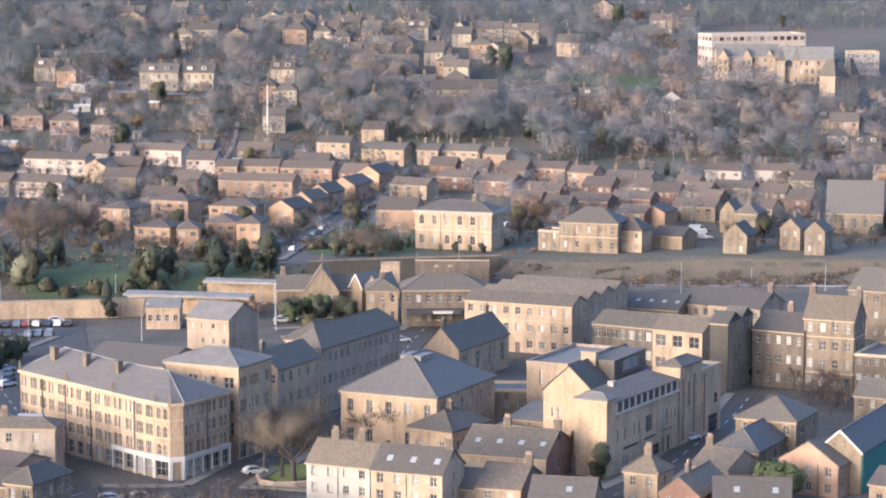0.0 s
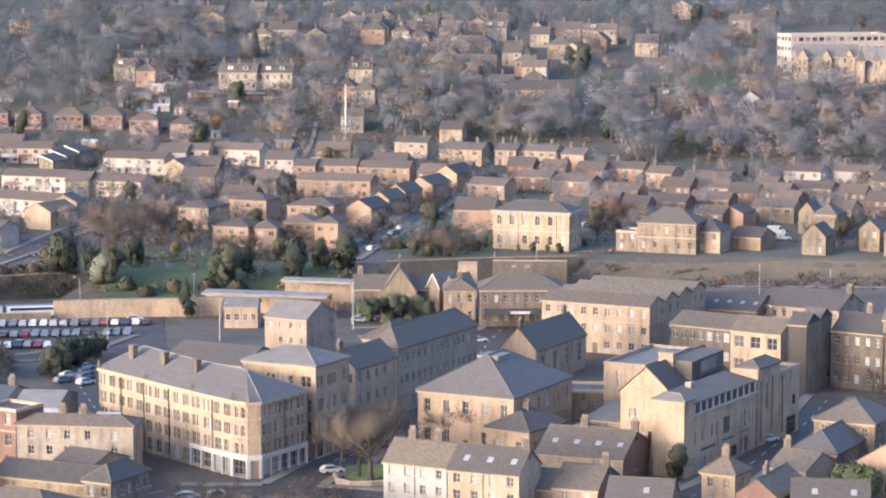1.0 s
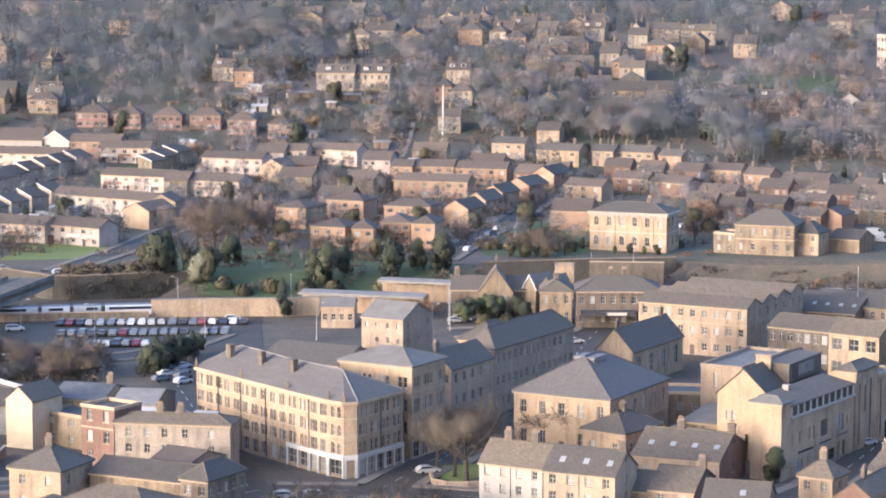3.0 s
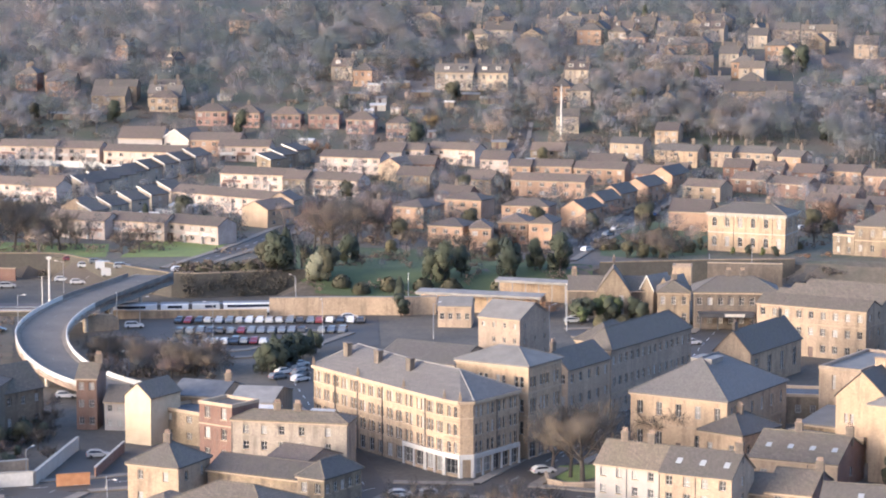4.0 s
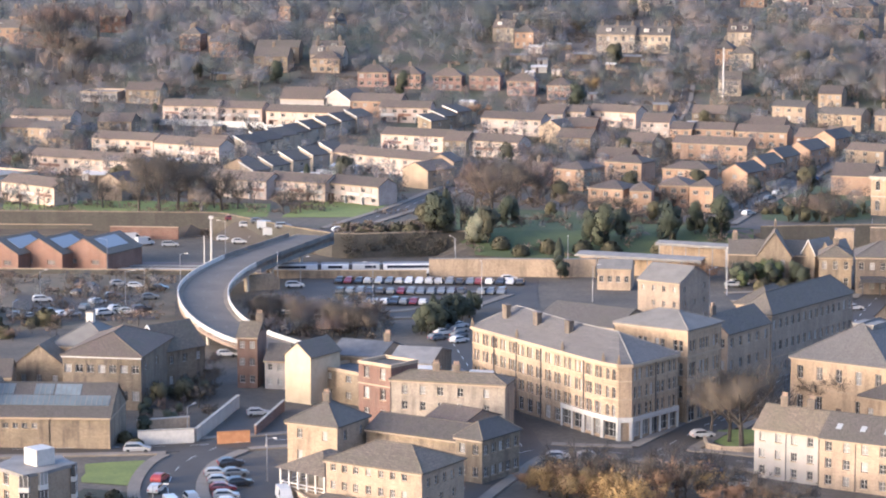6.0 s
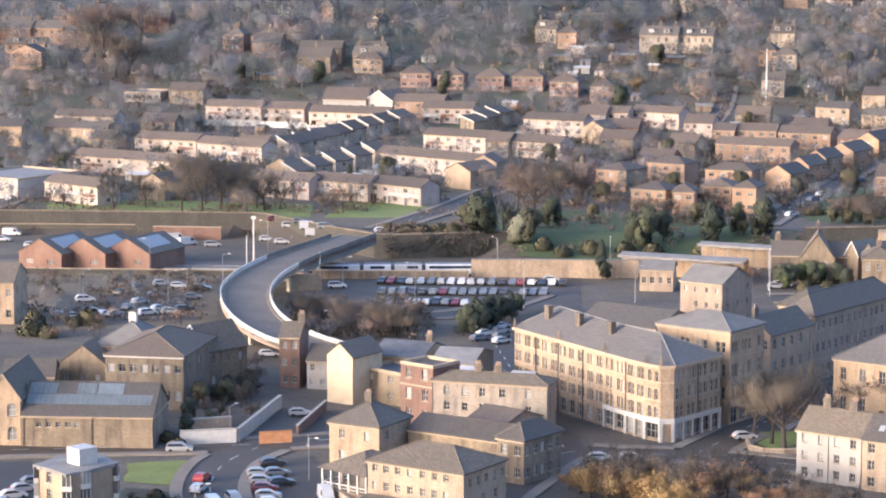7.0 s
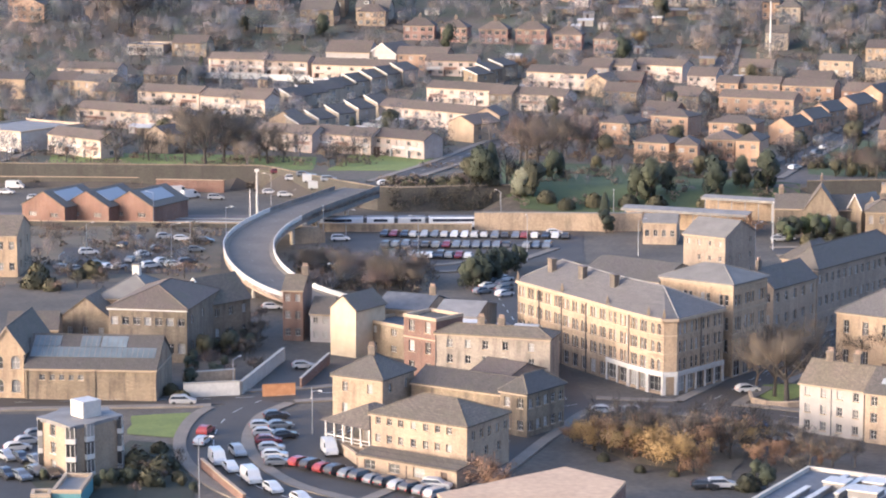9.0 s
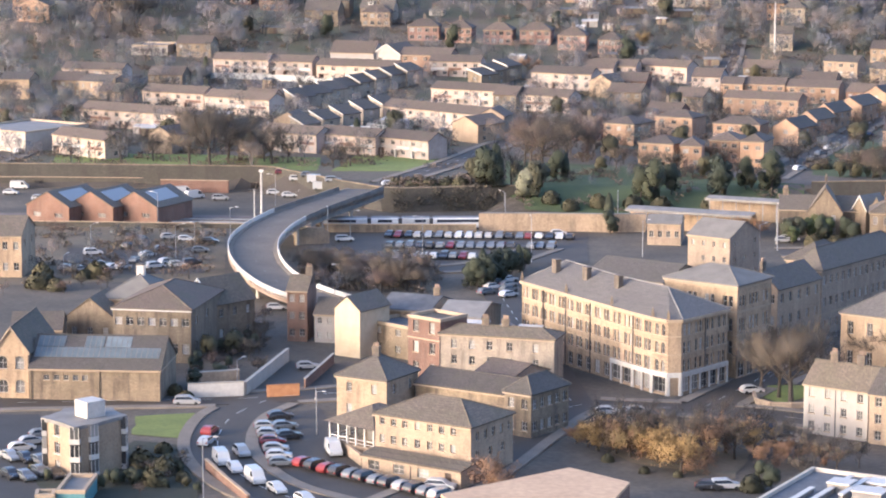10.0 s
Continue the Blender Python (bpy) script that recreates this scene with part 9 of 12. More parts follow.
building("estate_house", "low red-brown brick house with tiled roof", 164.3, 743.1, 5.9, -36.8, 7.4, 9.0, 4.8, wall=BRICK, front=3, chims=(), roof="gable", rise=2.4, cover=TILE, storeys=2, side=1, ww=1.3, wh=1.2, style="casement", fine=False, category="house", group="estate houses", gutter=False)
building("estate_house", "low red-brown brick house with tiled roof", 115.0, 818.0, 7.8, -27.1, 9.3, 10.0, 5, wall=BRICK, front=3, chims=(), roof="gable", rise=2.4, cover=TILE, storeys=2, side=1, ww=1.3, wh=1.2, style="casement", fine=False, category="house", group="estate houses", gutter=False)
building("estate_house", "low red-brown brick house with tiled roof", 105.0, 827.4, 8.6, -21.3, 8.4, 8.0, 4.2, wall=BRICK, front=3, chims=(0.5,), roof="gable", rise=2.4, cover=TILE, storeys=2, side=1, ww=1.3, wh=1.2, style="casement", fine=False, category="house", group="estate houses", gutter=False)
building("estate_house", "low red-brown brick house with tiled roof", 93.9, 828.7, 8.7, -19.9, 8.8, 9.0, 4.8, wall=BRICK, front=3, chims=(), roof="gable", rise=2.4, cover=TILE, storeys=2, side=1, ww=1.3, wh=1.2, style="casement", fine=False, category="house", group="estate houses", gutter=False)
building("estate_house", "low red-brown brick house with tiled roof", 63.1, 815.6, 7.8, -28.3, 8.7, 10.0, 5, wall=BRICK, front=3, chims=(), roof="gable", rise=2.4, cover=TILE, storeys=2, side=1, ww=1.3, wh=1.2, style="casement", fine=False, category="house", group="estate houses", gutter=False)
building("estate_house", "low red-brown brick house with tiled roof", 74.0, 825.2, 8.4, -20.5, 7.6, 8.0, 4.2, wall=BRICK, front=3, chims=(0.5,), roof="gable", rise=2.4, cover=TILE, storeys=2, side=1, ww=1.3, wh=1.2, style="casement", fine=False, category="house", group="estate houses", gutter=False)
building("estate_house", "dark brick house with a low tiled roof", -12.8, 813.4, 7.7, -20.0, 11.4, 9.0, 4.8, wall=SOOT_SHADE, front=4, chims=(), roof="gable", rise=2.4, cover=TILE, storeys=2, side=1, ww=1.3, wh=1.2, style="casement", fine=False, category="house", group="estate houses", gutter=False)
building("estate_house", "dark brick house with a low tiled roof", 8.5, 802.5, 7.3, -25.3, 9.7, 10.0, 5, wall=SOOT_SHADE, front=4, chims=(), roof="gable", rise=2.4, cover=TILE, storeys=2, side=1, ww=1.3, wh=1.2, style="casement", fine=False, category="house", group="estate houses", gutter=False)
building("estate_house", "low red-brown brick house with tiled roof", -0.4, 774.0, 6.4, -24.1, 11.2, 8.0, 4.2, wall=BRICK, front=4, chims=(0.5,), roof="gable", rise=2.4, cover=TILE, storeys=2, side=1, ww=1.3, wh=1.2, style="casement", fine=False, category="house", group="estate houses", gutter=False)
building("estate_house", "pale pink brick house with tiled roof", -20.9, 856.2, 11.5, -16.7, 9.8, 9.0, 4.8, wall=PINKB, front=4, chims=(), roof="gable", rise=2.4, cover=TILE, storeys=2, side=1, ww=1.3, wh=1.2, style="casement", fine=False, category="house", group="estate houses", gutter=False)
building("estate_house", "pale pink brick house with tiled roof", 14.6, 841.4, 10.0, -16.4, 9.6, 10.0, 5, wall=PINKB, front=4, chims=(), roof="gable", rise=2.4, cover=TILE, storeys=2, side=1, ww=1.3, wh=1.2, style="casement", fine=False, category="house", group="estate houses", gutter=False)
building("estate_house", "dark brick house with a low tiled roof", 32.1, 861.4, 12.0, -12.4, 11.6, 8.0, 4.2, wall=SOOT_SHADE, front=4, chims=(0.5,), roof="gable", rise=2.4, cover=TILE, storeys=2, side=1, ww=1.3, wh=1.2, style="casement", fine=False, category="house", group="estate houses", gutter=False)
building("estate_house", "orange brick house with tiled roof", 49.9, 838.0, 9.6, -16.4, 11.5, 9.0, 4.8, wall=ORANGE, front=4, chims=(), roof="gable", rise=2.4, cover=TILE, storeys=2, side=1, ww=1.3, wh=1.2, style="casement", fine=False, category="house", group="estate houses", gutter=False)
building("estate_house", "sandstone house with tiled roof", 76.6, 887.2, 15.9, -15.9, 8.1, 10.0, 5, wall=SAND, front=3, chims=(), roof="gable", rise=2.4, cover=TILE, storeys=2, side=1, ww=1.3, wh=1.2, style="casement", fine=False, category="house", group="estate houses", gutter=False)
building("estate_house", "pale pink brick house with tiled roof", -127.6, 797.9, 7.1, -18.0, 10.0, 8.0, 4.2, wall=PINKB, front=4, chims=(0.5,), roof="gable", rise=2.4, cover=TILE, storeys=2, side=1, ww=1.3, wh=1.2, style="casement", fine=False, category="house", group="estate houses", gutter=False)
building("estate_house", "dark brick house with a low tiled roof", -166.4, 838.1, 9.7, -8.7, 11.9, 9.0, 4.8, wall=SOOT_SHADE, front=4, chims=(), roof="gable", rise=2.4, cover=TILE, storeys=2, side=1, ww=1.3, wh=1.2, style="casement", fine=False, category="house", group="estate houses", gutter=False)
building("estate_house", "dark brick house with a low tiled roof", -196.3, 826.5, 8.5, -13.0, 10.3, 10.0, 5, wall=SOOT_SHADE, front=4, chims=(), roof="gable", rise=2.4, cover=TILE, storeys=2, side=1, ww=1.3, wh=1.2, style="casement", fine=False, category="house", group="estate houses", gutter=False)
building("estate_house", "buff brick house with tiled roof", -177.2, 808.3, 7.5, -19.8, 8.5, 8.0, 4.2, wall=BUFF, front=3, chims=(0.5,), roof="gable", rise=2.4, cover=TILE, storeys=2, side=1, ww=1.3, wh=1.2, style="casement", fine=False, category="house", group="estate houses", gutter=False)
building("estate_house", "dark brick house with a low tiled roof", -166.1, 888.6, 16.2, -8.4, 12.6, 9.0, 4.8, wall=SOOT_SHADE, front=4, chims=(), roof="gable", rise=2.4, cover=TILE, storeys=2, side=1, ww=1.3, wh=1.2, style="casement", fine=False, category="house", group="estate houses", gutter=False)
building("estate_house", "dark brick house with a low tiled roof", -48.7, 802.5, 7.3, -19.5, 7.8, 10.0, 5, wall=SOOT_SHADE, front=3, chims=(), roof="gable", rise=2.4, cover=TILE, storeys=2, side=1, ww=1.3, wh=1.2, style="casement", fine=False, category="house", group="estate houses", gutter=False)
building("estate_house", "low red-brown brick house with tiled roof", -21.6, 736.2, 5.8, -23.2, 7.2, 8.0, 4.2, wall=BRICK, front=3, chims=(0.5,), roof="gable", rise=2.4, cover=TILE, storeys=2, side=1, ww=1.3, wh=1.2, style="casement", fine=False, category="house", group="estate houses", gutter=False)
building("estate_house", "low red-brown brick house with tiled roof", -9.7, 833.9, 9.3, -11.9, 9.5, 9.0, 4.8, wall=BRICK, front=4, chims=(), roof="gable", rise=2.4, cover=TILE, storeys=2, side=1, ww=1.3, wh=1.2, style="casement", fine=False, category="house", group="estate houses", gutter=False)
building("hillside_house", "weathered sandstone house among trees", -12.8, 1121.4, 48.6, -11.3, 15.0, 8.0, 5.4, roof="gable", rise=2.8, wall=VILLA, cover=SLATE, storeys=2, front=3, side=0, ww=1.2, wh=1.4, fine=False, chims=(0.5,), category="house", group="hillside houses", gutter=False)
building("hillside_house", "weathered sandstone house among trees", 12.0, 1053.4, 41.4, -16.1, 9.6, 9.0, 6, roof="hip", rise=2.4, wall=VILLA, cover=STONE_SLATE, storeys=2, front=2, side=0, ww=1.2, wh=1.4, fine=False, chims=(0.15, 0.85), category="house", group="hillside houses", gutter=False)
building("hillside_house", "weathered sandstone house among trees", 20.3, 1067.3, 42.9, -13.5, 12.0, 10.0, 5.8, roof="gable", rise=3.2, wall=VILLA, cover=DARK_TILE, storeys=2, front=3, side=0, ww=1.2, wh=1.4, fine=False, chims=(0.5,), category="house", group="hillside houses", gutter=False)
building("hillside_house", "weathered sandstone house among trees", 51.9, 1102.3, 46.6, -15.2, 9.4, 8.0, 5.4, roof="gable_x", rise=2.8, wall=VILLA, cover=SLATE, storeys=2, front=2, side=0, ww=1.2, wh=1.4, fine=False, chims=(0.15, 0.85), category="house", group="hillside houses", gutter=False)
building("hillside_house", "weathered sandstone house among trees", 61.1, 1092.8, 45.6, -17.9, 8.0, 9.0, 6, roof="gable", rise=2.4, wall=VILLA, cover=STONE_SLATE, storeys=2, front=2, side=0, ww=1.2, wh=1.4, fine=False, chims=(0.5,), category="house", group="hillside houses", gutter=False)
building("hillside_house", "weathered sandstone house among trees", 81.6, 1081.9, 44.4, -14.9, 11.2, 10.0, 5.8, roof="gable", rise=3.2, wall=VILLA, cover=DARK_TILE, storeys=2, front=3, side=0, ww=1.2, wh=1.4, fine=False, chims=(0.15, 0.85), category="house", group="hillside houses", gutter=False, dormers=(0.3,))
building("hillside_house", "weathered sandstone house among trees", 93.0, 1074.5, 43.6, -19.0, 8.4, 8.0, 5.4, roof="gable", rise=2.8, wall=VILLA, cover=SLATE, storeys=2, front=2, side=0, ww=1.2, wh=1.4, fine=False, chims=(0.5,), category="house", group="hillside houses", gutter=False)
building("hillside_house", "pale stone house among trees", 108.6, 1086.6, 44.9, -21.3, 7.5, 9.0, 6, roof="gable_x", rise=2.4, wall=PALE, cover=STONE_SLATE, storeys=2, front=2, side=0, ww=1.2, wh=1.4, fine=False, chims=(0.15, 0.85), category="house", group="hillside houses", gutter=False)
building("hillside_house", "pale stone house among trees", 112.7, 1091.2, 45.4, -17.8, 9.9, 10.0, 5.8, roof="gable", rise=3.2, wall=PALE, cover=DARK_TILE, storeys=2, front=2, side=0, ww=1.2, wh=1.4, fine=False, chims=(0.5,), category="house", group="hillside houses", gutter=False)
building("hillside_house", "weathered sandstone house among trees", 90.3, 1030.6, 39.0, -11.1, 15.2, 8.0, 5.4, roof="gable", rise=2.8, wall=VILLA, cover=SLATE, storeys=2, front=4, side=0, ww=1.2, wh=1.4, fine=False, chims=(0.15, 0.85), category="house", group="hillside houses", gutter=False, dormers=(0.3,))
building("hillside_house", "weathered sandstone house among trees", 113.8, 1013.6, 37.3, -17.7, 7.8, 9.0, 6, roof="gable", rise=2.4, wall=VILLA, cover=STONE_SLATE, storeys=2, front=2, side=0, ww=1.2, wh=1.4, fine=False, chims=(0.5,), category="house", group="hillside houses", gutter=False)
building("hillside_house", "weathered sandstone house among trees", 130.2, 1064.1, 42.5, -25.1, 6.5, 10.0, 5.8, roof="gable_x", rise=3.2, wall=VILLA, cover=DARK_TILE, storeys=2, front=2, side=0, ww=1.2, wh=1.4, fine=False, chims=(0.15, 0.85), category="house", group="hillside houses", gutter=False)
building("hillside_house", "weathered sandstone house among trees", 138.1, 1069.6, 43.1, -9.7, 14.3, 8.0, 5.4, roof="gable", rise=2.8, wall=VILLA, cover=SLATE, storeys=2, front=3, side=0, ww=1.2, wh=1.4, fine=False, chims=(0.5,), category="house", group="hillside houses", gutter=False)
building("hillside_house", "weathered sandstone house among trees", 152.2, 1062.1, 42.3, -12.6, 14.3, 9.0, 6, roof="gable", rise=2.4, wall=VILLA, cover=STONE_SLATE, storeys=2, front=3, side=0, ww=1.2, wh=1.4, fine=False, chims=(0.15, 0.85), category="house", group="hillside houses", gutter=False, dormers=(0.3,))
building("hillside_house", "pale stone house among trees", 168.6, 1026.7, 38.6, -15.8, 9.3, 10.0, 5.8, roof="gable", rise=3.2, wall=PALE, cover=DARK_TILE, storeys=2, front=2, side=0, ww=1.2, wh=1.4, fine=False, chims=(0.5,), category="house", group="hillside houses", gutter=False)
building("hillside_house", "weathered sandstone house among trees", 136.2, 1010.9, 37.0, -14.9, 8.2, 8.0, 5.4, roof="gable_x", rise=2.8, wall=VILLA, cover=SLATE, storeys=2, front=2, side=0, ww=1.2, wh=1.4, fine=False, chims=(0.15, 0.85), category="house", group="hillside houses", gutter=False)
building("hillside_house", "weathered sandstone house among trees", 115.9, 973.6, 31.8, -13.0, 9.6, 9.0, 6, roof="gable", rise=2.4, wall=VILLA, cover=STONE_SLATE, storeys=2, front=2, side=0, ww=1.2, wh=1.4, fine=False, chims=(0.5,), category="house", group="hillside houses", gutter=False)
building("hillside_house", "white rendered house on the hillside", 113.4, 952.8, 28.4, -10.4, 8.5, 10.0, 5.8, roof="hip", rise=3.2, wall=RENDER, cover=DARK_TILE, storeys=2, front=2, side=0, ww=1.2, wh=1.4, fine=False, chims=(0.15, 0.85), category="house", group="hillside houses", gutter=False)
building("hillside_house", "white rendered house on the hillside", 101.3, 949.6, 27.8, -9.7, 8.5, 8.0, 5.4, roof="gable", rise=2.8, wall=RENDER, cover=SLATE, storeys=2, front=2, side=0, ww=1.2, wh=1.4, fine=False, chims=(0.5,), category="house", group="hillside houses", gutter=False)
building("hillside_house", "pale stone house among trees", 202.8, 1133.5, 49.8, -20.2, 8.8, 9.0, 6, roof="gable_x", rise=2.4, wall=PALE, cover=STONE_SLATE, storeys=2, front=2, side=0, ww=1.2, wh=1.4, fine=False, chims=(0.15, 0.85), category="house", group="hillside houses", gutter=False)
building("hillside_house", "weathered sandstone house among trees", 234.2, 1098.3, 46.1, -23.7, 7.5, 10.0, 5.8, roof="gable", rise=3.2, wall=VILLA, cover=DARK_TILE, storeys=2, front=2, side=0, ww=1.2, wh=1.4, fine=False, chims=(0.5,), category="house", group="hillside houses", gutter=False)
building("hillside_house", "weathered sandstone house among trees", 48.8, 940.2, 25.9, -10.1, 8.4, 8.0, 5.4, roof="hip", rise=2.8, wall=VILLA, cover=SLATE, storeys=2, front=2, side=0, ww=1.2, wh=1.4, fine=False, chims=(0.15, 0.85), category="house", group="hillside houses", gutter=False)
building("hillside_house", "weathered sandstone house among trees", 42.8, 903.5, 18.6, -6.5, 8.0, 9.0, 6, roof="gable", rise=2.4, wall=VILLA, cover=STONE_SLATE, storeys=2, front=2, side=0, ww=1.2, wh=1.4, fine=False, chims=(0.5,), category="house", group="hillside houses", gutter=False)
building("hillside_house", "dark stone house among bare trees", 80.0, 925.1, 22.9, -8.7, 8.3, 10.0, 5.8, roof="gable_x", rise=3.2, wall=SOOT_SHADE, cover=DARK_TILE, storeys=2, front=2, side=0, ww=1.2, wh=1.4, fine=False, chims=(0.15, 0.85), category="house", group="hillside houses", gutter=False)
building("hillside_house", "red brick house on the hillside", 120.4, 928.7, 23.6, -11.6, 7.1, 8.0, 5.4, roof="gable", rise=2.8, wall=ORANGE, cover=SLATE, storeys=2, front=2, side=0, ww=1.2, wh=1.4, fine=False, chims=(0.5,), category="house", group="hillside houses", gutter=False)
building("hillside_house", "dark stone house among bare trees", 80.9, 985.7, 33.4, -5.5, 26.3, 9.0, 6, roof="gable", rise=2.4, wall=SOOT_SHADE, cover=STONE_SLATE, storeys=2, front=4, side=0, ww=1.2, wh=1.4, fine=False, chims=(0.15, 0.85), category="house", group="hillside houses", gutter=False, dormers=(0.3,))
building("hillside_house", "dark stone house among bare trees", 106.4, 938.5, 25.5, -3.8, 25.3, 10.0, 5.8, roof="gable", rise=3.2, wall=SOOT_SHADE, cover=DARK_TILE, storeys=2, front=4, side=0, ww=1.2, wh=1.4, fine=False, chims=(0.5,), category="house", group="hillside houses", gutter=False)
building("hillside_house", "white rendered house on the hillside", 191.1, 924.5, 22.7, -11.9, 7.5, 8.0, 5.4, roof="gable_x", rise=2.8, wall=RENDER, cover=SLATE, storeys=2, front=2, side=0, ww=1.2, wh=1.4, fine=False, chims=(0.15, 0.85), category="house", group="hillside houses", gutter=False)
building("hillside_house", "dark stone house among bare trees", 194.5, 910.4, 19.9, -7.8, 12.4, 9.0, 6, roof="gable", rise=2.4, wall=SOOT_SHADE, cover=STONE_SLATE, storeys=2, front=3, side=0, ww=1.2, wh=1.4, fine=False, chims=(0.5,), category="house", group="hillside houses", gutter=False)
building("hillside_house", "weathered sandstone house among trees", 240.8, 893.6, 16.9, -8.4, 12.2, 10.0, 5.8, roof="gable", rise=3.2, wall=VILLA, cover=DARK_TILE, storeys=2, front=3, side=0, ww=1.2, wh=1.4, fine=False, chims=(0.15, 0.85), category="house", group="hillside houses", gutter=False, dormers=(0.3,))
building("hillside_house", "pale stone house among trees", 246.2, 890.6, 16.5, -10.1, 10.1, 8.0, 5.4, roof="gable", rise=2.8, wall=PALE, cover=SLATE, storeys=2, front=3, side=0, ww=1.2, wh=1.4, fine=False, chims=(0.5,), category="house", group="hillside houses", gutter=False)
building("hillside_house", "dark stone house among bare trees", 243.6, 851.3, 11.0, -10.3, 9.7, 9.0, 6, roof="gable", rise=2.4, wall=SOOT_SHADE, cover=STONE_SLATE, storeys=2, front=3, side=0, ww=1.2, wh=1.4, fine=False, chims=(0.15, 0.85), category="house", group="hillside houses", gutter=False, dormers=(0.25, 0.72))
building("hillside_house", "weathered sandstone house among trees", 240.3, 815.9, 7.8, -16.7, 9.2, 10.0, 5.8, roof="gable", rise=3.2, wall=VILLA, cover=DARK_TILE, storeys=2, front=3, side=0, ww=1.2, wh=1.4, fine=False, chims=(0.5,), category="house", group="hillside houses", gutter=False)
building("hillside_house", "white rendered house on the hillside", 239.3, 868.6, 13.2, -11.6, 7.1, 8.0, 5.4, roof="hip", rise=2.8, wall=RENDER, cover=SLATE, storeys=2, front=2, side=0, ww=1.2, wh=1.4, fine=False, chims=(0.15, 0.85), category="house", group="hillside houses", gutter=False)
building("hillside_house", "weathered sandstone house among trees", 219.6, 1088.6, 45.1, -17.5, 9.8, 9.0, 6, roof="gable", rise=2.4, wall=VILLA, cover=STONE_SLATE, storeys=2, front=2, side=0, ww=1.2, wh=1.4, fine=False, chims=(0.5,), category="house", group="hillside houses", gutter=False)
building("hillside_house", "dark stone house among bare trees", 64.0, 1069.1, 43.1, -19.4, 7.4, 10.0, 5.8, roof="gable_x", rise=3.2, wall=SOOT_SHADE, cover=DARK_TILE, storeys=2, front=2, side=0, ww=1.2, wh=1.4, fine=False, chims=(0.15, 0.85), category="house", group="hillside houses", gutter=False)
building("hillside_house", "dark stone house among bare trees", 42.0, 1080.7, 44.3, -14.3, 9.7, 8.0, 5.4, roof="gable", rise=2.8, wall=SOOT_SHADE, cover=SLATE, storeys=2, front=2, side=0, ww=1.2, wh=1.4, fine=False, chims=(0.5,), category="house", group="hillside houses", gutter=False)
building("hillside_house", "weathered sandstone house among trees", 71.6, 1059.6, 42.1, -19.9, 7.3, 9.0, 6, roof="hip", rise=2.4, wall=VILLA, cover=STONE_SLATE, storeys=2, front=2, side=0, ww=1.2, wh=1.4, fine=False, chims=(0.15, 0.85), category="house", group="hillside houses", gutter=False)
building("hillside_house", "dark stone house among bare trees", 147.8, 931.8, 24.2, -6.6, 10.5, 10.0, 5.8, roof="gable", rise=3.2, wall=SOOT_SHADE, cover=DARK_TILE, storeys=2, front=3, side=0, ww=1.2, wh=1.4, fine=False, chims=(0.5,), category="house", group="hillside houses", gutter=False)
building("hillside_house", "dark stone house among bare trees", 161.2, 929.1, 23.7, -7.9, 12.5, 8.0, 5.4, roof="gable", rise=2.8, wall=SOOT_SHADE, cover=SLATE, storeys=2, front=3, side=0, ww=1.2, wh=1.4, fine=False, chims=(0.15, 0.85), category="house", group="hillside houses", gutter=False, dormers=(0.25, 0.72))
building("hillside_house", "red brick house on the hillside", -250.7, 983.5, 33.2, -4.2, 16.1, 9.0, 6, roof="gable", rise=2.4, wall=ORANGE, cover=STONE_SLATE, storeys=2, front=4, side=0, ww=1.2, wh=1.4, fine=False, chims=(0.5,), category="house", group="hillside houses", gutter=False)
building("hillside_house", "red brick house on the hillside", -234.9, 973.6, 31.8, -5.9, 13.7, 10.0, 5.8, roof="gable", rise=3.2, wall=ORANGE, cover=DARK_TILE, storeys=2, front=3, side=0, ww=1.2, wh=1.4, fine=False, chims=(0.15, 0.85), category="house", group="hillside houses", gutter=False, dormers=(0.3,))
building("hillside_house", "red brick house on the hillside", -220.5, 967.2, 30.9, -6.0, 15.9, 8.0, 5.4, roof="gable", rise=2.8, wall=ORANGE, cover=SLATE, storeys=2, front=4, side=0, ww=1.2, wh=1.4, fine=False, chims=(0.5,), category="house", group="hillside houses", gutter=False)
building("hillside_house", "red brick house on the hillside", -239.6, 947.7, 27.4, -3.2, 15.4, 9.0, 6, roof="gable", rise=2.4, wall=ORANGE, cover=STONE_SLATE, storeys=2, front=4, side=0, ww=1.2, wh=1.4, fine=False, chims=(0.15, 0.85), category="house", group="hillside houses", gutter=False, dormers=(0.25, 0.72))
building("hillside_house", "red brick house on the hillside", -145.9, 952.4, 28.4, -4.9, 10.9, 10.0, 5.8, roof="gable", rise=3.2, wall=ORANGE, cover=DARK_TILE, storeys=2, front=3, side=0, ww=1.2, wh=1.4, fine=False, chims=(0.5,), category="house", group="hillside houses", gutter=False)
building("hillside_house", "red brick house on the hillside", -159.0, 963.0, 30.3, -15.8, 7.1, 8.0, 5.4, roof="hip", rise=2.8, wall=ORANGE, cover=SLATE, storeys=2, front=2, side=0, ww=1.2, wh=1.4, fine=False, chims=(0.15, 0.85), category="house", group="hillside houses", gutter=False)
building("hillside_house", "dark stone house among bare trees", -127.1, 944.0, 26.7, -3.6, 16.1, 9.0, 6, roof="gable", rise=2.4, wall=SOOT_SHADE, cover=STONE_SLATE, storeys=2, front=4, side=0, ww=1.2, wh=1.4, fine=False, chims=(0.5,), category="house", group="hillside houses", gutter=False)
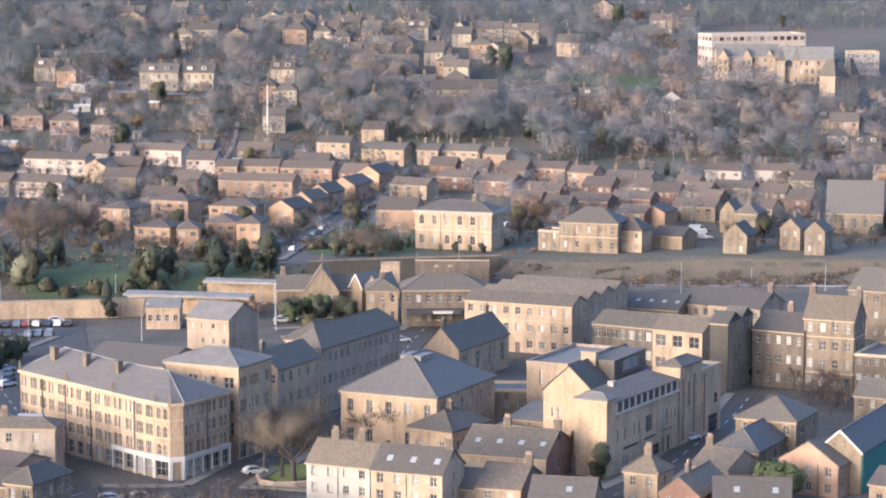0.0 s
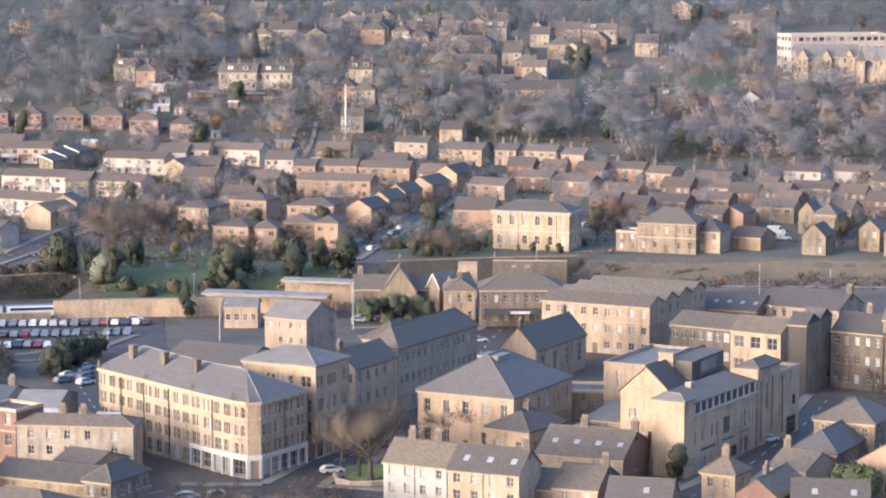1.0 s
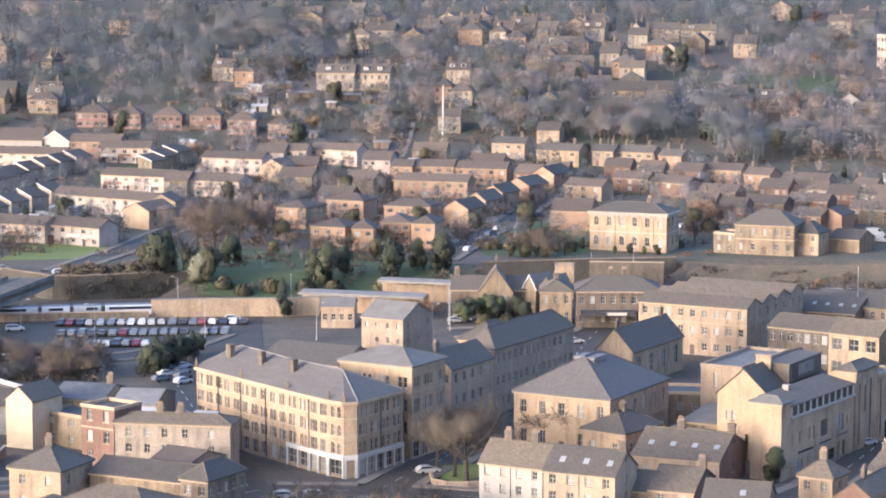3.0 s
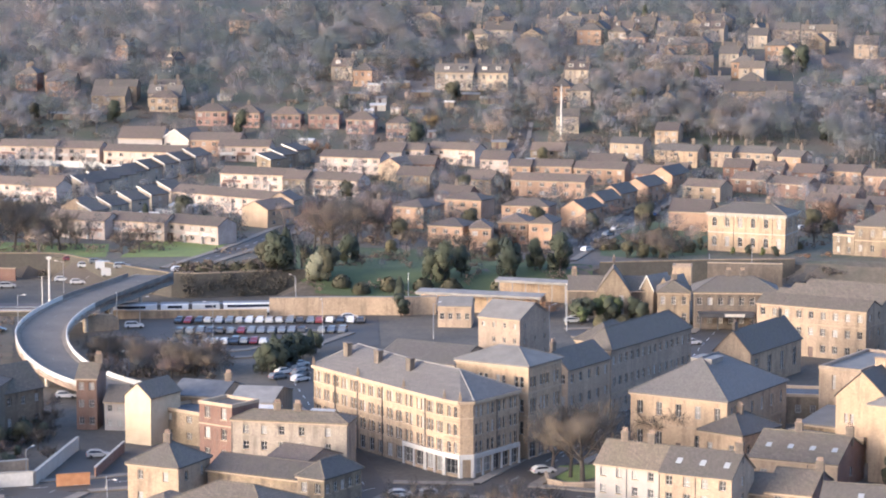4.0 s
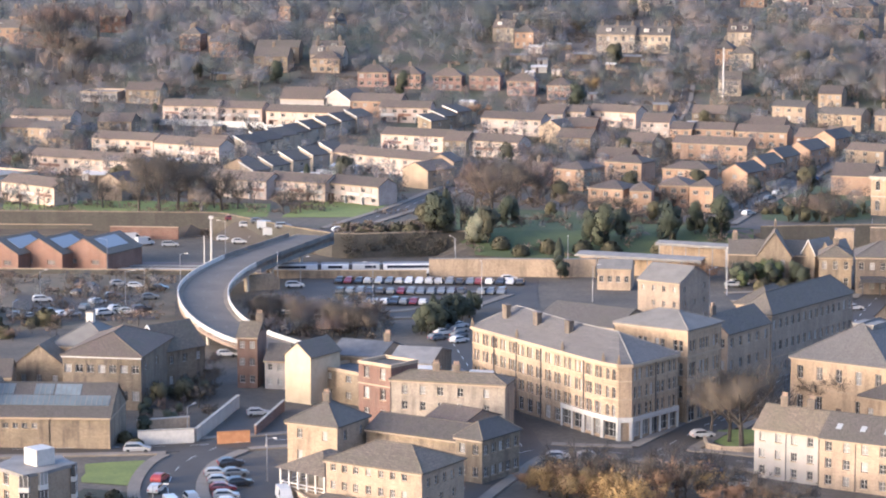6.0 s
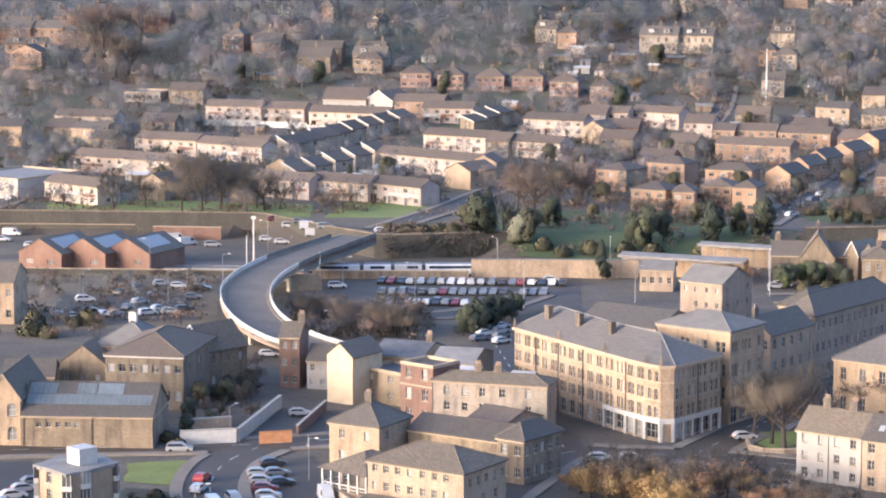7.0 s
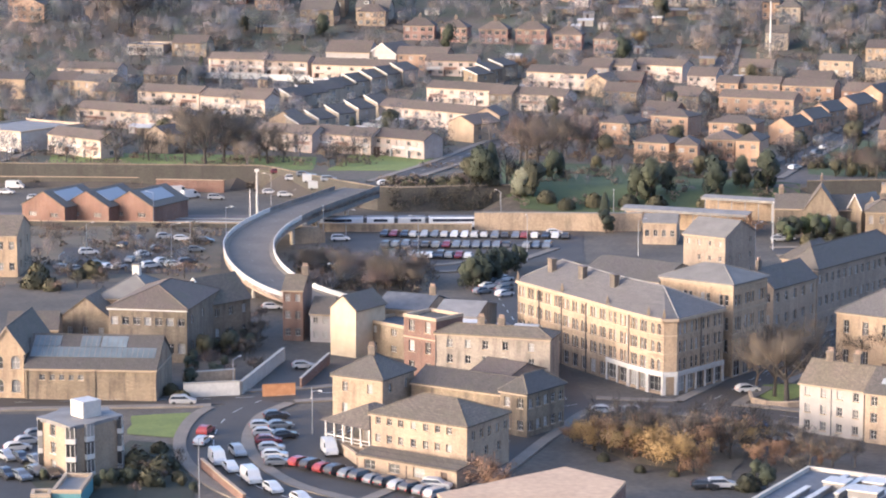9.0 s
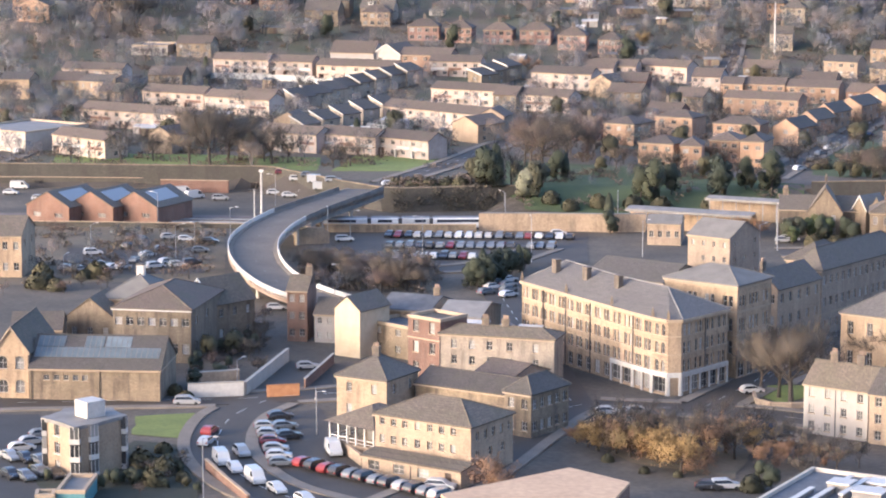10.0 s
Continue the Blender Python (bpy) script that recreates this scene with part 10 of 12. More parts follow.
building("hillside_house", "weathered sandstone house among trees", -106.0, 941.0, 26.1, -3.9, 11.5, 10.0, 5.8, roof="gable", rise=3.2, wall=VILLA, cover=DARK_TILE, storeys=2, front=3, side=0, ww=1.2, wh=1.4, fine=False, chims=(0.15, 0.85), category="house", group="hillside houses", gutter=False, dormers=(0.25, 0.72))
building("hillside_house", "dark stone house among bare trees", -223.6, 1013.6, 37.3, -12.3, 8.4, 8.0, 5.4, roof="gable", rise=2.8, wall=SOOT_SHADE, cover=SLATE, storeys=2, front=2, side=0, ww=1.2, wh=1.4, fine=False, chims=(0.5,), category="house", group="hillside houses", gutter=False)
building("hillside_house", "red brick house on the hillside", -130.8, 1023.7, 38.3, -16.6, 7.5, 9.0, 6, roof="hip", rise=2.4, wall=ORANGE, cover=STONE_SLATE, storeys=2, front=2, side=0, ww=1.2, wh=1.4, fine=False, chims=(0.15, 0.85), category="house", group="hillside houses", gutter=False)
building("hillside_house", "pale stone house among trees", -106.5, 989.8, 34.1, -20.7, 4.4, 10.0, 5.8, roof="gable", rise=3.2, wall=PALE, cover=DARK_TILE, storeys=2, front=2, side=0, ww=1.2, wh=1.4, fine=False, chims=(0.5,), category="house", group="hillside houses", gutter=False)
building("hillside_house", "dark stone house among bare trees", -41.8, 998.6, 35.3, -6.6, 13.4, 8.0, 5.4, roof="gable", rise=2.8, wall=SOOT_SHADE, cover=SLATE, storeys=2, front=3, side=0, ww=1.2, wh=1.4, fine=False, chims=(0.15, 0.85), category="house", group="hillside houses", gutter=False, dormers=(0.25, 0.72))
building("hillside_house", "dark stone house among bare trees", -27.4, 995.6, 34.9, -5.3, 13.3, 9.0, 6, roof="gable", rise=2.4, wall=SOOT_SHADE, cover=STONE_SLATE, storeys=2, front=3, side=0, ww=1.2, wh=1.4, fine=False, chims=(0.5,), category="house", group="hillside houses", gutter=False)
building("hillside_house", "red brick house on the hillside", -88.8, 1095.9, 45.9, -17.6, 9.3, 10.0, 5.8, roof="hip", rise=3.2, wall=ORANGE, cover=DARK_TILE, storeys=2, front=2, side=0, ww=1.2, wh=1.4, fine=False, chims=(0.15, 0.85), category="house", group="hillside houses", gutter=False)
building("hillside_house", "red brick house on the hillside", -132.0, 1027.6, 38.7, -17.6, 8.4, 8.0, 5.4, roof="gable", rise=2.8, wall=ORANGE, cover=SLATE, storeys=2, front=2, side=0, ww=1.2, wh=1.4, fine=False, chims=(0.5,), category="house", group="hillside houses", gutter=False)
building("hillside_house", "weathered sandstone house among trees", -105.7, 991.4, 34.3, -18.8, 4.8, 9.0, 6, roof="gable_x", rise=2.4, wall=VILLA, cover=STONE_SLATE, storeys=2, front=2, side=0, ww=1.2, wh=1.4, fine=False, chims=(0.15, 0.85), category="house", group="hillside houses", gutter=False)
building("hillside_house", "dark stone house among bare trees", -126.3, 932.0, 24.3, -6.5, 12.6, 10.0, 5.8, roof="gable", rise=3.2, wall=SOOT_SHADE, cover=DARK_TILE, storeys=2, front=3, side=0, ww=1.2, wh=1.4, fine=False, chims=(0.5,), category="house", group="hillside houses", gutter=False)
building("hillside_house", "weathered sandstone house among trees", -106.3, 937.5, 25.3, -7.6, 12.7, 8.0, 5.4, roof="gable", rise=2.8, wall=VILLA, cover=SLATE, storeys=2, front=3, side=0, ww=1.2, wh=1.4, fine=False, chims=(0.15, 0.85), category="house", group="hillside houses", gutter=False, dormers=(0.3,))
building("hillside_house", "weathered sandstone house among trees", 53.1, 1087.7, 45.0, -20.1, 8.5, 8.0, 5.6, roof="gable", rise=2.8, wall=VILLA, cover=SLATE, storeys=2, front=2, side=0, ww=1.1, wh=1.4, fine=False, chims=(0.1, 0.9), category="house", group="hillside houses", gutter=False)
building("hillside_house", "red brick house on the hillside", 58.9, 1063.4, 42.5, -14.9, 10.1, 9.0, 6.2, roof="hip", rise=2.8, wall=ORANGE, cover=SLATE, storeys=2, front=3, side=0, ww=1.1, wh=1.4, fine=False, chims=(0.1, 0.9), category="house", group="hillside houses", gutter=False)
building("hillside_house", "dark stone house among bare trees", 68.2, 1105.4, 46.9, -19.0, 7.6, 8.0, 5.4, roof="gable_x", rise=2.8, wall=SOOT_SHADE, cover=TILE, storeys=2, front=2, side=0, ww=1.1, wh=1.4, fine=False, chims=(0.1, 0.9), category="house", group="hillside houses", gutter=False)
building("hillside_house", "weathered sandstone house among trees", 73.8, 1073.5, 43.5, -16.7, 9.2, 9.0, 5.6, roof="gable", rise=2.8, wall=VILLA, cover=TILE, storeys=2, front=2, side=0, ww=1.1, wh=1.4, fine=False, chims=(0.1, 0.9), category="house", group="hillside houses", gutter=False, dormers=(0.3,))
building("hillside_house", "red brick house on the hillside", 77.5, 1043.6, 40.4, -15.3, 8.0, 8.0, 6.2, roof="hip", rise=2.8, wall=ORANGE, cover=DARK_TILE, storeys=2, front=3, side=0, ww=1.1, wh=1.4, fine=False, chims=(0.1, 0.9), category="house", group="hillside houses", gutter=False)
building("hillside_house", "dark stone house among bare trees", 87.1, 1084.5, 44.7, -16.1, 10.3, 9.0, 5.4, roof="gable_x", rise=2.8, wall=SOOT_SHADE, cover=DARK_TILE, storeys=2, front=2, side=0, ww=1.1, wh=1.4, fine=False, chims=(0.1, 0.9), category="house", group="hillside houses", gutter=False)
building("hillside_house", "weathered sandstone house among trees", 91.5, 1057.0, 41.8, -21.0, 7.3, 8.0, 5.6, roof="gable", rise=2.8, wall=VILLA, cover=SLATE, storeys=2, front=2, side=0, ww=1.1, wh=1.4, fine=False, chims=(0.1, 0.9), category="house", group="hillside houses", gutter=False)
building("hillside_house", "red brick house on the hillside", 91.8, 1021.9, 38.1, -15.2, 8.8, 9.0, 6.2, roof="hip", rise=2.8, wall=ORANGE, cover=SLATE, storeys=2, front=3, side=0, ww=1.1, wh=1.4, fine=False, chims=(0.1, 0.9), category="house", group="hillside houses", gutter=False)
building("hillside_house", "dark stone house among bare trees", 105.9, 1083.8, 44.7, -16.2, 8.3, 8.0, 5.4, roof="gable_x", rise=2.8, wall=SOOT_SHADE, cover=TILE, storeys=2, front=2, side=0, ww=1.1, wh=1.4, fine=False, chims=(0.1, 0.9), category="house", group="hillside houses", gutter=False)
building("hillside_house", "weathered sandstone house among trees", 111.1, 1072.8, 43.4, -17.5, 10.2, 9.0, 5.6, roof="gable", rise=2.8, wall=VILLA, cover=TILE, storeys=2, front=2, side=0, ww=1.1, wh=1.4, fine=False, chims=(0.1, 0.9), category="house", group="hillside houses", gutter=False, dormers=(0.25, 0.72))
building("hillside_house", "red brick house on the hillside", 102.7, 1027.9, 38.7, -22.1, 7.1, 8.0, 6.2, roof="hip", rise=2.8, wall=ORANGE, cover=DARK_TILE, storeys=2, front=3, side=0, ww=1.1, wh=1.4, fine=False, chims=(0.1, 0.9), category="house", group="hillside houses", gutter=False)
building("hillside_house", "dark stone house among bare trees", 118.6, 1100.6, 46.4, -15.5, 9.4, 9.0, 5.4, roof="gable_x", rise=2.8, wall=SOOT_SHADE, cover=DARK_TILE, storeys=2, front=2, side=0, ww=1.1, wh=1.4, fine=False, chims=(0.1, 0.9), category="house", group="hillside houses", gutter=False)
building("hillside_house", "weathered sandstone house among trees", 111.8, 1005.8, 36.2, -17.7, 7.8, 8.0, 5.6, roof="gable", rise=2.8, wall=VILLA, cover=SLATE, storeys=2, front=2, side=0, ww=1.1, wh=1.4, fine=False, chims=(0.1, 0.9), category="house", group="hillside houses", gutter=False)
building("hillside_house", "red brick house on the hillside", 114.2, 983.9, 33.2, -13.1, 9.3, 9.0, 6.2, roof="hip", rise=2.8, wall=ORANGE, cover=SLATE, storeys=2, front=3, side=0, ww=1.1, wh=1.4, fine=False, chims=(0.1, 0.9), category="house", group="hillside houses", gutter=False)
building("hillside_house", "dark stone house among bare trees", 87.6, 1000.2, 35.5, -13.7, 6.7, 8.0, 5.4, roof="gable_x", rise=2.8, wall=SOOT_SHADE, cover=TILE, storeys=2, front=2, side=0, ww=1.1, wh=1.4, fine=False, chims=(0.1, 0.9), category="house", group="hillside houses", gutter=False)
building("hillside_house", "weathered sandstone house among trees", 78.5, 1011.5, 37.0, -14.6, 8.7, 9.0, 5.6, roof="gable", rise=2.8, wall=VILLA, cover=TILE, storeys=2, front=2, side=0, ww=1.1, wh=1.4, fine=False, chims=(0.1, 0.9), category="house", group="hillside houses", gutter=False, dormers=(0.3,))
building("hillside_house", "red brick house on the hillside", 67.5, 1022.8, 38.2, -18.6, 8.0, 8.0, 6.2, roof="hip", rise=2.8, wall=ORANGE, cover=DARK_TILE, storeys=2, front=3, side=0, ww=1.1, wh=1.4, fine=False, chims=(0.1, 0.9), category="house", group="hillside houses", gutter=False)
building("hillside_house", "dark stone house among bare trees", -7.9, 1104.0, 46.8, -13.8, 10.4, 9.0, 5.4, roof="gable_x", rise=2.8, wall=SOOT_SHADE, cover=DARK_TILE, storeys=2, front=2, side=0, ww=1.1, wh=1.4, fine=False, chims=(0.1, 0.9), category="house", group="hillside houses", gutter=False)
building("hillside_house", "weathered sandstone house among trees", 13.0, 1130.4, 49.5, -22.9, 8.0, 8.0, 5.6, roof="gable", rise=2.8, wall=VILLA, cover=SLATE, storeys=2, front=2, side=0, ww=1.1, wh=1.4, fine=False, chims=(0.1, 0.9), category="house", group="hillside houses", gutter=False)
building("hillside_house", "red brick house on the hillside", 20.4, 1104.8, 46.8, -19.4, 9.7, 9.0, 6.2, roof="hip", rise=2.8, wall=ORANGE, cover=SLATE, storeys=2, front=3, side=0, ww=1.1, wh=1.4, fine=False, chims=(0.1, 0.9), category="house", group="hillside houses", gutter=False)
building("hillside_house", "dark stone house among bare trees", 22.0, 1070.3, 43.2, -18.8, 8.4, 8.0, 5.4, roof="gable_x", rise=2.8, wall=SOOT_SHADE, cover=TILE, storeys=2, front=2, side=0, ww=1.1, wh=1.4, fine=False, chims=(0.1, 0.9), category="house", group="hillside houses", gutter=False)
building("hillside_house", "weathered sandstone house among trees", 49.1, 973.3, 31.7, -12.6, 9.2, 9.0, 5.6, roof="gable", rise=2.8, wall=VILLA, cover=TILE, storeys=2, front=2, side=0, ww=1.1, wh=1.4, fine=False, chims=(0.1, 0.9), category="house", group="hillside houses", gutter=False, dormers=(0.25, 0.72))
building("hillside_house", "red brick house on the hillside", 43.4, 943.5, 26.6, -11.9, 6.3, 8.0, 6.2, roof="hip", rise=2.8, wall=ORANGE, cover=DARK_TILE, storeys=2, front=3, side=0, ww=1.1, wh=1.4, fine=False, chims=(0.1, 0.9), category="house", group="hillside houses", gutter=False)
building("hillside_house", "dark stone house among bare trees", 35.1, 1053.9, 41.5, -18.0, 9.2, 9.0, 5.4, roof="gable_x", rise=2.8, wall=SOOT_SHADE, cover=DARK_TILE, storeys=2, front=2, side=0, ww=1.1, wh=1.4, fine=False, chims=(0.1, 0.9), category="house", group="hillside houses", gutter=False)
building("hillside_house", "weathered sandstone house among trees", 128.8, 1052.6, 41.4, -17.8, 8.1, 8.0, 5.6, roof="gable", rise=2.8, wall=VILLA, cover=SLATE, storeys=2, front=2, side=0, ww=1.1, wh=1.4, fine=False, chims=(0.1, 0.9), category="house", group="hillside houses", gutter=False)
building("hillside_house", "red brick house on the hillside", 131.8, 1020.5, 38.0, -13.6, 9.6, 9.0, 6.2, roof="hip", rise=2.8, wall=ORANGE, cover=SLATE, storeys=2, front=3, side=0, ww=1.1, wh=1.4, fine=False, chims=(0.1, 0.9), category="house", group="hillside houses", gutter=False)
building("hillside_house", "dark stone house among bare trees", 151.5, 1037.5, 39.8, -20.7, 7.1, 8.0, 5.4, roof="gable_x", rise=2.8, wall=SOOT_SHADE, cover=TILE, storeys=2, front=2, side=0, ww=1.1, wh=1.4, fine=False, chims=(0.1, 0.9), category="house", group="hillside houses", gutter=False)
building("hillside_house", "weathered sandstone house among trees", -40.4, 980.7, 32.7, -15.1, 8.4, 9.0, 5.6, roof="gable", rise=2.8, wall=VILLA, cover=TILE, storeys=2, front=2, side=0, ww=1.1, wh=1.4, fine=False, chims=(0.1, 0.9), category="house", group="hillside houses", gutter=False, dormers=(0.3,))
building("hillside_house", "red brick house on the hillside", -31.5, 968.5, 31.1, -14.0, 7.4, 8.0, 6.2, roof="hip", rise=2.8, wall=ORANGE, cover=DARK_TILE, storeys=2, front=3, side=0, ww=1.1, wh=1.4, fine=False, chims=(0.1, 0.9), category="house", group="hillside houses", gutter=False)
building("hillside_house", "dark stone house among bare trees", 95.2, 974.9, 31.9, -12.1, 9.2, 9.0, 5.4, roof="gable_x", rise=2.8, wall=SOOT_SHADE, cover=DARK_TILE, storeys=2, front=2, side=0, ww=1.1, wh=1.4, fine=False, chims=(0.1, 0.9), category="house", group="hillside houses", gutter=False)
building("red_terrace", "red brick terrace with a slate roof and chimneys", -247.9, 972.4, 31.7, -4.3, 12.7, 9.0, 6.4, roof="gable", rise=2.6, wall=BRICK, cover=SLATE, storeys=2, front=4, side=0, ww=1.2, wh=1.4, fine=False, chims=(0.1, 0.9), category="house", group="red brick terraces")
building("red_terrace", "red brick terrace with a slate roof and chimneys", -235.0, 972.5, 31.7, -3.4, 12.2, 9.0, 6.4, roof="gable", rise=2.6, wall=ORANGE, cover=SLATE, storeys=2, front=4, side=0, ww=1.2, wh=1.4, fine=False, chims=(0.1, 0.9), category="house", group="red brick terraces")
building("red_terrace", "red brick terrace with a slate roof and chimneys", -220.7, 966.1, 30.7, -7.0, 15.0, 9.0, 6.4, roof="gable", rise=2.6, wall=BRICK, cover=SLATE, storeys=2, front=4, side=0, ww=1.2, wh=1.4, fine=False, chims=(0.1, 0.9), category="house", group="red brick terraces")
building("red_terrace", "red brick terrace with a slate roof and chimneys", -234.8, 935.0, 24.8, -9.5, 12.7, 9.0, 6.4, roof="gable_x", rise=2.6, wall=ORANGE, cover=SLATE, storeys=2, front=4, side=0, ww=1.2, wh=1.4, fine=False, chims=(0.1, 0.9), category="house", group="red brick terraces")
building("red_terrace", "red brick terrace with a slate roof and chimneys", -157.2, 961.2, 30.1, -8.2, 6.7, 9.0, 6.4, roof="hip", rise=2.6, wall=BRICK, cover=SLATE, storeys=2, front=4, side=0, ww=1.2, wh=1.4, fine=False, chims=(0.1, 0.9), category="house", group="red brick terraces")
building("red_terrace", "red brick terrace with a slate roof and chimneys", -147.1, 957.8, 29.4, -7.3, 11.1, 9.0, 6.4, roof="hip", rise=2.6, wall=ORANGE, cover=SLATE, storeys=2, front=4, side=0, ww=1.2, wh=1.4, fine=False, chims=(0.1, 0.9), category="house", group="red brick terraces")
building("red_terrace", "red brick terrace with a slate roof and chimneys", -196.0, 996.4, 35.0, -5.9, 10.4, 9.0, 6.4, roof="gable", rise=2.6, wall=BRICK, cover=SLATE, storeys=2, front=4, side=0, ww=1.2, wh=1.4, fine=False, chims=(0.1, 0.9), category="house", group="red brick terraces")
building("red_terrace", "red brick terrace with a slate roof and chimneys", -231.9, 995.8, 34.9, -6.9, 10.3, 9.0, 6.4, roof="gable", rise=2.6, wall=ORANGE, cover=SLATE, storeys=2, front=4, side=0, ww=1.2, wh=1.4, fine=False, chims=(0.1, 0.9), category="house", group="red brick terraces")
brown_store()
modern_block = building("modern_block", "flat-roofed modern block with pale roof", 13.4, 324.9, 0, -25, 26, 24, 6, roof="flat", wall=SOOT_SHADE, cover=FELT, storeys=0, front=0, side=0, trim=CONC)


# ---------------------------------------------------------------- roads, lawns, fences
road("grey asphalt main road past the chapel", [(-123.7, 399.3), (-105.9, 403.3), (-87.7, 406.7), (-69.2, 409.7), (-54.7, 414.4), (-41.9, 419.9)], 8.0)
road("curving asphalt slip road by the car park", [(-62.4, 408.8), (-66.1, 396.5), (-65.4, 378.9), (-60.7, 363.5), (-52.8, 350.0), (-41.9, 340.4)], 8.5)
road("asphalt street in front of the corner block", [(-43.3, 327.1), (-34.2, 342.8), (-25.4, 362.6), (-18.3, 388.6), (-11.8, 408.3), (-2.6, 409.0), (10.3, 407.9), (23.8, 403.3), (40.8, 393.4)], 8.0)
road("narrow street beside the corner block", [(-12.0, 412.8), (-16.2, 438.2), (-22.3, 471.5), (-28.7, 507.2), (-34.3, 540.9)], 7.0, pavement=0)
road("street climbing from the corner to the station", [(10.3, 410.4), (18.5, 429.6), (28.6, 454.6), (38.6, 479.5), (47.8, 502.2)], 7.5)
road("street between the hall and the station forecourt", [(20.4, 430.5), (28.7, 454.1), (42.9, 498.2), (52.9, 530.4), (60.2, 559.3), (65.7, 579.3)], 8.0)
road("lane beside the theatre", [(75.1, 398.0), (83.5, 409.6), (97.1, 436.3), (108.4, 458.4), (118.7, 483.1)], 6.5)
road("station forecourt asphalt", [(29.8, 570.7), (44.0, 570.8), (58.3, 559.5), (67.2, 528.7)], 10.0, pavement=1.5, marks=False)
road("access road below the viaduct", [(-61.9, 546.0), (-46.6, 541.5), (-34.7, 548.4), (-23.4, 573.0)], 7.0, marks=False)
road("estate road with parked cars", [(31.6, 657.7), (43.0, 699.7), (57.7, 747.3), (72.5, 798.2), (84.5, 846.3)], 6.0)
road("road from the bridge into the estate", [(-68.6, 631.8), (-62.1, 653.6), (-52.6, 683.5), (-43.9, 717.7), (-32.6, 752.3), (-23.8, 792.1)], 6.5)
road("road along the industrial units", [(-182.3, 665.5), (-176.4, 698.1), (-182.5, 754.2), (-188.7, 807.2), (-187.5, 844.4)], 8.0)
road("road behind the railway wall", [(-204.5, 667.4), (-173.4, 667.3), (-142.6, 667.4), (-111.9, 667.2), (-85.3, 649.9), (-69.2, 637.3)], 6.0, pavement=0)
road("hillside road", [(213.7, 805.6), (241.8, 866.4), (259.5, 907.6), (279.2, 954.0)], 7.0)
road("estate street", [(30.9, 916.0), (28.1, 886.6), (23.6, 862.2), (17.5, 838.3), (6.3, 824.0)], 5.5, pavement=1.5)
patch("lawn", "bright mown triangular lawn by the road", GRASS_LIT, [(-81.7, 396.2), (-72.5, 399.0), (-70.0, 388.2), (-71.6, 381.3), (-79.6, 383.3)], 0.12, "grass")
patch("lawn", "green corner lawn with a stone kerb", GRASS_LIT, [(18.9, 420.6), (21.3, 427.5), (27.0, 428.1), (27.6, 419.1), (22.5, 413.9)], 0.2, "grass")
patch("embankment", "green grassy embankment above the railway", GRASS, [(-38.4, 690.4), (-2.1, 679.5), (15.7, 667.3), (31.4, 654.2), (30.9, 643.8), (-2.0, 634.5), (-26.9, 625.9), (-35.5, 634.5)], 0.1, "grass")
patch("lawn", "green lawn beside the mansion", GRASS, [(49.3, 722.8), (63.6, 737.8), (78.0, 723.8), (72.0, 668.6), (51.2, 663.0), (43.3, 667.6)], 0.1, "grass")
patch("field", "green playing field on the hillside", GRASS, [(148.6, 978.8), (174.8, 988.7), (203.1, 983.2), (194.5, 951.8), (160.6, 957.6)], 0.25, "field")
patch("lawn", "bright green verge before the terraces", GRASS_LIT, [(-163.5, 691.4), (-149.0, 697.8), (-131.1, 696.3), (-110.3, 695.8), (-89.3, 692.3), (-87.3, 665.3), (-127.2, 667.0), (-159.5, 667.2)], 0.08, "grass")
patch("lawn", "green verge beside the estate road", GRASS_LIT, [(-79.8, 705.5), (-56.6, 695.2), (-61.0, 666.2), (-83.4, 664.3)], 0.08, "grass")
patch("verge", "grass verge beside the estate lane", GRASS, [(52.3, 765.2), (64.3, 786.4), (66.1, 766.2), (50.0, 731.8)], 0.08, "grass")
patch("scrubland", "rough brown scrub beside the railway", SCRUB, [(-167.6, 590.7), (-134.6, 596.5), (-103.4, 599.1), (-95.3, 567.0), (-88.6, 522.5), (-114.0, 520.2), (-145.3, 510.7)], 0.05, "scrub")
patch("scrubland", "rough brown scrub bank beside the railway", SCRUB, [(93.2, 641.8), (114.4, 636.3), (151.1, 635.3), (191.0, 634.4), (208.9, 628.2), (212.7, 640.1), (154.5, 649.9), (95.2, 655.1)], 0.12, "scrub")
patch("scrubland", "rough scrub below the viaduct curve", SCRUB, [(-78.8, 560.5), (-66.3, 563.1), (-46.1, 536.5), (-43.2, 515.7), (-57.4, 516.8), (-69.4, 527.5)], 0.05, "scrub")
patch("footpath", "pale worn path above the retaining wall", PAVING, [(-61.9, 628.5), (-41.7, 634.1), (-29.8, 638.8), (-29.6, 635.3), (-41.6, 633.1), (-61.9, 628.5)], 0.14, "path")
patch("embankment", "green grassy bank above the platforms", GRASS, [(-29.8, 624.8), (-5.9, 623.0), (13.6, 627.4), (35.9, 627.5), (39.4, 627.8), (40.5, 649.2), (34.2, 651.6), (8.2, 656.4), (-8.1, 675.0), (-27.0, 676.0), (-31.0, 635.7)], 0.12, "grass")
patch("planting_bed", "dark planted bed round the angular block", PLANTED, [(-82.1, 340.2), (-62.0, 341.9), (-64.9, 356.1), (-71.0, 376.9), (-78.3, 379.0), (-81.5, 357.3), (-89.9, 361.0), (-88.3, 354.2)], 0.09, "planting")
patch("car_park", "dark asphalt car park by the angular block", ASPHALT_DARK, [(-109.4, 395.1), (-97.9, 396.1), (-90.7, 378.8), (-88.3, 354.2), (-82.4, 340.2), (-94.4, 339.6)], 0.07, "car park")
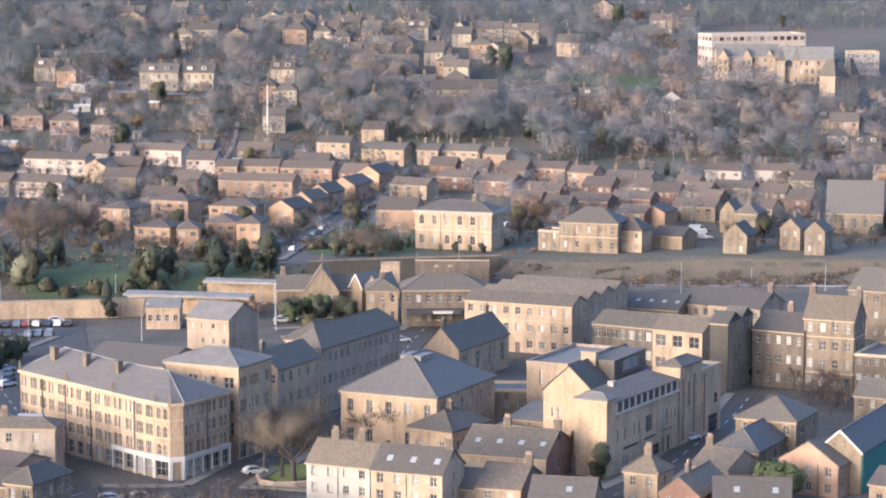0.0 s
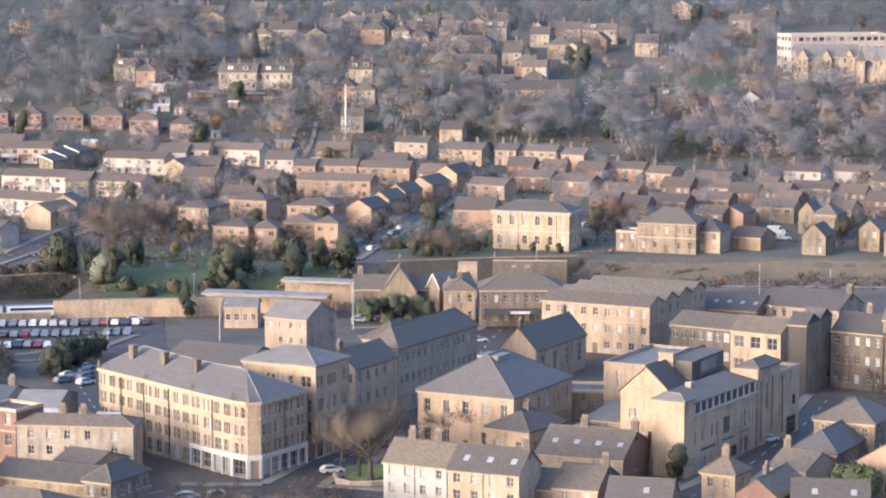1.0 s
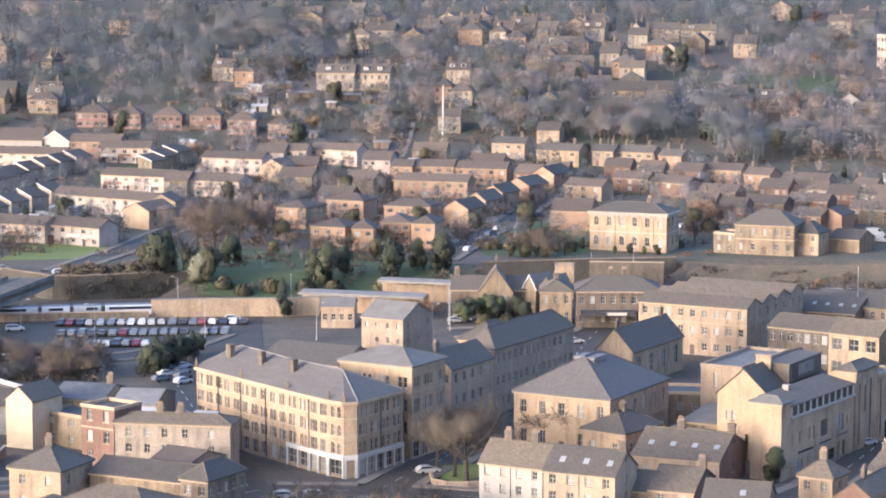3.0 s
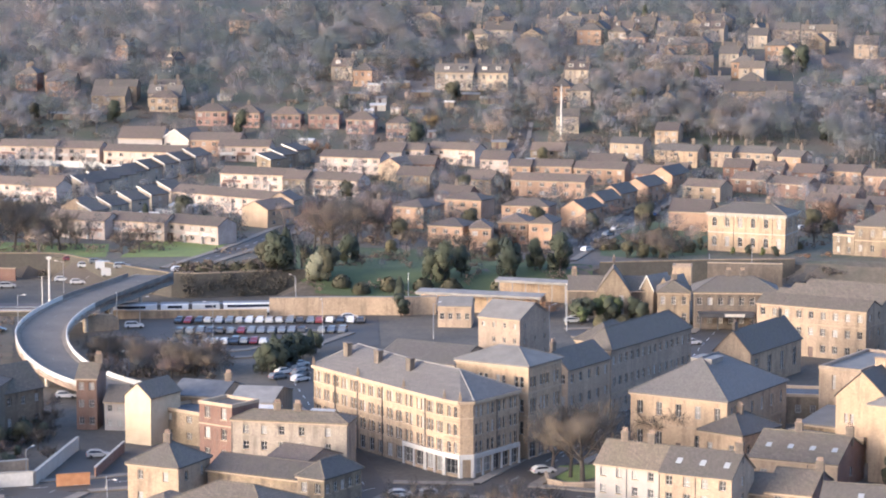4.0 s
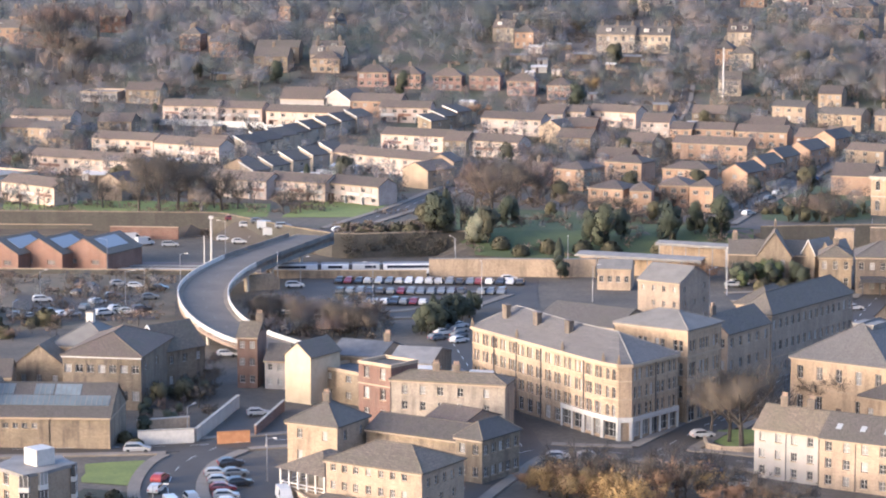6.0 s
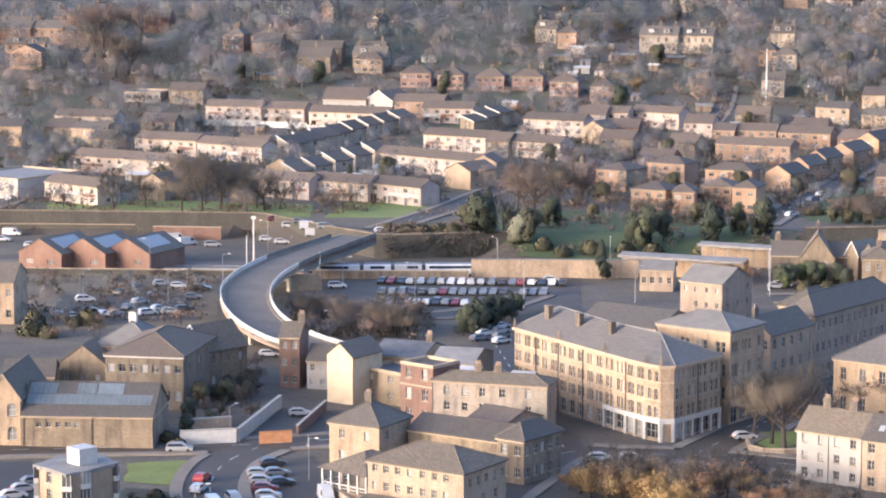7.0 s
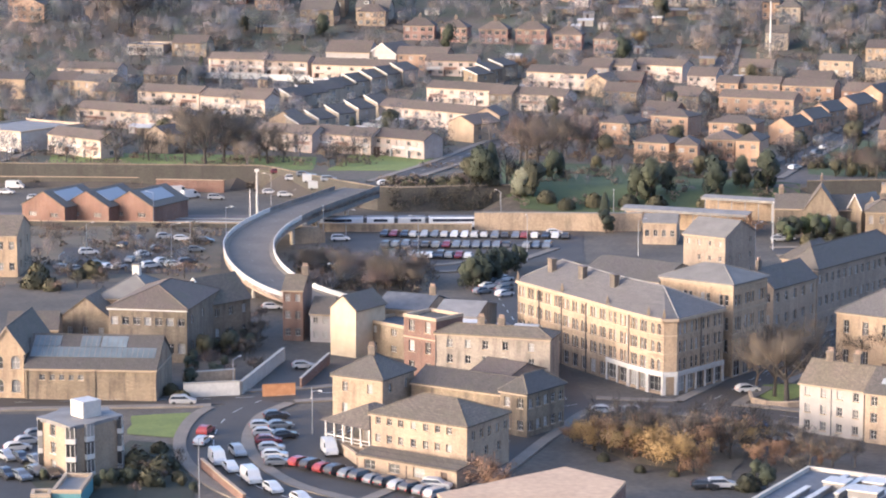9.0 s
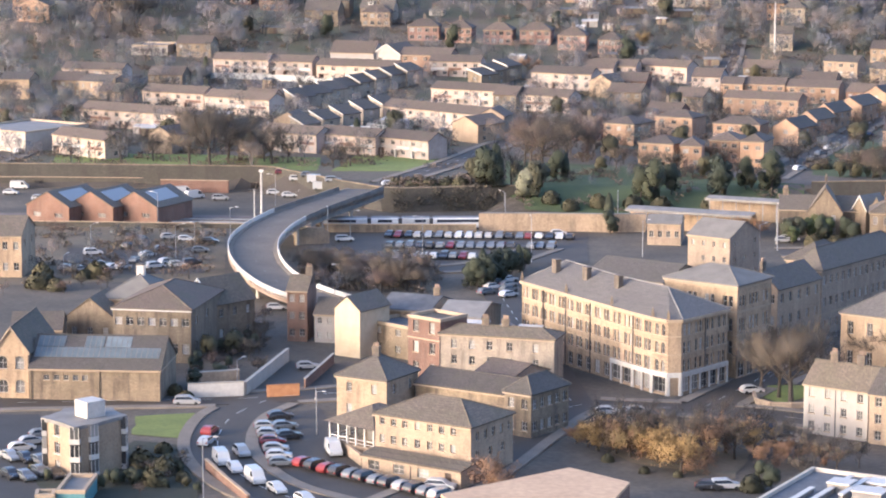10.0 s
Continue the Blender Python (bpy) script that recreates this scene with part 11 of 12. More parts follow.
patch("scrubland", "leaf-strewn bank by the street", SCRUB, [(-7.1, 401.4), (9.2, 400.9), (16.6, 380.1), (13.4, 362.8), (-1.4, 371.5), (-8.5, 385.4)], 0.1, "scrub")
patch("car_park", "asphalt car park beside the railway", ASPHALT, [(-73.6, 601.5), (-13.8, 600.8), (-12.6, 553.9), (-54.5, 546.8), (-69.7, 569.3)], 0.05, "car park")
patch("car_park", "asphalt car park of the public house", ASPHALT, [(-59.2, 399.1), (-52.3, 403.6), (-46.5, 378.7), (-27.6, 359.4), (-24.2, 346.7), (-45.6, 345.0), (-57.2, 374.1)], 0.05, "car park")
patch("car_park", "rough car park below the viaduct", ASPHALT, [(-131.3, 563.9), (-101.8, 566.4), (-94.5, 532.7), (-124.2, 527.6)], 0.07, "car park")
patch("yard", "asphalt yard beside the lane", ASPHALT, [(-64.0, 439.4), (-55.8, 442.5), (-52.4, 419.2), (-65.4, 415.9)], 0.05, "yard")
wall_run("garden_wall", "long pale rendered wall running up the lane", [(-66.5, 413.2), (-63.4, 442.0)], 2.2, 0.5, CONC, 0.0, CONC)
wall_run("hoarding", "white painted boundary wall on the road", [(-75.7, 410.1), (-66.7, 412.7)], 2.4, 0.4, WHITE, 0.0, CONC)
wall_run("garden_wall", "pale stone wall behind the white hoarding", [(-77.0, 416.9), (-68.7, 420.4)], 2.8, 0.4, PALE, 0.0, CONC)
wall_run("timber_fence", "orange-brown timber board fence", [(-62.7, 411.8), (-57.4, 413.5)], 2.0, 0.15, TIMBER, 0.0, TIMBER)
wall_run("garden_wall", "low brown brick wall beside the yard", [(-57.2, 418.6), (-55.0, 440.1)], 1.8, 0.3, BRICK, 0.0, CONC)
wall_run("kerb_wall", "low curved stone wall round the corner lawn", [(18.4, 419.1), (18.6, 413.6), (21.0, 411.0), (24.2, 410.8), (27.2, 411.6)], 0.8, 0.4, PALE, 0.0, TRIM)
wall_run("brick_wall", "brick wall below the slip road", [(-64.4, 362.8), (-59.7, 352.5), (-54.9, 342.6)], 1.4, 0.4, BRICK, 0.0, TRIM)
wall_run("garden_wall", "dark stone wall above the workshops", [(-191.3, 664.5), (-157.8, 666.1), (-129.4, 666.5)], 2.6, 0.6, WALLSTONE, 0.0, TRIM, category='wall')
wall_run("sunlit_wall", "rough golden stone wall behind the parked vans", [(-127.9, 658.7), (-109.7, 657.9)], 3.2, 0.6, BRICK, 0.0, TRIM, category='wall')
wall_run("station_parapet", "stone parapet wall behind the station", [(69.4, 644.3), (88.2, 641.5)], 6.4, 1.0, SHADE_STONE, 0.0, TRIM)
wall_run("garden_wall", "pale terrace wall before the public house", [(-46.3, 376.7), (-41.6, 366.1)], 1.6, 0.35, PALE, 0.0, TRIM)
wall_run("garden_wall", "white painted garden wall before the terraces", [(-151.0, 856.0), (-131.0, 855.0), (-112.0, 849.5), (-98.0, 843.0)], 1.9, 0.3, WHITE, None, WHITE)
wall_run("garden_wall", "white painted garden wall behind the houses", [(-84.0, 756.0), (-73.0, 747.6)], 1.8, 0.3, WHITE, None, WHITE)
canopy("long pale platform canopy with white fascia", -4.9, 602.9, 24.7, 593.0, 5.0, 7)
canopy("far platform canopy with pale roof", 14.5, 620.2, 38.4, 611.5, 5.4, 6)
lay_pavements()
roof_box(market_shed, "side_cladding", 7.1, 0.3, 0.2, 7.3, 29.5, 6.4, GREEN_CLAD, GREEN_CLAD, "dark green side cladding")
roof_box(baths, "pilaster", 0.0, -0.22, 0, 0.3, -0.004, 4.85, SOOT_SHADE)
roof_box(baths, "pilaster", 11.4, -0.22, 0, 11.8, -0.004, 4.85, SOOT_SHADE)
roof_box(baths, "pilaster", 21.7, -0.22, 0, 22.0, -0.004, 4.85, SOOT_SHADE)
roof_box(station, "entrance_canopy", 1.0, -3.4, 3.3, 13.5, -0.02, 4.1, DARK, DARK, "dark entrance canopy")
roof_box(station, "sign_board", 7.0, -3.55, 3.5, 11.4, -3.41, 4.0, WHITE, WHITE, "white sign board")
roof_box(station, "canopy_post", 1.3, -3.2, 0, 1.6, -2.9, 3.3, DARK)
roof_box(station, "canopy_post", 5.2, -3.2, 0, 5.5, -2.9, 3.3, DARK)
roof_box(station, "canopy_post", 9.2, -3.2, 0, 9.5, -2.9, 3.3, DARK)
roof_box(station, "canopy_post", 13.1, -3.2, 0, 13.4, -2.9, 3.3, DARK)
roof_box(mansion, "cornice", -0.45, -0.45, 9.75, 21.95, 12.15, 10.3, CONC, CONC, "pale stone cornice")
for i in range(15):
    roof_box(mansion, "bracket", 0.2 + i * 1.5, -0.4, 9.25, 0.55 + i * 1.5, -0.01, 9.75, CONC, CONC)
roof_box(hall, "roof_lantern", 7.4, 8.8, 15.0, 11.4, 13.4, 15.75, LEAD, LEAD, "pale flat-topped roof lantern")
roof_box(modern_block, "roof_plant", 6, 14, 5.6, 9, 17, 6.8, LEAD, WHITE, "pale metal roof plant")
roof_box(modern_block, "roof_plant", 11, 10, 5.6, 15, 13, 7.2, LEAD, WHITE, "pale metal roof plant")
roof_box(modern_block, "roof_plant", 17, 15, 5.6, 22, 18, 6.6, LEAD, WHITE, "pale metal roof plant")
roof_box(modern_block, "roof_plant", 10, 18, 5.6, 13, 21, 6.4, LEAD, WHITE, "pale metal roof plant")
roof_box(modern_block, "roof_plant", 18, 6, 5.6, 21, 9, 7.0, LEAD, WHITE, "pale metal roof plant")
for k in range(7):
    roof_box(modern_block, "duct", 4.0 + k * 2.6, 2.0 + (k * 37 % 11), 5.6, 4.5 + k * 2.6, 13.0 + (k * 53 % 9), 6.1 + 0.2 * (k % 3), LEAD, WHITE, "pale metal roof duct")
roof_box(theatre, "roof_house", 5.2, 9.0, 12.4, 9.6, 24.0, 15.6, SLATE, SLATE, "dark slate-clad roof housing")
roof_box(theatre, "stone_turret", 3.6, 8.2, 14.0, 6.4, 9.4, 17.0, SAND, PALE, "squat sunlit stone stack")
roof_box(theatre, "louvre", 9.61, 13.0, 13.2, 9.75, 20.0, 15.0, LEAD, LEAD, "pale metal louvre panel")
roof_box(theatre, "louvre", 9.61, 10.0, 13.0, 9.75, 12.4, 15.2, DARK, DARK, "dark louvre opening")

# ---------------------------------------------------------------- single things
angular_block(-86.4, 353.5, 13)
pole(44.0, 892.9, 19.4, 0.35, "tall white telecommunications mast", "mast", "mast", WHITE)
pole(-93.1, 606.4, 13.1, 0.32, "tall white mast beside the viaduct", "mast", "mast", WHITE, 1)
pole(-94.8, 606.1, 8.3, 0.16, "pale pole beside the viaduct", "pole", "pole", WHITE)
street_lamp(-120.8, 541.2, 8.7, rot=54)
street_lamp(-50.9, 385.7, 7.2, rot=320)
street_lamp(-67.9, 413.5, 6.5, rot=60)
street_lamp(-124.4, 530.1, 4.0, rot=71)
street_lamp(-117.3, 599.6, 7.5, rot=160)
street_lamp(-97.0, 583.5, 6.9, rot=336)
street_lamp(-101.0, 535.6, 9.8, rot=24)
street_lamp(-102.4, 566.3, 5.8, rot=255)
street_lamp(-63.4, 517.6, 4.7, rot=240)
street_lamp(-93.9, 635.1, 8.0, rot=176)
street_lamp(-73.2, 576.9, 7.6, rot=100)
street_lamp(-69.0, 585.9, 6.4, rot=20)
street_lamp(-49.6, 558.8, 9.3, rot=196)
street_lamp(-35.3, 630.0, 5.3, rot=131)
street_lamp(-25.0, 552.9, 10.4, rot=100)
street_lamp(-6.7, 609.0, 8.2, rot=91)
street_lamp(-0.6, 563.0, 8.5, rot=39)
street_lamp(29.8, 573.2, 11.0, rot=265)
street_lamp(24.9, 553.4, 9.3, rot=41)
street_lamp(-60.9, 340.6, 10.4, rot=0)
pole(-6.8, 614.0, 7.0, 0.1)
pole(30.1, 583.2, 9.2, 0.1)
pole(133.1, 616.8, 8.5, 0.1)
pole(156.6, 639.6, 3.6, 0.1)
pole(171.5, 622.3, 6.5, 0.1)
pole(80.0, 653.1, 2.9, 0.1)
pole(81.2, 648.4, 10.3, 0.1)
pole(70.8, 653.2, 2.5, 0.1)
pole(56.2, 593.3, 7.4, 0.1)
pole(65.0, 579.4, 6.3, 0.1)
pole(60.9, 399.4, 7.4, 0.1)
pole(-34.3, 615.5, 6.9, 0.1)
pole(-54.2, 409.9, 2.3, 0.1)

# ---------------------------------------------------------------- vehicles
car_row(-61.1, 586.3, -16.3, 586.6, 19, 84, 1)
car_row(-59.2, 570.5, -17.9, 572.3, 18, 84, 2)
car_row(-56.4, 556.4, -37.1, 556.4, 9, 84, 3)
car_row(-31.8, 562.3, -26.0, 559.7, 2, 84, 4)
park(-69.5, 578.8, 10, "white", "estate")
park(-123.4, 554.9, 20, "white", "estate")
park(-124.4, 533.7, 0, "grey", "hatch")
park(-121.0, 532.4, 30, "silver", "hatch")
park(-114.9, 535.8, 60, "white", "hatch")
park(-112.8, 536.3, 60, "white", "hatch")
park(-110.6, 553.0, 50, "white", "hatch")
park(-106.1, 538.1, 40, "white", "estate")
park(-101.4, 540.1, 20, "white", "hatch")
park(-100.0, 560.1, 10, "grey", "hatch")
park(-118.0, 538.7, 10, "grey", "hatch")
park(-87.5, 408.2, 0, "white", "estate")
park(-74.9, 405.1, 6, "silver", "estate")
park(-67.6, 384.6, 80, "red", "hatch")
park(-66.9, 377.6, 80, "white", "hatch")
park(-62.6, 365.7, -68, "white", "van")
park(-59.8, 361.1, -68, "white", "hatch")
park(-55.9, 355.1, -64, "white", "van")
park(-51.9, 349.7, -60, "white", "hatch")
park(-60.4, 371.1, -66, "silver", "estate")
park(-47.1, 344.3, -55, "white", "hatch")
park(-58.9, 435.0, 10, "silver", "hatch")
park(-75.1, 473.1, 10, "black", "estate")
park(-72.6, 491.2, 10, "white", "hatch")
park(-46.7, 373.1, -72, "white", "van")
park(-28.8, 353.3, -10, "white", "estate")
park(18.2, 421.6, 20, "white", "hatch")
park(18.7, 395.6, -10, "blue", "hatch")
park(9.2, 388.9, 10, "white", "hatch")
park(22.9, 386.3, -8, "white", "estate")
park(9.6, 356.4, 0, "black", "hatch")
park(11.9, 356.8, 10, "white", "estate")
park(28.8, 442.1, 30, "grey", "hatch")
park(-5.7, 403.5, 10, "white", "hatch")
park(-0.7, 404.0, 10, "silver", "hatch")
park(-110.7, 579.0, 20, "silver", "hatch")
park(-106.1, 575.8, 10, "white", "hatch")
park(-116.6, 575.3, 80, "grey", "hatch")
park(-117.4, 564.9, 70, "black", "hatch")
park(-108.6, 561.1, 20, "grey", "hatch")
park(-98.9, 543.1, 30, "black", "estate")
park(-111.8, 545.1, 80, "grey", "hatch")
park(-100.1, 573.3, 0, "black", "hatch")
park(-104.6, 544.0, 50, "white", "hatch")
park(-119.6, 578.3, 80, "black", "hatch")
park(-96.0, 662.1, 10, "wine", "hatch")
park(-91.1, 656.2, 10, "white", "estate")
park(-85.3, 649.4, 10, "white", "van")
park(-80.1, 643.5, 10, "silver", "estate")
park(-92.6, 650.9, 10, "white", "hatch")
park(-121.0, 653.9, 20, "white", "van")
park(-116.7, 646.6, 40, "white", "van")
park(-109.6, 644.2, 10, "silver", "estate")
park(-117.0, 628.2, 0, "white", "hatch")
park(-166.5, 660.9, 0, "white", "van")
park(-166.1, 650.1, 0, "white", "hatch")
park(-156.2, 640.2, 10, "white", "hatch")
park(-174.9, 695.3, 70, "white", "hatch")
park(-177.6, 716.3, 65, "silver", "hatch")
park(-179.6, 731.3, 65, "white", "hatch")
park(-181.3, 745.3, 65, "grey", "hatch")
park(-64.9, 637.2, 20, "white", "hatch")
park(64.0, 752.8, 30, "blue", "hatch")
park(-97.3, 655.8, 10, "white", "hatch")
park(-93.2, 658.4, 10, "white", "estate")
park(-87.9, 652.6, 10, "grey", "hatch")
park(-83.5, 647.1, 10, "white", "van")
park(-88.7, 653.0, 10, "silver", "hatch")
park(-20.3, 591.7, 5, "white", "hatch")
park(33.4, 588.1, 5, "white", "estate")
park(31.9, 585.6, 5, "silver", "hatch")
park(56.6, 554.6, 20, "white", "hatch")
park(152.0, 694.1, 0, "white", "van")
park(154.7, 688.3, 0, "white", "van")
park(156.5, 703.8, 0, "white", "van")
park(45.2, 696.0, 50, "silver", "hatch")
park(40.5, 675.8, 50, "white", "hatch")
park(48.3, 707.9, 50, "grey", "hatch")
park(51.5, 719.2, 50, "white", "hatch")
park(64.3, 750.8, 10, "blue", "hatch")
park(97.2, 440.9, 35, "white", "hatch")
park(247.0, 881.5, 20, "white", "van")
park(104.7, 720.9, 30, "white", "hatch")
park(-28.6, 527.2, 45, "white", "hatch")
park(-28.3, 521.2, 45, "silver", "hatch")
park(-27.9, 515.2, 45, "grey", "hatch")
park(-27.6, 509.3, 45, "white", "hatch")
park(-32.2, 512.0, 40, "grey", "hatch")
park(-31.4, 518.1, 40, "white", "hatch")
park(-30.6, 524.6, 40, "black", "hatch")
park(-59.2, 388.5, 10, "silver", "hatch")
park(-58.0, 383.6, 10, "silver", "hatch")
park(-56.8, 378.8, 10, "wine", "hatch")
park(-55.6, 373.9, 10, "silver", "hatch")
park(-54.5, 369.5, 10, "white", "hatch")
park(-53.4, 365.1, 10, "grey", "hatch")
park(-50.0, 365.6, 50, "red", "hatch")
park(-47.9, 363.9, 50, "black", "estate")
park(-45.9, 362.1, 50, "red", "hatch")
park(-43.9, 360.8, 50, "black", "estate")
park(-41.8, 359.1, 50, "grey", "hatch")
park(-39.9, 357.8, 50, "black", "estate")
park(-37.8, 356.0, 50, "grey", "hatch")
park(-35.9, 354.7, 50, "black", "estate")
park(-33.9, 352.9, 50, "silver", "hatch")
park(-32.0, 351.5, 50, "black", "estate")
park(-30.1, 350.2, 50, "grey", "hatch")
park(-28.2, 348.4, 50, "silver", "estate")
park(-58.1, 395.8, 20, "black", "hatch")
park(-56.4, 388.9, 20, "grey", "hatch")
park(-54.8, 382.6, 20, "black", "hatch")
park(-94.5, 365.5, -50, "silver", "hatch")
park(-92.0, 364.6, -50, "black", "hatch")
park(-89.4, 363.2, -50, "grey", "hatch")
park(-87.9, 366.1, -50, "black", "hatch")
park(-91.8, 354.8, -50, "black", "hatch")
park(-89.4, 353.9, -50, "grey", "hatch")
park(-87.9, 356.8, -50, "grey", "hatch")
park(-85.4, 355.4, -50, "black", "hatch")
park(-94.2, 371.2, 30, "white", "hatch")
park(-93.6, 375.5, 30, "silver", "hatch")
park(-93.2, 380.3, 30, "grey", "hatch")

# ---------------------------------------------------------------- trees and bushes
tree("ever", 2.1, 632.5, 11.9)
tree("ever", 18.5, 637.7, 11.6)
tree("ever", 31.6, 642.7, 11.4)
tree("olive", -27.1, 632.4, 9.6)
tree("conifer", -8.8, 607.9, 8.1)
tree("ever", 6.4, 638.5, 8.5)
tree("ever", 25.2, 645.0, 8.6)
tree("ever", -1.3, 636.0, 8.5)
tree("yew", 40.4, 591.6, 6.0)
tree("yew", 42.6, 592.4, 5.4)
tree("yew", 38.2, 592.0, 5.2)
tree("ever", 35.6, 589.6, 5.8)
tree("ever", 46.4, 590.4, 5.8)
tree("ever", 33.0, 588.0, 5.6)
tree("yew", 33.8, 583.0, 4.5)
tree("bush", 38.1, 582.7, 2.4)
tree("bush", 43.5, 584.9, 2.2)
tree("ever", 40.6, 586.6, 5.9)
tree("ever", 47.8, 585.6, 5.2)
tree("rust", 24.4, 592.5, 7.6)
tree("ever", -36.0, 518.3, 6.0)
tree("ever", -34.5, 517.4, 6.9)
tree("conifer", -33.7, 521.4, 8.1)
tree("ever", -32.4, 519.0, 7.4)
tree("ever", -31.5, 524.1, 7.7)
tree("ever", -33.6, 526.9, 6.3)
tree("conifer", -30.5, 527.1, 7.3)
tree("ever", -29.8, 532.7, 6.4)
tree("ever", -28.4, 535.8, 6.0)
tree("conifer", -27.1, 540.3, 6.0)
tree("ever", -25.9, 544.9, 4.8)
tree("ever", -29.4, 541.7, 4.8)
tree("ever", -35.5, 522.8, 5.1)
tree("bare", 24.4, 414.3, 17.1)
tree("bare", 22.5, 418.4, 14.9)
tree("bare", 28.5, 421.0, 11.3)
tree("bare", 19.7, 425.0, 10.4)
tree("gold", -6.6, 378.4, 8.0)
tree("rust", -4.0, 377.0, 8.4)
tree("gold", -1.9, 375.0, 8.3)
tree("bare", -5.4, 384.0, 8.1)
tree("bare", -0.2, 379.0, 8.8)
tree("gold", 2.0, 372.0, 8.3)
tree("rust", 0.7, 382.5, 7.7)
tree("gold", 5.7, 366.0, 8.9)
tree("gold", 4.5, 370.5, 7.8)
tree("bare", 7.4, 372.4, 9.1)
tree("rust", 9.6, 374.4, 9.6)
tree("rust", 12.6, 378.3, 9.3)
tree("bare", 11.0, 379.8, 9.3)
tree("bare", 13.8, 374.7, 8.3)
tree("rust", 8.1, 365.4, 6.5)
tree("bush", 0.3, 365.5, 1.1)
tree("bush", 5.2, 363.5, 1.0)
tree("bush", -5.2, 372.0, 1.3)
tree("ever", 17.1, 363.6, 2.9)
tree("rust", -0.6, 374.5, 7.1)
tree("bare", 3.7, 379.0, 8.0)
tree("rust", 18.2, 369.6, 6.2)
tree("gold", 16.8, 376.1, 7.1)
tree("bare", 20.1, 379.0, 7.2)
tree("rust", 21.7, 372.9, 5.8)
tree("bare", 23.2, 376.3, 6.7)
tree("rust", 27.1, 372.0, 5.1)
tree("bare", 17.1, 384.1, 6.8)
tree("gold", -8.4, 380.9, 5.9)
tree("rust", -10.2, 383.4, 4.3)
tree("bare", 25.3, 370.1, 6.6)
tree("bare", 28.4, 367.4, 6.1)
tree("ever", 18.4, 356.5, 4.0)
tree("bush", 15.6, 356.2, 2.4)
tree("rust", -21.5, 353.3, 7.6)
tree("rust", -20.1, 349.9, 4.7)
tree("bare", 23.3, 363.3, 4.9)
tree("bare", 32.0, 371.1, 5.0)
tree("ever", -39.9, 633.7, 11.3)
tree("conifer", -37.7, 634.4, 11.6)
tree("conifer", -41.6, 637.1, 9.9)
tree("olive", -42.8, 634.1, 8.8)
tree("willow", -29.0, 632.3, 9.0)
tree("willow", -30.4, 631.8, 7.0)
tree("bare", -34.1, 640.1, 10.0)
tree("ever", -23.1, 651.6, 8.0)
tree("conifer", -20.9, 653.7, 7.0)
tree("bush", -23.6, 629.6, 3.1)
tree("bush", -11.6, 628.9, 3.4)
tree("bush", -18.6, 626.2, 2.8)
tree("bush", -3.2, 630.0, 3.1)
tree("bush", 3.8, 629.5, 3.4)
tree("bush", 16.5, 631.8, 3.4)
tree("bush", -63.4, 637.4, 2.3)
tree("bush", -59.0, 635.8, 2.6)
tree("bush", -54.6, 635.2, 2.6)
tree("bush", -50.4, 636.5, 2.6)
tree("bush", -46.8, 635.8, 2.8)
tree("ever", -8.3, 595.4, 5.8)
tree("bare", -27.6, 673.4, 16.5)
tree("thin", -30.6, 673.3, 15.0)
tree("bare", 42.8, 441.4, 11.8)
tree("bare", 39.9, 440.7, 9.8)
tree("ever", 75.3, 410.6, 6.6)
tree("yew", 99.4, 395.2, 6.0)
tree("yew", 100.7, 392.3, 6.7)
tree("yew", 102.7, 391.2, 6.3)
tree("yew", 97.2, 396.2, 3.6)
tree("thin", 129.7, 473.1, 5.5)
tree("thin", 126.7, 470.2, 6.5)
tree("thin", 131.8, 478.7, 7.2)
tree("bare", 131.9, 468.8, 6.5)
tree("thin", 132.5, 465.0, 5.4)
tree("thin", 128.6, 488.4, 5.6)
tree("thin", 129.0, 494.4, 4.5)
tree("thin", 128.7, 461.4, 4.8)
tree("bare", 122.9, 495.5, 4.5)
tree("thin", 134.3, 481.6, 6.1)
tree("thin", 139.2, 487.0, 5.6)
tree("bare", 26.1, 444.2, 7.9)
tree("bare", 24.4, 449.8, 8.0)
tree("thin", -213.8, 968.2, 20.3)
tree("thin", -209.9, 972.6, 19.5)
tree("thin", -204.1, 970.3, 20.9)
tree("thin", -199.3, 974.8, 18.6)
tree("thin", -192.6, 972.6, 19.4)
tree("bare", -187.5, 929.8, 15.8)
tree("bare", -192.6, 923.6, 16.8)
tree("bare", -191.3, 994.8, 11.3)
tree("ever", -88.4, 410.1, 1.5)
tree("ever", -86.0, 410.1, 1.7)
tree("bush", -91.1, 409.5, 0.9)
tree("bush", -96.0, 409.9, 0.8)
tree("ever", -82.9, 412.3, 2.1)
tree("conifer", 97.7, 952.5, 10.6)
tree("ever", 143.2, 995.3, 11.2)
tree("ever", 138.4, 1001.5, 9.0)
tree("conifer", 14.3, 1032.4, 10.3)
tree("conifer", 173.7, 829.5, 4.9)
tree("rust", 113.3, 728.7, 11.5)
tree("rust", 197.3, 999.7, 9.1)
tree("rust", 233.8, 923.9, 9.5)
tree("rust", 127.2, 637.9, 3.6)
for k, (x, y, h) in enumerate([(82.5, 666.5, 3.2), (86.0, 665.4, 2.6), (89.4, 664.6, 3.0), (78.5, 668.4, 2.4)]):
    tree(("ever", "yew")[k % 2], x, y, h)
scatter(('thin', 'rust', 'thin'), 9, [(93.0, 658.5), (105.5, 663.0), (105.5, 666.5), (93.0, 662.5)], 1.4, 2.4, 71)
tree("bare", 58.6, 662.4, 7.4)
tree("bare", 65.1, 667.3, 6.7)
tree("bare", -28.3, 701.4, 12.5)
tree("bare", -22.3, 706.6, 11.8)
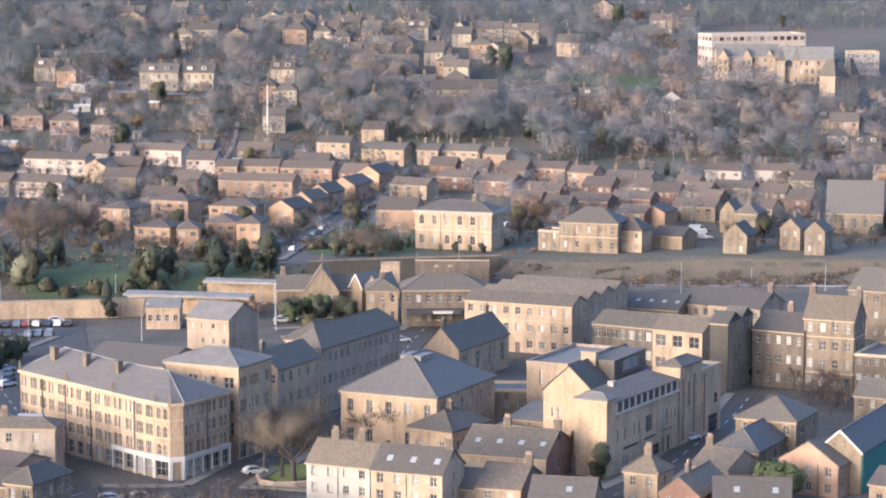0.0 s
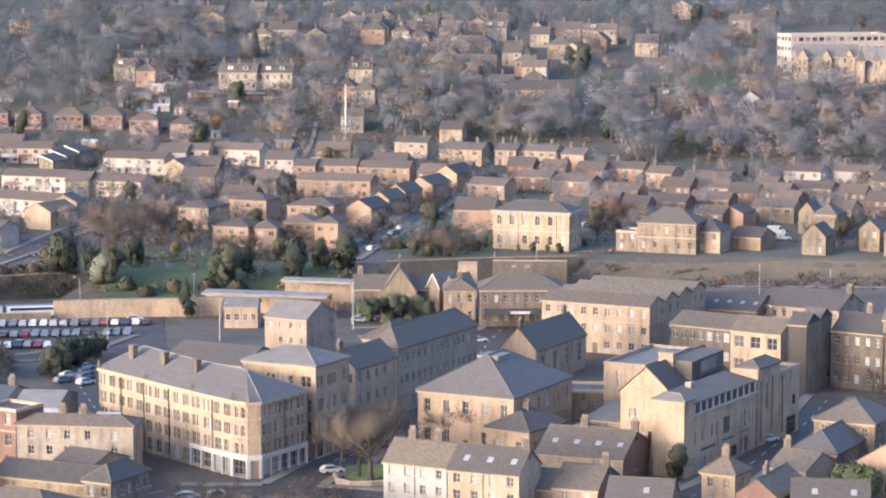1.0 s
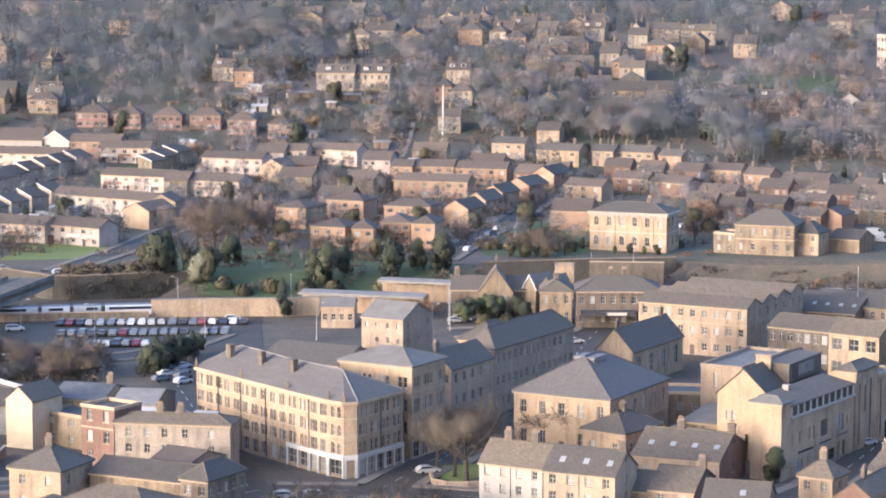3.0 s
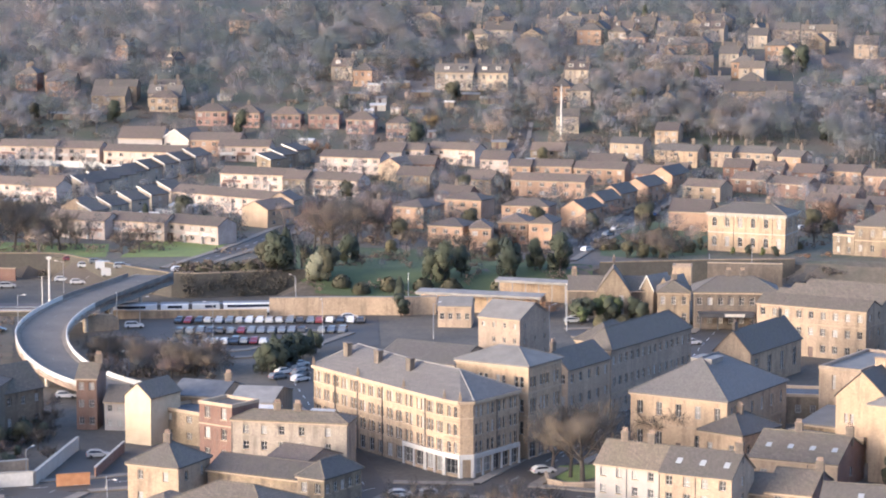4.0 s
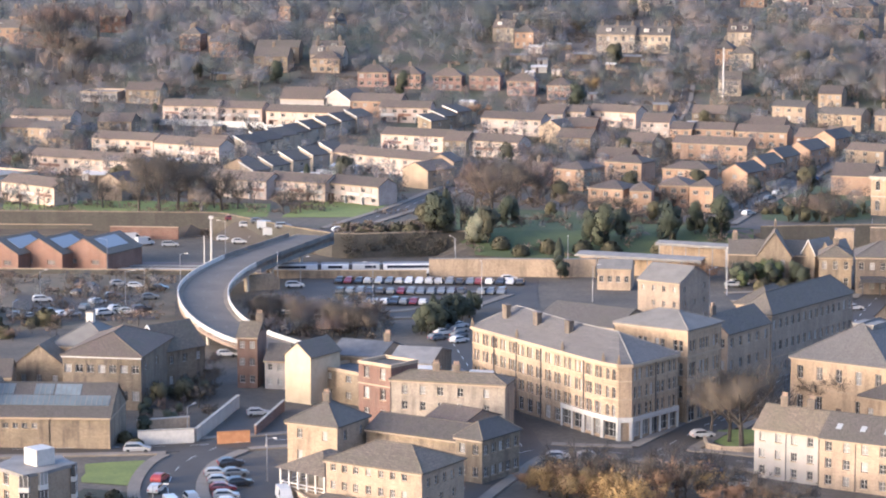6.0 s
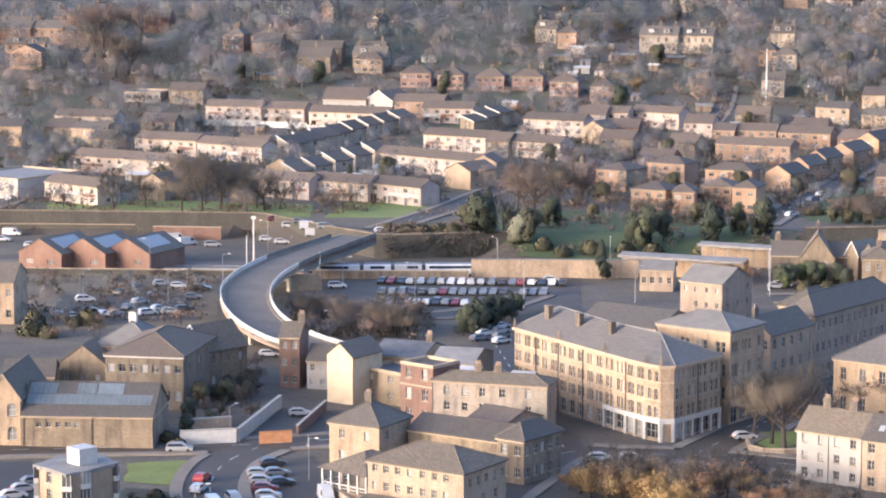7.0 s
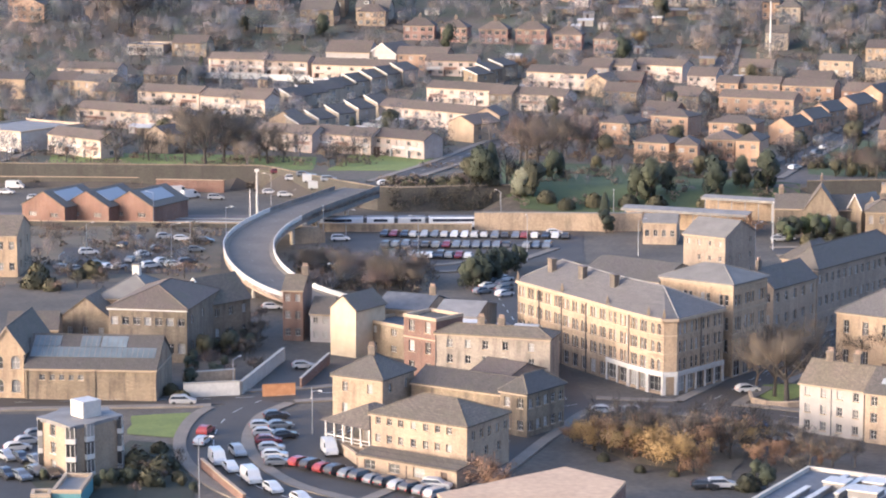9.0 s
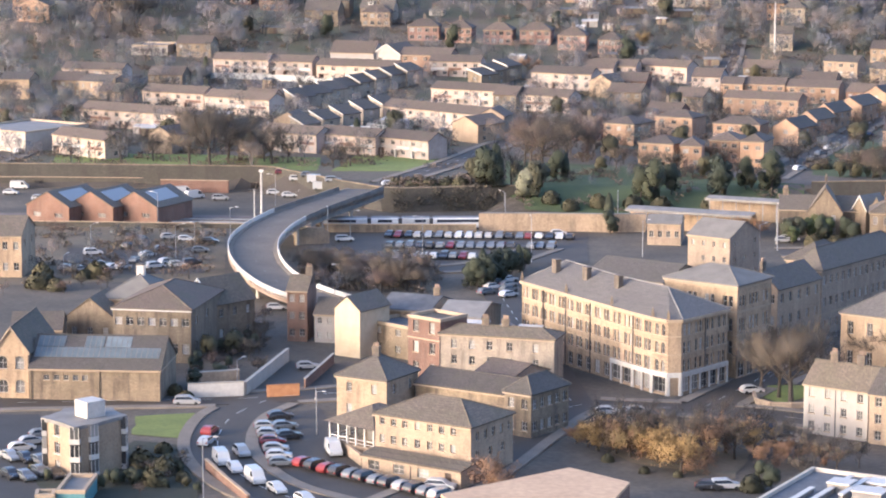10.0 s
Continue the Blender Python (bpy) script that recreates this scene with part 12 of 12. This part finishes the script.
tree("thin", -33.2, 707.7, 13.4)
tree("bare", -16.0, 700.3, 9.3)
tree("bare", -123.2, 674.8, 13.0)
tree("bare", -116.6, 669.9, 17.8)
tree("bare", -113.1, 678.1, 17.1)
tree("bare", -106.5, 676.7, 12.2)
tree("bare", -142.8, 679.7, 11.1)
tree("bare", -101.0, 678.0, 14.0)
tree("thin", -32.9, 682.7, 15.2)
tree("bare", -21.9, 693.2, 14.6)
tree("thin", -16.3, 703.3, 14.1)
tree("bare", -128.9, 720.1, 13.0)
tree("bare", -123.0, 714.5, 13.7)
tree("bare", -115.9, 720.7, 13.0)
tree("bare", -129.9, 707.7, 11.2)
tree("bare", -79.4, 675.3, 9.1)
tree("bare", -83.5, 671.3, 7.5)
tree("bare", -206.1, 950.4, 17.3)
tree("bare", -198.8, 931.0, 20.1)
tree("bare", -188.5, 927.0, 16.8)
tree("bush", -75.7, 408.5, 1.7)
tree("bush", -83.6, 410.1, 2.0)
tree("bush", -78.3, 412.6, 1.9)
tree("olive", -77.4, 440.7, 5.0)
tree("olive", -74.2, 445.9, 4.5)
tree("bare", -70.4, 441.4, 5.0)
tree("ever", -72.2, 421.9, 3.8)
tree("ever", -75.8, 417.2, 3.8)
tree("ever", -72.2, 358.3, 1.5)
tree("ever", -67.7, 360.2, 1.6)
tree("ever", -77.2, 349.1, 2.4)
tree("ever", -75.6, 351.5, 2.7)
tree("ever", -74.1, 353.3, 2.4)
tree("ever", -86.1, 353.7, 1.9)
tree("ever", -72.5, 354.7, 1.8)
tree("bush", -89.2, 358.1, 1.6)
tree("ever", -63.1, 348.3, 1.9)
tree("olive", -65.4, 352.0, 1.8)
tree("ever", -72.8, 352.0, 2.8)
tree("bush", -85.7, 361.0, 1.6)
tree("ever", -76.4, 355.4, 1.5)
scatter(('bare', 'thin', 'thin', 'bare', 'rust', 'thin', 'bare', 'olive'), 74, [(-40.0, 690.8), (203.0, 663.6), (263.9, 865.2), (-50.1, 878.6)], 4, 8, 10)
scatter(('ever', 'olive', 'conifer', 'rust', 'ever', 'gold'), 26, [(-49.5, 866.6), (258.3, 846.5), (347.9, 1145.8), (-64.6, 1156.2)], 6, 11, 41)
scatter(('ever', 'olive', 'conifer', 'rust'), 12, [(-190.5, 721.3), (-23.6, 733.6), (-31.4, 962.5), (-251.4, 957.5)], 5, 10, 42)
scatter(('ever', 'ever', 'bush'), 18, [(43.7, 674.1), (98.1, 670.4), (99.9, 682.2), (44.5, 686.1)], 1.5, 3, 61)
scatter(('bare', 'thin', 'bush', 'bare', 'ever'), 22, [(98.1, 675.4), (200.9, 656.5), (217.7, 712.0), (104.7, 720.9)], 2, 5.5, 62)
scatter(('bare', 'thin', 'bare', 'thin', 'thin', 'bare', 'olive'), 34, [(-177.9, 672.9), (-89.3, 680.2), (-116.6, 890.4), (-233.5, 887.3)], 5, 10, 12)
scatter(('bare', 'thin', 'bush'), 14, [(-129.9, 497.3), (-109.7, 505.7), (-114.0, 525.8), (-136.4, 522.5)], 1.8, 4, 51)
scatter(('thin', 'bare', 'bare'), 14, [(-80.4, 440.2), (-68.9, 451.8), (-73.9, 484.9), (-81.6, 484.2)], 2, 4, 52)
scatter(('bare', 'thin'), 16, [(-131.9, 505.1), (-87.9, 522.2), (-100.2, 592.1), (-153.0, 587.4)], 2.5, 6, 13)
scatter(('bare', 'thin', 'bare'), 44, [(-68.6, 507.9), (-43.5, 512.7), (-48.3, 544.4), (-74.5, 542.4)], 5, 7.5, 14)
scatter(('olive', 'bare', 'bare'), 16, [(-34.0, 631.6), (32.1, 638.7), (33.4, 665.2), (-36.0, 673.0)], 2, 5, 15)
scatter(('thin', 'bare', 'thin'), 14, [(87.9, 634.9), (191.0, 623.4), (195.0, 636.8), (90.4, 653.3)], 1.5, 4, 16)
scatter(('bare', 'thin', 'bare', 'ever'), 22, [(-77.2, 416.9), (-65.9, 432.0), (-70.5, 462.2), (-81.3, 450.7)], 2, 5, 17)
scatter(('bare', 'thin', 'thin', 'bare', 'thin', 'bare', 'olive'), 48, [(-20.5, 641.7), (60.0, 651.2), (72.3, 791.7), (-25.3, 785.6)], 5, 9, 18)
scatter(('bare', 'olive'), 12, [(42.1, 660.7), (71.6, 657.6), (75.1, 689.9), (44.2, 693.6)], 2, 5, 19)
scatter(('thin', 'bush', 'bare', 'ever', 'thin'), 26, [(-81.3, 342.0), (-62.6, 343.3), (-70.1, 373.0), (-77.3, 374.1)], 1.2, 2.6, 31)
GARDENS = [
    (50, [(-176.5, 667.0), (-99.6, 666.1), (-99.7, 666.6), (-176.6, 667.5)]),
    (620, [(-40.0, 690.8), (203.0, 663.6), (271.6, 891.0), (-51.4, 903.0)]),
    (300, [(-51.4, 903.0), (89.7, 898.0), (102.9, 1029.4), (-58.2, 1034.9)]),
    (480, [(-176.5, 667.6), (-51.7, 671.5), (-72.2, 937.7), (-245.4, 933.8)]),
    (6, [(-32.5, 629.7), (32.1, 638.7), (33.4, 665.2), (-34.5, 672.6)]),
    (90, [(87.9, 634.9), (191.0, 623.4), (195.5, 638.7), (90.5, 653.8)]),
    (60, [(-135.4, 518.6), (-89.1, 529.6), (-100.9, 596.5), (-154.1, 591.8)]),
    (22, [(-35.5, 633.0), (34.6, 633.6), (36.4, 665.0), (-37.5, 673.0)]),
    (6, [(-38.2, 624.8), (-7.3, 623.0), (-7.6, 637.0), (-30.2, 633.8)]),
    (90, [(-69.2, 507.8), (-43.5, 512.7), (-49.5, 553.3), (-76.5, 552.7)]),
    (60, [(-64.3, 631.2), (-44.6, 634.9), (-45.6, 649.9), (-65.7, 645.7)]),
    (80, [(128.8, 887.7), (255.2, 836.4), (310.7, 1021.8), (149.0, 1027.8)]),
]
for x, y, rot, w, d in ((-80.5, 762.0, -30, 9, 5), (-88.0, 742.0, -30, 7, 4), (-9.3, 950.0, 8, 9, 3), (-35.1, 948.2, -6, 10, 3), (-20.9, 964.7, 2, 11, 3), (16.6, 941.3, 6, 9, 4), (8.4, 947.0, -4, 8, 3),
                        (-62.0, 774.0, -30, 6, 5), (-152.0, 741.0, -30, 8, 4), (-141.0, 921.0, -4, 16, 5), (-168.0, 897.0, 4, 12, 4)):
    BUILT.append((x, y, 1.0, 0.0, w, d))
    shed(x, y, rot, w, d, 2.2, SOOT_SHADE if y > 900 else RENDER, LEAD if y > 900 else WHITE)
wall_growth(-62, -37)
scatter_sheds(16, [(-14.3, 927.4), (30.6, 926.0), (32.2, 971.5), (-14.8, 973.4)], 1)
scatter_sheds(10, [(-38.8, 935.7), (-10.3, 934.9), (-10.5, 972.9), (-40.2, 974.2)], 2)
scatter_sheds(10, [(-122.0, 932.6), (-80.2, 933.6), (-82.6, 961.5), (-125.6, 960.3)], 3)
scatter_sheds(14, [(-30.0, 923.5), (27.1, 924.6), (28.1, 964.1), (-31.4, 962.5)], 4)
scatter_sheds(12, [(-45.5, 825.2), (56.0, 819.1), (61.6, 899.4), (-49.4, 903.1)], 5)
scatter_sheds(10, [(-170.9, 723.1), (-98.9, 754.0), (-113.4, 865.6), (-203.4, 862.8)], 6)
shrubs(GARDENS)
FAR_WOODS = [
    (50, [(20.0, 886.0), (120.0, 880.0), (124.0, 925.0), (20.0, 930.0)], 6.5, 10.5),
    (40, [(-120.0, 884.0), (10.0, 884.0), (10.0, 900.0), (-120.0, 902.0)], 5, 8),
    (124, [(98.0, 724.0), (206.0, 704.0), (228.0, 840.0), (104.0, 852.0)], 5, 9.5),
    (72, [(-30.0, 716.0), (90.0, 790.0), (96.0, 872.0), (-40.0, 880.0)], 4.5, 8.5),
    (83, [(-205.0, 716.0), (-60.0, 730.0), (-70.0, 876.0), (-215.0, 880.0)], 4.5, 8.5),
    (250, [(-63.8, 1096.6), (332.0, 1084.3), (371.0, 1213.0), (-70.7, 1221.5)], 9, 14, HILL_SHADE),
    (113, [(-55.6, 985.4), (-8.5, 984.0), (-9.5, 1164.0), (-65.1, 1165.7)], 9, 14, HILL_SHADE),
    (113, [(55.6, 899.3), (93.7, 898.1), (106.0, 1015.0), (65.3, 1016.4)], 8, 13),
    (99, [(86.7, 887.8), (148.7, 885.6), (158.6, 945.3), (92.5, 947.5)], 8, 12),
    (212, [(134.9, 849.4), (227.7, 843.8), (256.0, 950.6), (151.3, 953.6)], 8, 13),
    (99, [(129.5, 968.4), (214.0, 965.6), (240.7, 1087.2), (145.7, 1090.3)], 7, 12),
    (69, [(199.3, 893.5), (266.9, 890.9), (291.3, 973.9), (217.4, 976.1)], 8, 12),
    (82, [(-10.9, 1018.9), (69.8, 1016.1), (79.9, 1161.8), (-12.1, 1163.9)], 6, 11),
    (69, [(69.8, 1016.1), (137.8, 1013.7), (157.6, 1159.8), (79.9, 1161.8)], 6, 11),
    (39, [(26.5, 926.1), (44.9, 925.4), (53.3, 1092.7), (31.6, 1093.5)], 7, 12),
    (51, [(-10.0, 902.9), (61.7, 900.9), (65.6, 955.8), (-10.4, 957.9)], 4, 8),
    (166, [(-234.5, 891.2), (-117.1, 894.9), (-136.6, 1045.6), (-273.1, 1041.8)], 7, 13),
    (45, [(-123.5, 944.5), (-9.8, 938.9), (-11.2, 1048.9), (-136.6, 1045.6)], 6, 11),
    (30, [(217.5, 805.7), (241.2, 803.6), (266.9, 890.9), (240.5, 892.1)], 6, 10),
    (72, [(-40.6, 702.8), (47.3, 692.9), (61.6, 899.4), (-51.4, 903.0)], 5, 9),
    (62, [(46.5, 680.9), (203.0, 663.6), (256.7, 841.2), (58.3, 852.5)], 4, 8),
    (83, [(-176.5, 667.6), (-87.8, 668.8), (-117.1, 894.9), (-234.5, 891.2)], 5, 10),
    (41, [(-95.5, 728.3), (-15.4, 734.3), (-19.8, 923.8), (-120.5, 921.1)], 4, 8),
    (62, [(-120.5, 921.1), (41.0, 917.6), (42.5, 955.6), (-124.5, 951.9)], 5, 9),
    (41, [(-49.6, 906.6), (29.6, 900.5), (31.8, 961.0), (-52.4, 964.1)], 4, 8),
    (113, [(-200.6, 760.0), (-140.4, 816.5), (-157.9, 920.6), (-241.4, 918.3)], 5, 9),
    (227, [(-143.4, 949.7), (-2.7, 971.5), (13.1, 1228.9), (-184.5, 1230.2)], 8, 13, HILL_SHADE),
    (151, [(-244.7, 932.9), (-27.8, 940.6), (-33.0, 1109.0), (-288.8, 1104.4)], 8, 13, HILL_SHADE),
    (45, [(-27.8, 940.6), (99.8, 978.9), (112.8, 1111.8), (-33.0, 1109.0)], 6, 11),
    (45, [(-201.2, 1078.9), (-131.4, 1095.1), (-150.8, 1260.0), (-234.3, 1259.9)], 9, 14, HILL_SHADE),
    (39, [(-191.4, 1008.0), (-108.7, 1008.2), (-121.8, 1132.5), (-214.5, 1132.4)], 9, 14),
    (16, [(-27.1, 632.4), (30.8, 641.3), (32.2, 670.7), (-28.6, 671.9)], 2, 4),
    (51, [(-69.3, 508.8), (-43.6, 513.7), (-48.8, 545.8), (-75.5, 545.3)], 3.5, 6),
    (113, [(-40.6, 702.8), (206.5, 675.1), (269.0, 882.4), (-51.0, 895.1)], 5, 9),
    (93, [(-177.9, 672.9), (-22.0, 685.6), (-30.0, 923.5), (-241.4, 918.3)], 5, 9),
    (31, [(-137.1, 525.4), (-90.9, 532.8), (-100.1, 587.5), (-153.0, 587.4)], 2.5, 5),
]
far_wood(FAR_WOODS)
